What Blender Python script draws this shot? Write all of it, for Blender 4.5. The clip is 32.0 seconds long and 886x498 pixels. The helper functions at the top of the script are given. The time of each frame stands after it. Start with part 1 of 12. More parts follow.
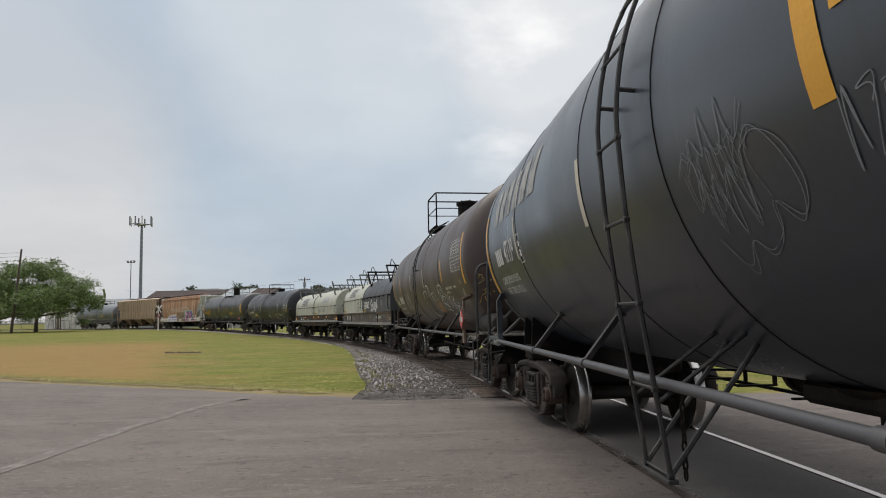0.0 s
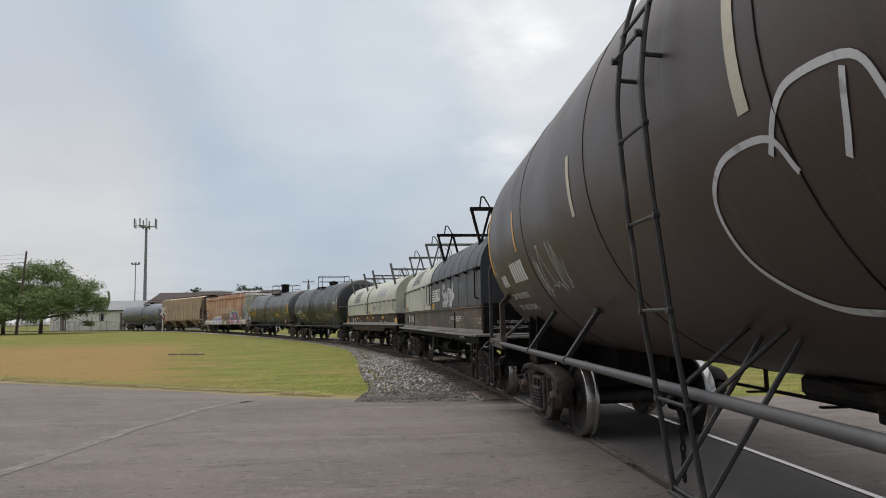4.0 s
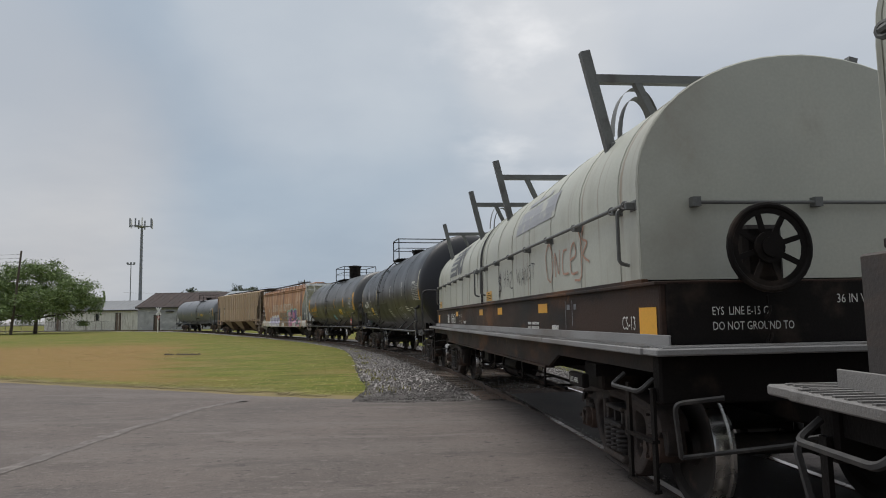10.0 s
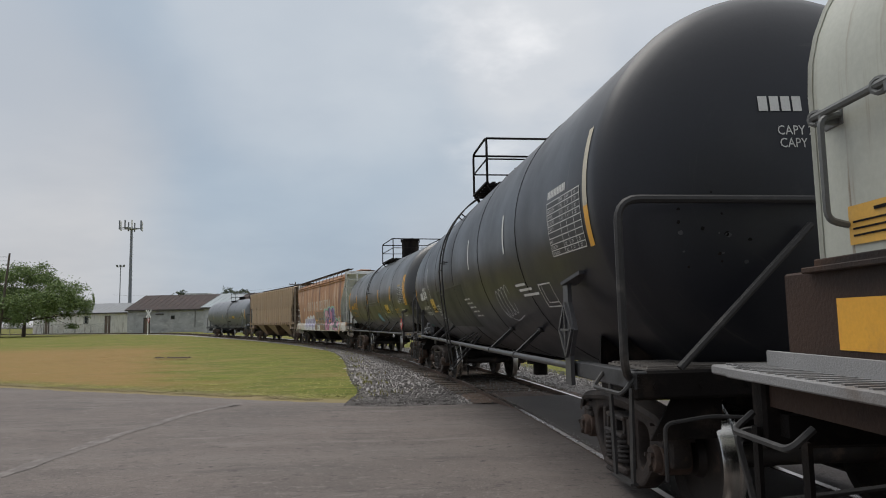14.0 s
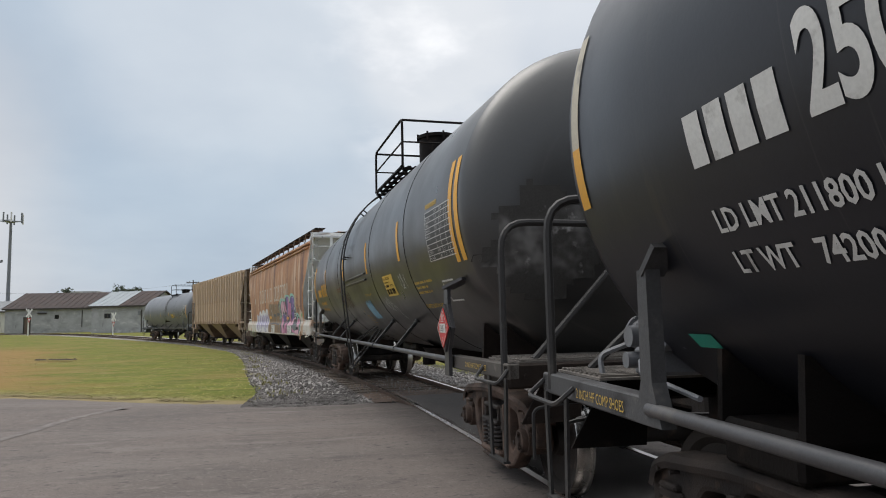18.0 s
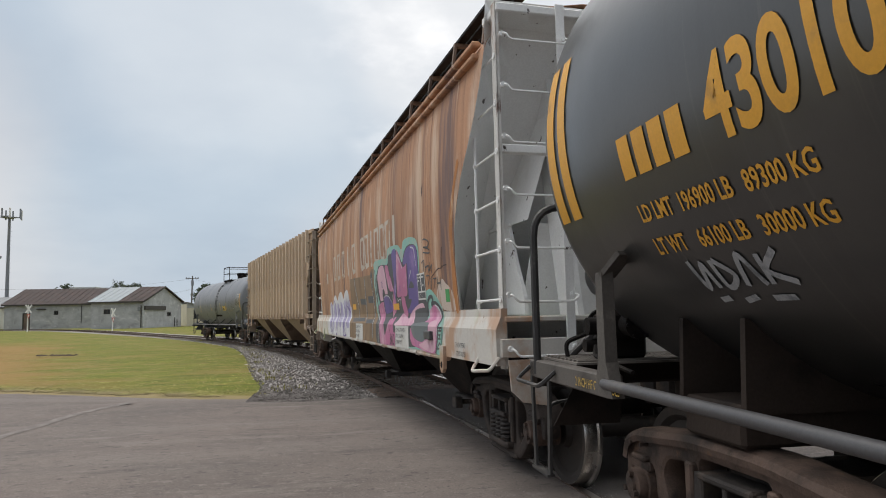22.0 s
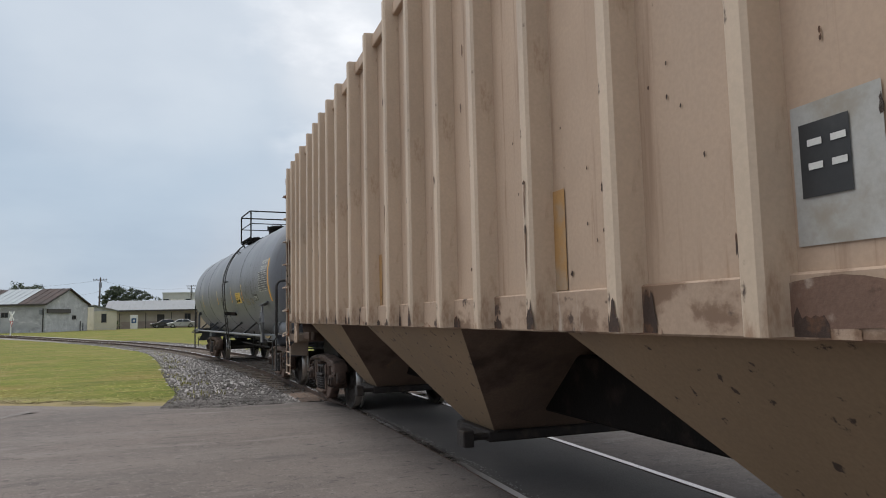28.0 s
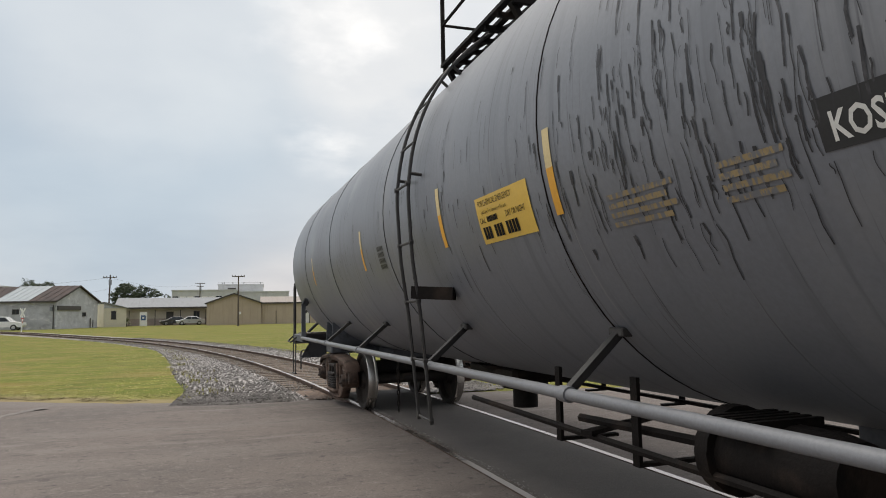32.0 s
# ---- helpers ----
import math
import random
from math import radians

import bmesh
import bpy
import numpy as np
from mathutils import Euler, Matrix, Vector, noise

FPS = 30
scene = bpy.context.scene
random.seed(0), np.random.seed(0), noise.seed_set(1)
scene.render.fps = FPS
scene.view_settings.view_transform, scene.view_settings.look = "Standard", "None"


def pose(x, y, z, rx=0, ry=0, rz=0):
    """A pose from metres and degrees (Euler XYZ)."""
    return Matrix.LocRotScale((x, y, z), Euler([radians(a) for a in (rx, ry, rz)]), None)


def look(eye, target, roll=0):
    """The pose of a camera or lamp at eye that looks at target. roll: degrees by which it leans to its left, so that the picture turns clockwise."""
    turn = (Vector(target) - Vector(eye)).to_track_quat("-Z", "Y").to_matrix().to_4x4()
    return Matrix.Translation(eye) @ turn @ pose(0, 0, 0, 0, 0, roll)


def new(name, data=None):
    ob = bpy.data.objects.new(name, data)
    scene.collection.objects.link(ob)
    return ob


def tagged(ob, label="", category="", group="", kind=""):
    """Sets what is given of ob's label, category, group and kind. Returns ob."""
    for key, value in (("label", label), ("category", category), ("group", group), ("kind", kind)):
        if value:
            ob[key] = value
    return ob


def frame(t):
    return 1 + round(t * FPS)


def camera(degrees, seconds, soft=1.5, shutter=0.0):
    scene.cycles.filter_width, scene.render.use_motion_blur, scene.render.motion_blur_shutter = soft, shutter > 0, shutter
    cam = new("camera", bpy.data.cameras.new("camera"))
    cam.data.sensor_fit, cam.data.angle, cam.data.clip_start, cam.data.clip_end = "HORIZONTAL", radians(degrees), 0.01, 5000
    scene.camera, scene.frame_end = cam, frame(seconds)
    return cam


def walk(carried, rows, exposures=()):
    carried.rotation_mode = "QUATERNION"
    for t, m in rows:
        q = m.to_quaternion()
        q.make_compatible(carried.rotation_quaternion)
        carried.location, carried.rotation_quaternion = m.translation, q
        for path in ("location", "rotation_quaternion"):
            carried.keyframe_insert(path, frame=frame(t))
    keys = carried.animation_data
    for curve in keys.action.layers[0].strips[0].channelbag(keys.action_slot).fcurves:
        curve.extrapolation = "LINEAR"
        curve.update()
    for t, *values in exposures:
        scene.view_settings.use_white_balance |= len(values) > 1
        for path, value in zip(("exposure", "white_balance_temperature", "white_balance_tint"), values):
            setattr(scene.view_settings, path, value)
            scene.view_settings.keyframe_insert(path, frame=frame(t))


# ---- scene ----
cam = camera(65.26, 32.0, 1.0)
# seconds, place, yaw, pitch, roll
PATH = [
    (0, 0, 0, 1.503, 0.1, 5.496, 1.189),
    (0.5, 0.017, 0.018, 1.501, 0.147, 5.439, 1.239),
    (1, 0.006, 0.022, 1.512, 0.537, 5.492, 1.177),
    (1.5, -0.001, 0.025, 1.511, 0.77, 5.504, 1.15),
    (2, -0.014, 0.036, 1.497, 0.8, 5.582, 1.134),
    (2.5, -0.008, 0.045, 1.501, 0.73, 5.626, 1),
    (3, -0.014, 0.05, 1.506, 0.618, 5.57, 1.173),
    (3.5, 0.01, 0.048, 1.503, 0.509, 5.638, 1.185),
    (5.5, 0.026, 0.038, 1.502, 0.149, 5.72, 1.145),
    (6, 0.025, 0.038, 1.505, 0.058, 5.717, 1.245),
    (6.5, 0.015, 0.034, 1.514, 0.237, 5.605, 1.191),
    (7, -0.003, 0.034, 1.514, 0.445, 5.546, 1.185),
    (7.5, -0.012, 0.038, 1.505, 0.614, 5.5, 1.253),
    (8, -0.005, 0.04, 1.493, 0.439, 5.576, 1.156),
    (8.5, -0.009, 0.039, 1.493, 0.286, 5.575, 1.138),
    (9, -0.008, 0.034, 1.496, 0.2, 5.694, 1.039),
    (9.5, -0.013, 0.043, 1.493, 0.151, 5.701, 1.046),
    (10, -0.014, 0.047, 1.489, 0.085, 5.733, 1.023),
    (10.5, -0.002, 0.052, 1.495, 0.056, 5.743, 1.126),
    (11, -0.007, 0.055, 1.502, -0.013, 5.748, 1.205),
    (11.5, -0.018, 0.051, 1.505, -0.078, 5.813, 1.163),
    (12, -0.017, 0.049, 1.503, -0.182, 5.893, 1.129),
    (12.5, -0.01, 0.038, 1.509, -0.252, 5.9, 1.11),
    (13, -0.005, 0.026, 1.521, -0.353, 5.861, 1.198),
    (13.5, -0.015, 0.008, 1.515, -0.371, 5.949, 1.14),
    (14, -0.02, 0.003, 1.525, -0.627, 5.879, 1.127),
    (14.5, 0.003, -0.016, 1.545, -1.792, 5.693, 1.116),
    (16.5, 0.04, -0.03, 1.533, -6.517, 5.661, 1.264),
    (17, 0.051, -0.049, 1.527, -7.256, 5.642, 1.256),
    (17.5, 0.057, -0.064, 1.524, -7.922, 5.658, 1.235),
    (18, 0.042, -0.076, 1.524, -8.428, 5.665, 1.164),
    (18.5, 0.035, -0.079, 1.519, -8.9, 5.641, 1.148),
    (19, 0.041, -0.083, 1.506, -9.2, 5.676, 1.147),
    (19.5, 0.042, -0.091, 1.519, -9.269, 5.601, 1.202),
    (20, 0.041, -0.105, 1.51, -9.216, 5.589, 1.241),
    (20.5, 0.031, -0.097, 1.52, -8.919, 5.516, 1.315),
    (21, 0.015, -0.089, 1.519, -8.714, 5.457, 1.328),
    (21.5, -0.032, -0.07, 1.519, -8.57, 5.421, 1.25),
    (22, -0.078, -0.06, 1.51, -8.533, 5.305, 1.225),
    (22.5, -0.066, -0.032, 1.525, -8.606, 5.301, 1.187),
    (23, -0.085, -0.012, 1.528, -9.205, 5.352, 1.065),
    (23.5, -0.125, 0.002, 1.532, -9.59, 5.428, 1.062),
    (24, -0.114, 0.025, 1.545, -9.919, 5.459, 1.103),
    (24.5, -0.098, 0.021, 1.531, -12.12, 5.325, 1.235),
    (26.5, -0.135, 0.003, 1.508, -14.984, 5.49, 1.275),
    (27, -0.147, -0.007, 1.516, -15.433, 5.498, 1.252),
    (27.5, -0.145, -0.013, 1.514, -15.307, 5.498, 1.323),
    (28, -0.138, -0.015, 1.504, -14.991, 5.416, 1.288),
    (28.5, -0.13, -0.014, 1.506, -14.621, 5.345, 1.318),
    (29, -0.112, -0.011, 1.508, -14.45, 5.375, 1.234),
    (29.5, -0.093, -0.01, 1.513, -14.386, 5.319, 1.194),
    (30, -0.093, -0.011, 1.529, -14.34, 5.26, 1.161),
    (30.5, -0.104, -0.018, 1.514, -14.307, 5.262, 1.164),
    (31, -0.109, -0.019, 1.511, -14.317, 5.337, 1.162),
    (31.5, -0.116, -0.021, 1.511, -14.322, 5.348, 1.139),
    (32, -0.139, -0.023, 1.511, -14.348, 5.294, 1.07),
]
EXPOSURES = [(0, 0, 6700, 10), (3, 0, 6700, 10), (6, 0.03, 6500, 10), (8, -0.14, 6500, 10), (9, -0.20, 6500, 10), (11, -0.34, 6500, 10), (13, -0.28, 6500, 10), (16, -0.06, 6500, 10), (19, 0.05, 6500, 10), (22, 0.10, 6650, 10), (23, 0.05, 6600, 10), (24, -0.10, 6400, 10), (27, 0.10, 6600, 10), (28, 0.02, 6400, 10), (29, -0.03, 6080, 10), (30, 0.0, 6050, 10), (31, -0.05, 6050, 10), (32, 0.12, 6850, 10)]
walk(cam, [(t, pose(x, y, z, 90 + pitch, roll, yaw)) for t, x, y, z, yaw, pitch, roll in PATH], EXPOSURES)

# ---------------------------------------------------------------- sky and sun
SUN_AZ, SUN_EL = -45.0, 66.0          # degrees right of +y, and up


def make_world():
    w = bpy.data.worlds.new("overcast")
    scene.world = w
    w.use_nodes = True
    nt = w.node_tree
    nt.nodes.clear()
    N = nt.nodes.new
    L = nt.links.new
    out = N("ShaderNodeOutputWorld")
    sky = N("ShaderNodeTexSky")
    sky.sky_type, sky.sun_disc = 'NISHITA', False
    sky.sun_elevation, sky.sun_rotation = radians(SUN_EL), radians(SUN_AZ)
    sky.air_density, sky.dust_density = 1.0, 3.0
    bg_sky = N("ShaderNodeBackground")
    bg_sky.inputs[1].default_value = 0.006
    L(sky.outputs[0], bg_sky.inputs[0])
    tc = N("ShaderNodeTexCoord")
    sep = N("ShaderNodeSeparateXYZ")
    L(tc.outputs["Generated"], sep.inputs[0])

    def math_node(op, a, b=None):
        n = N("ShaderNodeMath")
        n.operation = op
        for i, v in enumerate((a, b)):
            if v is None:
                continue
            if isinstance(v, (int, float)):
                n.inputs[i].default_value = v
            else:
                L(v, n.inputs[i])
        return n.outputs[0]

    zz = math_node('MAXIMUM', sep.outputs[2], 0.0)
    den = math_node('ADD', zz, 0.22)
    cu = math_node('DIVIDE', sep.outputs[0], den)
    cv = math_node('DIVIDE', sep.outputs[1], den)
    com = N("ShaderNodeCombineXYZ")
    L(cu, com.inputs[0])
    L(cv, com.inputs[1])

    def noise_node(scale, detail, rough, off):
        m = N("ShaderNodeMapping")
        m.inputs["Location"].default_value = off
        n = N("ShaderNodeTexNoise")
        n.inputs["Scale"].default_value = scale
        n.inputs["Detail"].default_value = detail
        n.inputs["Roughness"].default_value = rough
        L(com.outputs[0], m.inputs[0])
        L(m.outputs[0], n.inputs["Vector"])
        return n.outputs[0]

    def ramp(value, stops):
        r = N("ShaderNodeValToRGB")
        r.color_ramp.interpolation = 'EASE'
        e = r.color_ramp.elements
        for i, (pos, col) in enumerate(stops):
            el = e[i] if i < 2 else e.new(pos)
            el.position, el.color = pos, (*col, 1)
        L(value, r.inputs[0])
        return r.outputs[0]

    def mix(kind, fac, a, b):
        m = N("ShaderNodeMix")
        m.data_type, m.blend_type = 'RGBA', kind
        for sock, v in ((m.inputs[0], fac), (m.inputs[6], a), (m.inputs[7], b)):
            if isinstance(v, (int, float)):
                sock.default_value = v
            elif isinstance(v, tuple):
                sock.default_value = (*v, 1)
            else:
                L(v, sock)
        return m.outputs[2]

    # broad cloud deck: pale, with blue-grey and warm stretches and a bright thin place
    drift = noise_node(1.1, 5, 0.55, (3.1, 1.7, 0))
    bend = N("ShaderNodeVectorMath")
    bend.operation = 'MULTIPLY_ADD'
    soft = N("ShaderNodeTexNoise")
    soft.inputs["Scale"].default_value, soft.inputs["Detail"].default_value, soft.inputs["Roughness"].default_value = 2.6, 5, 0.5
    L(tc.outputs["Generated"], soft.inputs["Vector"])
    bend.inputs[1].default_value = (0.36, 0.36, 0.22)
    L(soft.outputs["Color"], bend.inputs[0])
    L(tc.outputs["Generated"], bend.inputs[2])
    turned = N("ShaderNodeVectorMath")
    turned.operation = 'ADD'
    turned.inputs[1].default_value = (-0.18, -0.18, -0.11)
    L(bend.outputs[0], turned.inputs[0])
    unit = N("ShaderNodeVectorMath")
    unit.operation = 'NORMALIZE'
    L(turned.outputs[0], unit.inputs[0])

    def region(az, el, inner, outer, strength):
        """A soft-edged stretch of the sky round a direction, its edge frayed by the clouds."""
        d = N("ShaderNodeVectorMath")
        d.operation = 'DOT_PRODUCT'
        d.inputs[1].default_value = (math.sin(radians(az)) * math.cos(radians(el)), math.cos(radians(az)) * math.cos(radians(el)), math.sin(radians(el)))
        L(unit.outputs[0], d.inputs[0])
        r = N("ShaderNodeMapRange")
        r.interpolation_type = 'SMOOTHERSTEP'
        for i, q in enumerate((math.cos(radians(outer)), math.cos(radians(inner)), 0.0, strength)):
            r.inputs[i + 1].default_value = q
        L(d.outputs["Value"], r.inputs[0])
        return r.outputs[0]

    col = ramp(zz, [(0.0, (0.60, 0.60, 0.63)), (0.10, (0.575, 0.595, 0.64)), (0.24, (0.55, 0.605, 0.675)), (0.42, (0.66, 0.70, 0.755)), (0.7, (1.25, 1.27, 1.3)), (1.0, (1.9, 1.9, 1.91))])
    col = mix('MIX', region(-17, 15, 0, 24, 0.95), col, (0.425, 0.515, 0.615))
    col = mix('MIX', region(4, 13, 1, 10, 0.6), col, (0.47, 0.545, 0.63))
    col = mix('MIX', region(-36, 6, 0, 24, 0.8), col, (0.66, 0.65, 0.655))
    col = mix('MIX', region(-9, 25, 0, 14, 0.75), col, (0.64, 0.69, 0.745))
    col = mix('MIX', region(-50, 20, 0, 30, 0.55), col, (0.49, 0.565, 0.65))
    col = mix('MIX', region(9, 21, 1, 11, 0.9), col, (0.70, 0.73, 0.77))
    # darker stretch added behind the eye, out of view, to dim front-facing ends
    col = mix('MIX', region(165, 10, 15, 108, 0.72), col, (0.34, 0.375, 0.43))
    wisps = ramp(noise_node(1.9, 6, 0.52, (0.4, 2.2, 0)), [(0.44, (0, 0, 0)), (0.64, (1, 1, 1))])
    col = mix('MIX', mix('MULTIPLY', 1.0, region(8, 22, 2, 13, 1.0), wisps), col, (0.97, 0.98, 1.0))
    dark = ramp(noise_node(1.7, 6, 0.52, (5.4, 0.2, 0)), [(0.50, (0, 0, 0)), (0.66, (0.55, 0.55, 0.55))])
    col = mix('MIX', mix('MULTIPLY', 1.0, region(10, 24, 3, 14, 1.0), dark), col, (0.52, 0.58, 0.66))
    mottle = ramp(drift, [(0.30, (0.93, 0.94, 0.955)), (0.70, (1.07, 1.06, 1.045))])
    bright = mix('MULTIPLY', 1.0, col, mottle)
    ground_cut = ramp(sep.outputs[2], [(-0.02, (0.14, 0.14, 0.12)), (0.0, (1, 1, 1))])
    col = mix('MULTIPLY', 1.0, bright, ground_cut)
    bg = N("ShaderNodeBackground")
    bg.inputs[1].default_value = 1.02
    L(col, bg.inputs[0])
    add = N("ShaderNodeAddShader")
    L(bg.outputs[0], add.inputs[0])
    L(bg_sky.outputs[0], add.inputs[1])
    L(add.outputs[0], out.inputs[0])


make_world()
sun = new("sun", bpy.data.lights.new("sun", 'SUN'))
sun.data.energy, sun.data.angle, sun.data.color = 1.38, radians(40), (1.0, 0.96, 0.9)
sd = Vector((math.sin(radians(SUN_AZ)) * math.cos(radians(SUN_EL)), math.cos(radians(SUN_AZ)) * math.cos(radians(SUN_EL)), math.sin(radians(SUN_EL))))
sun.matrix_world = look(sd * 60, (0, 0, 0))

# ---------------------------------------------------------------- the railway line: one bend, in arc length from beside the eye
SK = [-200, 0, 10, 20, 30, 45, 60, 75, 95, 120, 150, 260]
CURV = [0.0058, 0.0062, 0.0063, 0.0070, 0.0077, 0.0060, 0.0061, 0.0057, 0.0052, 0.0051, 0.0051, 0.0051]
S_GRID = np.arange(-200.0, 260.5, 0.5)


def ease(a, b, v):
    q = np.clip((np.asarray(v, float) - a) / (b - a), 0, 1)
    return q * q * (3 - 2 * q)


def gz(x, y):
    """Height of the ground: level by the crossing, half a metre higher far off."""
    return 0.47 * ease(62, 112, np.hypot(x, y))


def lay_line():
    k = np.interp(S_GRID, SK, CURV)
    i0 = int(np.argmin(abs(S_GRID)))
    th = np.concatenate([[0], np.cumsum((k[1:] + k[:-1]) * 0.25)])
    th = th - th[i0] + 0.0356
    mid = (th[1:] + th[:-1]) / 2
    x = np.concatenate([[0], np.cumsum(-np.sin(mid) * 0.5)])
    y = np.concatenate([[0], np.cumsum(np.cos(mid) * 0.5)])
    return x - x[i0] + 3.010, y - y[i0], th


LX, LY, LTH = lay_line()
LZ = gz(LX, LY)


def line_at(s, side=0.0, up=0.0):
    """A point on the line at arc length s, side metres to its far side."""
    x, y, z, th = (np.interp(s, S_GRID, q) for q in (LX, LY, LZ, LTH))
    return Vector((x + side * math.cos(th), y + side * math.sin(th), z + up)), th


# how far the train has rolled, and where its couplings stand at the start
ROLL_T = [0, 3, 6, 9, 12, 15, 18, 21, 24, 27, 30, 32]
ROLL_V = [4.200, 4.121, 4.061, 4.055, 4.148, 4.264, 4.308, 4.219, 4.220, 4.213, 4.140]
ROLL_S = np.concatenate([[0], np.cumsum(np.array(ROLL_V) * np.diff(ROLL_T))])


def rolled(t):
    return float(np.interp(t, ROLL_T, ROLL_S))


LENGTHS = [17.5, 16.88, 15.65, 16.38, 17.78, 18.02, 17.45, 17.18, 17.18]
SHIFT = [0, -0.40, -0.45, -0.35, 0, 0, -0.50, -0.28, 0]            # body centre against the middle between couplings
TRUCK_Y = [5.59, 5.69, 5.60, 5.72, 6.45, 5.85, 6.65, 5.88, 5.42]    # truck centres from the body centre
HALF = [8.10, 7.85, 6.98, 7.18, 8.35, 8.40, 8.06, 8.12, 7.75]       # end sills from the body centre
FIRST = 12.73 - 17.5
ENDS = np.concatenate([[FIRST], FIRST + np.cumsum(LENGTHS)])


def car_pose(i, t):
    """Pose of car i at t, and the turn of its front and rear truck against the body."""
    mid, half = (ENDS[i] + ENDS[i + 1]) / 2 + SHIFT[i] - rolled(t), TRUCK_Y[i]
    a, ta = line_at(mid - half)
    b, tb = line_at(mid + half)
    head = math.atan2(-(b - a).x, (b - a).y)
    c = (a + b) / 2
    return pose(c.x, c.y, c.z, 0, 0, math.degrees(head)), math.degrees(ta - head), math.degrees(tb - head)

# ---------------------------------------------------------------- materials
MATS = {}


def surface(name, base, rough=0.6, metal=0.0, spots=(), bump=0.02, grain=60.0, vary=0.12, coat=0.0, space="Object", spec=0.5):
    """A worn surface. spots: rows of (colour, scale xyz, low, high, detail): noise above low fades in that colour."""
    if name in MATS:
        return MATS[name]
    m = bpy.data.materials.new(name)
    MATS[name] = m
    m.use_nodes = True
    nt = m.node_tree
    nt.nodes.clear()
    N, L = nt.nodes.new, nt.links.new
    out, bsdf = N("ShaderNodeOutputMaterial"), N("ShaderNodeBsdfPrincipled")
    L(bsdf.outputs[0], out.inputs[0])
    tc = N("ShaderNodeTexCoord")

    def noise_of(scale, detail=4.0, rough_n=0.55, off=(0, 0, 0)):
        mp = N("ShaderNodeMapping")
        mp.inputs["Scale"].default_value = scale if isinstance(scale, tuple) else (scale,) * 3
        mp.inputs["Location"].default_value = off
        n = N("ShaderNodeTexNoise")
        n.inputs["Scale"].default_value, n.inputs["Detail"].default_value, n.inputs["Roughness"].default_value = 1.0, detail, rough_n
        L(tc.outputs[space], mp.inputs[0])
        L(mp.outputs[0], n.inputs["Vector"])
        return n.outputs[0]

    def remap(v, lo, hi, a, b):
        r = N("ShaderNodeMapRange")
        r.interpolation_type = 'SMOOTHSTEP'
        for i, q in enumerate((lo, hi, a, b)):
            r.inputs[i + 1].default_value = q
        L(v, r.inputs[0])
        return r.outputs[0]

    def mix(kind, fac, a, b):
        x = N("ShaderNodeMix")
        x.data_type, x.blend_type = 'RGBA', kind
        for sock, v in ((x.inputs[0], fac), (x.inputs[6], a), (x.inputs[7], b)):
            if isinstance(v, (int, float)):
                sock.default_value = v
            elif isinstance(v, tuple):
                sock.default_value = (*v, 1)
            else:
                L(v, sock)
        return x.outputs[2]

    def grey(v):
        c = N("ShaderNodeCombineColor")
        for i in range(3):
            L(v, c.inputs[i])
        return c.outputs[0]

    fine = noise_of(grain, 3.0, 0.6)
    broad = noise_of(0.9, 4.0, 0.6, (4.2, 1.3, 7.7))
    oi = N("ShaderNodeObjectInfo")
    col = mix('MULTIPLY', 1.0, base, grey(remap(broad, 0.25, 0.75, 1 - vary, 1 + vary)))
    col = mix('MULTIPLY', 1.0, col, grey(remap(fine, 0.25, 0.75, 1 - vary * 0.6, 1 + vary * 0.6)))
    col = mix('MULTIPLY', 1.0, col, grey(remap(oi.outputs["Random"], 0, 1, 1 - vary * 0.35, 1 + vary * 0.35)))
    rough_sock = remap(broad, 0.2, 0.8, max(0.02, rough - 0.08), min(1.0, rough + 0.08))
    for i, (colour, scale, lo, hi, detail) in enumerate(spots):
        mask = remap(noise_of(scale, detail, 0.6, (i * 5.1, i * 2.7, i * 3.3)), lo, hi, 0.0, 1.0)
        col = mix('MIX', mask, col, colour)
    L(col, bsdf.inputs["Base Color"])
    L(rough_sock, bsdf.inputs["Roughness"])
    bsdf.inputs["Metallic"].default_value = metal
    bsdf.inputs["Coat Weight"].default_value = coat
    bsdf.inputs["Specular IOR Level"].default_value = spec
    if bump:
        b = N("ShaderNodeBump")
        b.inputs["Strength"].default_value, b.inputs["Distance"].default_value = 0.5, bump
        L(fine, b.inputs["Height"])
        L(b.outputs[0], bsdf.inputs["Normal"])
    return m


RUST = (0.16, 0.07, 0.035)
DUST = (0.20, 0.17, 0.14)
GRIME = (0.02, 0.018, 0.016)
m_prox = surface("dark_slate_paint", (0.026, 0.034, 0.045), 0.34, 0.0, [((0.036, 0.040, 0.044), (0.25, 0.5, 0.9), 0.52, 0.75, 5), ((0.02, 0.022, 0.025), (0.4, 4.0, 0.5), 0.6, 0.75, 4), ((0.050, 0.052, 0.054), (0.5, 16, 0.5), 0.62, 0.78, 6)], 0.0006, 30, 0.10, spec=0.75)
m_brown = surface("dull_brown_paint", (0.048, 0.032, 0.027), 0.45, 0.0, [((0.085, 0.062, 0.052), (0.5, 1.2, 0.5), 0.5, 0.8, 6), ((0.022, 0.017, 0.015), (0.6, 6.0, 0.5), 0.58, 0.78, 5), ((0.105, 0.082, 0.070), (0.5, 18, 0.4), 0.60, 0.76, 6)], 0.0006, 40, 0.15, spec=0.55)
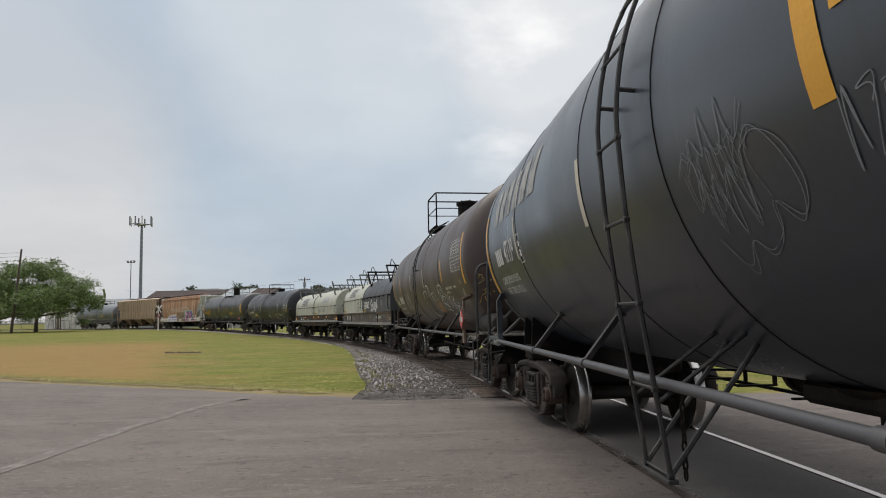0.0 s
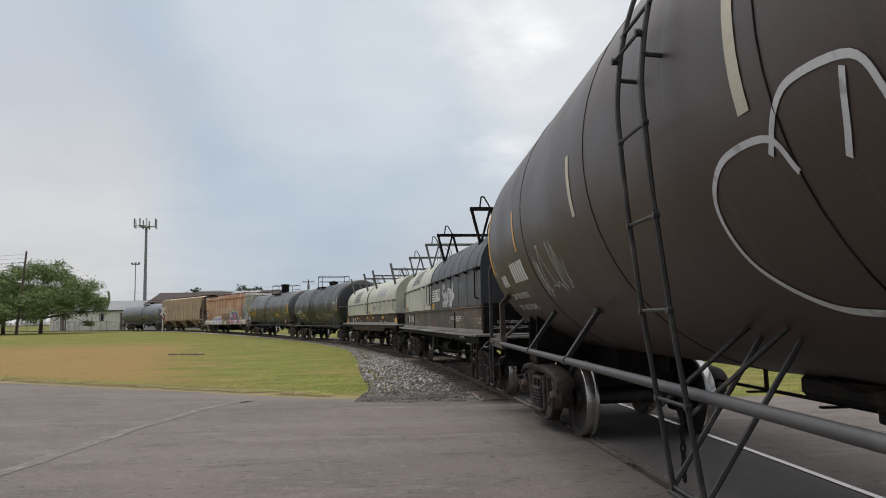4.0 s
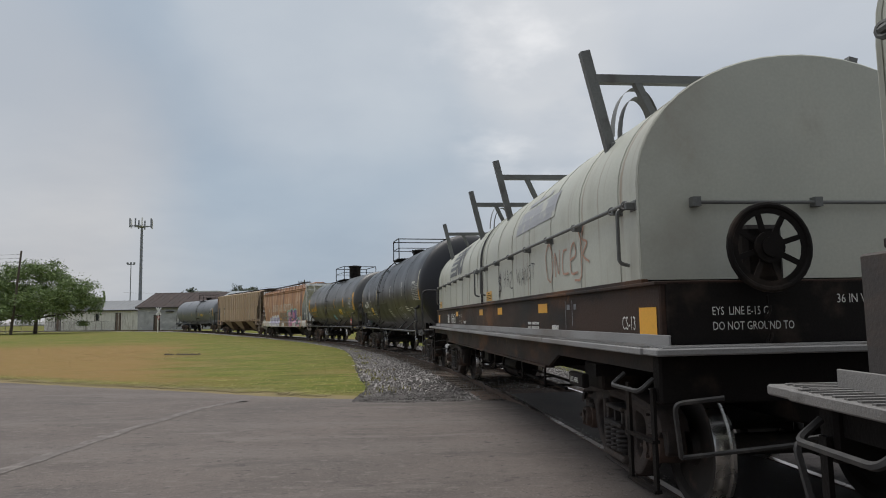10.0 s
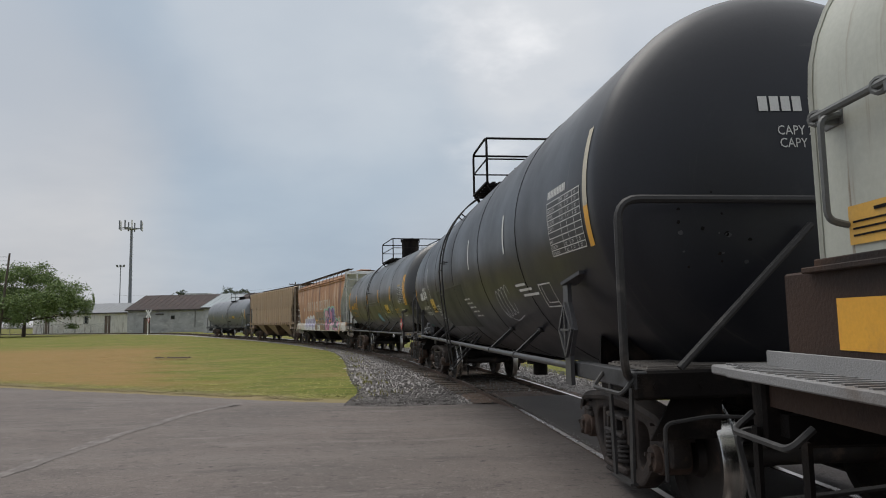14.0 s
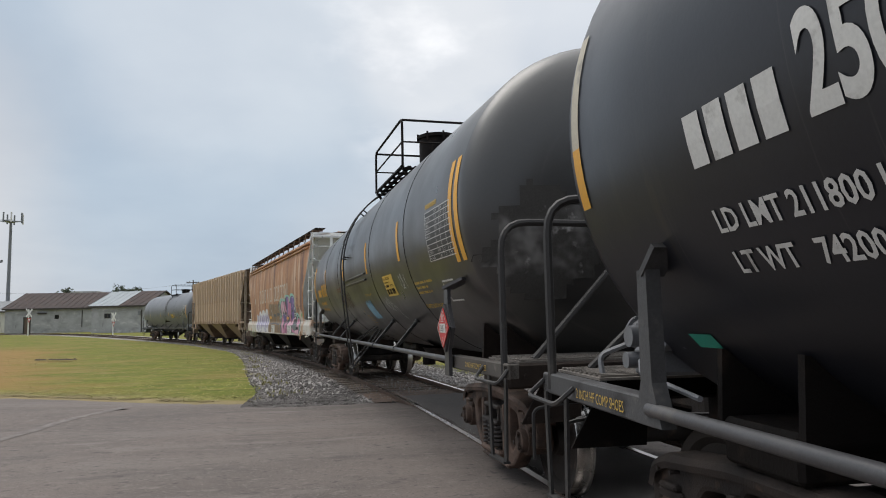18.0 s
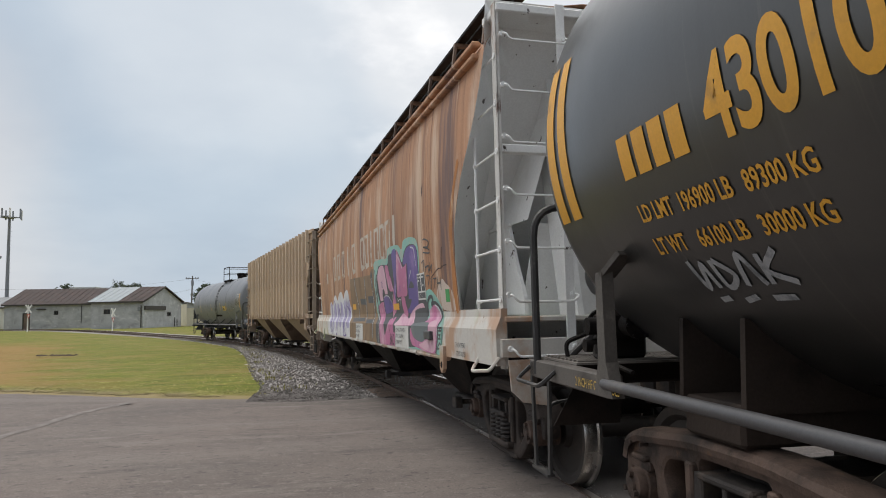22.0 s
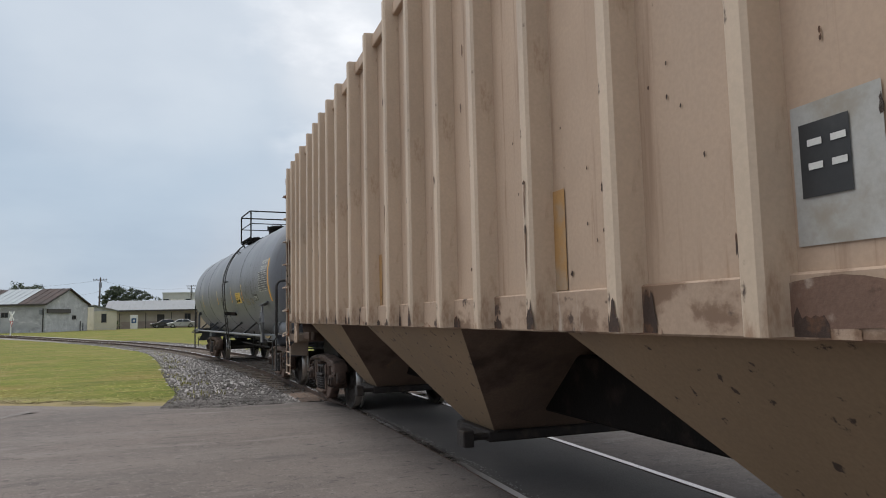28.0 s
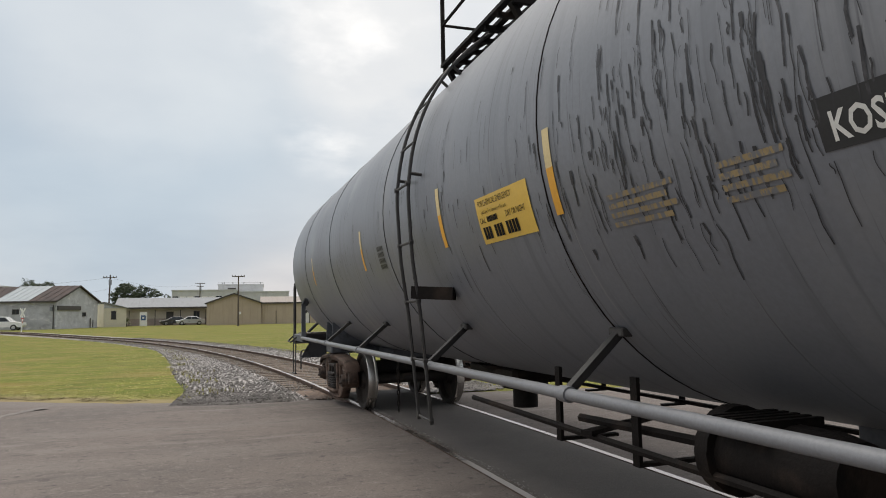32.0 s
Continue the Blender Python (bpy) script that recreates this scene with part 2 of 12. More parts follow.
m_black = surface("black_satin_paint", (0.014, 0.015, 0.020), 0.38, 0.0, [((0.030, 0.030, 0.032), (0.5, 0.8, 0.7), 0.55, 0.8, 6), ((0.035, 0.033, 0.03), (0.5, 5.0, 0.5), 0.6, 0.8, 5), ((0.07, 0.066, 0.06), (0.5, 20, 0.4), 0.63, 0.78, 6)], 0.0006, 40, 0.12, spec=0.45)
m_etcx = surface("dusty_black_paint", (0.021, 0.0212, 0.021), 0.34, 0.0, [((0.044, 0.042, 0.038), (0.5, 0.7, 0.8), 0.48, 0.78, 6), ((0.016, 0.015, 0.014), (0.4, 6.0, 0.4), 0.56, 0.78, 5), ((0.052, 0.049, 0.044), (0.5, 20, 0.4), 0.60, 0.76, 6)], 0.0006, 40, 0.12, spec=1.0)
m_grey = surface("streaked_grey_paint", (0.152, 0.163, 0.183), 0.44, 0.0, [((0.225, 0.228, 0.232), (0.5, 0.8, 0.6), 0.52, 0.8, 5), ((0.122, 0.131, 0.148), (0.5, 9.0, 0.35), 0.52, 0.72, 6), ((0.055, 0.058, 0.065), (0.6, 34.0, 0.7), 0.60, 0.72, 5), ((0.20, 0.205, 0.21), (0.6, 26.0, 0.5), 0.62, 0.74, 5)], 0.0006, 40, 0.10, spec=0.6)
m_hood_dark = surface("charcoal_hood_paint", (0.042, 0.046, 0.053), 0.46, 0.0, [((0.060, 0.060, 0.060), (0.6, 1.0, 0.7), 0.50, 0.74, 7), ((0.075, 0.076, 0.076), (0.7, 10.0, 0.5), 0.58, 0.74, 6), (RUST, (3.0, 5.0, 3.0), 0.72, 0.78, 6)], 0.0006, 40, 0.14, spec=0.35)
m_hood_pale = surface("grey_green_hood_paint", (0.43, 0.44, 0.38), 0.5, 0.0, [((0.32, 0.31, 0.26), (0.8, 1.3, 0.8), 0.50, 0.78, 6), ((0.26, 0.215, 0.16), (0.7, 9.0, 0.45), 0.57, 0.74, 7), ((0.20, 0.15, 0.10), (1.0, 22.0, 0.6), 0.66, 0.74, 6), (RUST, (6.0, 8.0, 6.0), 0.74, 0.79, 6)], 0.0006, 40, 0.08)
m_coil_frame = surface("rusty_brown_frame_paint", (0.046, 0.028, 0.021), 0.65, 0.0, [((0.020, 0.017, 0.016), (0.7, 0.6, 1.6), 0.42, 0.62, 6), ((0.125, 0.060, 0.028), (0.6, 0.55, 1.2), 0.54, 0.72, 6), ((0.15, 0.075, 0.04), (3, 5, 3), 0.64, 0.74, 7)], 0.006, 50, 0.2, spec=0.2)
m_deck = surface("worn_galvanised_grating", (0.235, 0.232, 0.23), 0.65, 0.0, [((0.17, 0.155, 0.142), (1.2, 0.4, 1.2), 0.48, 0.66, 6), ((0.15, 0.12, 0.10), (1.2, 1.2, 1.2), 0.60, 0.74, 6)], 0.006, 90, 0.15)
m_under = surface("grimy_black_iron", (0.0105, 0.009, 0.0085), 0.62, 0.0, [((0.040, 0.030, 0.024), (3, 3, 3), 0.50, 0.74, 6), ((0.058, 0.050, 0.043), (0.8, 0.8, 0.8), 0.60, 0.8, 5)], 0.006, 60, 0.2, spec=0.10)
m_pipe = surface("grey_dusty_pipe", (0.060, 0.060, 0.064), 0.45, 0.0, [((0.13, 0.12, 0.11), (2, 2, 2), 0.55, 0.8, 5)], 0.002, 60, 0.15)
m_step_deck = surface("dusty_end_grating", (0.15, 0.135, 0.12), 0.75, 0.0, [((0.18, 0.16, 0.14), (3, 3, 3), 0.52, 0.72, 6), ((0.04, 0.034, 0.03), (2, 2, 2), 0.58, 0.76, 6)], 0.006, 80, 0.2)
m_pipe_grey = surface("pale_grey_pipe", (0.16, 0.166, 0.178), 0.42, 0.0, [((0.10, 0.10, 0.10), (3, 3, 3), 0.6, 0.75, 5)], 0.002, 60, 0.12)
m_cast = surface("rusty_cast_steel", (0.118, 0.080, 0.063), 0.75, 0.0, [((0.030, 0.023, 0.020), (4, 4, 4), 0.42, 0.68, 6), ((0.15, 0.085, 0.05), (7, 7, 7), 0.6, 0.75, 6)], 0.01, 90, 0.2, spec=0.3)
m_cast_soot = surface("sooty_cast_steel", (0.050, 0.039, 0.034), 0.75, 0.0, [((0.020, 0.017, 0.016), (4, 4, 4), 0.42, 0.68, 6), ((0.095, 0.062, 0.044), (7, 7, 7), 0.6, 0.75, 6)], 0.01, 90, 0.2, spec=0.3)
m_cast_dark = surface("oily_cast_steel", (0.022, 0.018, 0.0165), 0.7, 0.0, [((0.075, 0.055, 0.042), (4, 4, 4), 0.5, 0.72, 6)], 0.01, 90, 0.2)
m_wheel = surface("wheel_plate_steel", (0.026, 0.021, 0.018), 0.65, 0.1, [((0.09, 0.06, 0.045), (5, 5, 5), 0.55, 0.75, 6)], 0.004, 80, 0.2)
m_tread = surface("polished_tread_steel", (0.50, 0.49, 0.47), 0.28, 1.0, [], 0.0, 60, 0.1)
m_white_mark = surface("faded_white_lettering", (0.62, 0.62, 0.59), 0.6, 0.0, [((0.30, 0.29, 0.27), (6, 6, 6), 0.58, 0.74, 6)], 0.0, 60, 0.1)
m_yellow = surface("orange_yellow_marking", (0.72, 0.36, 0.035), 0.5, 0.0, [((0.45, 0.24, 0.05), (4, 4, 4), 0.6, 0.78, 5)], 0.0, 60, 0.08)
m_yellow_mark = surface("yellow_stencil_paint", (0.50, 0.33, 0.06), 0.6, 0.0, [((0.22, 0.16, 0.06), (6, 6, 6), 0.58, 0.76, 6)], 0.0, 60, 0.1)
m_up = surface("weathered_orange_brown_side", (0.43, 0.225, 0.122), 0.72, 0.0, [((0.56, 0.41, 0.30), (0.6, 1.6, 0.5), 0.48, 0.68, 7), ((0.23, 0.115, 0.07), (0.5, 3.2, 0.20), 0.50, 0.68, 8), ((0.14, 0.085, 0.078), (0.6, 2.2, 0.22), 0.53, 0.68, 8), ((0.54, 0.40, 0.29), (0.7, 8, 0.30), 0.57, 0.68, 7), ((0.24, 0.12, 0.07), (0.6, 15, 0.25), 0.55, 0.66, 6), ((0.09, 0.05, 0.04), (3, 5, 2.0), 0.66, 0.74, 7)], 0.0006, 50, 0.15)
m_up_grey = surface("pale_grey_end_paint", (0.76, 0.77, 0.76), 0.55, 0.0, [((0.60, 0.59, 0.56), (1, 1, 1), 0.5, 0.8, 6), ((0.05, 0.035, 0.03), (7, 7, 5), 0.66, 0.70, 6), ((0.24, 0.13, 0.08), (1.6, 1.6, 0.8), 0.68, 0.78, 7)], 0.0006, 50, 0.08)
m_up_sill = surface("dirty_white_sill_paint", (0.55, 0.53, 0.49), 0.6, 0.0, [((0.42, 0.27, 0.18), (1.5, 2.2, 1.5), 0.47, 0.64, 7), ((0.38, 0.42, 0.24), (1.0, 1.4, 1.4), 0.53, 0.70, 6), ((0.30, 0.27, 0.24), (3, 9, 1.0), 0.58, 0.70, 6), (RUST, (5, 6, 5), 0.68, 0.74, 6)], 0.0006, 50, 0.08)
m_tan = surface("sun_bleached_tan_paint", (0.47, 0.345, 0.25), 0.62, 0.0, [((0.40, 0.285, 0.20), (0.9, 1.4, 0.7), 0.5, 0.8, 6), ((0.06, 0.035, 0.025), (9, 12.0, 6), 0.70, 0.74, 7), ((0.27, 0.16, 0.095), (1.0, 10.0, 0.5), 0.60, 0.72, 7), ((0.34, 0.235, 0.165), (1.2, 14, 0.6), 0.54, 0.70, 6)], 0.0006, 50, 0.08)
m_tan_rib = surface("tan_paint_on_ribs", (0.57, 0.45, 0.335), 0.6, 0.0, [((0.38, 0.30, 0.24), (2, 2, 0.8), 0.5, 0.8, 6), ((0.06, 0.035, 0.025), (6, 6, 2.6), 0.67, 0.72, 7), ((0.27, 0.15, 0.085), (4, 4, 1.2), 0.58, 0.70, 7)], 0.0006, 50, 0.08)
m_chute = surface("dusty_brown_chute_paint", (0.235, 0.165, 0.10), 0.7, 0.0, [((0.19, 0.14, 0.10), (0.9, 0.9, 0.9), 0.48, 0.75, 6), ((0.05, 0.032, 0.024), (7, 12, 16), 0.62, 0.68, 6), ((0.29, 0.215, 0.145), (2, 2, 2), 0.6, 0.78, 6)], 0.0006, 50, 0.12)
# stained brown steel; also holds painted shade for hopper chute ends and pockets
m_tan_dark = surface("stained_and_shaded_steel", (0.155, 0.108, 0.080), 0.68, 0.0, [((0.055, 0.036, 0.028), (1.5, 1.5, 1.5), 0.45, 0.7, 6), ((0.22, 0.14, 0.09), (3, 3, 3), 0.62, 0.76, 6)], 0.004, 50, 0.2)
m_asphalt = surface("old_grey_asphalt", (0.127, 0.107, 0.097), 0.9, 0.0, [((0.166, 0.144, 0.132), (0.12, 0.45, 1), 0.44, 0.70, 7), ((0.089, 0.077, 0.071), (0.18, 0.5, 1), 0.48, 0.72, 7), ((0.180, 0.158, 0.145), (0.5, 2.0, 1), 0.55, 0.72, 9), ((0.096, 0.084, 0.078), (0.8, 2.2, 1), 0.55, 0.72, 9), ((0.174, 0.152, 0.139), (6, 9, 1), 0.54, 0.70, 6), ((0.077, 0.067, 0.063), (8, 11, 1), 0.57, 0.70, 6), ((0.222, 0.200, 0.184), (45, 45, 1), 0.59, 0.69, 3), ((0.062, 0.055, 0.051), (40, 40, 1), 0.59, 0.69, 3)], 0.010, 60, 0.2, spec=0.3)
m_tarmac_dark = surface("dark_crossing_asphalt", (0.132, 0.120, 0.112), 0.88, 0.0, [((0.105, 0.097, 0.09), (0.5, 0.9, 1), 0.5, 0.8, 6), ((0.16, 0.15, 0.14), (32, 32, 1), 0.66, 0.74, 2)], 0.012, 55, 0.15, spec=0.3)
m_grass_ground = surface("mown_lawn", (0.138, 0.147, 0.034), 0.95, 0.0, [((0.205, 0.165, 0.055), (0.16, 0.30, 1), 0.47, 0.68, 7), ((0.118, 0.138, 0.026), (0.35, 0.8, 1), 0.46, 0.64, 8), ((0.22, 0.175, 0.07), (0.5, 2.0, 1), 0.52, 0.66, 8), ((0.098, 0.110, 0.024), (0.8, 2.6, 1), 0.54, 0.66, 8), ((0.25, 0.20, 0.085), (3, 8, 1), 0.55, 0.68, 6), ((0.085, 0.090, 0.022), (4, 10, 1), 0.56, 0.68, 6)], 0.05, 16, 0.2, spec=0.1)


def dry_stretch(m):
    """Straw-brown grass: a wide dry stretch of the lawn and a bare fringe along the road, both with frayed borders."""
    nt = m.node_tree
    N, L = nt.nodes.new, nt.links.new
    bsdf = [n for n in nt.nodes if n.bl_idname == "ShaderNodeBsdfPrincipled"][0]
    old = bsdf.inputs["Base Color"].links[0].from_socket
    tc, sep = N("ShaderNodeTexCoord"), N("ShaderNodeSeparateXYZ")
    L(tc.outputs["Object"], sep.inputs[0])

    def val(op, a, b, c=0.0):
        n = N("ShaderNodeMath")
        n.operation = op
        for i, v in enumerate((a, b, c)):
            if isinstance(v, (int, float)):
                n.inputs[i].default_value = v
            else:
                L(v, n.inputs[i])
        return n.outputs[0]

    def fade(v, lo, hi):
        r = N("ShaderNodeMapRange")
        r.interpolation_type = 'SMOOTHSTEP'
        r.inputs[1].default_value, r.inputs[2].default_value = lo, hi
        L(v, r.inputs[0])
        return r.outputs[0]

    def cloud(sx, sy, detail):
        mp, n = N("ShaderNodeMapping"), N("ShaderNodeTexNoise")
        mp.inputs["Scale"].default_value = (sx, sy, 1)
        n.inputs["Scale"].default_value, n.inputs["Detail"].default_value, n.inputs["Roughness"].default_value = 1.0, detail, 0.65
        L(tc.outputs["Object"], mp.inputs[0])
        L(mp.outputs[0], n.inputs["Vector"])
        return val('SUBTRACT', n.outputs[0], 0.5)
    x, y = sep.outputs[0], sep.outputs[1]
    n1, n2 = cloud(0.22, 0.35, 7), cloud(1.1, 2.2, 6)
    a = val('MULTIPLY_ADD', n1, 9.0, val('MULTIPLY_ADD', y, 0.375, x))
    b = val('MULTIPLY_ADD', n2, 2.4, val('MULTIPLY_ADD', x, 0.56, val('SUBTRACT', y, 13.75)))
    c = val('MULTIPLY_ADD', n1, 20.0, y)
    dry = val('MULTIPLY', val('MULTIPLY', fade(a, 1.7, -2.2), fade(b, 0.4, 2.0)), fade(c, 64.0, 46.0))
    dry = val('MULTIPLY', dry, val('ADD', 0.82, val('MULTIPLY', n2, 0.9)))
    fringe = val('MULTIPLY', fade(b, 0.75, 0.05), 0.7)
    for mask, colour in ((dry, (0.255, 0.160, 0.066)), (fringe, (0.28, 0.215, 0.13))):
        mx = N("ShaderNodeMix")
        mx.data_type = 'RGBA'
        L(mask, mx.inputs[0])
        L(old, mx.inputs[6])
        mx.inputs[7].default_value = (*colour, 1)
        old = mx.outputs[2]
    L(old, bsdf.inputs["Base Color"])


dry_stretch(m_grass_ground)
m_ballast = surface("grey_crushed_stone_bed", (0.265, 0.248, 0.236), 0.9, 0.0, [((0.10, 0.09, 0.082), (3, 3, 3), 0.5, 0.7, 6), ((0.30, 0.28, 0.26), (6, 6, 6), 0.6, 0.75, 6)], 0.06, 11, 0.25)
m_bed_brown = surface("rust_stained_stone_bed", (0.125, 0.086, 0.064), 0.9, 0.0, [((0.065, 0.05, 0.042), (3, 3, 3), 0.5, 0.7, 6), ((0.21, 0.17, 0.145), (6, 6, 6), 0.6, 0.75, 6)], 0.06, 11, 0.25)
m_rail_top = surface("polished_rail_head", (0.48, 0.42, 0.38), 0.27, 0.9, [], 0.0, 40, 0.1)
m_rail = surface("brown_rusted_rail", (0.085, 0.052, 0.036), 0.75, 0.0, [((0.05, 0.033, 0.026), (3, 3, 3), 0.5, 0.7, 5)], 0.004, 60, 0.15)
m_tie = surface("weathered_wooden_tie", (0.105, 0.082, 0.062), 0.9, 0.0, [((0.08, 0.062, 0.05), (6, 2, 2), 0.5, 0.72, 6)], 0.012, 40, 0.2)

# ---------------------------------------------------------------- mesh helpers
from mathutils import geometry


class Shape:
    """Collects pieces of one mesh."""

    def __init__(self):
        self.v, self.f, self.s, self.k = [], [], [], []

    def add(self, verts, faces, smooth=False, slot=0):
        o = len(self.v)
        self.v.extend(tuple(p) for p in verts)
        self.f.extend(tuple(i + o for i in f) for f in faces)
        self.s.extend([smooth] * len(faces))
        self.k.extend([slot] * len(faces))
        return self

    def box(self, x0, y0, z0, x1, y1, z1, b=0.0, slot=0):
        lo, hi = (min(x0, x1), min(y0, y1), min(z0, z1)), (max(x0, x1), max(y0, y1), max(z0, z1))
        if b <= 0:
            vs = [(x, y, z) for z in (lo[2], hi[2]) for y in (lo[1], hi[1]) for x in (lo[0], hi[0])]
            return self.add(vs, [(0, 2, 3, 1), (4, 5, 7, 6), (0, 1, 5, 4), (2, 6, 7, 3), (0, 4, 6, 2), (1, 3, 7, 5)], False, slot)
        b = min(b, *((hi[i] - lo[i]) * 0.45 for i in range(3)))
        vs, idx = [], {}
        for c in range(8):
            s = [(c >> i) & 1 for i in range(3)]
            for a in range(3):
                p = [(hi[i] if s[i] else lo[i]) if i == a else ((hi[i] - b) if s[i] else (lo[i] + b)) for i in range(3)]
                idx[(c, a)] = len(vs)
                vs.append(p)
        fs = []
        for a in range(3):
            u, w = (a + 1) % 3, (a + 2) % 3
            for side in (0, 1):
                cs = [(side << a) | (p << u) | (q << w) for p, q in ((0, 0), (1, 0), (1, 1), (0, 1))]
                f = [idx[(c, a)] for c in cs]
                fs.append(tuple(f if side else f[::-1]))
            for p in (0, 1):
                for q in (0, 1):
                    c0 = (p << u) | (q << w)
                    c1 = c0 | (1 << a)
                    f = (idx[(c0, u)], idx[(c1, u)], idx[(c1, w)], idx[(c0, w)])
                    fs.append(f if (p ^ q) else f[::-1])
        for c in range(8):
            f = tuple(idx[(c, a)] for a in range(3))
            fs.append(f if bin(c).count("1") % 2 else f[::-1])
        return self.add(vs, fs, False, slot)

    def tube(self, pts, r, n=8, closed=False, caps=True, slot=0):
        pts = [Vector(p) for p in pts]
        m = len(pts)
        tang = []
        for i in range(m):
            a = pts[i - 1] if (i or closed) else pts[0]
            b = pts[(i + 1) % m] if (i < m - 1 or closed) else pts[-1]
            tang.append((b - a).normalized())
        nrm = tang[0].orthogonal().normalized()
        vs = []
        for i in range(m):
            nrm = (nrm - tang[i] * nrm.dot(tang[i]))
            nrm = nrm.normalized() if nrm.length > 1e-6 else tang[i].orthogonal().normalized()
            bi = tang[i].cross(nrm)
            for j in range(n):
                a = 2 * math.pi * j / n
                vs.append(pts[i] + (nrm * math.cos(a) + bi * math.sin(a)) * r)
        fs = []
        for i in range(m if closed else m - 1):
            i2 = (i + 1) % m
            for j in range(n):
                j2 = (j + 1) % n
                fs.append((i * n + j, i * n + j2, i2 * n + j2, i2 * n + j))
        self.add(vs, fs, True, slot)
        if caps and not closed:
            self.add(vs[:n], [tuple(range(n))[::-1]], False, slot)
            self.add(vs[-n:], [tuple(range(n))], False, slot)
        return self

    def cyl(self, p0, p1, r, n=16, slot=0):
        return self.tube([p0, p1], r, n, slot=slot)

    def lathe(self, prof, centre=(0, 0, 0), axis='Y', n=32, slot=0, smooth=True):
        """prof: rows of (radius, along)."""
        vs, fs = [], []
        cx, cy, cz = centre
        for r, h in prof:
            for j in range(n):
                a = 2 * math.pi * j / n
                c, s = r * math.cos(a), r * math.sin(a)
                vs.append({'X': (cx + h, cy + c, cz + s), 'Y': (cx + c, cy + h, cz + s), 'Z': (cx + c, cy + s, cz + h)}[axis])
        for i in range(len(prof) - 1):
            for j in range(n):
                j2 = (j + 1) % n
                fs.append((i * n + j, i * n + j2, (i + 1) * n + j2, (i + 1) * n + j))
        return self.add(vs, fs, smooth, slot)

    def bar(self, p0, p1, w, h, up=(0, 0, 1), slot=0):
        p0, p1 = Vector(p0), Vector(p1)
        d = (p1 - p0).normalized()
        u = Vector(up)
        s = d.cross(u)
        s = s.normalized() if s.length > 1e-4 else d.orthogonal().normalized()
        u = s.cross(d)
        vs = [p + s * a * w / 2 + u * c * h / 2 for p in (p0, p1) for a, c in ((-1, -1), (1, -1), (1, 1), (-1, 1))]
        return self.add(vs, [(3, 2, 1, 0), (4, 5, 6, 7), (0, 1, 5, 4), (1, 2, 6, 5), (2, 3, 7, 6), (3, 0, 4, 7)], False, slot)

    def prism(self, poly, x0, x1, plane='YZ', slot=0):
        """A polygon of (a, b) in that plane, drawn out along the third axis."""
        def at(a, b, c):
            return {'YZ': (c, a, b), 'XZ': (a, c, b), 'XY': (a, b, c)}[plane]
        n = len(poly)
        vs = [at(a, b, x0) for a, b in poly] + [at(a, b, x1) for a, b in poly]
        fs = [tuple(range(n))[::-1], tuple(range(n, 2 * n))] + [(i, (i + 1) % n, (i + 1) % n + n, i + n) for i in range(n)]
        return self.add(vs, fs, False, slot)

    def casting(self, outer, holes, x0, x1, edge=0.022, r=0.05):
        """A cast plate in the YZ plane from x0 to x1, with openings and rounded edges."""
        def ring(pts, rad):
            pts = [Vector((a, b, 0)) for a, b in pts]
            n, out = len(pts), []
            for i in range(n):
                a, b, c = pts[i - 1], pts[i], pts[(i + 1) % n]
                q = min(rad, (a - b).length * 0.45, (c - b).length * 0.45)
                p0, p1 = b + (a - b).normalized() * q, b + (c - b).normalized() * q
                for k in range(4):
                    t = k / 3
                    out.append(p0 * (1 - t) ** 2 + b * 2 * t * (1 - t) + p1 * t * t)
            area = sum(u.x * v.y - v.x * u.y for u, v in zip(out, out[1:] + out[:1]))
            return out if area > 0 else out[::-1]

        def inset(loop, d):
            n, out = len(loop), []
            for i in range(n):
                t = (loop[(i + 1) % n] - loop[i - 1]).normalized()
                out.append(loop[i] + Vector((-t.y, t.x, 0)) * d)
            return out
        loops = [(ring(outer, r), 1)] + [(ring(h, r * 0.7), -1) for h in holes]
        steps = [(1.0, x0), (0.3, x0 + edge * 0.3), (0.0, x0 + edge), (0.0, x1 - edge), (0.3, x1 - edge * 0.3), (1.0, x1)]
        for loop, sg in loops:
            rows = []
            for k, x in steps:
                q = inset(loop, edge * k * sg)
                rows.append([(x, v.x, v.y) for v in q + q[:1]])
            self.sheet(rows, True, slot=0)
        for x in (x0, x1):
            rings = [inset(loop, edge * sg) for loop, sg in loops]
            flat = [v for q in rings for v in q]
            self.add([(x, v.x, v.y) for v in flat], [tuple(t) for t in geometry.tessellate_polygon(rings)], True)
        return self

    def sheet(self, rows, smooth=True, slot=0):
        """A grid of points, row by row."""
        n = len(rows[0])
        vs = [p for r in rows for p in r]
        fs = [(i * n + j, i * n + j + 1, (i + 1) * n + j + 1, (i + 1) * n + j) for i in range(len(rows) - 1) for j in range(n - 1)]
        return self.add(vs, fs, smooth, slot)

    def mesh(self, name, mats, angle=35):
        me = bpy.data.meshes.new(name)
        me.from_pydata(self.v, [], self.f)
        for m in (mats if isinstance(mats, (list, tuple)) else [mats]):
            me.materials.append(m)
        me.polygons.foreach_set("use_smooth", self.s)
        if any(self.k):
            me.polygons.foreach_set("material_index", self.k)
        if len(self.f) < 40000:
            bm = bmesh.new()
            bm.from_mesh(me)
            bmesh.ops.recalc_face_normals(bm, faces=bm.faces)
            bm.to_mesh(me)
            bm.free()
        if any(self.s):
            me.set_sharp_from_angle(angle=radians(angle))
        me.update()
        return me


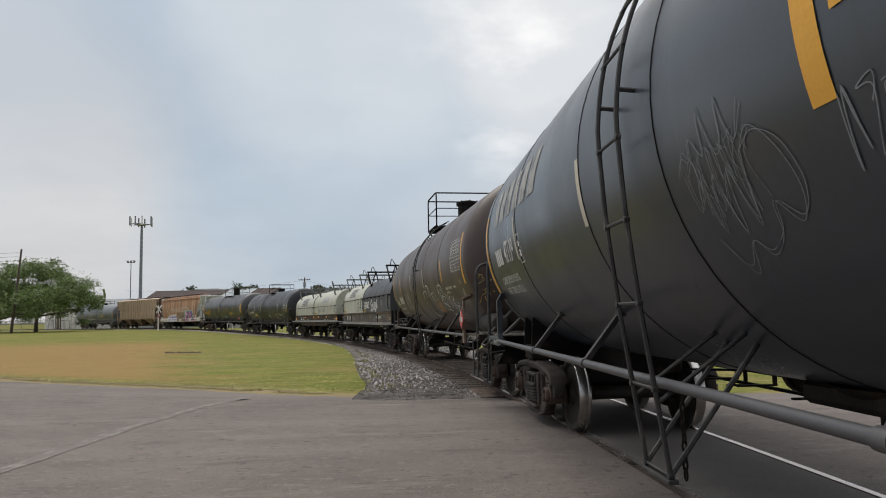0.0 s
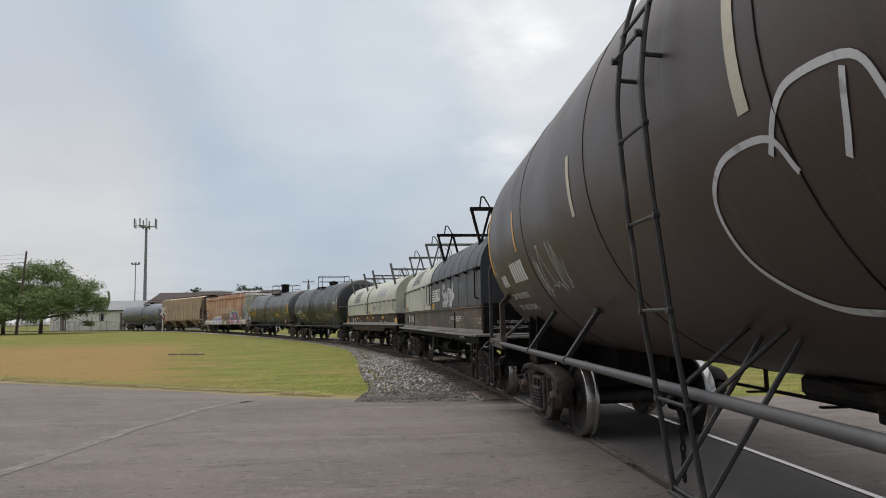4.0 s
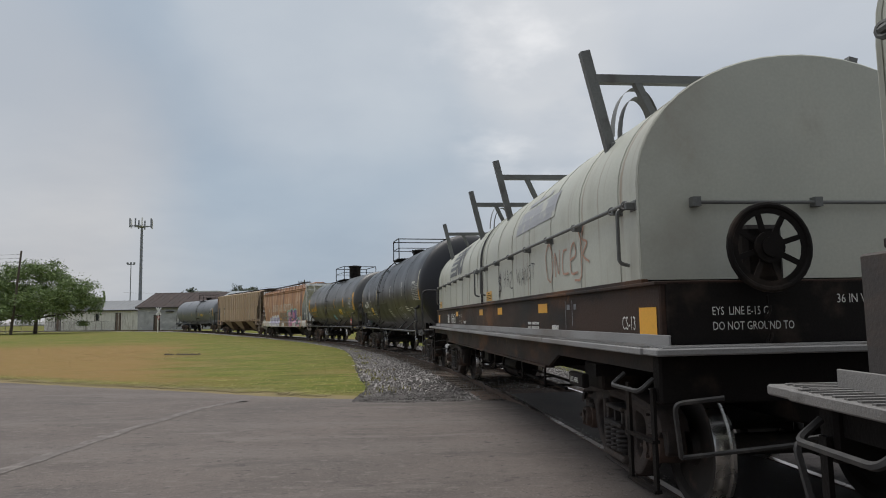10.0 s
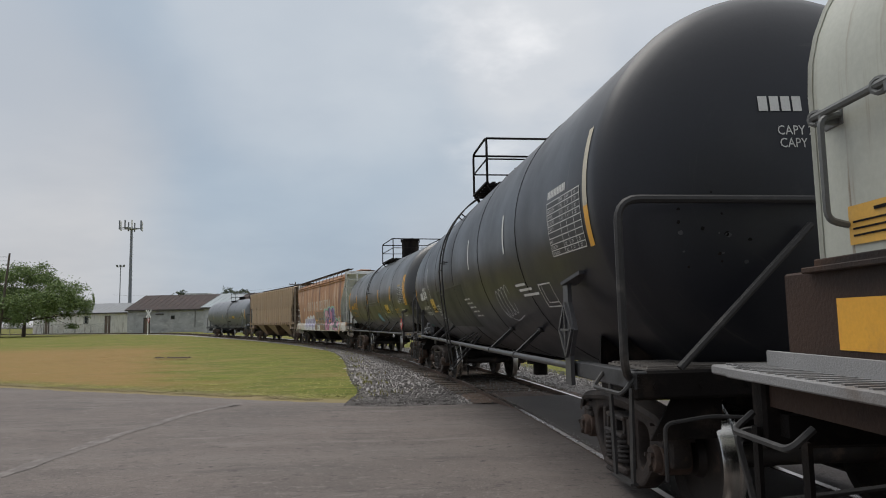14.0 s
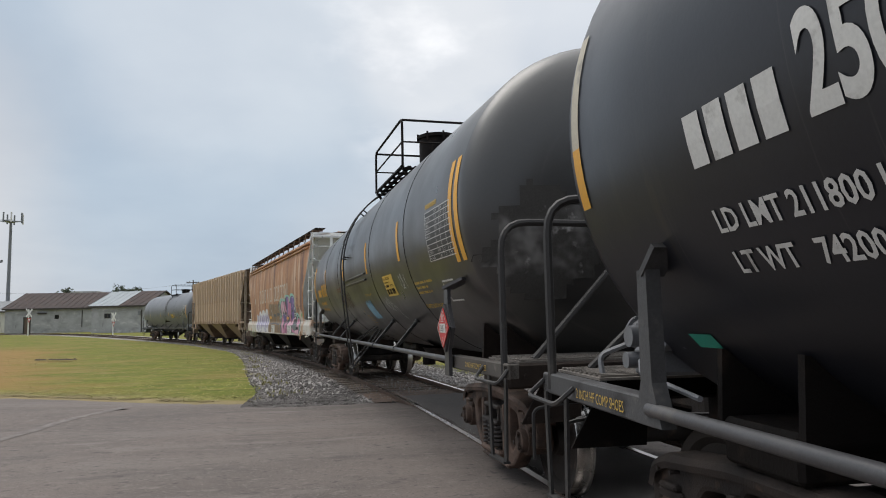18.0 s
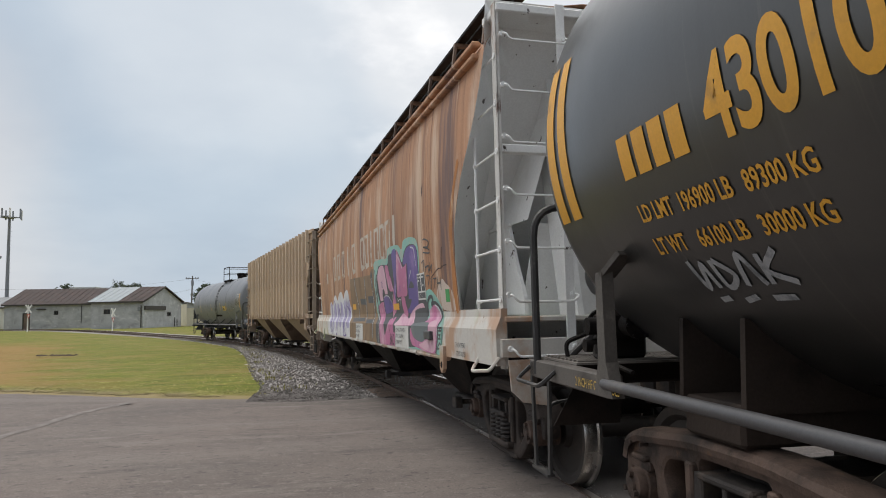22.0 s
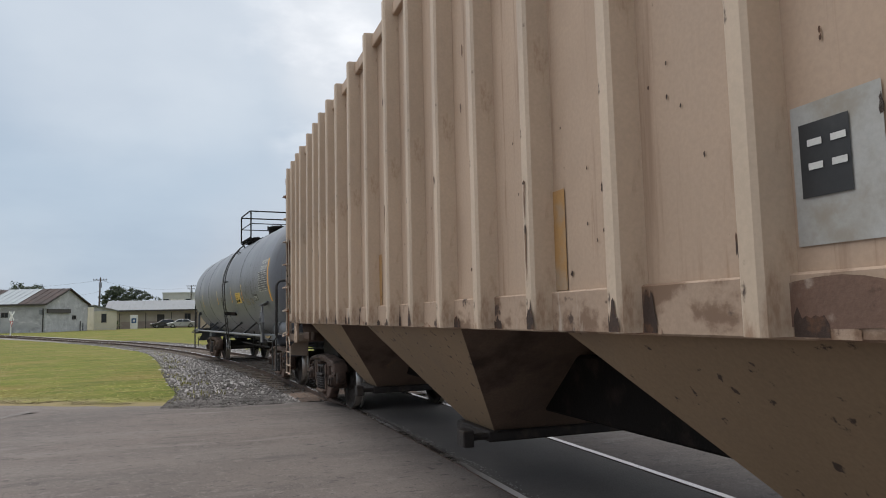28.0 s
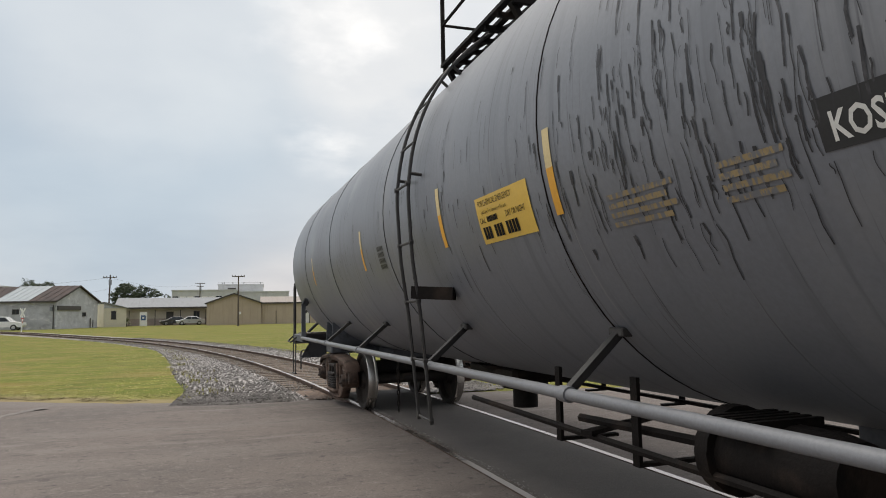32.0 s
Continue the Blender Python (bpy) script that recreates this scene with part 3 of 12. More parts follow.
def part(name, shape, mats, parent, label="", at=None):
    """One mesh object under a thing or a part."""
    me = shape.mesh(name, mats) if isinstance(shape, Shape) else shape
    ob = new(name, me)
    ob.parent = parent
    if at is not None:
        ob.matrix_basis = at
    if label:
        ob["label"] = label
    return ob


def thing(name, label, category, group="", kind=""):
    return tagged(new(name), label, category, group, kind)


def round_path(pts, r=0.12, n=4):
    """A polyline with its inner corners rounded."""
    pts = [Vector(p) for p in pts]
    out = [pts[0]]
    for a, b, c in zip(pts, pts[1:], pts[2:]):
        d0, d1 = (a - b), (c - b)
        q = min(r, d0.length * 0.45, d1.length * 0.45)
        p0, p1 = b + d0.normalized() * q, b + d1.normalized() * q
        for i in range(n + 1):
            t = i / n
            out.append(p0 * (1 - t) ** 2 + b * 2 * t * (1 - t) + p1 * t * t)
    out.append(pts[-1])
    return out


# ---- marks painted on a car's near side: u runs towards the front, v runs up
def on_tank(R, zc, y0, z0, lift=0.004):
    a0 = math.asin(max(-1, min(1, (z0 - zc) / R)))

    def f(u, v):
        a = a0 + v / R
        return (-(R + lift) * math.cos(a), y0 - SHIFTED[0] - u, zc + (R + lift) * math.sin(a))
    return f


def on_shell(R, zc, lift=0.004):
    """u is minus the place along the car, v the height itself."""
    return lambda u, v: (-(R + lift) * math.cos(math.asin((v - zc) / R)), -u, zc + (R + lift) * (v - zc) / R)


def on_head(R, zc, half, head, x0, z0, sg=-1, lift=0.006):
    """On a tank's domed end: u runs to the far side, v up."""
    def f(u, v):
        x, z = x0 + u, z0 + v
        r = min(1.0, math.hypot(x, z - zc) / R) ** (1 / 0.9)
        return (x, sg * (half + head * math.sqrt(max(0.0, 1 - r * r)) + lift), z)
    return f


def on_flat(x, y0, z0):
    return lambda u, v: (x, y0 - SHIFTED[0] - u, z0 + v)


def on_front(y, x0, z0):
    """On a face that looks to the car's front: u runs to the far side."""
    return lambda u, v: (x0 + u, y, z0 + v)


def rects(rows, step=0.14):
    """Rows of (u0, v0, u1, v1) as fine grids."""
    out = []
    for u0, v0, u1, v1 in rows:
        nu, nv = max(1, int(abs(u1 - u0) / 0.6)), max(1, int(abs(v1 - v0) / step))
        for i in range(nu):
            for j in range(nv):
                a, b = u0 + (u1 - u0) * i / nu, u0 + (u1 - u0) * (i + 1) / nu
                c, d = v0 + (v1 - v0) * j / nv, v0 + (v1 - v0) * (j + 1) / nv
                out.append([(a, c), (b, c), (b, d), (a, d)])
    return out


def stroke(pts, w, n=6, closed=False):
    """A ribbon of width w along a smooth line through the points."""
    P = [np.array(p, float) for p in pts]
    if closed:
        P = [P[-1]] + P + P[:2]
    else:
        P = [2 * P[0] - P[1]] + P + [2 * P[-1] - P[-2]]
    line = []
    for a, b, c, d in zip(P, P[1:], P[2:], P[3:]):
        for i in range(n):
            t = i / n
            line.append(0.5 * ((2 * b) + (c - a) * t + (2 * a - 5 * b + 4 * c - d) * t * t + (3 * b - a - 3 * c + d) * t ** 3))
    line.append(P[-2])
    L, R_ = [], []
    for i, p in enumerate(line):
        d = line[min(i + 1, len(line) - 1)] - line[max(i - 1, 0)]
        q = np.array((-d[1], d[0])) / (np.hypot(*d) + 1e-9) * w / 2
        L.append(p + q)
        R_.append(p - q)
    return [[tuple(R_[i]), tuple(R_[i + 1]), tuple(L[i + 1]), tuple(L[i])] for i in range(len(line) - 1)]


def blob(pts, n=5):
    """A filled smooth outline, as a fan."""
    P = [np.array(p, float) for p in pts]
    m = len(P)
    ring = []
    for i in range(m):
        a, b, c, d = P[i - 1], P[i], P[(i + 1) % m], P[(i + 2) % m]
        for k in range(n):
            t = k / n
            ring.append(0.5 * ((2 * b) + (c - a) * t + (2 * a - 5 * b + 4 * c - d) * t * t + (3 * b - a - 3 * c + d) * t ** 3))
    c = sum(ring) / len(ring)
    out = []
    for i in range(len(ring)):
        p, q = ring[i], ring[(i + 1) % len(ring)]
        pm, qm = (p + c) / 2, (q + c) / 2
        out.append([tuple(pm), tuple(p), tuple(q), tuple(qm)])
        out.append([tuple(c), tuple(pm), tuple(qm)])
    return out


def filled(pts, n=4, smooth=True):
    """A filled outline of any shape, in triangles."""
    P = [np.array(p, float) for p in pts]
    m = len(P)
    ring = []
    for i in range(m):
        a, b, c, d = P[i - 1], P[i], P[(i + 1) % m], P[(i + 2) % m]
        for k in range(n if smooth else 1):
            t = k / n
            ring.append(0.5 * ((2 * b) + (c - a) * t + (2 * a - 5 * b + 4 * c - d) * t * t + (3 * b - a - 3 * c + d) * t ** 3))
    tri = geometry.tessellate_polygon([[Vector((p[0], p[1], 0)) for p in ring]])
    return [[tuple(ring[i]) for i in t] for t in tri]


def bars_of(text_len, h, w=0.62, gap=0.24, skip=(), slant=0.0):
    """Plain bars in place of characters, h high."""
    out, u = [], 0.0
    for i in range(text_len):
        if i not in skip:
            out.append([(u, 0), (u + w * h, 0), (u + (w + slant) * h, h), (u + slant * h, h)])
        u += (w + gap) * h
    return out


def text_polys(body, h, squeeze=0.85, bold=0.0):
    """Outline faces of built-in lettering, capitals h high."""
    cu = bpy.data.curves.new("lettering", 'FONT')
    cu.body, cu.size, cu.resolution_u = body, h / 0.69, 2 if h < 0.15 else 6
    cu.offset = bold * h
    ob = bpy.data.objects.new("lettering", cu)
    scene.collection.objects.link(ob)
    me = ob.to_mesh()
    polys = [[(me.vertices[i].co.x * squeeze, me.vertices[i].co.y) for i in p.vertices] for p in me.polygons]
    ob.to_mesh_clear()
    bpy.data.objects.remove(ob)
    bpy.data.curves.remove(cu)
    return polys


def strips(poly, step=0.10):
    """Cut a flat face into low strips, to lie on a rounded side."""
    lo, hi = min(p[1] for p in poly), max(p[1] for p in poly)
    n = int(math.ceil((hi - lo) / step))
    if n <= 1:
        return [poly]
    out = []
    for k in range(n):
        ring = poly
        for cut, sg in ((lo + (hi - lo) * k / n, 1), (lo + (hi - lo) * (k + 1) / n, -1)):
            res = []
            for i in range(len(ring)):
                a, b = ring[i - 1], ring[i]
                da, db = (a[1] - cut) * sg, (b[1] - cut) * sg
                if (da < 0) != (db < 0):
                    t = da / (da - db)
                    res.append((a[0] + (b[0] - a[0]) * t, a[1] + (b[1] - a[1]) * t))
                if db >= 0:
                    res.append(b)
            ring = res
            if len(ring) < 3:
                break
        if len(ring) >= 3:
            out.append(ring)
    return out


SINGLE = {"mark_bars": "mark_bar", "name_bars": "name_bar", "lettering": "letter", "head_lettering": "head_letter", "graffiti": "graffiti_stroke", "graffiti_tag": "tag_stroke", "graffiti_line": "graffiti_line", "emblem": "emblem"}


def clusters(polys):
    """Groups of faces that share corners."""
    root = list(range(len(polys)))

    def top(i):
        while root[i] != i:
            root[i] = root[root[i]]
            i = root[i]
        return i
    seen = {}
    for i, q in enumerate(polys):
        for u, v in q:
            k = (round(float(u), 4), round(float(v), 4))
            if k in seen:
                root[top(i)] = top(seen[k])
            else:
                seen[k] = i
    out = {}
    for i, q in enumerate(polys):
        out.setdefault(top(i), []).append(q)
    return list(out.values())


def paint(name, polys, where, mat, parent, label=""):
    """Paint on a surface; strokes and letters large enough to tell apart are parts of their own."""
    groups = [polys]
    if name in SINGLE:
        found = clusters(polys)
        tall = sum(max(v for q in g for _, v in q) - min(v for q in g for _, v in q) for g in found) / len(found)
        if 1 < len(found) <= 14 and tall > 0.075:
            groups, name = found, SINGLE[name]
    last = None
    for group in groups:
        s = Shape()
        for q in group:
            for p in strips(q):
                s.add([where(u, v) for u, v in p], [tuple(range(len(p)))])
        last = part(name, s, mat, parent, label)
    return last


def tilt(polys, deg=0.0, du=0.0, dv=0.0):
    c, s = math.cos(radians(deg)), math.sin(radians(deg))
    return [[(u * c - v * s + du, u * s + v * c + dv) for u, v in p] for p in polys]

# ---------------------------------------------------------------- ground, crossing, line
def make_ground():
    s = Shape()
    radii = [0.0] + list(np.geomspace(2.5, 5000, 60))
    n = 120
    vs = [(0, 0, -0.14)]
    for r in radii[1:]:
        for j in range(n):
            a = 2 * math.pi * j / n
            x, y = r * math.cos(a), r * math.sin(a)
            lump = 0.03 * noise.noise(Vector((x * 0.15, y * 0.15, 0))) if r < 200 else 0
            vs.append((x, y, float(gz(x, y)) - 0.14 + min(0.0, lump)))
    fs = [(0, 1 + j, 1 + (j + 1) % n) for j in range(n)]
    for i in range(len(radii) - 2):
        for j in range(n):
            a, b = 1 + i * n, 1 + (i + 1) * n
            fs.append((a + j, b + j, b + (j + 1) % n, a + (j + 1) % n))
    s.add(vs, fs, True)
    return tagged(new("ground", s.mesh("ground", m_grass_ground)), "level mown yellow-green grass field", "ground", kind="structure")


make_ground()


def road_edge(x):
    """Where the old asphalt ends and the lawn or gravel begins."""
    y = float(np.interp(x, [-40, -13.7, -10, -7, -4.4, -2.7, -1.8, -0.8, 0.6, 2.5, 6, 20], [36.7, 21.4, 19.3, 17.75, 16.2, 15.35, 15.1, 14.72, 14.8, 14.6, 14.3, 11.5]))
    return y + 0.10 * noise.noise(Vector((x * 0.9, 0, 3))) + 0.14 * noise.noise(Vector((x * 2.6, 0, 9)))


def make_pavement():
    s = Shape()
    rows = []
    xs = [-120, -90, -70, -50, -40, -32] + list(np.arange(-26, 26.01, 0.35)) + [30, 40, 60, 90]
    for k in range(9):
        q = 1 - (1 - k / 8) ** 1.6
        rows.append([(x, -60 + (road_edge(x) + 60) * q + 0.12 * (k == 8), -0.014 - 0.16 * (k == 8)) for x in xs])
    s.sheet(rows, True)
    return tagged(new("pavement", s.mesh("pavement", m_asphalt)), "worn grey asphalt road surface with faint streaks", "pavement", kind="structure")


make_pavement()


def ribbon_on_line(s0, s1, a, b, up, step=1.0, wob=0.0):
    rows = []
    for s in np.arange(s0, s1 + 0.01, step):
        wa = wob * noise.noise(Vector((s * 0.8, a, 0)))
        wb = wob * noise.noise(Vector((s * 0.8, b, 5)))
        rows.append([line_at(s, a + wa, up)[0], line_at(s, b + wb, up)[0]])
    return rows


def make_crossing():
    # darker asphalt between and beside the rails where the road crosses
    s = Shape().sheet(ribbon_on_line(-30, 14.7, -0.66, 0.70, -0.006), True)
    tagged(new("crossing_pavement", s.mesh("crossing_pavement", m_tarmac_dark)), "dark asphalt infill between the rails", "pavement", kind="structure")
    s = Shape()
    rnd = random.Random(3)
    for i in range(1300):
        q = rnd.uniform(-3, 15)
        c, _ = line_at(q, -0.66 + rnd.gauss(0, 0.035), -0.004)
        r = rnd.uniform(0.004, 0.012)
        s.add([c + Vector(p) * r for p in ((1, 0, 0), (-.5, .9, 0), (-.5, -.9, 0), (0.1, 0, rnd.uniform(.4, 1)))], [(0, 1, 3), (1, 2, 3), (2, 0, 3)])
    tagged(new("flangeway_dirt", s.mesh("flangeway_dirt", m_ballast)), "crumbly dirt packed along the inside of the rail", "dirt", kind="stuff")
    # pale band of filler worn across the asphalt
    s = Shape()
    rows = []
    for q in np.linspace(0, 1, 60):
        x = float(np.interp(q, [0, 0.25, 0.5, 0.8, 1], [-4.74, -4.62, -4.58, -4.36, -3.9]))
        y = 6.2 + 7.6 * q
        w = 0.10 + 0.05 * noise.noise(Vector((y * 1.3, 2, 0))) - 0.05 * max(0, q - 0.7)
        x += 0.03 * noise.noise(Vector((y * 2.1, 5, 0)))
        rows.append([(x - w, y, -0.0095), (x + w, y, -0.0095)])
    s.sheet(rows, True)
    tagged(new("road_seam", s.mesh("road_seam", surface("pale_seam_filler", (0.178, 0.160, 0.147), 0.9, 0, [((0.125, 0.108, 0.099), (7, 4, 3), 0.40, 0.56, 8), ((0.125, 0.108, 0.099), (1.2, 0.7, 1), 0.47, 0.64, 5)], 0.005, 60, 0.2))), "faint pale sealed seam across the asphalt", "seam", kind="structure")


make_crossing()


def gravel_left(s):
    """How far the stone spreads to the near side of the line."""
    return float(np.interp(s, [13.6, 15, 16, 17, 20, 24, 30, 40, 55, 75, 260], [3.6, 3.4, 3.25, 3.15, 3.2, 3.15, 2.7, 1.9, 1.7, 1.7, 1.7]))


def make_bed():
    s = Shape()
    rows = []
    for q in list(np.arange(13.8, 60, 0.5)) + list(np.arange(60, 258, 3.0)):
        w = gravel_left(q)
        z = -0.105 if q > 15.5 else -0.08
        jit = 0.22 * noise.noise(Vector((q * 0.9, 0, 0))) + 0.30 * noise.noise(Vector((q * 2.3, 3, 0)))
        rows.append([line_at(q, a, b)[0] for a, b in ((-w - 0.6 + jit, -0.20), (-w + jit, -0.125), (-1.75, -0.105), (-1.25, z - 0.005), (0, z), (1.25, z - 0.005), (1.8, -0.105), (2.6, -0.12), (3.2, -0.20))])
    for c0, c1, slot in ((0, 3, 0), (3, 5, 1), (5, 8, 0)):
        s.sheet([r[c0:c1 + 1] for r in rows], True, slot)
    tagged(new("ballast", s.mesh("ballast", [m_ballast, m_bed_brown])), "crushed-stone ballast bed, rust-brown between the rails", "ballast", kind="structure")
    # loose stones
    rnd = random.Random(5)
    st = Shape()
    for i in range(34000):
        q = 14.6 + 50 * rnd.random() ** 1.9 if rnd.random() < 0.88 else 13.75 + abs(rnd.gauss(0, 0.8))
        w = gravel_left(q)
        a = rnd.uniform(-w - 0.25, 3.0)
        if abs(a) < 1.25 and rnd.random() < 0.75:
            continue
        c, _ = line_at(q, a, -0.10)
        r = rnd.uniform(0.010, 0.030) * (1.7 if rnd.random() < 0.05 else 1)
        ps = []
        for p in ((1, 0, 0.2), (-.4, .9, 0.1), (-.6, -.8, 0.2), (0.2, 0.1, 1), (0.1, -0.1, -.7), (.5, .6, .5)):
            ps.append(c + Vector([e * r * rnd.uniform(.7, 1.3) for e in p]))
        st.add(ps, [(0, 5, 3), (5, 1, 3), (1, 2, 3), (2, 0, 3), (0, 2, 4), (1, 5, 4), (5, 0, 4), (2, 1, 4)])
    mt = surface("loose_stone_mix", (0.29, 0.27, 0.255), 0.9, 0, [((0.14, 0.13, 0.122), (5, 5, 5), 0.5, 0.6, 2), ((0.40, 0.375, 0.355), (4, 4, 4), 0.66, 0.74, 2)], 0.004, 40, 0.3)
    tagged(new("loose_stones", st.mesh("loose_stones", mt)), "loose grey crushed stones beside the track", "gravel", kind="stuff")


make_bed()


def make_track():
    tr = thing("railway_track", "curving single railway track with polished rails on wooden ties", "railway track", kind="structure")
    head = [(-0.036, 0.0), (0.036, 0.0)]
    side = [(0.036, -0.002), (0.036, -0.035), (0.010, -0.045), (0.010, -0.15), (0.07, -0.17), (-0.07, -0.17), (-0.010, -0.15), (-0.010, -0.045), (-0.036, -0.035), (-0.036, -0.002)]
    qs = list(np.arange(-198, -10, 3.0)) + list(np.arange(-10, 70, 0.75)) + list(np.arange(70, 258, 2.5))
    for sg in (-1, 1):
        s = Shape()
        s.sheet([[line_at(q, sg * 0.7525 + a, b)[0] for a, b in head] for q in qs], True, 0)
        s.sheet([[line_at(q, sg * 0.7525 + a, b)[0] for a, b in side] for q in qs], False, 1)
        part("rail", s, [m_rail_top, m_rail], tr)
    tie = Shape().box(-1.29, -0.115, -0.17, 1.29, 0.115, 0.0, 0.012).mesh("tie", m_tie)
    plate = Shape()
    for sg in (-1, 1):
        plate.box(sg * 0.7525 - 0.15, -0.09, 0.0, sg * 0.7525 + 0.15, 0.09, 0.014)
    rnd = random.Random(8)
    q = 15.0
    count = 0
    while q < 150 and count < 250:
        c, th = line_at(q, rnd.uniform(-.05, .05), -0.165)
        c.z += 0.072 + rnd.uniform(-.01, .008)
        t = part("tie", tie, m_tie, tr, at=pose(c.x, c.y, c.z, 0, 0, math.degrees(th) + rnd.uniform(-1, 1)))
        q += 0.53 + rnd.uniform(-.03, .03)
        count += 1


make_track()


def make_grass():
    """Tufts on the lawn, thick along the road's ragged edge."""
    rnd = random.Random(11)
    s = Shape()
    cols = []
    i = 0
    while i < 34000:
        if i < 13000:
            x = rnd.uniform(-26, -1.75) if rnd.random() < 0.9 else rnd.uniform(4.8, 20)
            y = road_edge(x) + abs(rnd.gauss(0, 0.45)) - 0.10
            hgt = rnd.uniform(0.002, 0.022)
        else:
            y = 14.5 + 45 * rnd.random() ** 1.9
            x = rnd.uniform(-10 - y * 0.75, 16)
            hgt = rnd.uniform(0.002, 0.010)
        clump = noise.noise(Vector((x * 0.8, y * 0.8, 2)))
        if y < road_edge(x) - 0.12 or (y < road_edge(x) + 0.5 and clump < -0.15):
            i += 1
            continue
        # keep off the stones
        sidx = int(np.argmin((LX - x) ** 2 + (LY - y) ** 2))
        off = (x - LX[sidx]) * math.cos(LTH[sidx]) + (y - LY[sidx]) * math.sin(LTH[sidx])
        if -gravel_left(S_GRID[sidx]) + rnd.gauss(0.0, 0.3) < off < 2.9 + rnd.gauss(0, .2):
            i += 1
            continue
        z0 = float(gz(x, y)) - 0.145
        for b in range(3):
            a, w = rnd.uniform(0, 6.28), rnd.uniform(0.008, 0.022)
            lean = rnd.uniform(0.06, 0.16)
            dx, dy = math.cos(a), math.sin(a)
            px, py = x + rnd.gauss(0, .06), y + rnd.gauss(0, .06)
            s.add([(px - dy * w, py + dx * w, z0), (px + dy * w, py - dx * w, z0), (px + dx * lean, py + dy * lean, z0 + 0.012 + hgt * rnd.uniform(.4, 1.0))], [(0, 1, 2)])
        i += 1
    # weeds that creep into the stones along their edge
    for k in range(420):
        q = 15.2 + 40 * rnd.random() ** 1.6
        a = -gravel_left(q) + abs(rnd.gauss(0, 0.35))
        if noise.noise(Vector((q * 0.7, 4, 0))) < 0.05:
            continue
        c, _ = line_at(q, a, -0.14)
        for b in range(3):
            t, w = rnd.uniform(0, 6.28), rnd.uniform(0.01, 0.025)
            dx, dy = math.cos(t), math.sin(t)
            s.add([(c.x - dy * w, c.y + dx * w, c.z), (c.x + dy * w, c.y - dx * w, c.z), (c.x + dx * 0.06, c.y + dy * 0.06, c.z + rnd.uniform(0.06, 0.15))], [(0, 1, 2)])
    mg = surface("grass_blades", (0.245, 0.235, 0.062), 0.9, 0, [((0.23, 0.18, 0.07), (0.3, 0.3, 0.3), 0.5, 0.7, 5), ((0.135, 0.150, 0.032), (1.2, 1.2, 1.2), 0.55, 0.75, 4)], 0.0, 10, 0.3)
    dry_stretch(mg)
    tagged(new("grass", s.mesh("grass", mg)), "short yellow-green grass tufts along the road edge", "grass", kind="stuff")


make_grass()

# ---------------------------------------------------------------- running gear shared by all cars (near side is -x, front is -y)
WHEEL_R = 0.457


def wheel_profile():
    return [(0.0, 0.10), (0.07, 0.10), (0.13, 0.085), (0.15, 0.03), (0.36, 0.02), (0.395, 0.055), (0.45, 0.06), (0.457, 0.05), (0.462, -0.05), (0.487, -0.06), (0.485, -0.085), (0.46, -0.092), (0.40, -0.085), (0.36, -0.02), (0.15, -0.03), (0.12, -0.1), (0.0, -0.1)]


def wheelset_mesh():
    s = Shape()
    s.lathe([(0.085, -0.72), (0.08, 0), (0.085, 0.72)], (0, 0, 0), 'X', 14)
    for sg in (-1, 1):
        prof = [(r, sg * (0.7525 + h)) for r, h in wheel_profile()]
        s.lathe(prof[:7], (0, 0, 0), 'X', 40)
        s.lathe(prof[6:11], (0, 0, 0), 'X', 40, slot=1)
        s.lathe(prof[10:], (0, 0, 0), 'X', 40)
        s.lathe([(0.0, sg * 1.17), (0.045, sg * 1.17), (0.05, sg * 1.155), (0.092, sg * 1.15), (0.10, sg * 1.135), (0.10, sg * 1.10), (0.118, sg * 1.095), (0.122, sg * 1.07), (0.122, sg * 0.88)], (0, 0, 0), 'X', 22, slot=2)
        for k in range(3):
            a = k * 2.094
            s.cyl((sg * 1.145, 0.066 * math.cos(a), 0.066 * math.sin(a)), (sg * 1.178, 0.066 * math.cos(a), 0.066 * math.sin(a)), 0.018, 6, slot=2)
    return s.mesh("wheelset", [m_wheel, m_tread, m_cast])


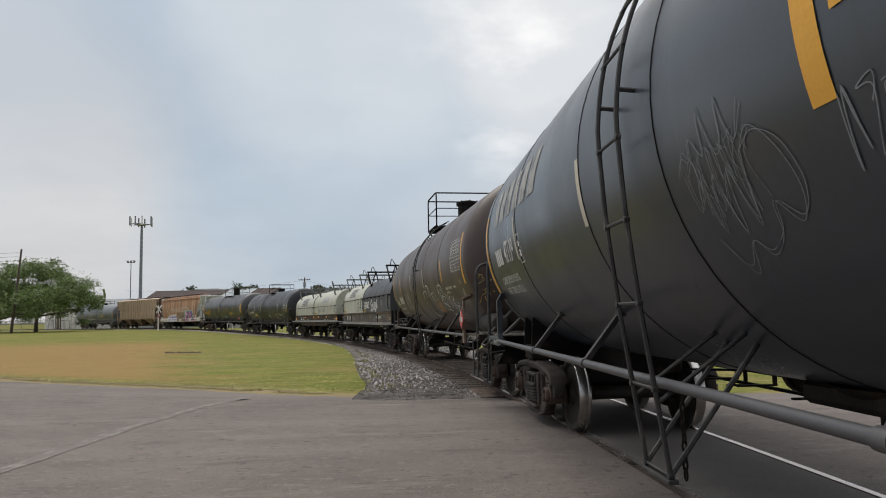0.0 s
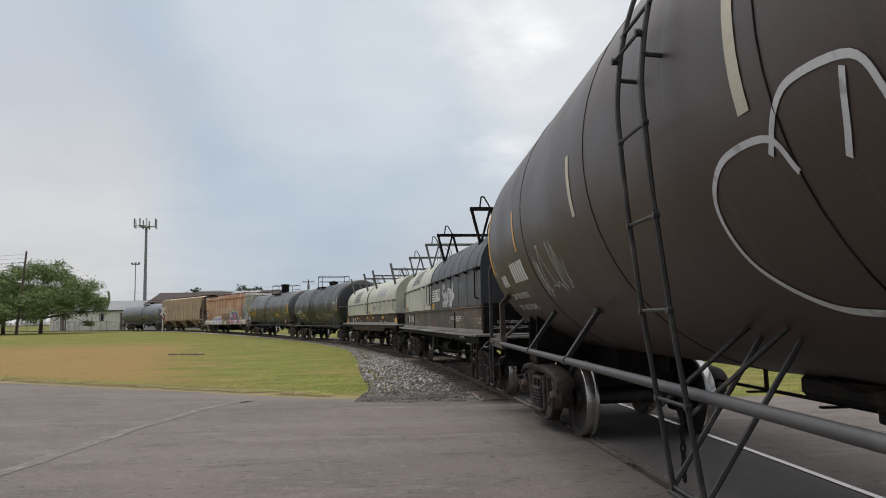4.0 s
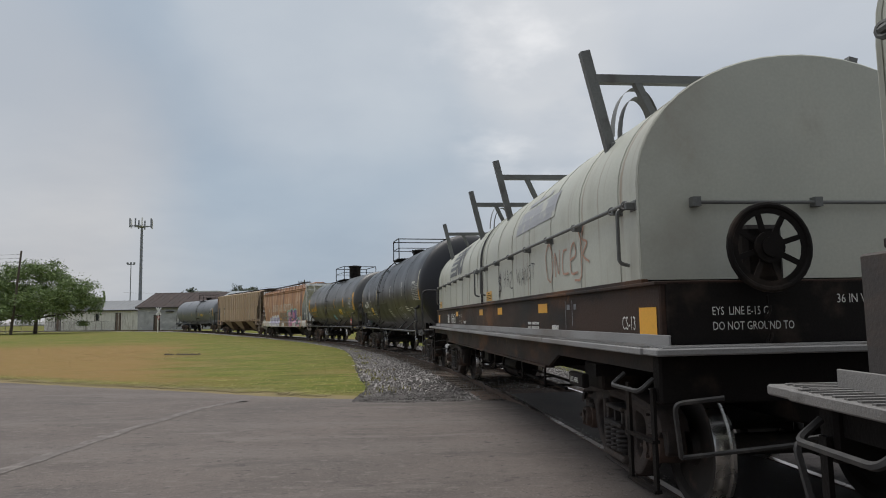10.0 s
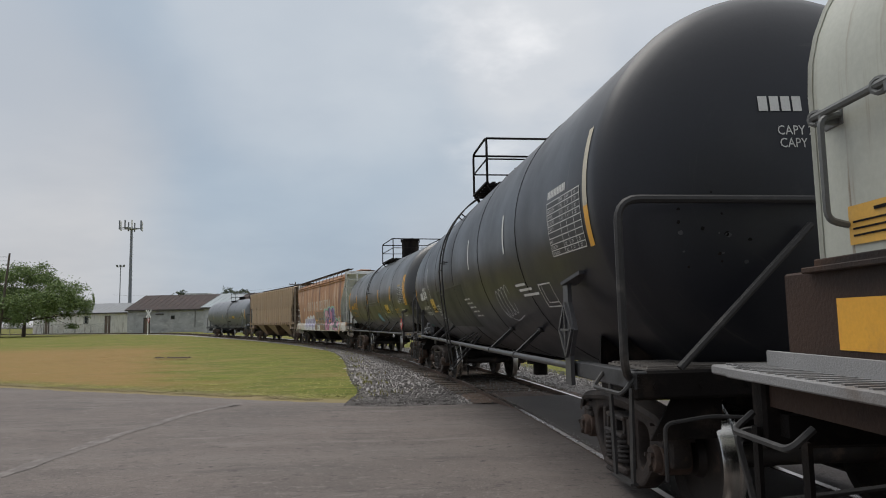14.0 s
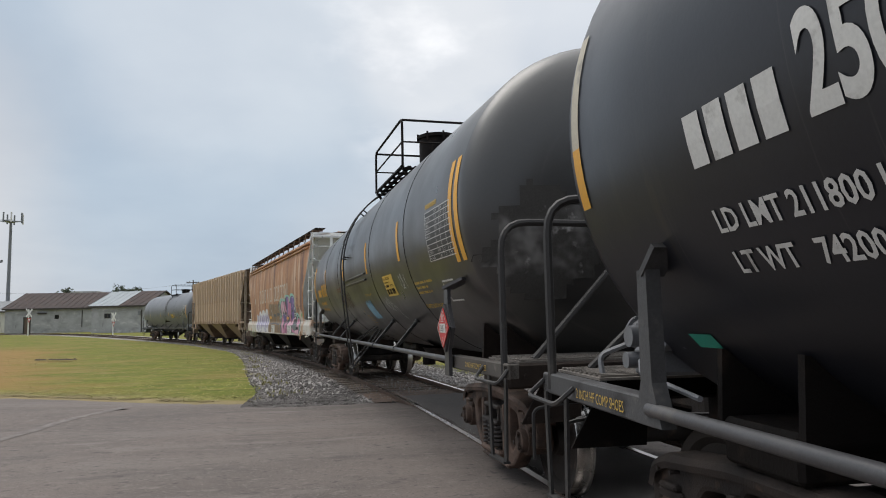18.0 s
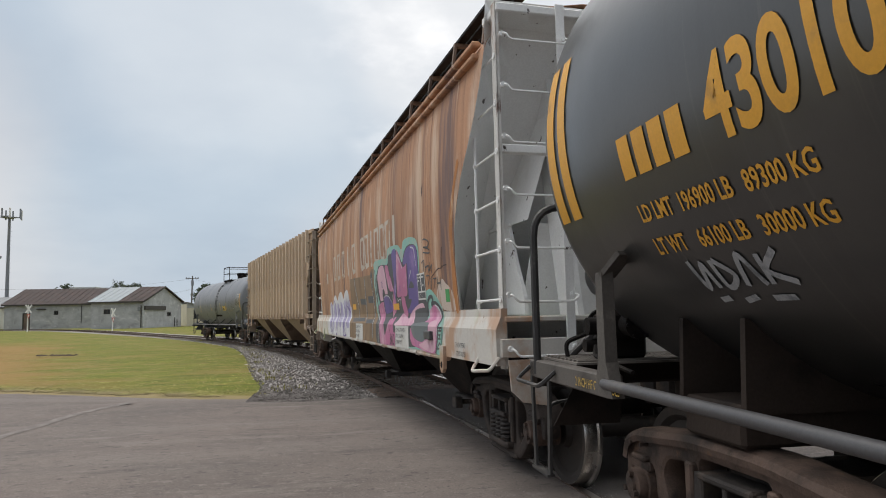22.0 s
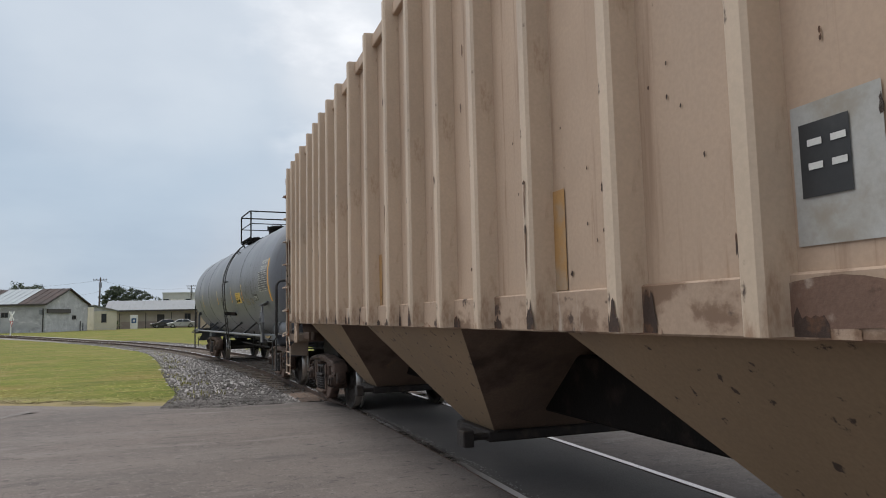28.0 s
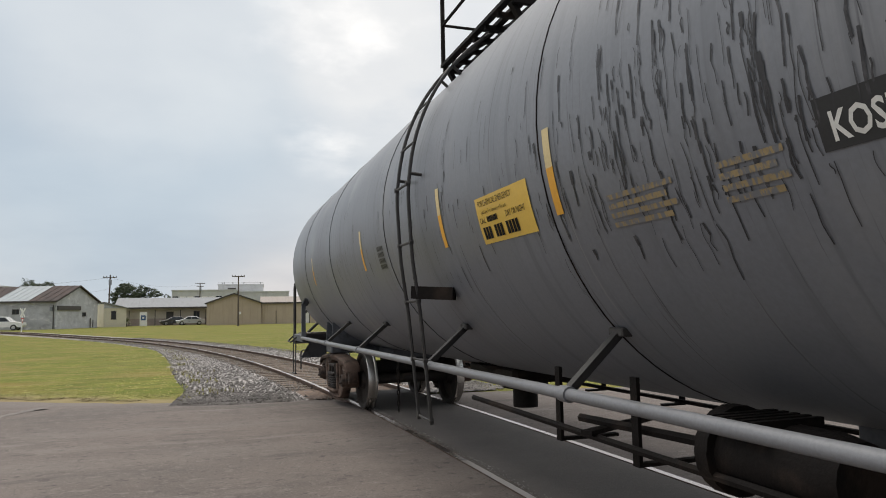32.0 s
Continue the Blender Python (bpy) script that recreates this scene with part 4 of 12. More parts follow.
def side_frame_mesh():
    """Cast side frame: one piece with a bolster opening, two rounded windows and open jaws over the bearings."""
    s = Shape()
    right = [(0.30, 0.825), (0.62, 0.79), (0.90, 0.765), (1.06, 0.72), (1.125, 0.60), (1.12, 0.43), (1.03, 0.40), (1.01, 0.585), (0.77, 0.585), (0.755, 0.41), (0.70, 0.33), (0.52, 0.17), (0.38, 0.125)]
    outer = right + [(-a, b) for a, b in right[::-1]]
    holes = [[(-0.30, 0.255), (0.30, 0.255), (0.285, 0.72), (-0.285, 0.72)]]
    for sg in (-1, 1):
        holes.append([(sg * 0.415, 0.675), (sg * 0.60, 0.655), (sg * 0.665, 0.57), (sg * 0.60, 0.42), (sg * 0.48, 0.29), (sg * 0.425, 0.36)])
    s.casting(outer, holes, -0.075, 0.075, 0.028, 0.06)
    # hollow top chord, broader than the plate, rolling down over the bearings
    path = [(-1.085, 0.60), (-1.05, 0.70), (-0.92, 0.765), (-0.62, 0.795), (-0.30, 0.83), (0.30, 0.83), (0.62, 0.795), (0.92, 0.765), (1.05, 0.70), (1.085, 0.60)]
    pts = round_path([(0, a, b) for a, b in path], 0.12, 4)
    sec = [(-0.115, -0.055), (-0.125, -0.02), (-0.105, 0.012), (-0.06, 0.024), (0.06, 0.024), (0.105, 0.012), (0.125, -0.02), (0.115, -0.055)]
    rows = []
    for i, p in enumerate(pts):
        t = (pts[min(i + 1, len(pts) - 1)] - pts[max(i - 1, 0)]).normalized()
        nrm = Vector((0, -t.z, t.y))
        rows.append([(a, p.y + nrm.y * b, p.z + nrm.z * b) for a, b in sec])
    s.sheet(rows, True)
    for sg in (-1, 1):
        # bearing adapter over the journal, and the column guides
        s.box(-0.10, sg * 0.89 - 0.115, 0.545, 0.10, sg * 0.89 + 0.115, 0.60, 0.012)
        s.box(-0.115, sg * 0.89 - 0.085, 0.60, 0.115, sg * 0.89 + 0.085, 0.635, 0.012)
        s.box(-0.11, sg * 0.335 - 0.035, 0.27, 0.11, sg * 0.335 + 0.035, 0.70, 0.012)
        for k in (-0.16, 0.16):
            s.cyl((-0.13, sg * 0.89 + k * 0.4, 0.70), (0.13, sg * 0.89 + k * 0.4, 0.70), 0.012, 6)
    # spring seat and lower chord
    s.box(-0.15, -0.29, 0.20, 0.15, 0.29, 0.26, 0.02)
    s.box(-0.10, -0.40, 0.12, 0.10, 0.40, 0.165, 0.02)
    return [s.mesh("side_frame", m) for m in (m_cast, m_cast_soot)]


def spring_mesh():
    s = Shape()
    pts = []
    for i in range(64):
        a = i * 0.56
        pts.append((0.066 * math.cos(a), 0.066 * math.sin(a), 0.275 + 0.225 * i / 63))
    s.tube(pts, 0.0165, 6)
    s.cyl((0, 0, 0.262), (0, 0, 0.50), 0.036, 10)
    return s.mesh("spring", m_cast_dark)


ME_WHEELS, ME_FRAME, ME_SPRING = wheelset_mesh(), side_frame_mesh(), spring_mesh()
s_ = Shape()
s_.box(-0.98, -0.20, 0.50, 0.98, 0.20, 0.69, 0.03)
for sx_ in (-1, 1):
    # pocketed end of the bolster that shows in the frame's opening
    s_.box(sx_ * 0.96, -0.235, 0.495, sx_ * 1.15, 0.235, 0.535, 0.012)
    s_.box(sx_ * 0.96, -0.225, 0.635, sx_ * 1.13, 0.225, 0.675, 0.012)
    for y_ in (-0.205, 0.0, 0.205):
        s_.box(sx_ * 0.96, y_ - 0.02, 0.53, sx_ * 1.12, y_ + 0.02, 0.64, 0.008)
    for y_ in (-0.255, 0.255):
        s_.prism([(y_ - 0.045, 0.45), (y_ + 0.045, 0.45), (y_ + 0.03, 0.66), (y_ - 0.03, 0.66)], sx_ * 0.95, sx_ * 1.10)
s_.lathe([(0.0, 0.84), (0.2, 0.84), (0.24, 0.78), (0.24, 0.70)], (0, 0, 0), 'Z', 20)
for sg_ in (-1, 1):
    s_.box(-0.78, sg_ * 0.42 - 0.05, 0.36, 0.78, sg_ * 0.42 + 0.05, 0.46, 0.01)
    for sx_ in (-1, 1):
        s_.box(sx_ * 0.7525 - 0.06, sg_ * 0.40 - 0.02, 0.28, sx_ * 0.7525 + 0.06, sg_ * 0.40 + 0.05, 0.62, 0.02)
ME_BOLSTER = s_.mesh("truck", m_cast_dark)
TRUCKS, WHEELS, CARS = [], [], []
SHIFTED = [0.0]                              # marks are given from the middle between couplings


# where the trucks sit under each body: front and rear, from its centre
SEATS = [(5.59, 6.13), (6.70, 5.90), (5.42, 6.10), (5.32, 6.25), (6.62, 6.65), (7.05, 6.45), (7.05, 6.65), (6.92, 6.45), (6.25, 5.42)]


def add_truck(car, index, y, front):
    seat = SEATS[index][0 if front else 1]
    off = -0.003 * (seat ** 2 - y ** 2)          # the rail bends away under the body's ends
    y = math.copysign(seat, y)
    tr = part("truck", ME_BOLSTER, None, car, "rusty cast-steel two-axle truck", at=pose(off, y, 0))
    for sx in (-1, 1):
        part("side_frame", ME_FRAME[index in (0, 1, 2, 3, 4, 6)], None, tr, at=pose(sx * 1.0, 0, 0))
        for dx, dy in ((1.075, -0.155), (1.075, 0.0), (1.075, 0.155), (0.93, -0.155), (0.93, 0.155)):
            part("spring", ME_SPRING, None, tr, at=pose(sx * dx, dy, 0, 0, 0, dy * 300))
    for dy in (-0.89, 0.89):
        w = part("wheelset", ME_WHEELS, None, tr, "steel wheels with polished treads", at=pose(0, dy, WHEEL_R))
        WHEELS.append((w, dy))
    TRUCKS.append((tr, index, off, y, front))


def add_coupler(car, y0, sg, y):
    s = Shape()
    y = y - sg * 0.15
    s.box(-0.10, y0 - sg * 0.3, 0.76, 0.10, y, 0.96, 0.03)
    s.box(-0.20, y - sg * 0.02, 0.68, 0.14, y + sg * 0.16, 1.02, 0.05)
    s.box(-0.02, y + sg * 0.14, 0.72, 0.20, y + sg * 0.27, 0.98, 0.05)
    part("coupler", s, m_cast_dark, car)
    h = Shape()
    h.tube(round_path([(0.35, y - sg * 0.25, 0.85), (0.42, y + sg * 0.05, 0.62), (0.30, y + sg * 0.25, 0.45), (0.12, y + sg * 0.30, 0.50)], 0.2), 0.024, 6)
    part("air_hose", h, m_under, car, "black rubber air hose")


def make_car(index, label, category="rail car", name="tank_car"):
    car = thing(name, label, category, "cars of the freight train")
    CARS.append((car, index))
    H = HALF[index]
    for sg in (-1, 1):
        add_truck(car, index, sg * TRUCK_Y[index], sg < 0)
        add_coupler(car, sg * H, sg, sg * LENGTHS[index] / 2 - SHIFT[index])
    SHIFTED[0] = SHIFT[index]
    return car, H


def hand_brake(car, y, x, z, sg, r=0.29):
    s = Shape()
    ring = [(x + r * math.cos(a), y, z + r * math.sin(a)) for a in np.linspace(0, 2 * math.pi, 28, endpoint=False)]
    s.tube(ring, 0.022, 8, closed=True)
    for k in range(8):
        a = k * math.pi / 4 + 0.3
        s.bar((x + 0.08 * math.cos(a), y - sg * 0.02, z + 0.08 * math.sin(a)), (x + r * math.cos(a), y, z + r * math.sin(a)), 0.036, 0.014, (0, 1, 0))
    s.lathe([(0.035, y - 0.012), (0.105, y - 0.012), (0.105, y + 0.012), (0.035, y + 0.012)], (x, 0, z), 'Y', 20)
    s.lathe([(r - 0.055, y - 0.006), (r - 0.01, y - 0.006), (r - 0.01, y + 0.006), (r - 0.055, y + 0.006), (r - 0.055, y - 0.006)], (x, 0, z), 'Y', 28)
    s.cyl((x, y - 0.03, z), (x, y + 0.03, z), 0.065, 14)
    w = part("brake_wheel", s, m_under, car, "black spoked hand-brake wheel")
    b = Shape()
    b.box(x - 0.14, y - sg * 0.06, z - 0.22, x + 0.14, y - sg * 0.2, z + 0.16, 0.03)
    b.cyl((x, y, z), (x, y - sg * 0.1, z), 0.04, 10)
    for k in range(9):
        b.tube([(x + 0.02, y - sg * 0.1, z - 0.25 - k * 0.09 + 0.03 * math.sin(q)) if k % 2 else (x + 0.02 + 0.02 * math.cos(q), y - sg * 0.1 + 0.02 * math.sin(q), z - 0.25 - k * 0.09 + 0.04 * math.cos(q)) for q in np.linspace(0, 6.28, 8, endpoint=False)], 0.008, 5, closed=True)
    part("brake_gear", b, m_under, car, "hand-brake gear box with its chain")


# ---------------------------------------------------------------- tank cars
def tank_shape(R, zc, half, head):
    s = Shape()
    prof = []
    for a in np.linspace(0, math.pi / 2, 12):
        prof.append((max(R * math.sin(a) ** 0.9, 0.001), -half - head * math.cos(a)))
    ys = np.linspace(-half, half, 15)[1:-1]
    prof += [(R, y) for y in ys]
    for a in np.linspace(math.pi / 2, 0, 12):
        prof.append((max(R * math.sin(a) ** 0.9, 0.001), half + head * math.cos(a)))
    return s.lathe(prof, (0, 0, zc), 'Y', 72)


def tank_ladder(car, R, zc, y, mat, w=0.40, bottom=0.58, brace=True):
    """Side ladder that stands off the shell, leaning in below, from low down to the top platform."""
    foot = 1.51
    for sx in (-1, 1):
        s = Shape()

        def at(z):
            return sx * float(np.interp(z, [bottom, 1.52, zc - 0.55, zc], [foot, R + 0.02, R + 0.08, R + 0.11]))
        for dy in (-w / 2, w / 2):
            pts = [(at(z), y + dy, z) for z in (bottom, 1.52, zc - 0.55, zc)]
            for a in np.linspace(10, 66, 9):
                pts.append((sx * (R + 0.10) * math.cos(radians(a)), y + dy, zc + (R + 0.10) * math.sin(radians(a))))
            s.tube(round_path(pts, 0.1, 2), 0.0145, 6)
        z = bottom + 0.03
        while z < zc + R * 0.2:
            s.cyl((at(z), y - w / 2 - 0.02, z), (at(z), y + w / 2 + 0.02, z), 0.0105, 6)
            for dy in (-w / 2, w / 2):
                s.cyl((at(z) - 0.016, y + dy, z), (at(z) + 0.016, y + dy, z), 0.021, 6)
            z += 0.47
        for a in (14, 27, 40, 53, 64):
            p = (sx * (R + 0.10) * math.cos(radians(a)), zc + (R + 0.10) * math.sin(radians(a)))
            s.cyl((p[0], y - w / 2 - 0.04, p[1]), (p[0], y + w / 2 + 0.04, p[1]), 0.011, 6)
        for a in (5, 40):
            for dy in (-w / 2, w / 2):
                c, q = math.cos(radians(a)), math.sin(radians(a))
                s.cyl((sx * (R - 0.01) * c, y + dy, zc + (R - 0.01) * q), (sx * (R + 0.11) * c, y + dy, zc + (R + 0.11) * q), 0.014, 6)
        part("ladder", s, mat, car)
        if brace:
            zb = zc - math.sqrt(R * R - 0.95 ** 2)
            for dy in (-w / 2, w / 2):
                part("ladder_brace", Shape().cyl((at(bottom + 0.03), y + dy, bottom + 0.03), (sx * 0.95, y + dy + 0.06, zb), 0.015, 6), mat, car)
                part("ladder_brace", Shape().cyl((at(1.0), y + dy, 1.0), (sx * 1.02, y + dy + 0.05, zb + 0.06), 0.013, 6), mat, car)
            part("ladder_foot", Shape().box(at(bottom) - 0.03, y - w / 2 - 0.03, bottom - 0.012, at(bottom) + 0.03, y + w / 2 + 0.03, bottom + 0.012, 0.004), mat, car)


def tank_platform(car, R, zc, y0, y1, mat, dome=0.0, dome_y=0.0, rail=1.05, dome_r=0.3):
    top = zc + R
    s = Shape()
    for sx in (-1, 1):
        x0, x1 = sx * 0.42, sx * 1.02
        for k in range(6):
            xx = x0 + (x1 - x0) * k / 5
            s.box(xx - 0.03, y0, top - 0.16, xx + 0.03, y1, top - 0.13)
        for yy in np.linspace(y0, y1, 7):
            s.box(x0, yy - 0.02, top - 0.20, x1, yy + 0.02, top - 0.16)
        for yy in (y0 + 0.05, y1 - 0.05):
            s.bar((sx * 1.0, yy, top - 0.17), (sx * 0.92, yy, zc + math.sqrt(R * R - 0.85)), 0.06, 0.04)
    part("platform", s, mat, car, "grated top platform")
    r = Shape()
    z = top - 0.15
    for sx in (-1, 1):
        r.tube(round_path([(sx * 1.02, y0, z), (sx * 1.02, y0, z + rail), (sx * 1.02, y1, z + rail), (sx * 1.02, y1, z)], 0.14), 0.022, 7)
        r.cyl((sx * 1.02, y0, z + rail * 0.52), (sx * 1.02, y1, z + rail * 0.52), 0.016, 6)
    for yy in (y0, y1):
        for q in (1.0, 0.52):
            r.cyl((-1.02, yy, z + rail * q - (0.02 if q > 0.9 else 0)), (1.02, yy, z + rail * q - (0.02 if q > 0.9 else 0)), 0.02 if q > 0.9 else 0.014, 6)
    part("platform_railing", r, mat, car)
    if dome:
        d = Shape()
        d.lathe([(dome_r, top - 0.15 - 0), (dome_r, top + dome - 0.06), (dome_r + 0.04, top + dome - 0.06), (dome_r + 0.04, top + dome), (dome_r * 0.5, top + dome + 0.05), (0.001, top + dome + 0.06)], (0, dome_y, 0), 'Z', 22)
        for k in range(8):
            a = k * 0.785
            d.cyl((dome_r * 1.1 * math.cos(a), dome_y + dome_r * 1.1 * math.sin(a), top + dome - 0.12), (dome_r * 1.1 * math.cos(a), dome_y + dome_r * 1.1 * math.sin(a), top + dome + 0.03), 0.02, 5)
        part("manway_dome", d, m_under, car, "bolted manway dome on top")
        v = Shape()
        v.lathe([(0.11, top - 0.1), (0.11, top + 0.18), (0.07, top + 0.26), (0.001, top + 0.27)], (0.1, dome_y + 0.75, 0), 'Z', 12)
        part("valve", v, m_under, car)
        v = Shape()
        v.lathe([(0.08, top - 0.1), (0.08, top + 0.12), (0.001, top + 0.14)], (-0.15, dome_y - 0.7, 0), 'Z', 12)
        part("valve", v, m_under, car)


m_strut = surface("dusty_black_strut", (0.026, 0.025, 0.025), 0.6, 0.0, [((0.085, 0.078, 0.07), (4, 4, 4), 0.52, 0.75, 5)], 0.002, 50, 0.15)


m_sill_brown = surface("brown_grimed_sill", (0.030, 0.022, 0.018), 0.72, 0.0, [((0.014, 0.011, 0.010), (2, 2, 2), 0.48, 0.7, 6), ((0.060, 0.044, 0.035), (4, 4, 3), 0.60, 0.74, 6)], 0.004, 60, 0.2, spec=0.2)
m_sill_grey = surface("warm_grey_dusty_sill", (0.095, 0.086, 0.078), 0.65, 0.0, [((0.055, 0.049, 0.044), (3, 3, 3), 0.5, 0.7, 6), ((0.15, 0.135, 0.12), (5, 5, 5), 0.6, 0.74, 5)], 0.003, 60, 0.15, spec=0.25)
m_sill_blue = surface("blue_grey_sill_paint", (0.088, 0.096, 0.110), 0.55, 0.0, [((0.045, 0.046, 0.05), (3, 3, 3), 0.5, 0.7, 6), ((0.13, 0.135, 0.145), (6, 6, 6), 0.6, 0.74, 5)], 0.003, 60, 0.15, spec=0.3)
m_sill_cool = surface("grey_dusty_sill", (0.072, 0.072, 0.074), 0.6, 0.0, [((0.035, 0.034, 0.034), (3, 3, 3), 0.5, 0.7, 6), ((0.12, 0.115, 0.11), (5, 5, 5), 0.6, 0.74, 5)], 0.003, 60, 0.15, spec=0.25)


def brake_valve(car, y, mat, label):
    """Cast control valve on the end deck: a bracket with two bolted bodies, caps, pipes and a lever."""
    s = Shape()
    s.box(-1.20, y - 0.05, 1.18, -0.86, y + 0.10, 1.34, 0.02)
    s.box(-1.16, y - 0.16, 1.32, -0.92, y + 0.16, 1.50, 0.03)
    for dy, r in ((-0.20, 0.075), (0.20, 0.085)):
        s.cyl((-1.04, y + dy * 0.6, 1.41), (-1.04, y + dy * 1.5, 1.41), r, 16)
        s.cyl((-1.04, y + dy * 1.5, 1.41), (-1.04, y + dy * 1.62, 1.41), r * 1.25, 16)
        for q in np.linspace(0, 6.283, 6, endpoint=False):
            s.cyl((-1.04 + r * 1.08 * math.cos(q), y + dy * 1.45, 1.41 + r * 1.08 * math.sin(q)), (-1.04 + r * 1.08 * math.cos(q), y + dy * 1.72, 1.41 + r * 1.08 * math.sin(q)), 0.012, 6)
    for x, z, r in ((-1.22, 1.40, 0.06), (-1.24, 1.27, 0.045), (-0.84, 1.42, 0.05)):
        s.cyl((x - 0.05, y, z), (x + 0.05, y, z), r, 14)
    s.lathe([(0.0, 1.60), (0.05, 1.595), (0.07, 1.56), (0.07, 1.48)], (-1.04, y - 0.02, 0), 'Z', 14)
    body = part("control_valve", s, mat, car, label)
    s = Shape()
    s.tube(round_path([(-1.0, y - 0.3, 1.38), (-0.7, y - 0.4, 1.36), (-0.2, y - 0.45, 1.30)], 0.08), 0.02, 6)
    s.tube(round_path([(-1.1, y + 0.3, 1.36), (-1.3, y + 0.36, 1.28), (-1.3, y + 0.3, 1.12)], 0.05), 0.018, 6)
    s.tube(round_path([(-1.25, y - 0.1, 1.27), (-1.34, y - 0.3, 1.22), (-1.36, y - 0.9, 1.16)], 0.06), 0.014, 6)
    part("air_pipe", s, mat, body)
    s = Shape()
    s.bar((-1.12, y - 0.02, 1.18), (-1.12, y - 0.02, 0.98), 0.10, 0.02, (0, 1, 0))
    part("valve_bracket", s, m_pipe, body)


def tank_under(car, half, R, zc, pipe_mat, sill_mat, index, struts, posts, reach=None, end_mat=None, pipe_z=1.10, pipe_x=1.50, rail_front=None, rail_top=2.30, rail_x=1.61):
    ty = sum(SEATS[index]) / 2
    rail_mat = m_strut
    reach = reach or (half, half)
    bot = lambda x: zc - math.sqrt(max(R * R - x * x, 0.0))
    for sg in (-1, 1):
        half = reach[0] if sg < 0 else reach[1]
        seat = SEATS[index][0 if sg < 0 else 1]
        s = Shape()
        s.box(-0.33, sg * (ty - 1.6), 0.78, 0.33, sg * half, 1.14, 0.02)
        part("stub_sill", s, sill_mat, car)
        s = Shape()
        s.box(-1.50, sg * (half - 0.12), 0.95, 1.50, sg * half, 1.15, 0.02)
        for x in np.linspace(-1.35, 1.35, 9):
            s.cyl((x, sg * half, 1.05), (x, sg * (half + 0.015), 1.05), 0.022, 6)
        part("end_sill", s, sill_mat, car)
        for sx in (-1, 1):
            s = Shape()
            yp = posts[0] if sg < 0 else posts[1]
            s.box(sx * 1.40, yp - sg * 0.03, 1.02, sx * 1.50, sg * half, 1.15, 0.01)
            part("side_sill", s, end_mat or sill_mat, car)
            # bracket post over the truck, with its arm to the shell
            s = Shape()
            s.prism([(yp - 0.13, 1.03), (yp + 0.13, 1.03), (yp + 0.055, 1.22), (yp + 0.045, 1.72), (yp - 0.045, 1.72), (yp - 0.055, 1.22)], sx * 1.44, sx * 1.51)
            s.bar((sx * 1.46, yp, 1.70), (sx * math.sqrt(max(R * R - (1.82 - zc) ** 2, 0.1)), yp - sg * 0.12, 1.82), 0.12, 0.03)
            if sg > 0 or sx > 0:
                part("bracket_post", s, end_mat or sill_mat, car)
        s = Shape()
        pts = [(-1.16, 1.02), (-1.14, bot(1.12))]
        for q in np.linspace(-1.10, 1.10, 13):
            pts.append((q, bot(q) + 0.01))
        pts += [(1.14, bot(1.12)), (1.16, 1.02)]
        s.prism(pts, sg * seat - 0.30, sg * seat - 0.26, 'XZ')
        s.prism(pts, sg * seat + 0.26, sg * seat + 0.30, 'XZ')
        s.box(-1.16, sg * seat - 0.26, 0.86, 1.16, sg * seat + 0.26, 1.06, 0.02)
        part("saddle", s, sill_mat, car, "dark steel tank saddle over the truck")
        s = Shape()
        s.box(-1.40, sg * (half - 0.75), 1.15, 1.40, sg * (half - 0.02), 1.165)
        deck = part("end_platform", s, m_step_deck, car, "dusty grated end platform")
        for k in range(9):
            yy = half - 0.06 - k * 0.08
            part("slat", Shape().box(-1.38, sg * yy - 0.018, 1.166, 1.38, sg * yy + 0.018, 1.178), m_step_deck, deck)
        s = Shape()
        yy = sg * (half - 0.14)
        if sg < 0 and rail_front:
            yr = -rail_front
            s.tube(round_path([(-1.46, yy, 1.08), (-rail_x, yr, 1.16), (-rail_x, yr, 2.33), (rail_x, yr, 2.33), (rail_x, yr, 1.16), (1.46, yy, 1.08)], 0.16, 5), 0.030, 8)
            yy = yr
        else:
            s.tube(round_path([(-1.48, yy, 1.05), (-1.48, yy, rail_top), (1.48, yy, rail_top), (1.48, yy, 1.05)], 0.24, 5), 0.030, 8)
        part("end_handrail", s, rail_mat, car)
        for sx in (-1, 1):
            s = Shape()
            s.cyl((sx * 1.22, yy, 1.17), (sx * 0.18, yy if sg < 0 and rail_front else sg * (half - 0.30), 2.15), 0.028, 8)
            part("end_brace", s, rail_mat, car)
            s = Shape()
            x = sx * 1.50
            for dy in (0.06, 0.46):
                s.bar((x, sg * (half - dy), 1.03), (x, sg * (half - 0.10 - (dy - 0.06) * 0.8), 0.37), 0.05, 0.018, (1, 0, 0))
            s.bar((x, sg * (half - 0.08), 0.375), (x, sg * (half - 0.44), 0.375), 0.055, 0.018)
            part("step", s, rail_mat, car)
            s = Shape()
            ye = sg * (half - 0.115)
            s.prism([(sx * 1.36, 0.66), (sx * 0.84, 0.66), (sx * 0.80, 1.10), (sx * 1.10, 1.10)], ye, ye + sg * 0.016, 'XZ')
            for a, b in ((1.30, 0.70), (1.10, 0.70), (0.90, 0.70), (1.18, 0.92), (0.86, 0.88), (1.08, 1.06), (0.94, 1.06), (0.84, 1.06)):
                s.cyl((sx * a, ye, b), (sx * a, ye + sg * 0.03, b), 0.014, 6)
            part("gusset_plate", s, sill_mat, car, "riveted steel gusset plate")
            s = Shape()
            yl = sg * (half + 0.07)
            s.tube(round_path([(sx * 1.33, yl, 0.42), (sx * 1.33, yl, 0.80), (sx * 1.0, yl, 0.84), (sx * 0.22, yl + sg * 0.06, 0.80)], 0.06), 0.014, 6)
            part("uncoupling_lever", s, rail_mat, car)
            s = Shape()
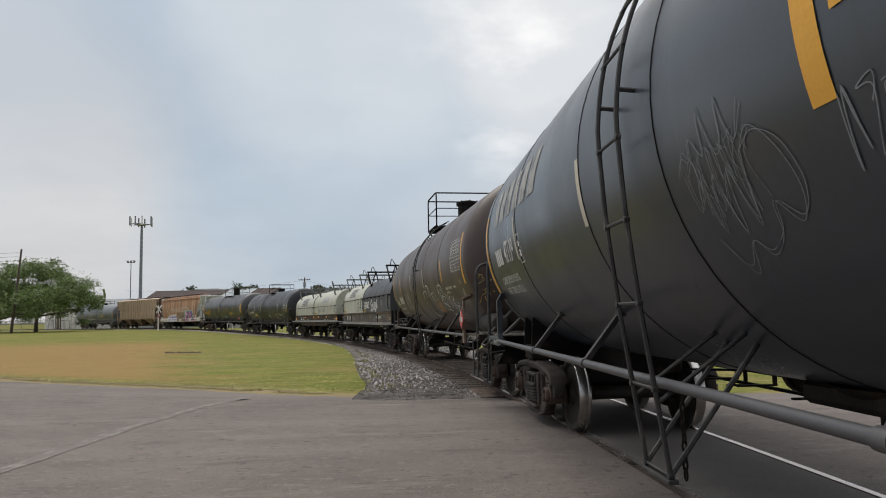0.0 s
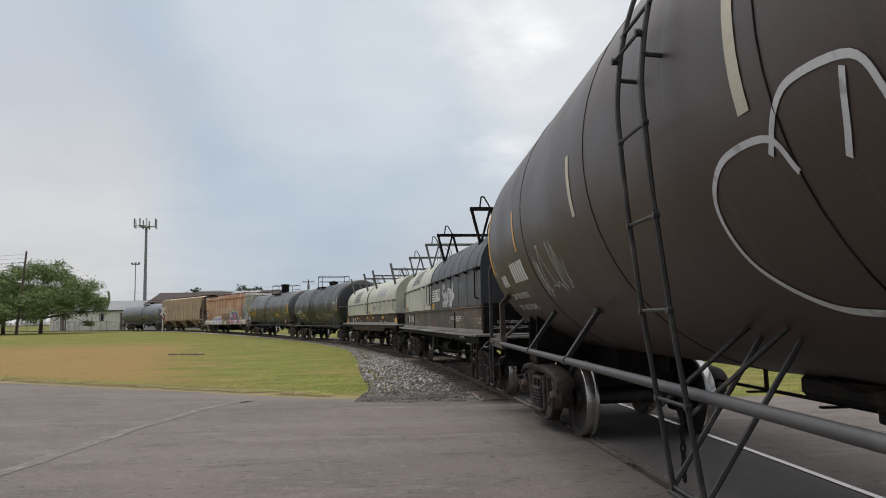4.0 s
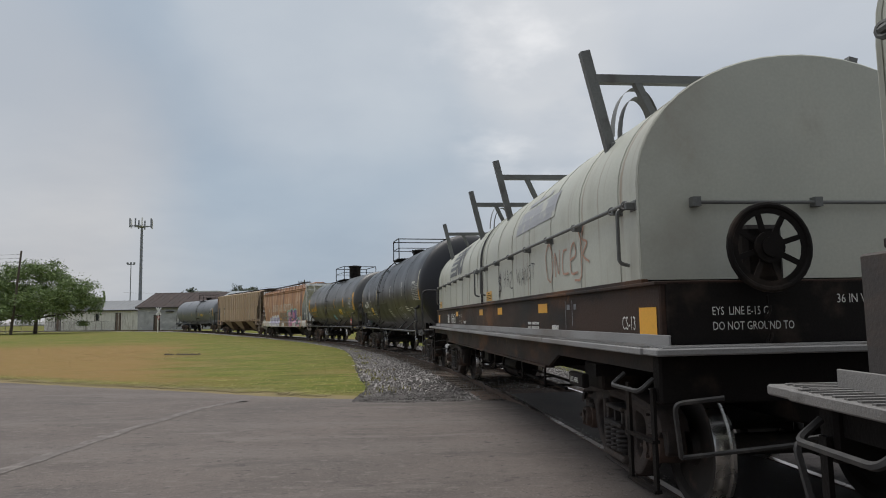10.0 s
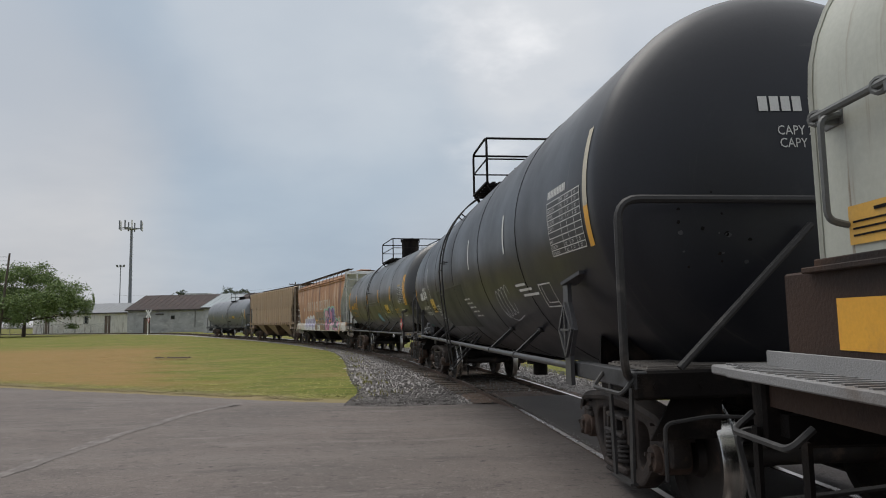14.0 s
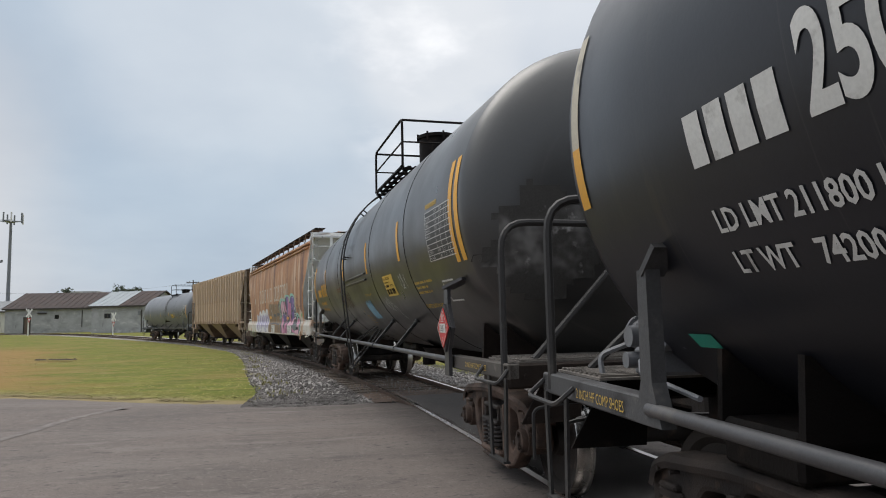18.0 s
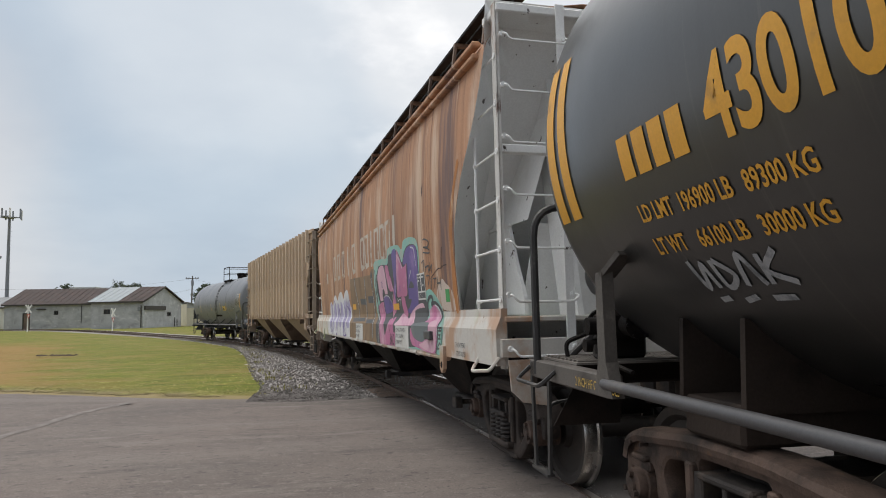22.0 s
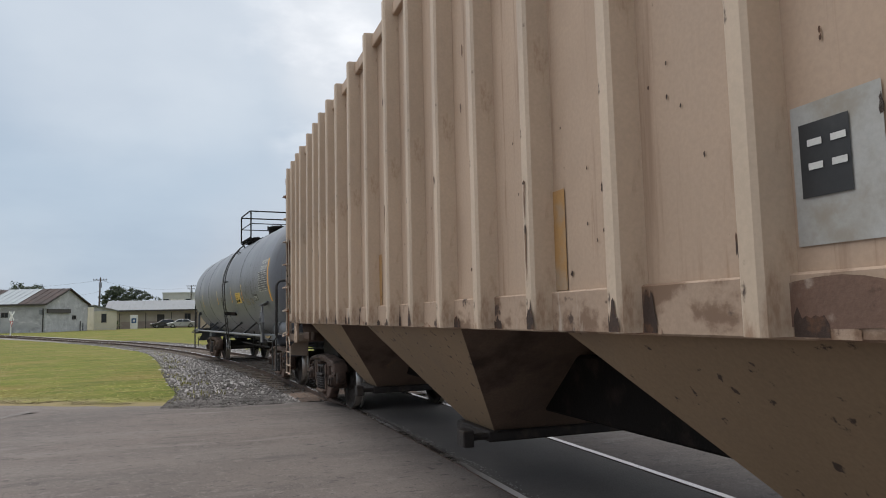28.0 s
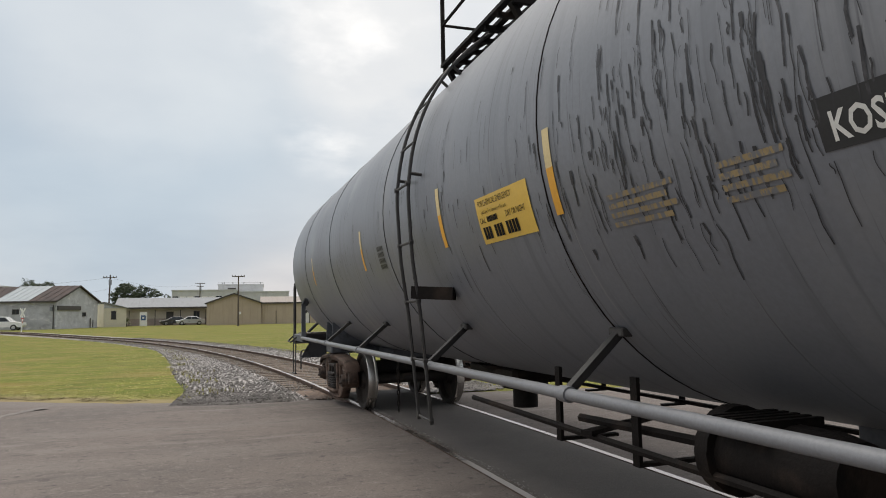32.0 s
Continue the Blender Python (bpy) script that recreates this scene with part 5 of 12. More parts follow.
            s.tube(round_path([(x, sg * (half - 0.02), 1.10), (x + sx * 0.10, sg * (half + 0.02), 1.0), (x + sx * 0.10, sg * (half - 0.55), 1.0), (x, sg * (half - 0.6), 1.10)], 0.06), 0.016, 6)
            part("grab_iron", s, rail_mat, car)
    for sx in (-1, 1):
        s = Shape()
        s.cyl((sx * pipe_x, posts[0], pipe_z), (sx * pipe_x, posts[1], pipe_z), 0.031, 12)
        for yy in [q for k in struts for q in (-k, k)]:
            s.cyl((sx * pipe_x, yy - 0.04, pipe_z), (sx * pipe_x, yy + 0.04, pipe_z), 0.041, 12)
        # far pipe takes the black material to paint in the shade there
        part("side_handrail", s, pipe_mat if sx < 0 else m_under, car, "long grey pipe handrail along the tank side")
        for yy in [q for k in struts for q in (-k, k)]:
            s = Shape()
            xb = R * 0.72
            zb = bot(xb)
            s.bar((sx * pipe_x, yy, pipe_z), (sx * xb, yy + 0.06, zb), 0.042, 0.042)
            s.box(sx * xb - 0.04, yy - 0.01, zb - 0.03, sx * xb + 0.03, yy + 0.12, zb + 0.02, 0.008)
            part("strut", s, m_strut, car)
    # hangers that carry the train pipe under the belly
    for yy in np.arange(-ty + 1.9, ty - 1.5, 1.35):
        s = Shape()
        s.bar((1.02, yy, bot(1.02) + 0.05), (1.02, yy, 0.62), 0.075, 0.015, (1, 0, 0))
        s.bar((1.02, yy, 0.63), (0.80, yy, 0.63), 0.06, 0.02)
        s.tube([(1.02 + 0.034 * math.cos(q), yy, 0.90 + 0.034 * math.sin(q)) for q in np.linspace(0, 6.28, 8, endpoint=False)], 0.012, 5, closed=True)
        part("pipe_hanger", s, m_under, car)
    s = Shape()
    s.cyl((0.99, -ty, 0.655), (0.99, ty, 0.655), 0.020, 8)
    s.cyl((1.02, -ty + 0.6, 0.90), (1.02, ty - 0.6, 0.90), 0.028, 8)
    part("train_pipe", s, m_under, car)


def tank_bottom(car, half, R, zc, index, cyl_y=-3.6, sd=1):
    b = zc - R
    s = Shape()
    s.lathe([(0.001, b - 0.40), (0.13, b - 0.40), (0.13, b - 0.2), (0.24, b - 0.2), (0.24, b - 0.12), (0.5, b + 0.05)], (0, 0, 0), 'Z', 18)
    s.box(-0.40, -0.6, b - 0.10, 0.40, 0.6, b + 0.06, 0.04)
    part("outlet_valve", s, m_under, car)
    s = Shape()
    y = cyl_y
    s.lathe([(0.001, y - 0.40), (0.14, y - 0.40), (0.16, y - 0.3), (0.16, y + 0.20), (0.20, y + 0.20), (0.20, y + 0.28), (0.12, y + 0.32), (0.001, y + 0.33)], (-0.95 * sd, 0, 0.88), 'Y', 18)
    for a in range(5):
        s.box(-1.16 * sd, y - 0.1 + a * 0.06, 0.98, -0.8 * sd, y - 0.07 + a * 0.06, 1.06)
    part("brake_cylinder", s, m_under, car, "black brake cylinder")
    s = Shape()
    s.cyl((-1.12 * sd, y - 0.9, 0.78), (-1.05 * sd, y + 3.2, 0.80), 0.022, 6)
    s.cyl((-0.95 * sd, y + 0.3, 0.88), (-0.95 * sd, y + 1.6, 0.84), 0.028, 6)
    s.bar((-1.15 * sd, y + 1.2, 0.82), (-0.35 * sd, y + 1.6, 0.82), 0.07, 0.025)
    part("brake_rod", s, m_under, car)
    for yy in (y + 0.9, y + 1.75):
        s = Shape()
        s.bar((-1.02 * sd, yy, 1.15), (-1.02 * sd, yy, 0.68), 0.06, 0.022, (1, 0, 0))
        s.bar((-1.02 * sd, yy, 0.69), (-0.6 * sd, yy, 0.69), 0.05, 0.02)
        part("rod_hanger", s, m_under, car)
    s = Shape()
    for k in range(9):
        s.tube([(-1.30 + 0.012 * math.cos(q) * (k % 2), 0.3 + 0.02 * math.cos(q) * (1 - k % 2), 0.98 - k * 0.055 + 0.035 * math.sin(q)) for q in np.linspace(0, 6.28, 8, endpoint=False)], 0.007, 5, closed=True)
    part("chain", s, m_under, car)


def placard_post(car, y, R, zc, mat):
    x = -1.56
    y -= SHIFTED[0]
    s = Shape()
    s.prism([(y - 0.08, 0.95), (y + 0.08, 0.95), (y + 0.07, 1.20), (y + 0.205, 1.42), (y + 0.07, 1.66), (y + 0.065, 1.84), (y - 0.065, 1.84), (y - 0.07, 1.66), (y - 0.205, 1.42), (y - 0.07, 1.20)], x, x + 0.035)
    za = 1.90
    s.bar((x + 0.02, y - 0.02, 1.82), (-math.sqrt(max(R * R - (za - zc) ** 2, 0.1)) + 0.02, y - 0.30, za), 0.15, 0.03)
    part("placard_holder", s, mat, car, "steel post with a diamond placard frame")
    s = Shape()
    xx = x - 0.012
    for a, b in (((0, -0.23), (0.17, 0)), ((0.17, 0), (0, 0.23)), ((0, 0.23), (-0.17, 0)), ((-0.17, 0), (0, -0.23))):
        s.bar((xx, y + a[0], 1.42 + a[1]), (xx, y + b[0], 1.42 + b[1]), 0.03, 0.02, (1, 0, 0))
    s.box(xx - 0.01, y - 0.012, 1.24, xx + 0.01, y + 0.012, 1.60)
    s.box(xx - 0.01, y - 0.12, 1.41, xx + 0.01, y + 0.12, 1.43)
    part("placard_frame", s, mat, car)


def placard(car, y, number):
    """Red diamond hazard placard with its number."""
    x = -1.60
    w = lambda u, v: (x, y - SHIFTED[0] - u, 1.42 + v)
    s = Shape().prism([(y - SHIFTED[0] + a, 1.42 + b) for a, b in ((0, -0.20), (0.20, 0), (0, 0.20), (-0.20, 0))], x + 0.004, x + 0.012)
    pl = part("placard", s, surface("red_placard", (0.55, 0.05, 0.05), 0.5, 0, [((0.40, 0.06, 0.05), (5, 5, 5), 0.5, 0.8, 4)], 0, 60, 0.08), car, "red diamond hazard placard")
    paint("placard_panel", rects([(-0.11, -0.045, 0.11, 0.045)]), lambda u, v: w(u, v), m_white_mark, pl)
    paint("placard_number", tilt(text_polys(number, 0.062, 0.8), 0, -0.088, -0.031), lambda u, v: (x - 0.004, *w(u, v)[1:]), m_under, pl)
    paint("placard_class", tilt(text_polys("3", 0.05), 0, -0.018, -0.14) + rects([(-0.05, 0.062, 0.05, 0.07)]) + stroke([(-0.03, 0.075), (0.0, 0.14), (0.02, 0.1), (0.03, 0.075)], 0.014) + stroke([(-0.185, 0), (0, 0.185), (0.185, 0), (0, -0.185), (-0.185, 0)], 0.008, 1), lambda u, v: (x - 0.002, *w(u, v)[1:]), m_white_mark, pl)


def seams(car, R, zc, ys, mat, wide=0.0):
    for y in ys:
        s = Shape()
        s.tube([(R * math.cos(a), y, zc + R * math.sin(a)) for a in np.linspace(0, 2 * math.pi, 72, endpoint=False)], 0.006, 5, closed=True)
        part("weld_seam", s, m_under, car)


def stripe(car, R, zc, y, z_low, z_high, w, mat=None, label="orange-yellow reflective stripe"):
    a = math.asin((z_low - zc) / R)
    b = math.asin(min(0.999, (z_high - zc) / R))
    return paint("reflector_stripe", rects([(-w / 2, 0, w / 2, (b - a) * R)]), on_tank(R, zc, y, z_low), mat or m_yellow, car, label)


def data_table(car, R, zc, y0, z0, w, h, heads=True, mat=None, ground=None):
    """Ruled stencil table of dates on a tank's side; its small wording is plain bars."""
    t = 0.008
    rows_n = 9
    if ground:
        paint("data_panel_ground", rects([(0, 0, w, h)]), on_tank(R, zc, y0, z0, 0.003), ground, car)
    lines = [(0, 0, w, t), (0, h - t, w, h), (0, 0, t, h), (w - t, 0, w, h)]
    rh = h / rows_n
    for i in range(1, rows_n):
        lines.append((0, rh * i - t / 2, w, rh * i + t / 2))
    for c in (0.42, 0.60, 0.80):
        lines.append((w * c - t / 2, 0, w * c + t / 2, h))
    words = []
    heads = ("STUB SILL INSPECTION", "88.B.2 INSPECTION", "LINING:", "", "PRD VALVE 75 PSI", "SERVICE EQUIPMENT", "THICKNESS TEST", "TANK QUALIFICATION", "")
    k = w / 1.0
    for i, head in enumerate(heads):
        if head:
            words += tilt(text_polys(head, rh * 0.50, 0.50 * k * 0.06 / rh), 0, w * 0.02, rh * (i + 0.25))
        if i == 8:
            for c, q, m in ((0.43, "STATION", 0.52), (0.61, "QUALIFIED", 0.50), (0.85, "DUE", 0.7)):
                words += tilt(text_polys(q, rh * 0.46, m * k * 0.06 / rh), 0, w * c, rh * (i + 0.27))
        elif i not in (2, 3, 4):
            for c, q in ((0.46, "RELE"), (0.65, "2017"), (0.855, "2027")):
                words += tilt(text_polys(q, rh * 0.50, 0.62 * k * 0.06 / rh), 0, w * c, rh * (i + 0.25))
    paint("data_table", rects(lines) + words, on_tank(R, zc, y0, z0, 0.006), mat or m_white_mark, car, "white-ruled inspection date table")


def notice(car, R, zc, y0, z0, w, h):
    """Yellow emergency notice; the call number is plain bars."""
    paint("notice_plate", rects([(0, 0, w, h)]), on_tank(R, zc, y0, z0, 0.005), surface("yellow_notice", (0.72, 0.47, 0.08), 0.45, 0, [], 0, 60, 0.06), car, "yellow emergency notice with dark lettering")
    p = tilt(text_polys("FOR CHEMICAL EMERGENCY", h * 0.125, 0.62 * w / (h * 2.2)), 0, w * 0.06, h * 0.80)
    p += tilt(text_polys("Spill, Leak, Fire, Exposure or Accident", h * 0.08, 0.62 * w / (h * 2.2)), 0, w * 0.10, h * 0.64)
    p += tilt(text_polys("CALL", h * 0.12, 0.62 * w / (h * 2.2)), 0, w * 0.04, h * 0.45) + tilt(bars_of(8, h * 0.12, 0.42, 0.14), 0, w * 0.19, h * 0.45) + tilt(text_polys("DAY OR NIGHT", h * 0.12, 0.62 * w / (h * 2.2)), 0, w * 0.56, h * 0.45)
    p += tilt(bars_of(12, h * 0.26, 0.44, 0.12, skip=(3, 7)), 0, w * 0.06, h * 0.10)
    paint("notice_text", p, on_tank(R, zc, y0, z0, 0.008), m_under, car)

m_cast_grey = surface("dull_grey_steel", (0.12, 0.125, 0.12), 0.55, 0.0, [((0.07, 0.065, 0.06), (3, 3, 3), 0.5, 0.75, 5)], 0.003, 50, 0.15)


# ---------------------------------------------------------------- the nine cars, front to rear
def scrawl(seed, w, h, n, wid):
    """A loose sprayed scribble of n looping strokes."""
    rnd = random.Random(seed)
    out = []
    for k in range(n):
        u = w * k / n
        pts = []
        for q in range(rnd.randint(4, 7)):
            pts.append((u + rnd.uniform(-0.1, 1.1) * w / n, rnd.uniform(0, h) if q % 2 else rnd.choice((0.05, 0.9)) * h + rnd.uniform(-.1, .1) * h))
        out += stroke(pts, wid * rnd.uniform(0.7, 1.2))
    return out


def label_text(car, body, y, z, h, R, zc, mat, squeeze=0.8, lean=0.0, bold=0.03):
    return paint("lettering", tilt(text_polys(body, h, squeeze, bold), lean), on_tank(R, zc, y, z), mat, car)


m_spray_white = surface("white_spray_paint", (0.55, 0.56, 0.57), 0.6, 0, [((0.30, 0.30, 0.31), (7, 7, 7), 0.52, 0.72, 4)], 0, 60, 0.1)
m_spray_blue = surface("pale_blue_spray_paint", (0.20, 0.40, 0.52), 0.6, 0, [((0.10, 0.2, 0.28), (7, 7, 7), 0.55, 0.75, 4)], 0, 60, 0.1)
m_spray_gold = surface("gold_paint_marker", (0.48, 0.36, 0.10), 0.6, 0, [], 0, 60, 0.1)
m_spray_thin = surface("thin_chalky_marker", (0.20, 0.21, 0.22), 0.7, 0, [((0.10, 0.10, 0.11), (9, 9, 9), 0.5, 0.7, 4)], 0, 60, 0.1)
m_spray_chalk = surface("chalky_grey_marker", (0.34, 0.35, 0.36), 0.7, 0, [((0.16, 0.17, 0.18), (9, 9, 9), 0.5, 0.7, 4)], 0, 60, 0.1)
m_cream = surface("faded_cream_lettering", (0.50, 0.46, 0.36), 0.6, 0, [((0.28, 0.26, 0.22), (6, 6, 6), 0.55, 0.72, 6)], 0, 60, 0.1)
m_patch_dark = surface("dark_paint_patch", (0.022, 0.023, 0.024), 0.5, 0, [((0.05, 0.05, 0.05), (3, 3, 3), 0.55, 0.75, 5)], 0, 60, 0.15)


def car_prox():
    car, half = make_car(0, "dark slate-grey tank car with faded white lettering", "tank car")
    R, zc = 1.62, 2.62
    part("tank", tank_shape(R, zc, 7.05, 0.5), m_prox, car, "dark slate-grey painted tank shell")
    seams(car, R, zc, (-3.6, -0.28, 1.25, 4.2, 6.7), m_prox)
    tank_under(car, half, R, zc, m_pipe, m_under, 0, (1.75, 3.85), (-6.75, 6.75), None, m_prox, rail_top=2.55)
    tank_bottom(car, half, R, zc, 0, 2.6, -1)
    tank_ladder(car, R, zc, 0.165, m_strut, 0.37, 0.58)
    tank_platform(car, R, zc, -1.5, 1.3, m_under, 0.45, 0.0)
    hand_brake(car, 7.93, -0.90, 1.92, 1, 0.27)
    stripe(car, R, zc, 1.30, 2.15, 2.66, 0.09, m_cream)
    stripe(car, R, zc, 4.35, 2.15, 2.66, 0.09, m_cream)
    stripe(car, R, zc, -1.66, 2.17, 2.95, 0.13)
    stripe(car, R, zc, -1.86, 2.43, 2.95, 0.13)
    stripe(car, R, zc, 6.88, 1.73, 3.0, 0.13)
    paint("name_bars", bars_of(6, 0.46, 0.78, 0.35, slant=0.25), on_tank(R, zc, 6.02, 2.74), surface("weathered_grey_name_paint", (0.30, 0.30, 0.285), 0.65, 0, [((0.12, 0.125, 0.13), (4, 6, 6), 0.50, 0.68, 6)], 0, 60, 0.1), car, "faded slanted maker's name as bars")
    paint("mark_bars", bars_of(4, 0.22, 0.5, 0.16) + tilt(text_polys("47139", 0.27, 0.75, 0.03), 0, 0.76, 0), on_tank(R, zc, 6.05, 2.18), m_white_mark, car, "faded white car marks")
    label_text(car, "LD LMT  202700 LB  91 950 KG", 6.08, 1.93, 0.095, R, zc, m_white_mark, 0.72)
    label_text(car, "LT WT    83300 LB  37 750 KG", 6.07, 1.79, 0.095, R, zc, m_white_mark, 0.72)
    paint("stencil_box", rects([(0, 0, 0.2, 0.012), (0, 0.33, 0.2, 0.342), (0, 0, 0.012, 0.34), (0.19, 0, 0.2, 0.34), (0.06, 0.08, 0.14, 0.16), (0.06, 0.2, 0.14, 0.26)]), on_tank(R, zc, 4.25, 2.10), m_white_mark, car)
    flat_text(car, "2 INCH HF COMP SHOES", 7.22, 1.05, 0.06, -1.506, m_white_mark)
    gr = []
    for pts in ([(0, .25), (.08, .33), (.15, .3), (.2, .4), (.3, .3), (.33, .5), (.42, .28), (.5, .34), (.52, .5), (.6, .3), (.72, .42)], [(.05, .3), (.1, .05), (.2, .2), (.22, -.05), (.33, .2), (.4, -.1), (.47, .2), (.55, -.05), (.62, .25)], [(.62, .25), (.75, .3), (.9, .22), (.95, .05), (.85, -.08), (.72, 0), (.66, -.12), (.5, -.2), (.4, -.14), (.25, -.26), (.12, -.1)]):
        gr += stroke(pts, 0.0045)
        gr += stroke([(u * 0.93 + 0.03, v * 1.06 - 0.012 + 0.02 * math.sin(19 * u)) for u, v in pts], 0.004)
    paint("graffiti", gr + tilt(scrawl(4, 0.5, 0.3, 5, 0.006), 0, 1.25, 0.0) + tilt(scrawl(6, 0.62, 0.36, 7, 0.0035), -4, 0.08, 0.02) + tilt(scrawl(11, 0.5, 0.22, 6, 0.0035), 3, 0.12, 0.10), on_tank(R, zc, -0.45, 1.93), m_spray_thin, car, "thin chalky graffiti scribble")
    return car


def car_brown():
    car, half = make_car(1, "dull brown tank car with white graffiti along its side", "tank car")
    R, zc = 1.62, 2.67
    part("tank", tank_shape(R, zc, 6.95, 0.5), m_brown, car, "weathered brown painted tank shell")
    seams(car, R, zc, (-3.9, -1.4, 1.1, 3.9), m_brown)
    tank_under(car, half, R, zc, m_pipe, m_under, 1, (2.40, 4.26), (-6.55, 6.62), (7.65, 8.12), m_brown, rail_top=2.46)
    flat_text(car, "2 INCH HF COMP SHOES", -7.25, 1.055, 0.05, -1.506, m_white_mark)
    tank_bottom(car, half, R, zc, 1, -4.5)
    tank_ladder(car, R, zc, -0.28, m_strut, 0.40, 0.55)
    tank_platform(car, R, zc, -0.25, 1.35, m_under, 0.60, 0.1, 1.0)
    placard_post(car, -6.95, R, zc, m_tan_dark)
    placard(car, -6.95, "2055")
    s = Shape()
    y = -half + 0.85
    s.lathe([(0.001, y - 0.52), (0.13, y - 0.50), (0.20, y - 0.38), (0.20, y + 0.40), (0.13, y + 0.50), (0.001, y + 0.52)], (-1.05, 0, 1.33), 'Y', 22)
    part("air_reservoir", s, m_cast_dark, car, "dark brown air reservoir")
    stripe(car, R, zc, -7.16, 2.13, 3.15, 0.11)
    stripe(car, R, zc, 6.46, 2.13, 3.1, 0.12)
    for y in (-4.65, -1.6, 1.2, 4.12):
        stripe(car, R, zc, y, 2.29, 2.78, 0.09, m_cream if abs(y) < 4 else None)
    for pts in ([(0, 0), (0, .14), (.09, .22), (.18, .14), (.18, 0), (0, 0)], [(0, .14), (.18, .14)], [(.06, .0), (.06, .08), (.12, .08), (.12, .0)]):
        paint("graffiti_stroke", stroke(pts, 0.010, 1), on_tank(R, zc, 6.32, 2.12), m_white_mark, car, "small white house drawing")
    data_table(car, R, zc, -5.98, 2.42, 1.0, 0.66, mat=m_white_mark)
    paint("mark_bars", bars_of(4, 0.17, 0.5, 0.16) + tilt(bars_of(6, 0.26, 0.48, 0.14), 0, 1.0, 0.02), on_tank(R, zc, 5.95, 1.93), m_white_mark, car, "white car marks")
    label_text(car, "LD LMT  197300 LB   89 500 KG", 5.84, 1.75, 0.085, R, zc, m_white_mark, 0.78)
    label_text(car, "LT WT    65700 LB   29 800 KG", 5.84, 1.60, 0.085, R, zc, m_white_mark, 0.78)
    paint("coating_bars", bars_of(9, 0.058, 0.5, 0.22) + tilt(bars_of(9, 0.058, 0.5, 0.22), 0, 0.42, 0), on_tank(R, zc, -4.86, 2.09), m_cream, car)
    label_text(car, "11 INTERIOR", -5.70, 2.09, 0.058, R, zc, m_cream, 0.9)
    label_text(car, "APPLIED 6-17", -4.86, 2.0, 0.058, R, zc, m_cream, 0.9)
    paint("orange_notice", rects([(0, 0, 0.66, 0.30)]), on_tank(R, zc, -2.72, 1.60), surface("faded_orange_plate", (0.28, 0.15, 0.07), 0.6, 0, [((0.18, 0.10, 0.06), (5, 5, 5), 0.5, 0.75, 5)], 0, 60, 0.1), car, "faded orange notice plate")
    paint("stencil_box", rects([(0, 0, 0.5, 0.014), (0, 0.36, 0.5, 0.374), (0, 0, 0.014, 0.37), (0.49, 0, 0.504, 0.37), (0.2, 0.16, 0.5, 0.17), (0.2, 0.0, 0.212, 0.37), (0.05, 0.28, 0.15, 0.32), (0.28, 0.25, 0.42, 0.3)]), on_tank(R, zc, -5.18, 1.56), m_spray_thin, car)
    on = on_shell(R, zc)
    skull = ([(3.26, 2.09), (3.36, 2.2), (3.57, 2.25), (3.79, 2.22), (3.91, 2.15), (3.95, 2.05), (3.97, 1.95), (3.99, 1.84), (4.02, 1.75)],
             [(3.86, 1.95), (3.82, 2.05), (3.74, 2.12), (3.61, 2.12), (3.54, 2.04), (3.52, 1.92), (3.57, 1.83), (3.67, 1.77), (3.78, 1.78), (3.83, 1.84), (3.84, 1.92), (3.88, 1.96), (3.81, 1.95), (3.67, 1.98), (3.57, 1.95), (3.54, 1.9)],
             [(3.29, 2.09), (3.37, 2.07), (3.41, 1.98), (3.39, 1.9), (3.32, 1.87), (3.25, 1.89), (3.22, 1.97), (3.24, 2.05), (3.29, 2.09)],
             [(3.29, 1.82), (3.42, 1.8), (3.66, 1.74), (3.84, 1.71), (3.86, 1.66), (3.79, 1.62), (3.73, 1.67), (3.67, 1.72)],
             [(3.23, 1.88), (3.21, 1.79), (3.26, 1.72), (3.28, 1.65), (3.36, 1.63)], [(3.34, 1.97), (3.33, 1.93)], [(3.72, 1.90), (3.74, 1.85)],
             [(3.48, 1.66), (3.69, 1.61), (3.61, 1.50), (3.91, 1.55), (4.09, 1.49)])
    for pts in skull:
        paint("graffiti", stroke(pts, 0.024), on, m_spray_white, car, "white sprayed skull outline")
    word = ([(1.40, 2.01), (1.30, 2.16), (0.97, 2.17), (0.77, 2.08), (0.68, 1.93), (0.72, 1.70), (1.0, 1.52), (1.42, 1.48)], [(1.28, 2.1), (1.41, 2.25), (1.56, 2.31), (1.86, 2.28), (1.94, 2.14), (1.95, 1.97), (2.02, 1.80), (2.19, 1.60)],
            [(1.81, 2.26), (1.74, 2.1), (1.68, 2.0)], [(2.1, 2.05), (2.35, 2.1), (2.36, 2.01), (2.35, 1.88), (2.21, 1.94), (2.1, 2.05)], [(2.6, 2.13), (2.65, 2.03), (2.71, 1.93), (2.85, 1.91)], [(4.02, 2.02), (4.02, 1.94)], [(4.07, 2.01), (4.06, 1.93)],
            [(4.34, 1.99), (4.25, 1.84), (4.16, 1.67)], [(4.55, 1.95), (4.35, 1.86), (4.42, 1.76), (4.50, 1.65)], [(4.70, 1.94), (4.59, 1.78), (4.43, 1.57)], [(4.88, 1.92), (4.65, 1.80), (4.78, 1.70), (4.92, 1.72)], [(4.85, 1.71), (4.66, 1.64), (4.80, 1.60), (4.86, 1.50)], [(5.02, 1.80), (4.92, 1.63), (4.80, 1.50)])
    for pts in word:
        paint("graffiti", stroke(pts, 0.03), on, m_spray_white, car, "white sprayed graffiti letters")
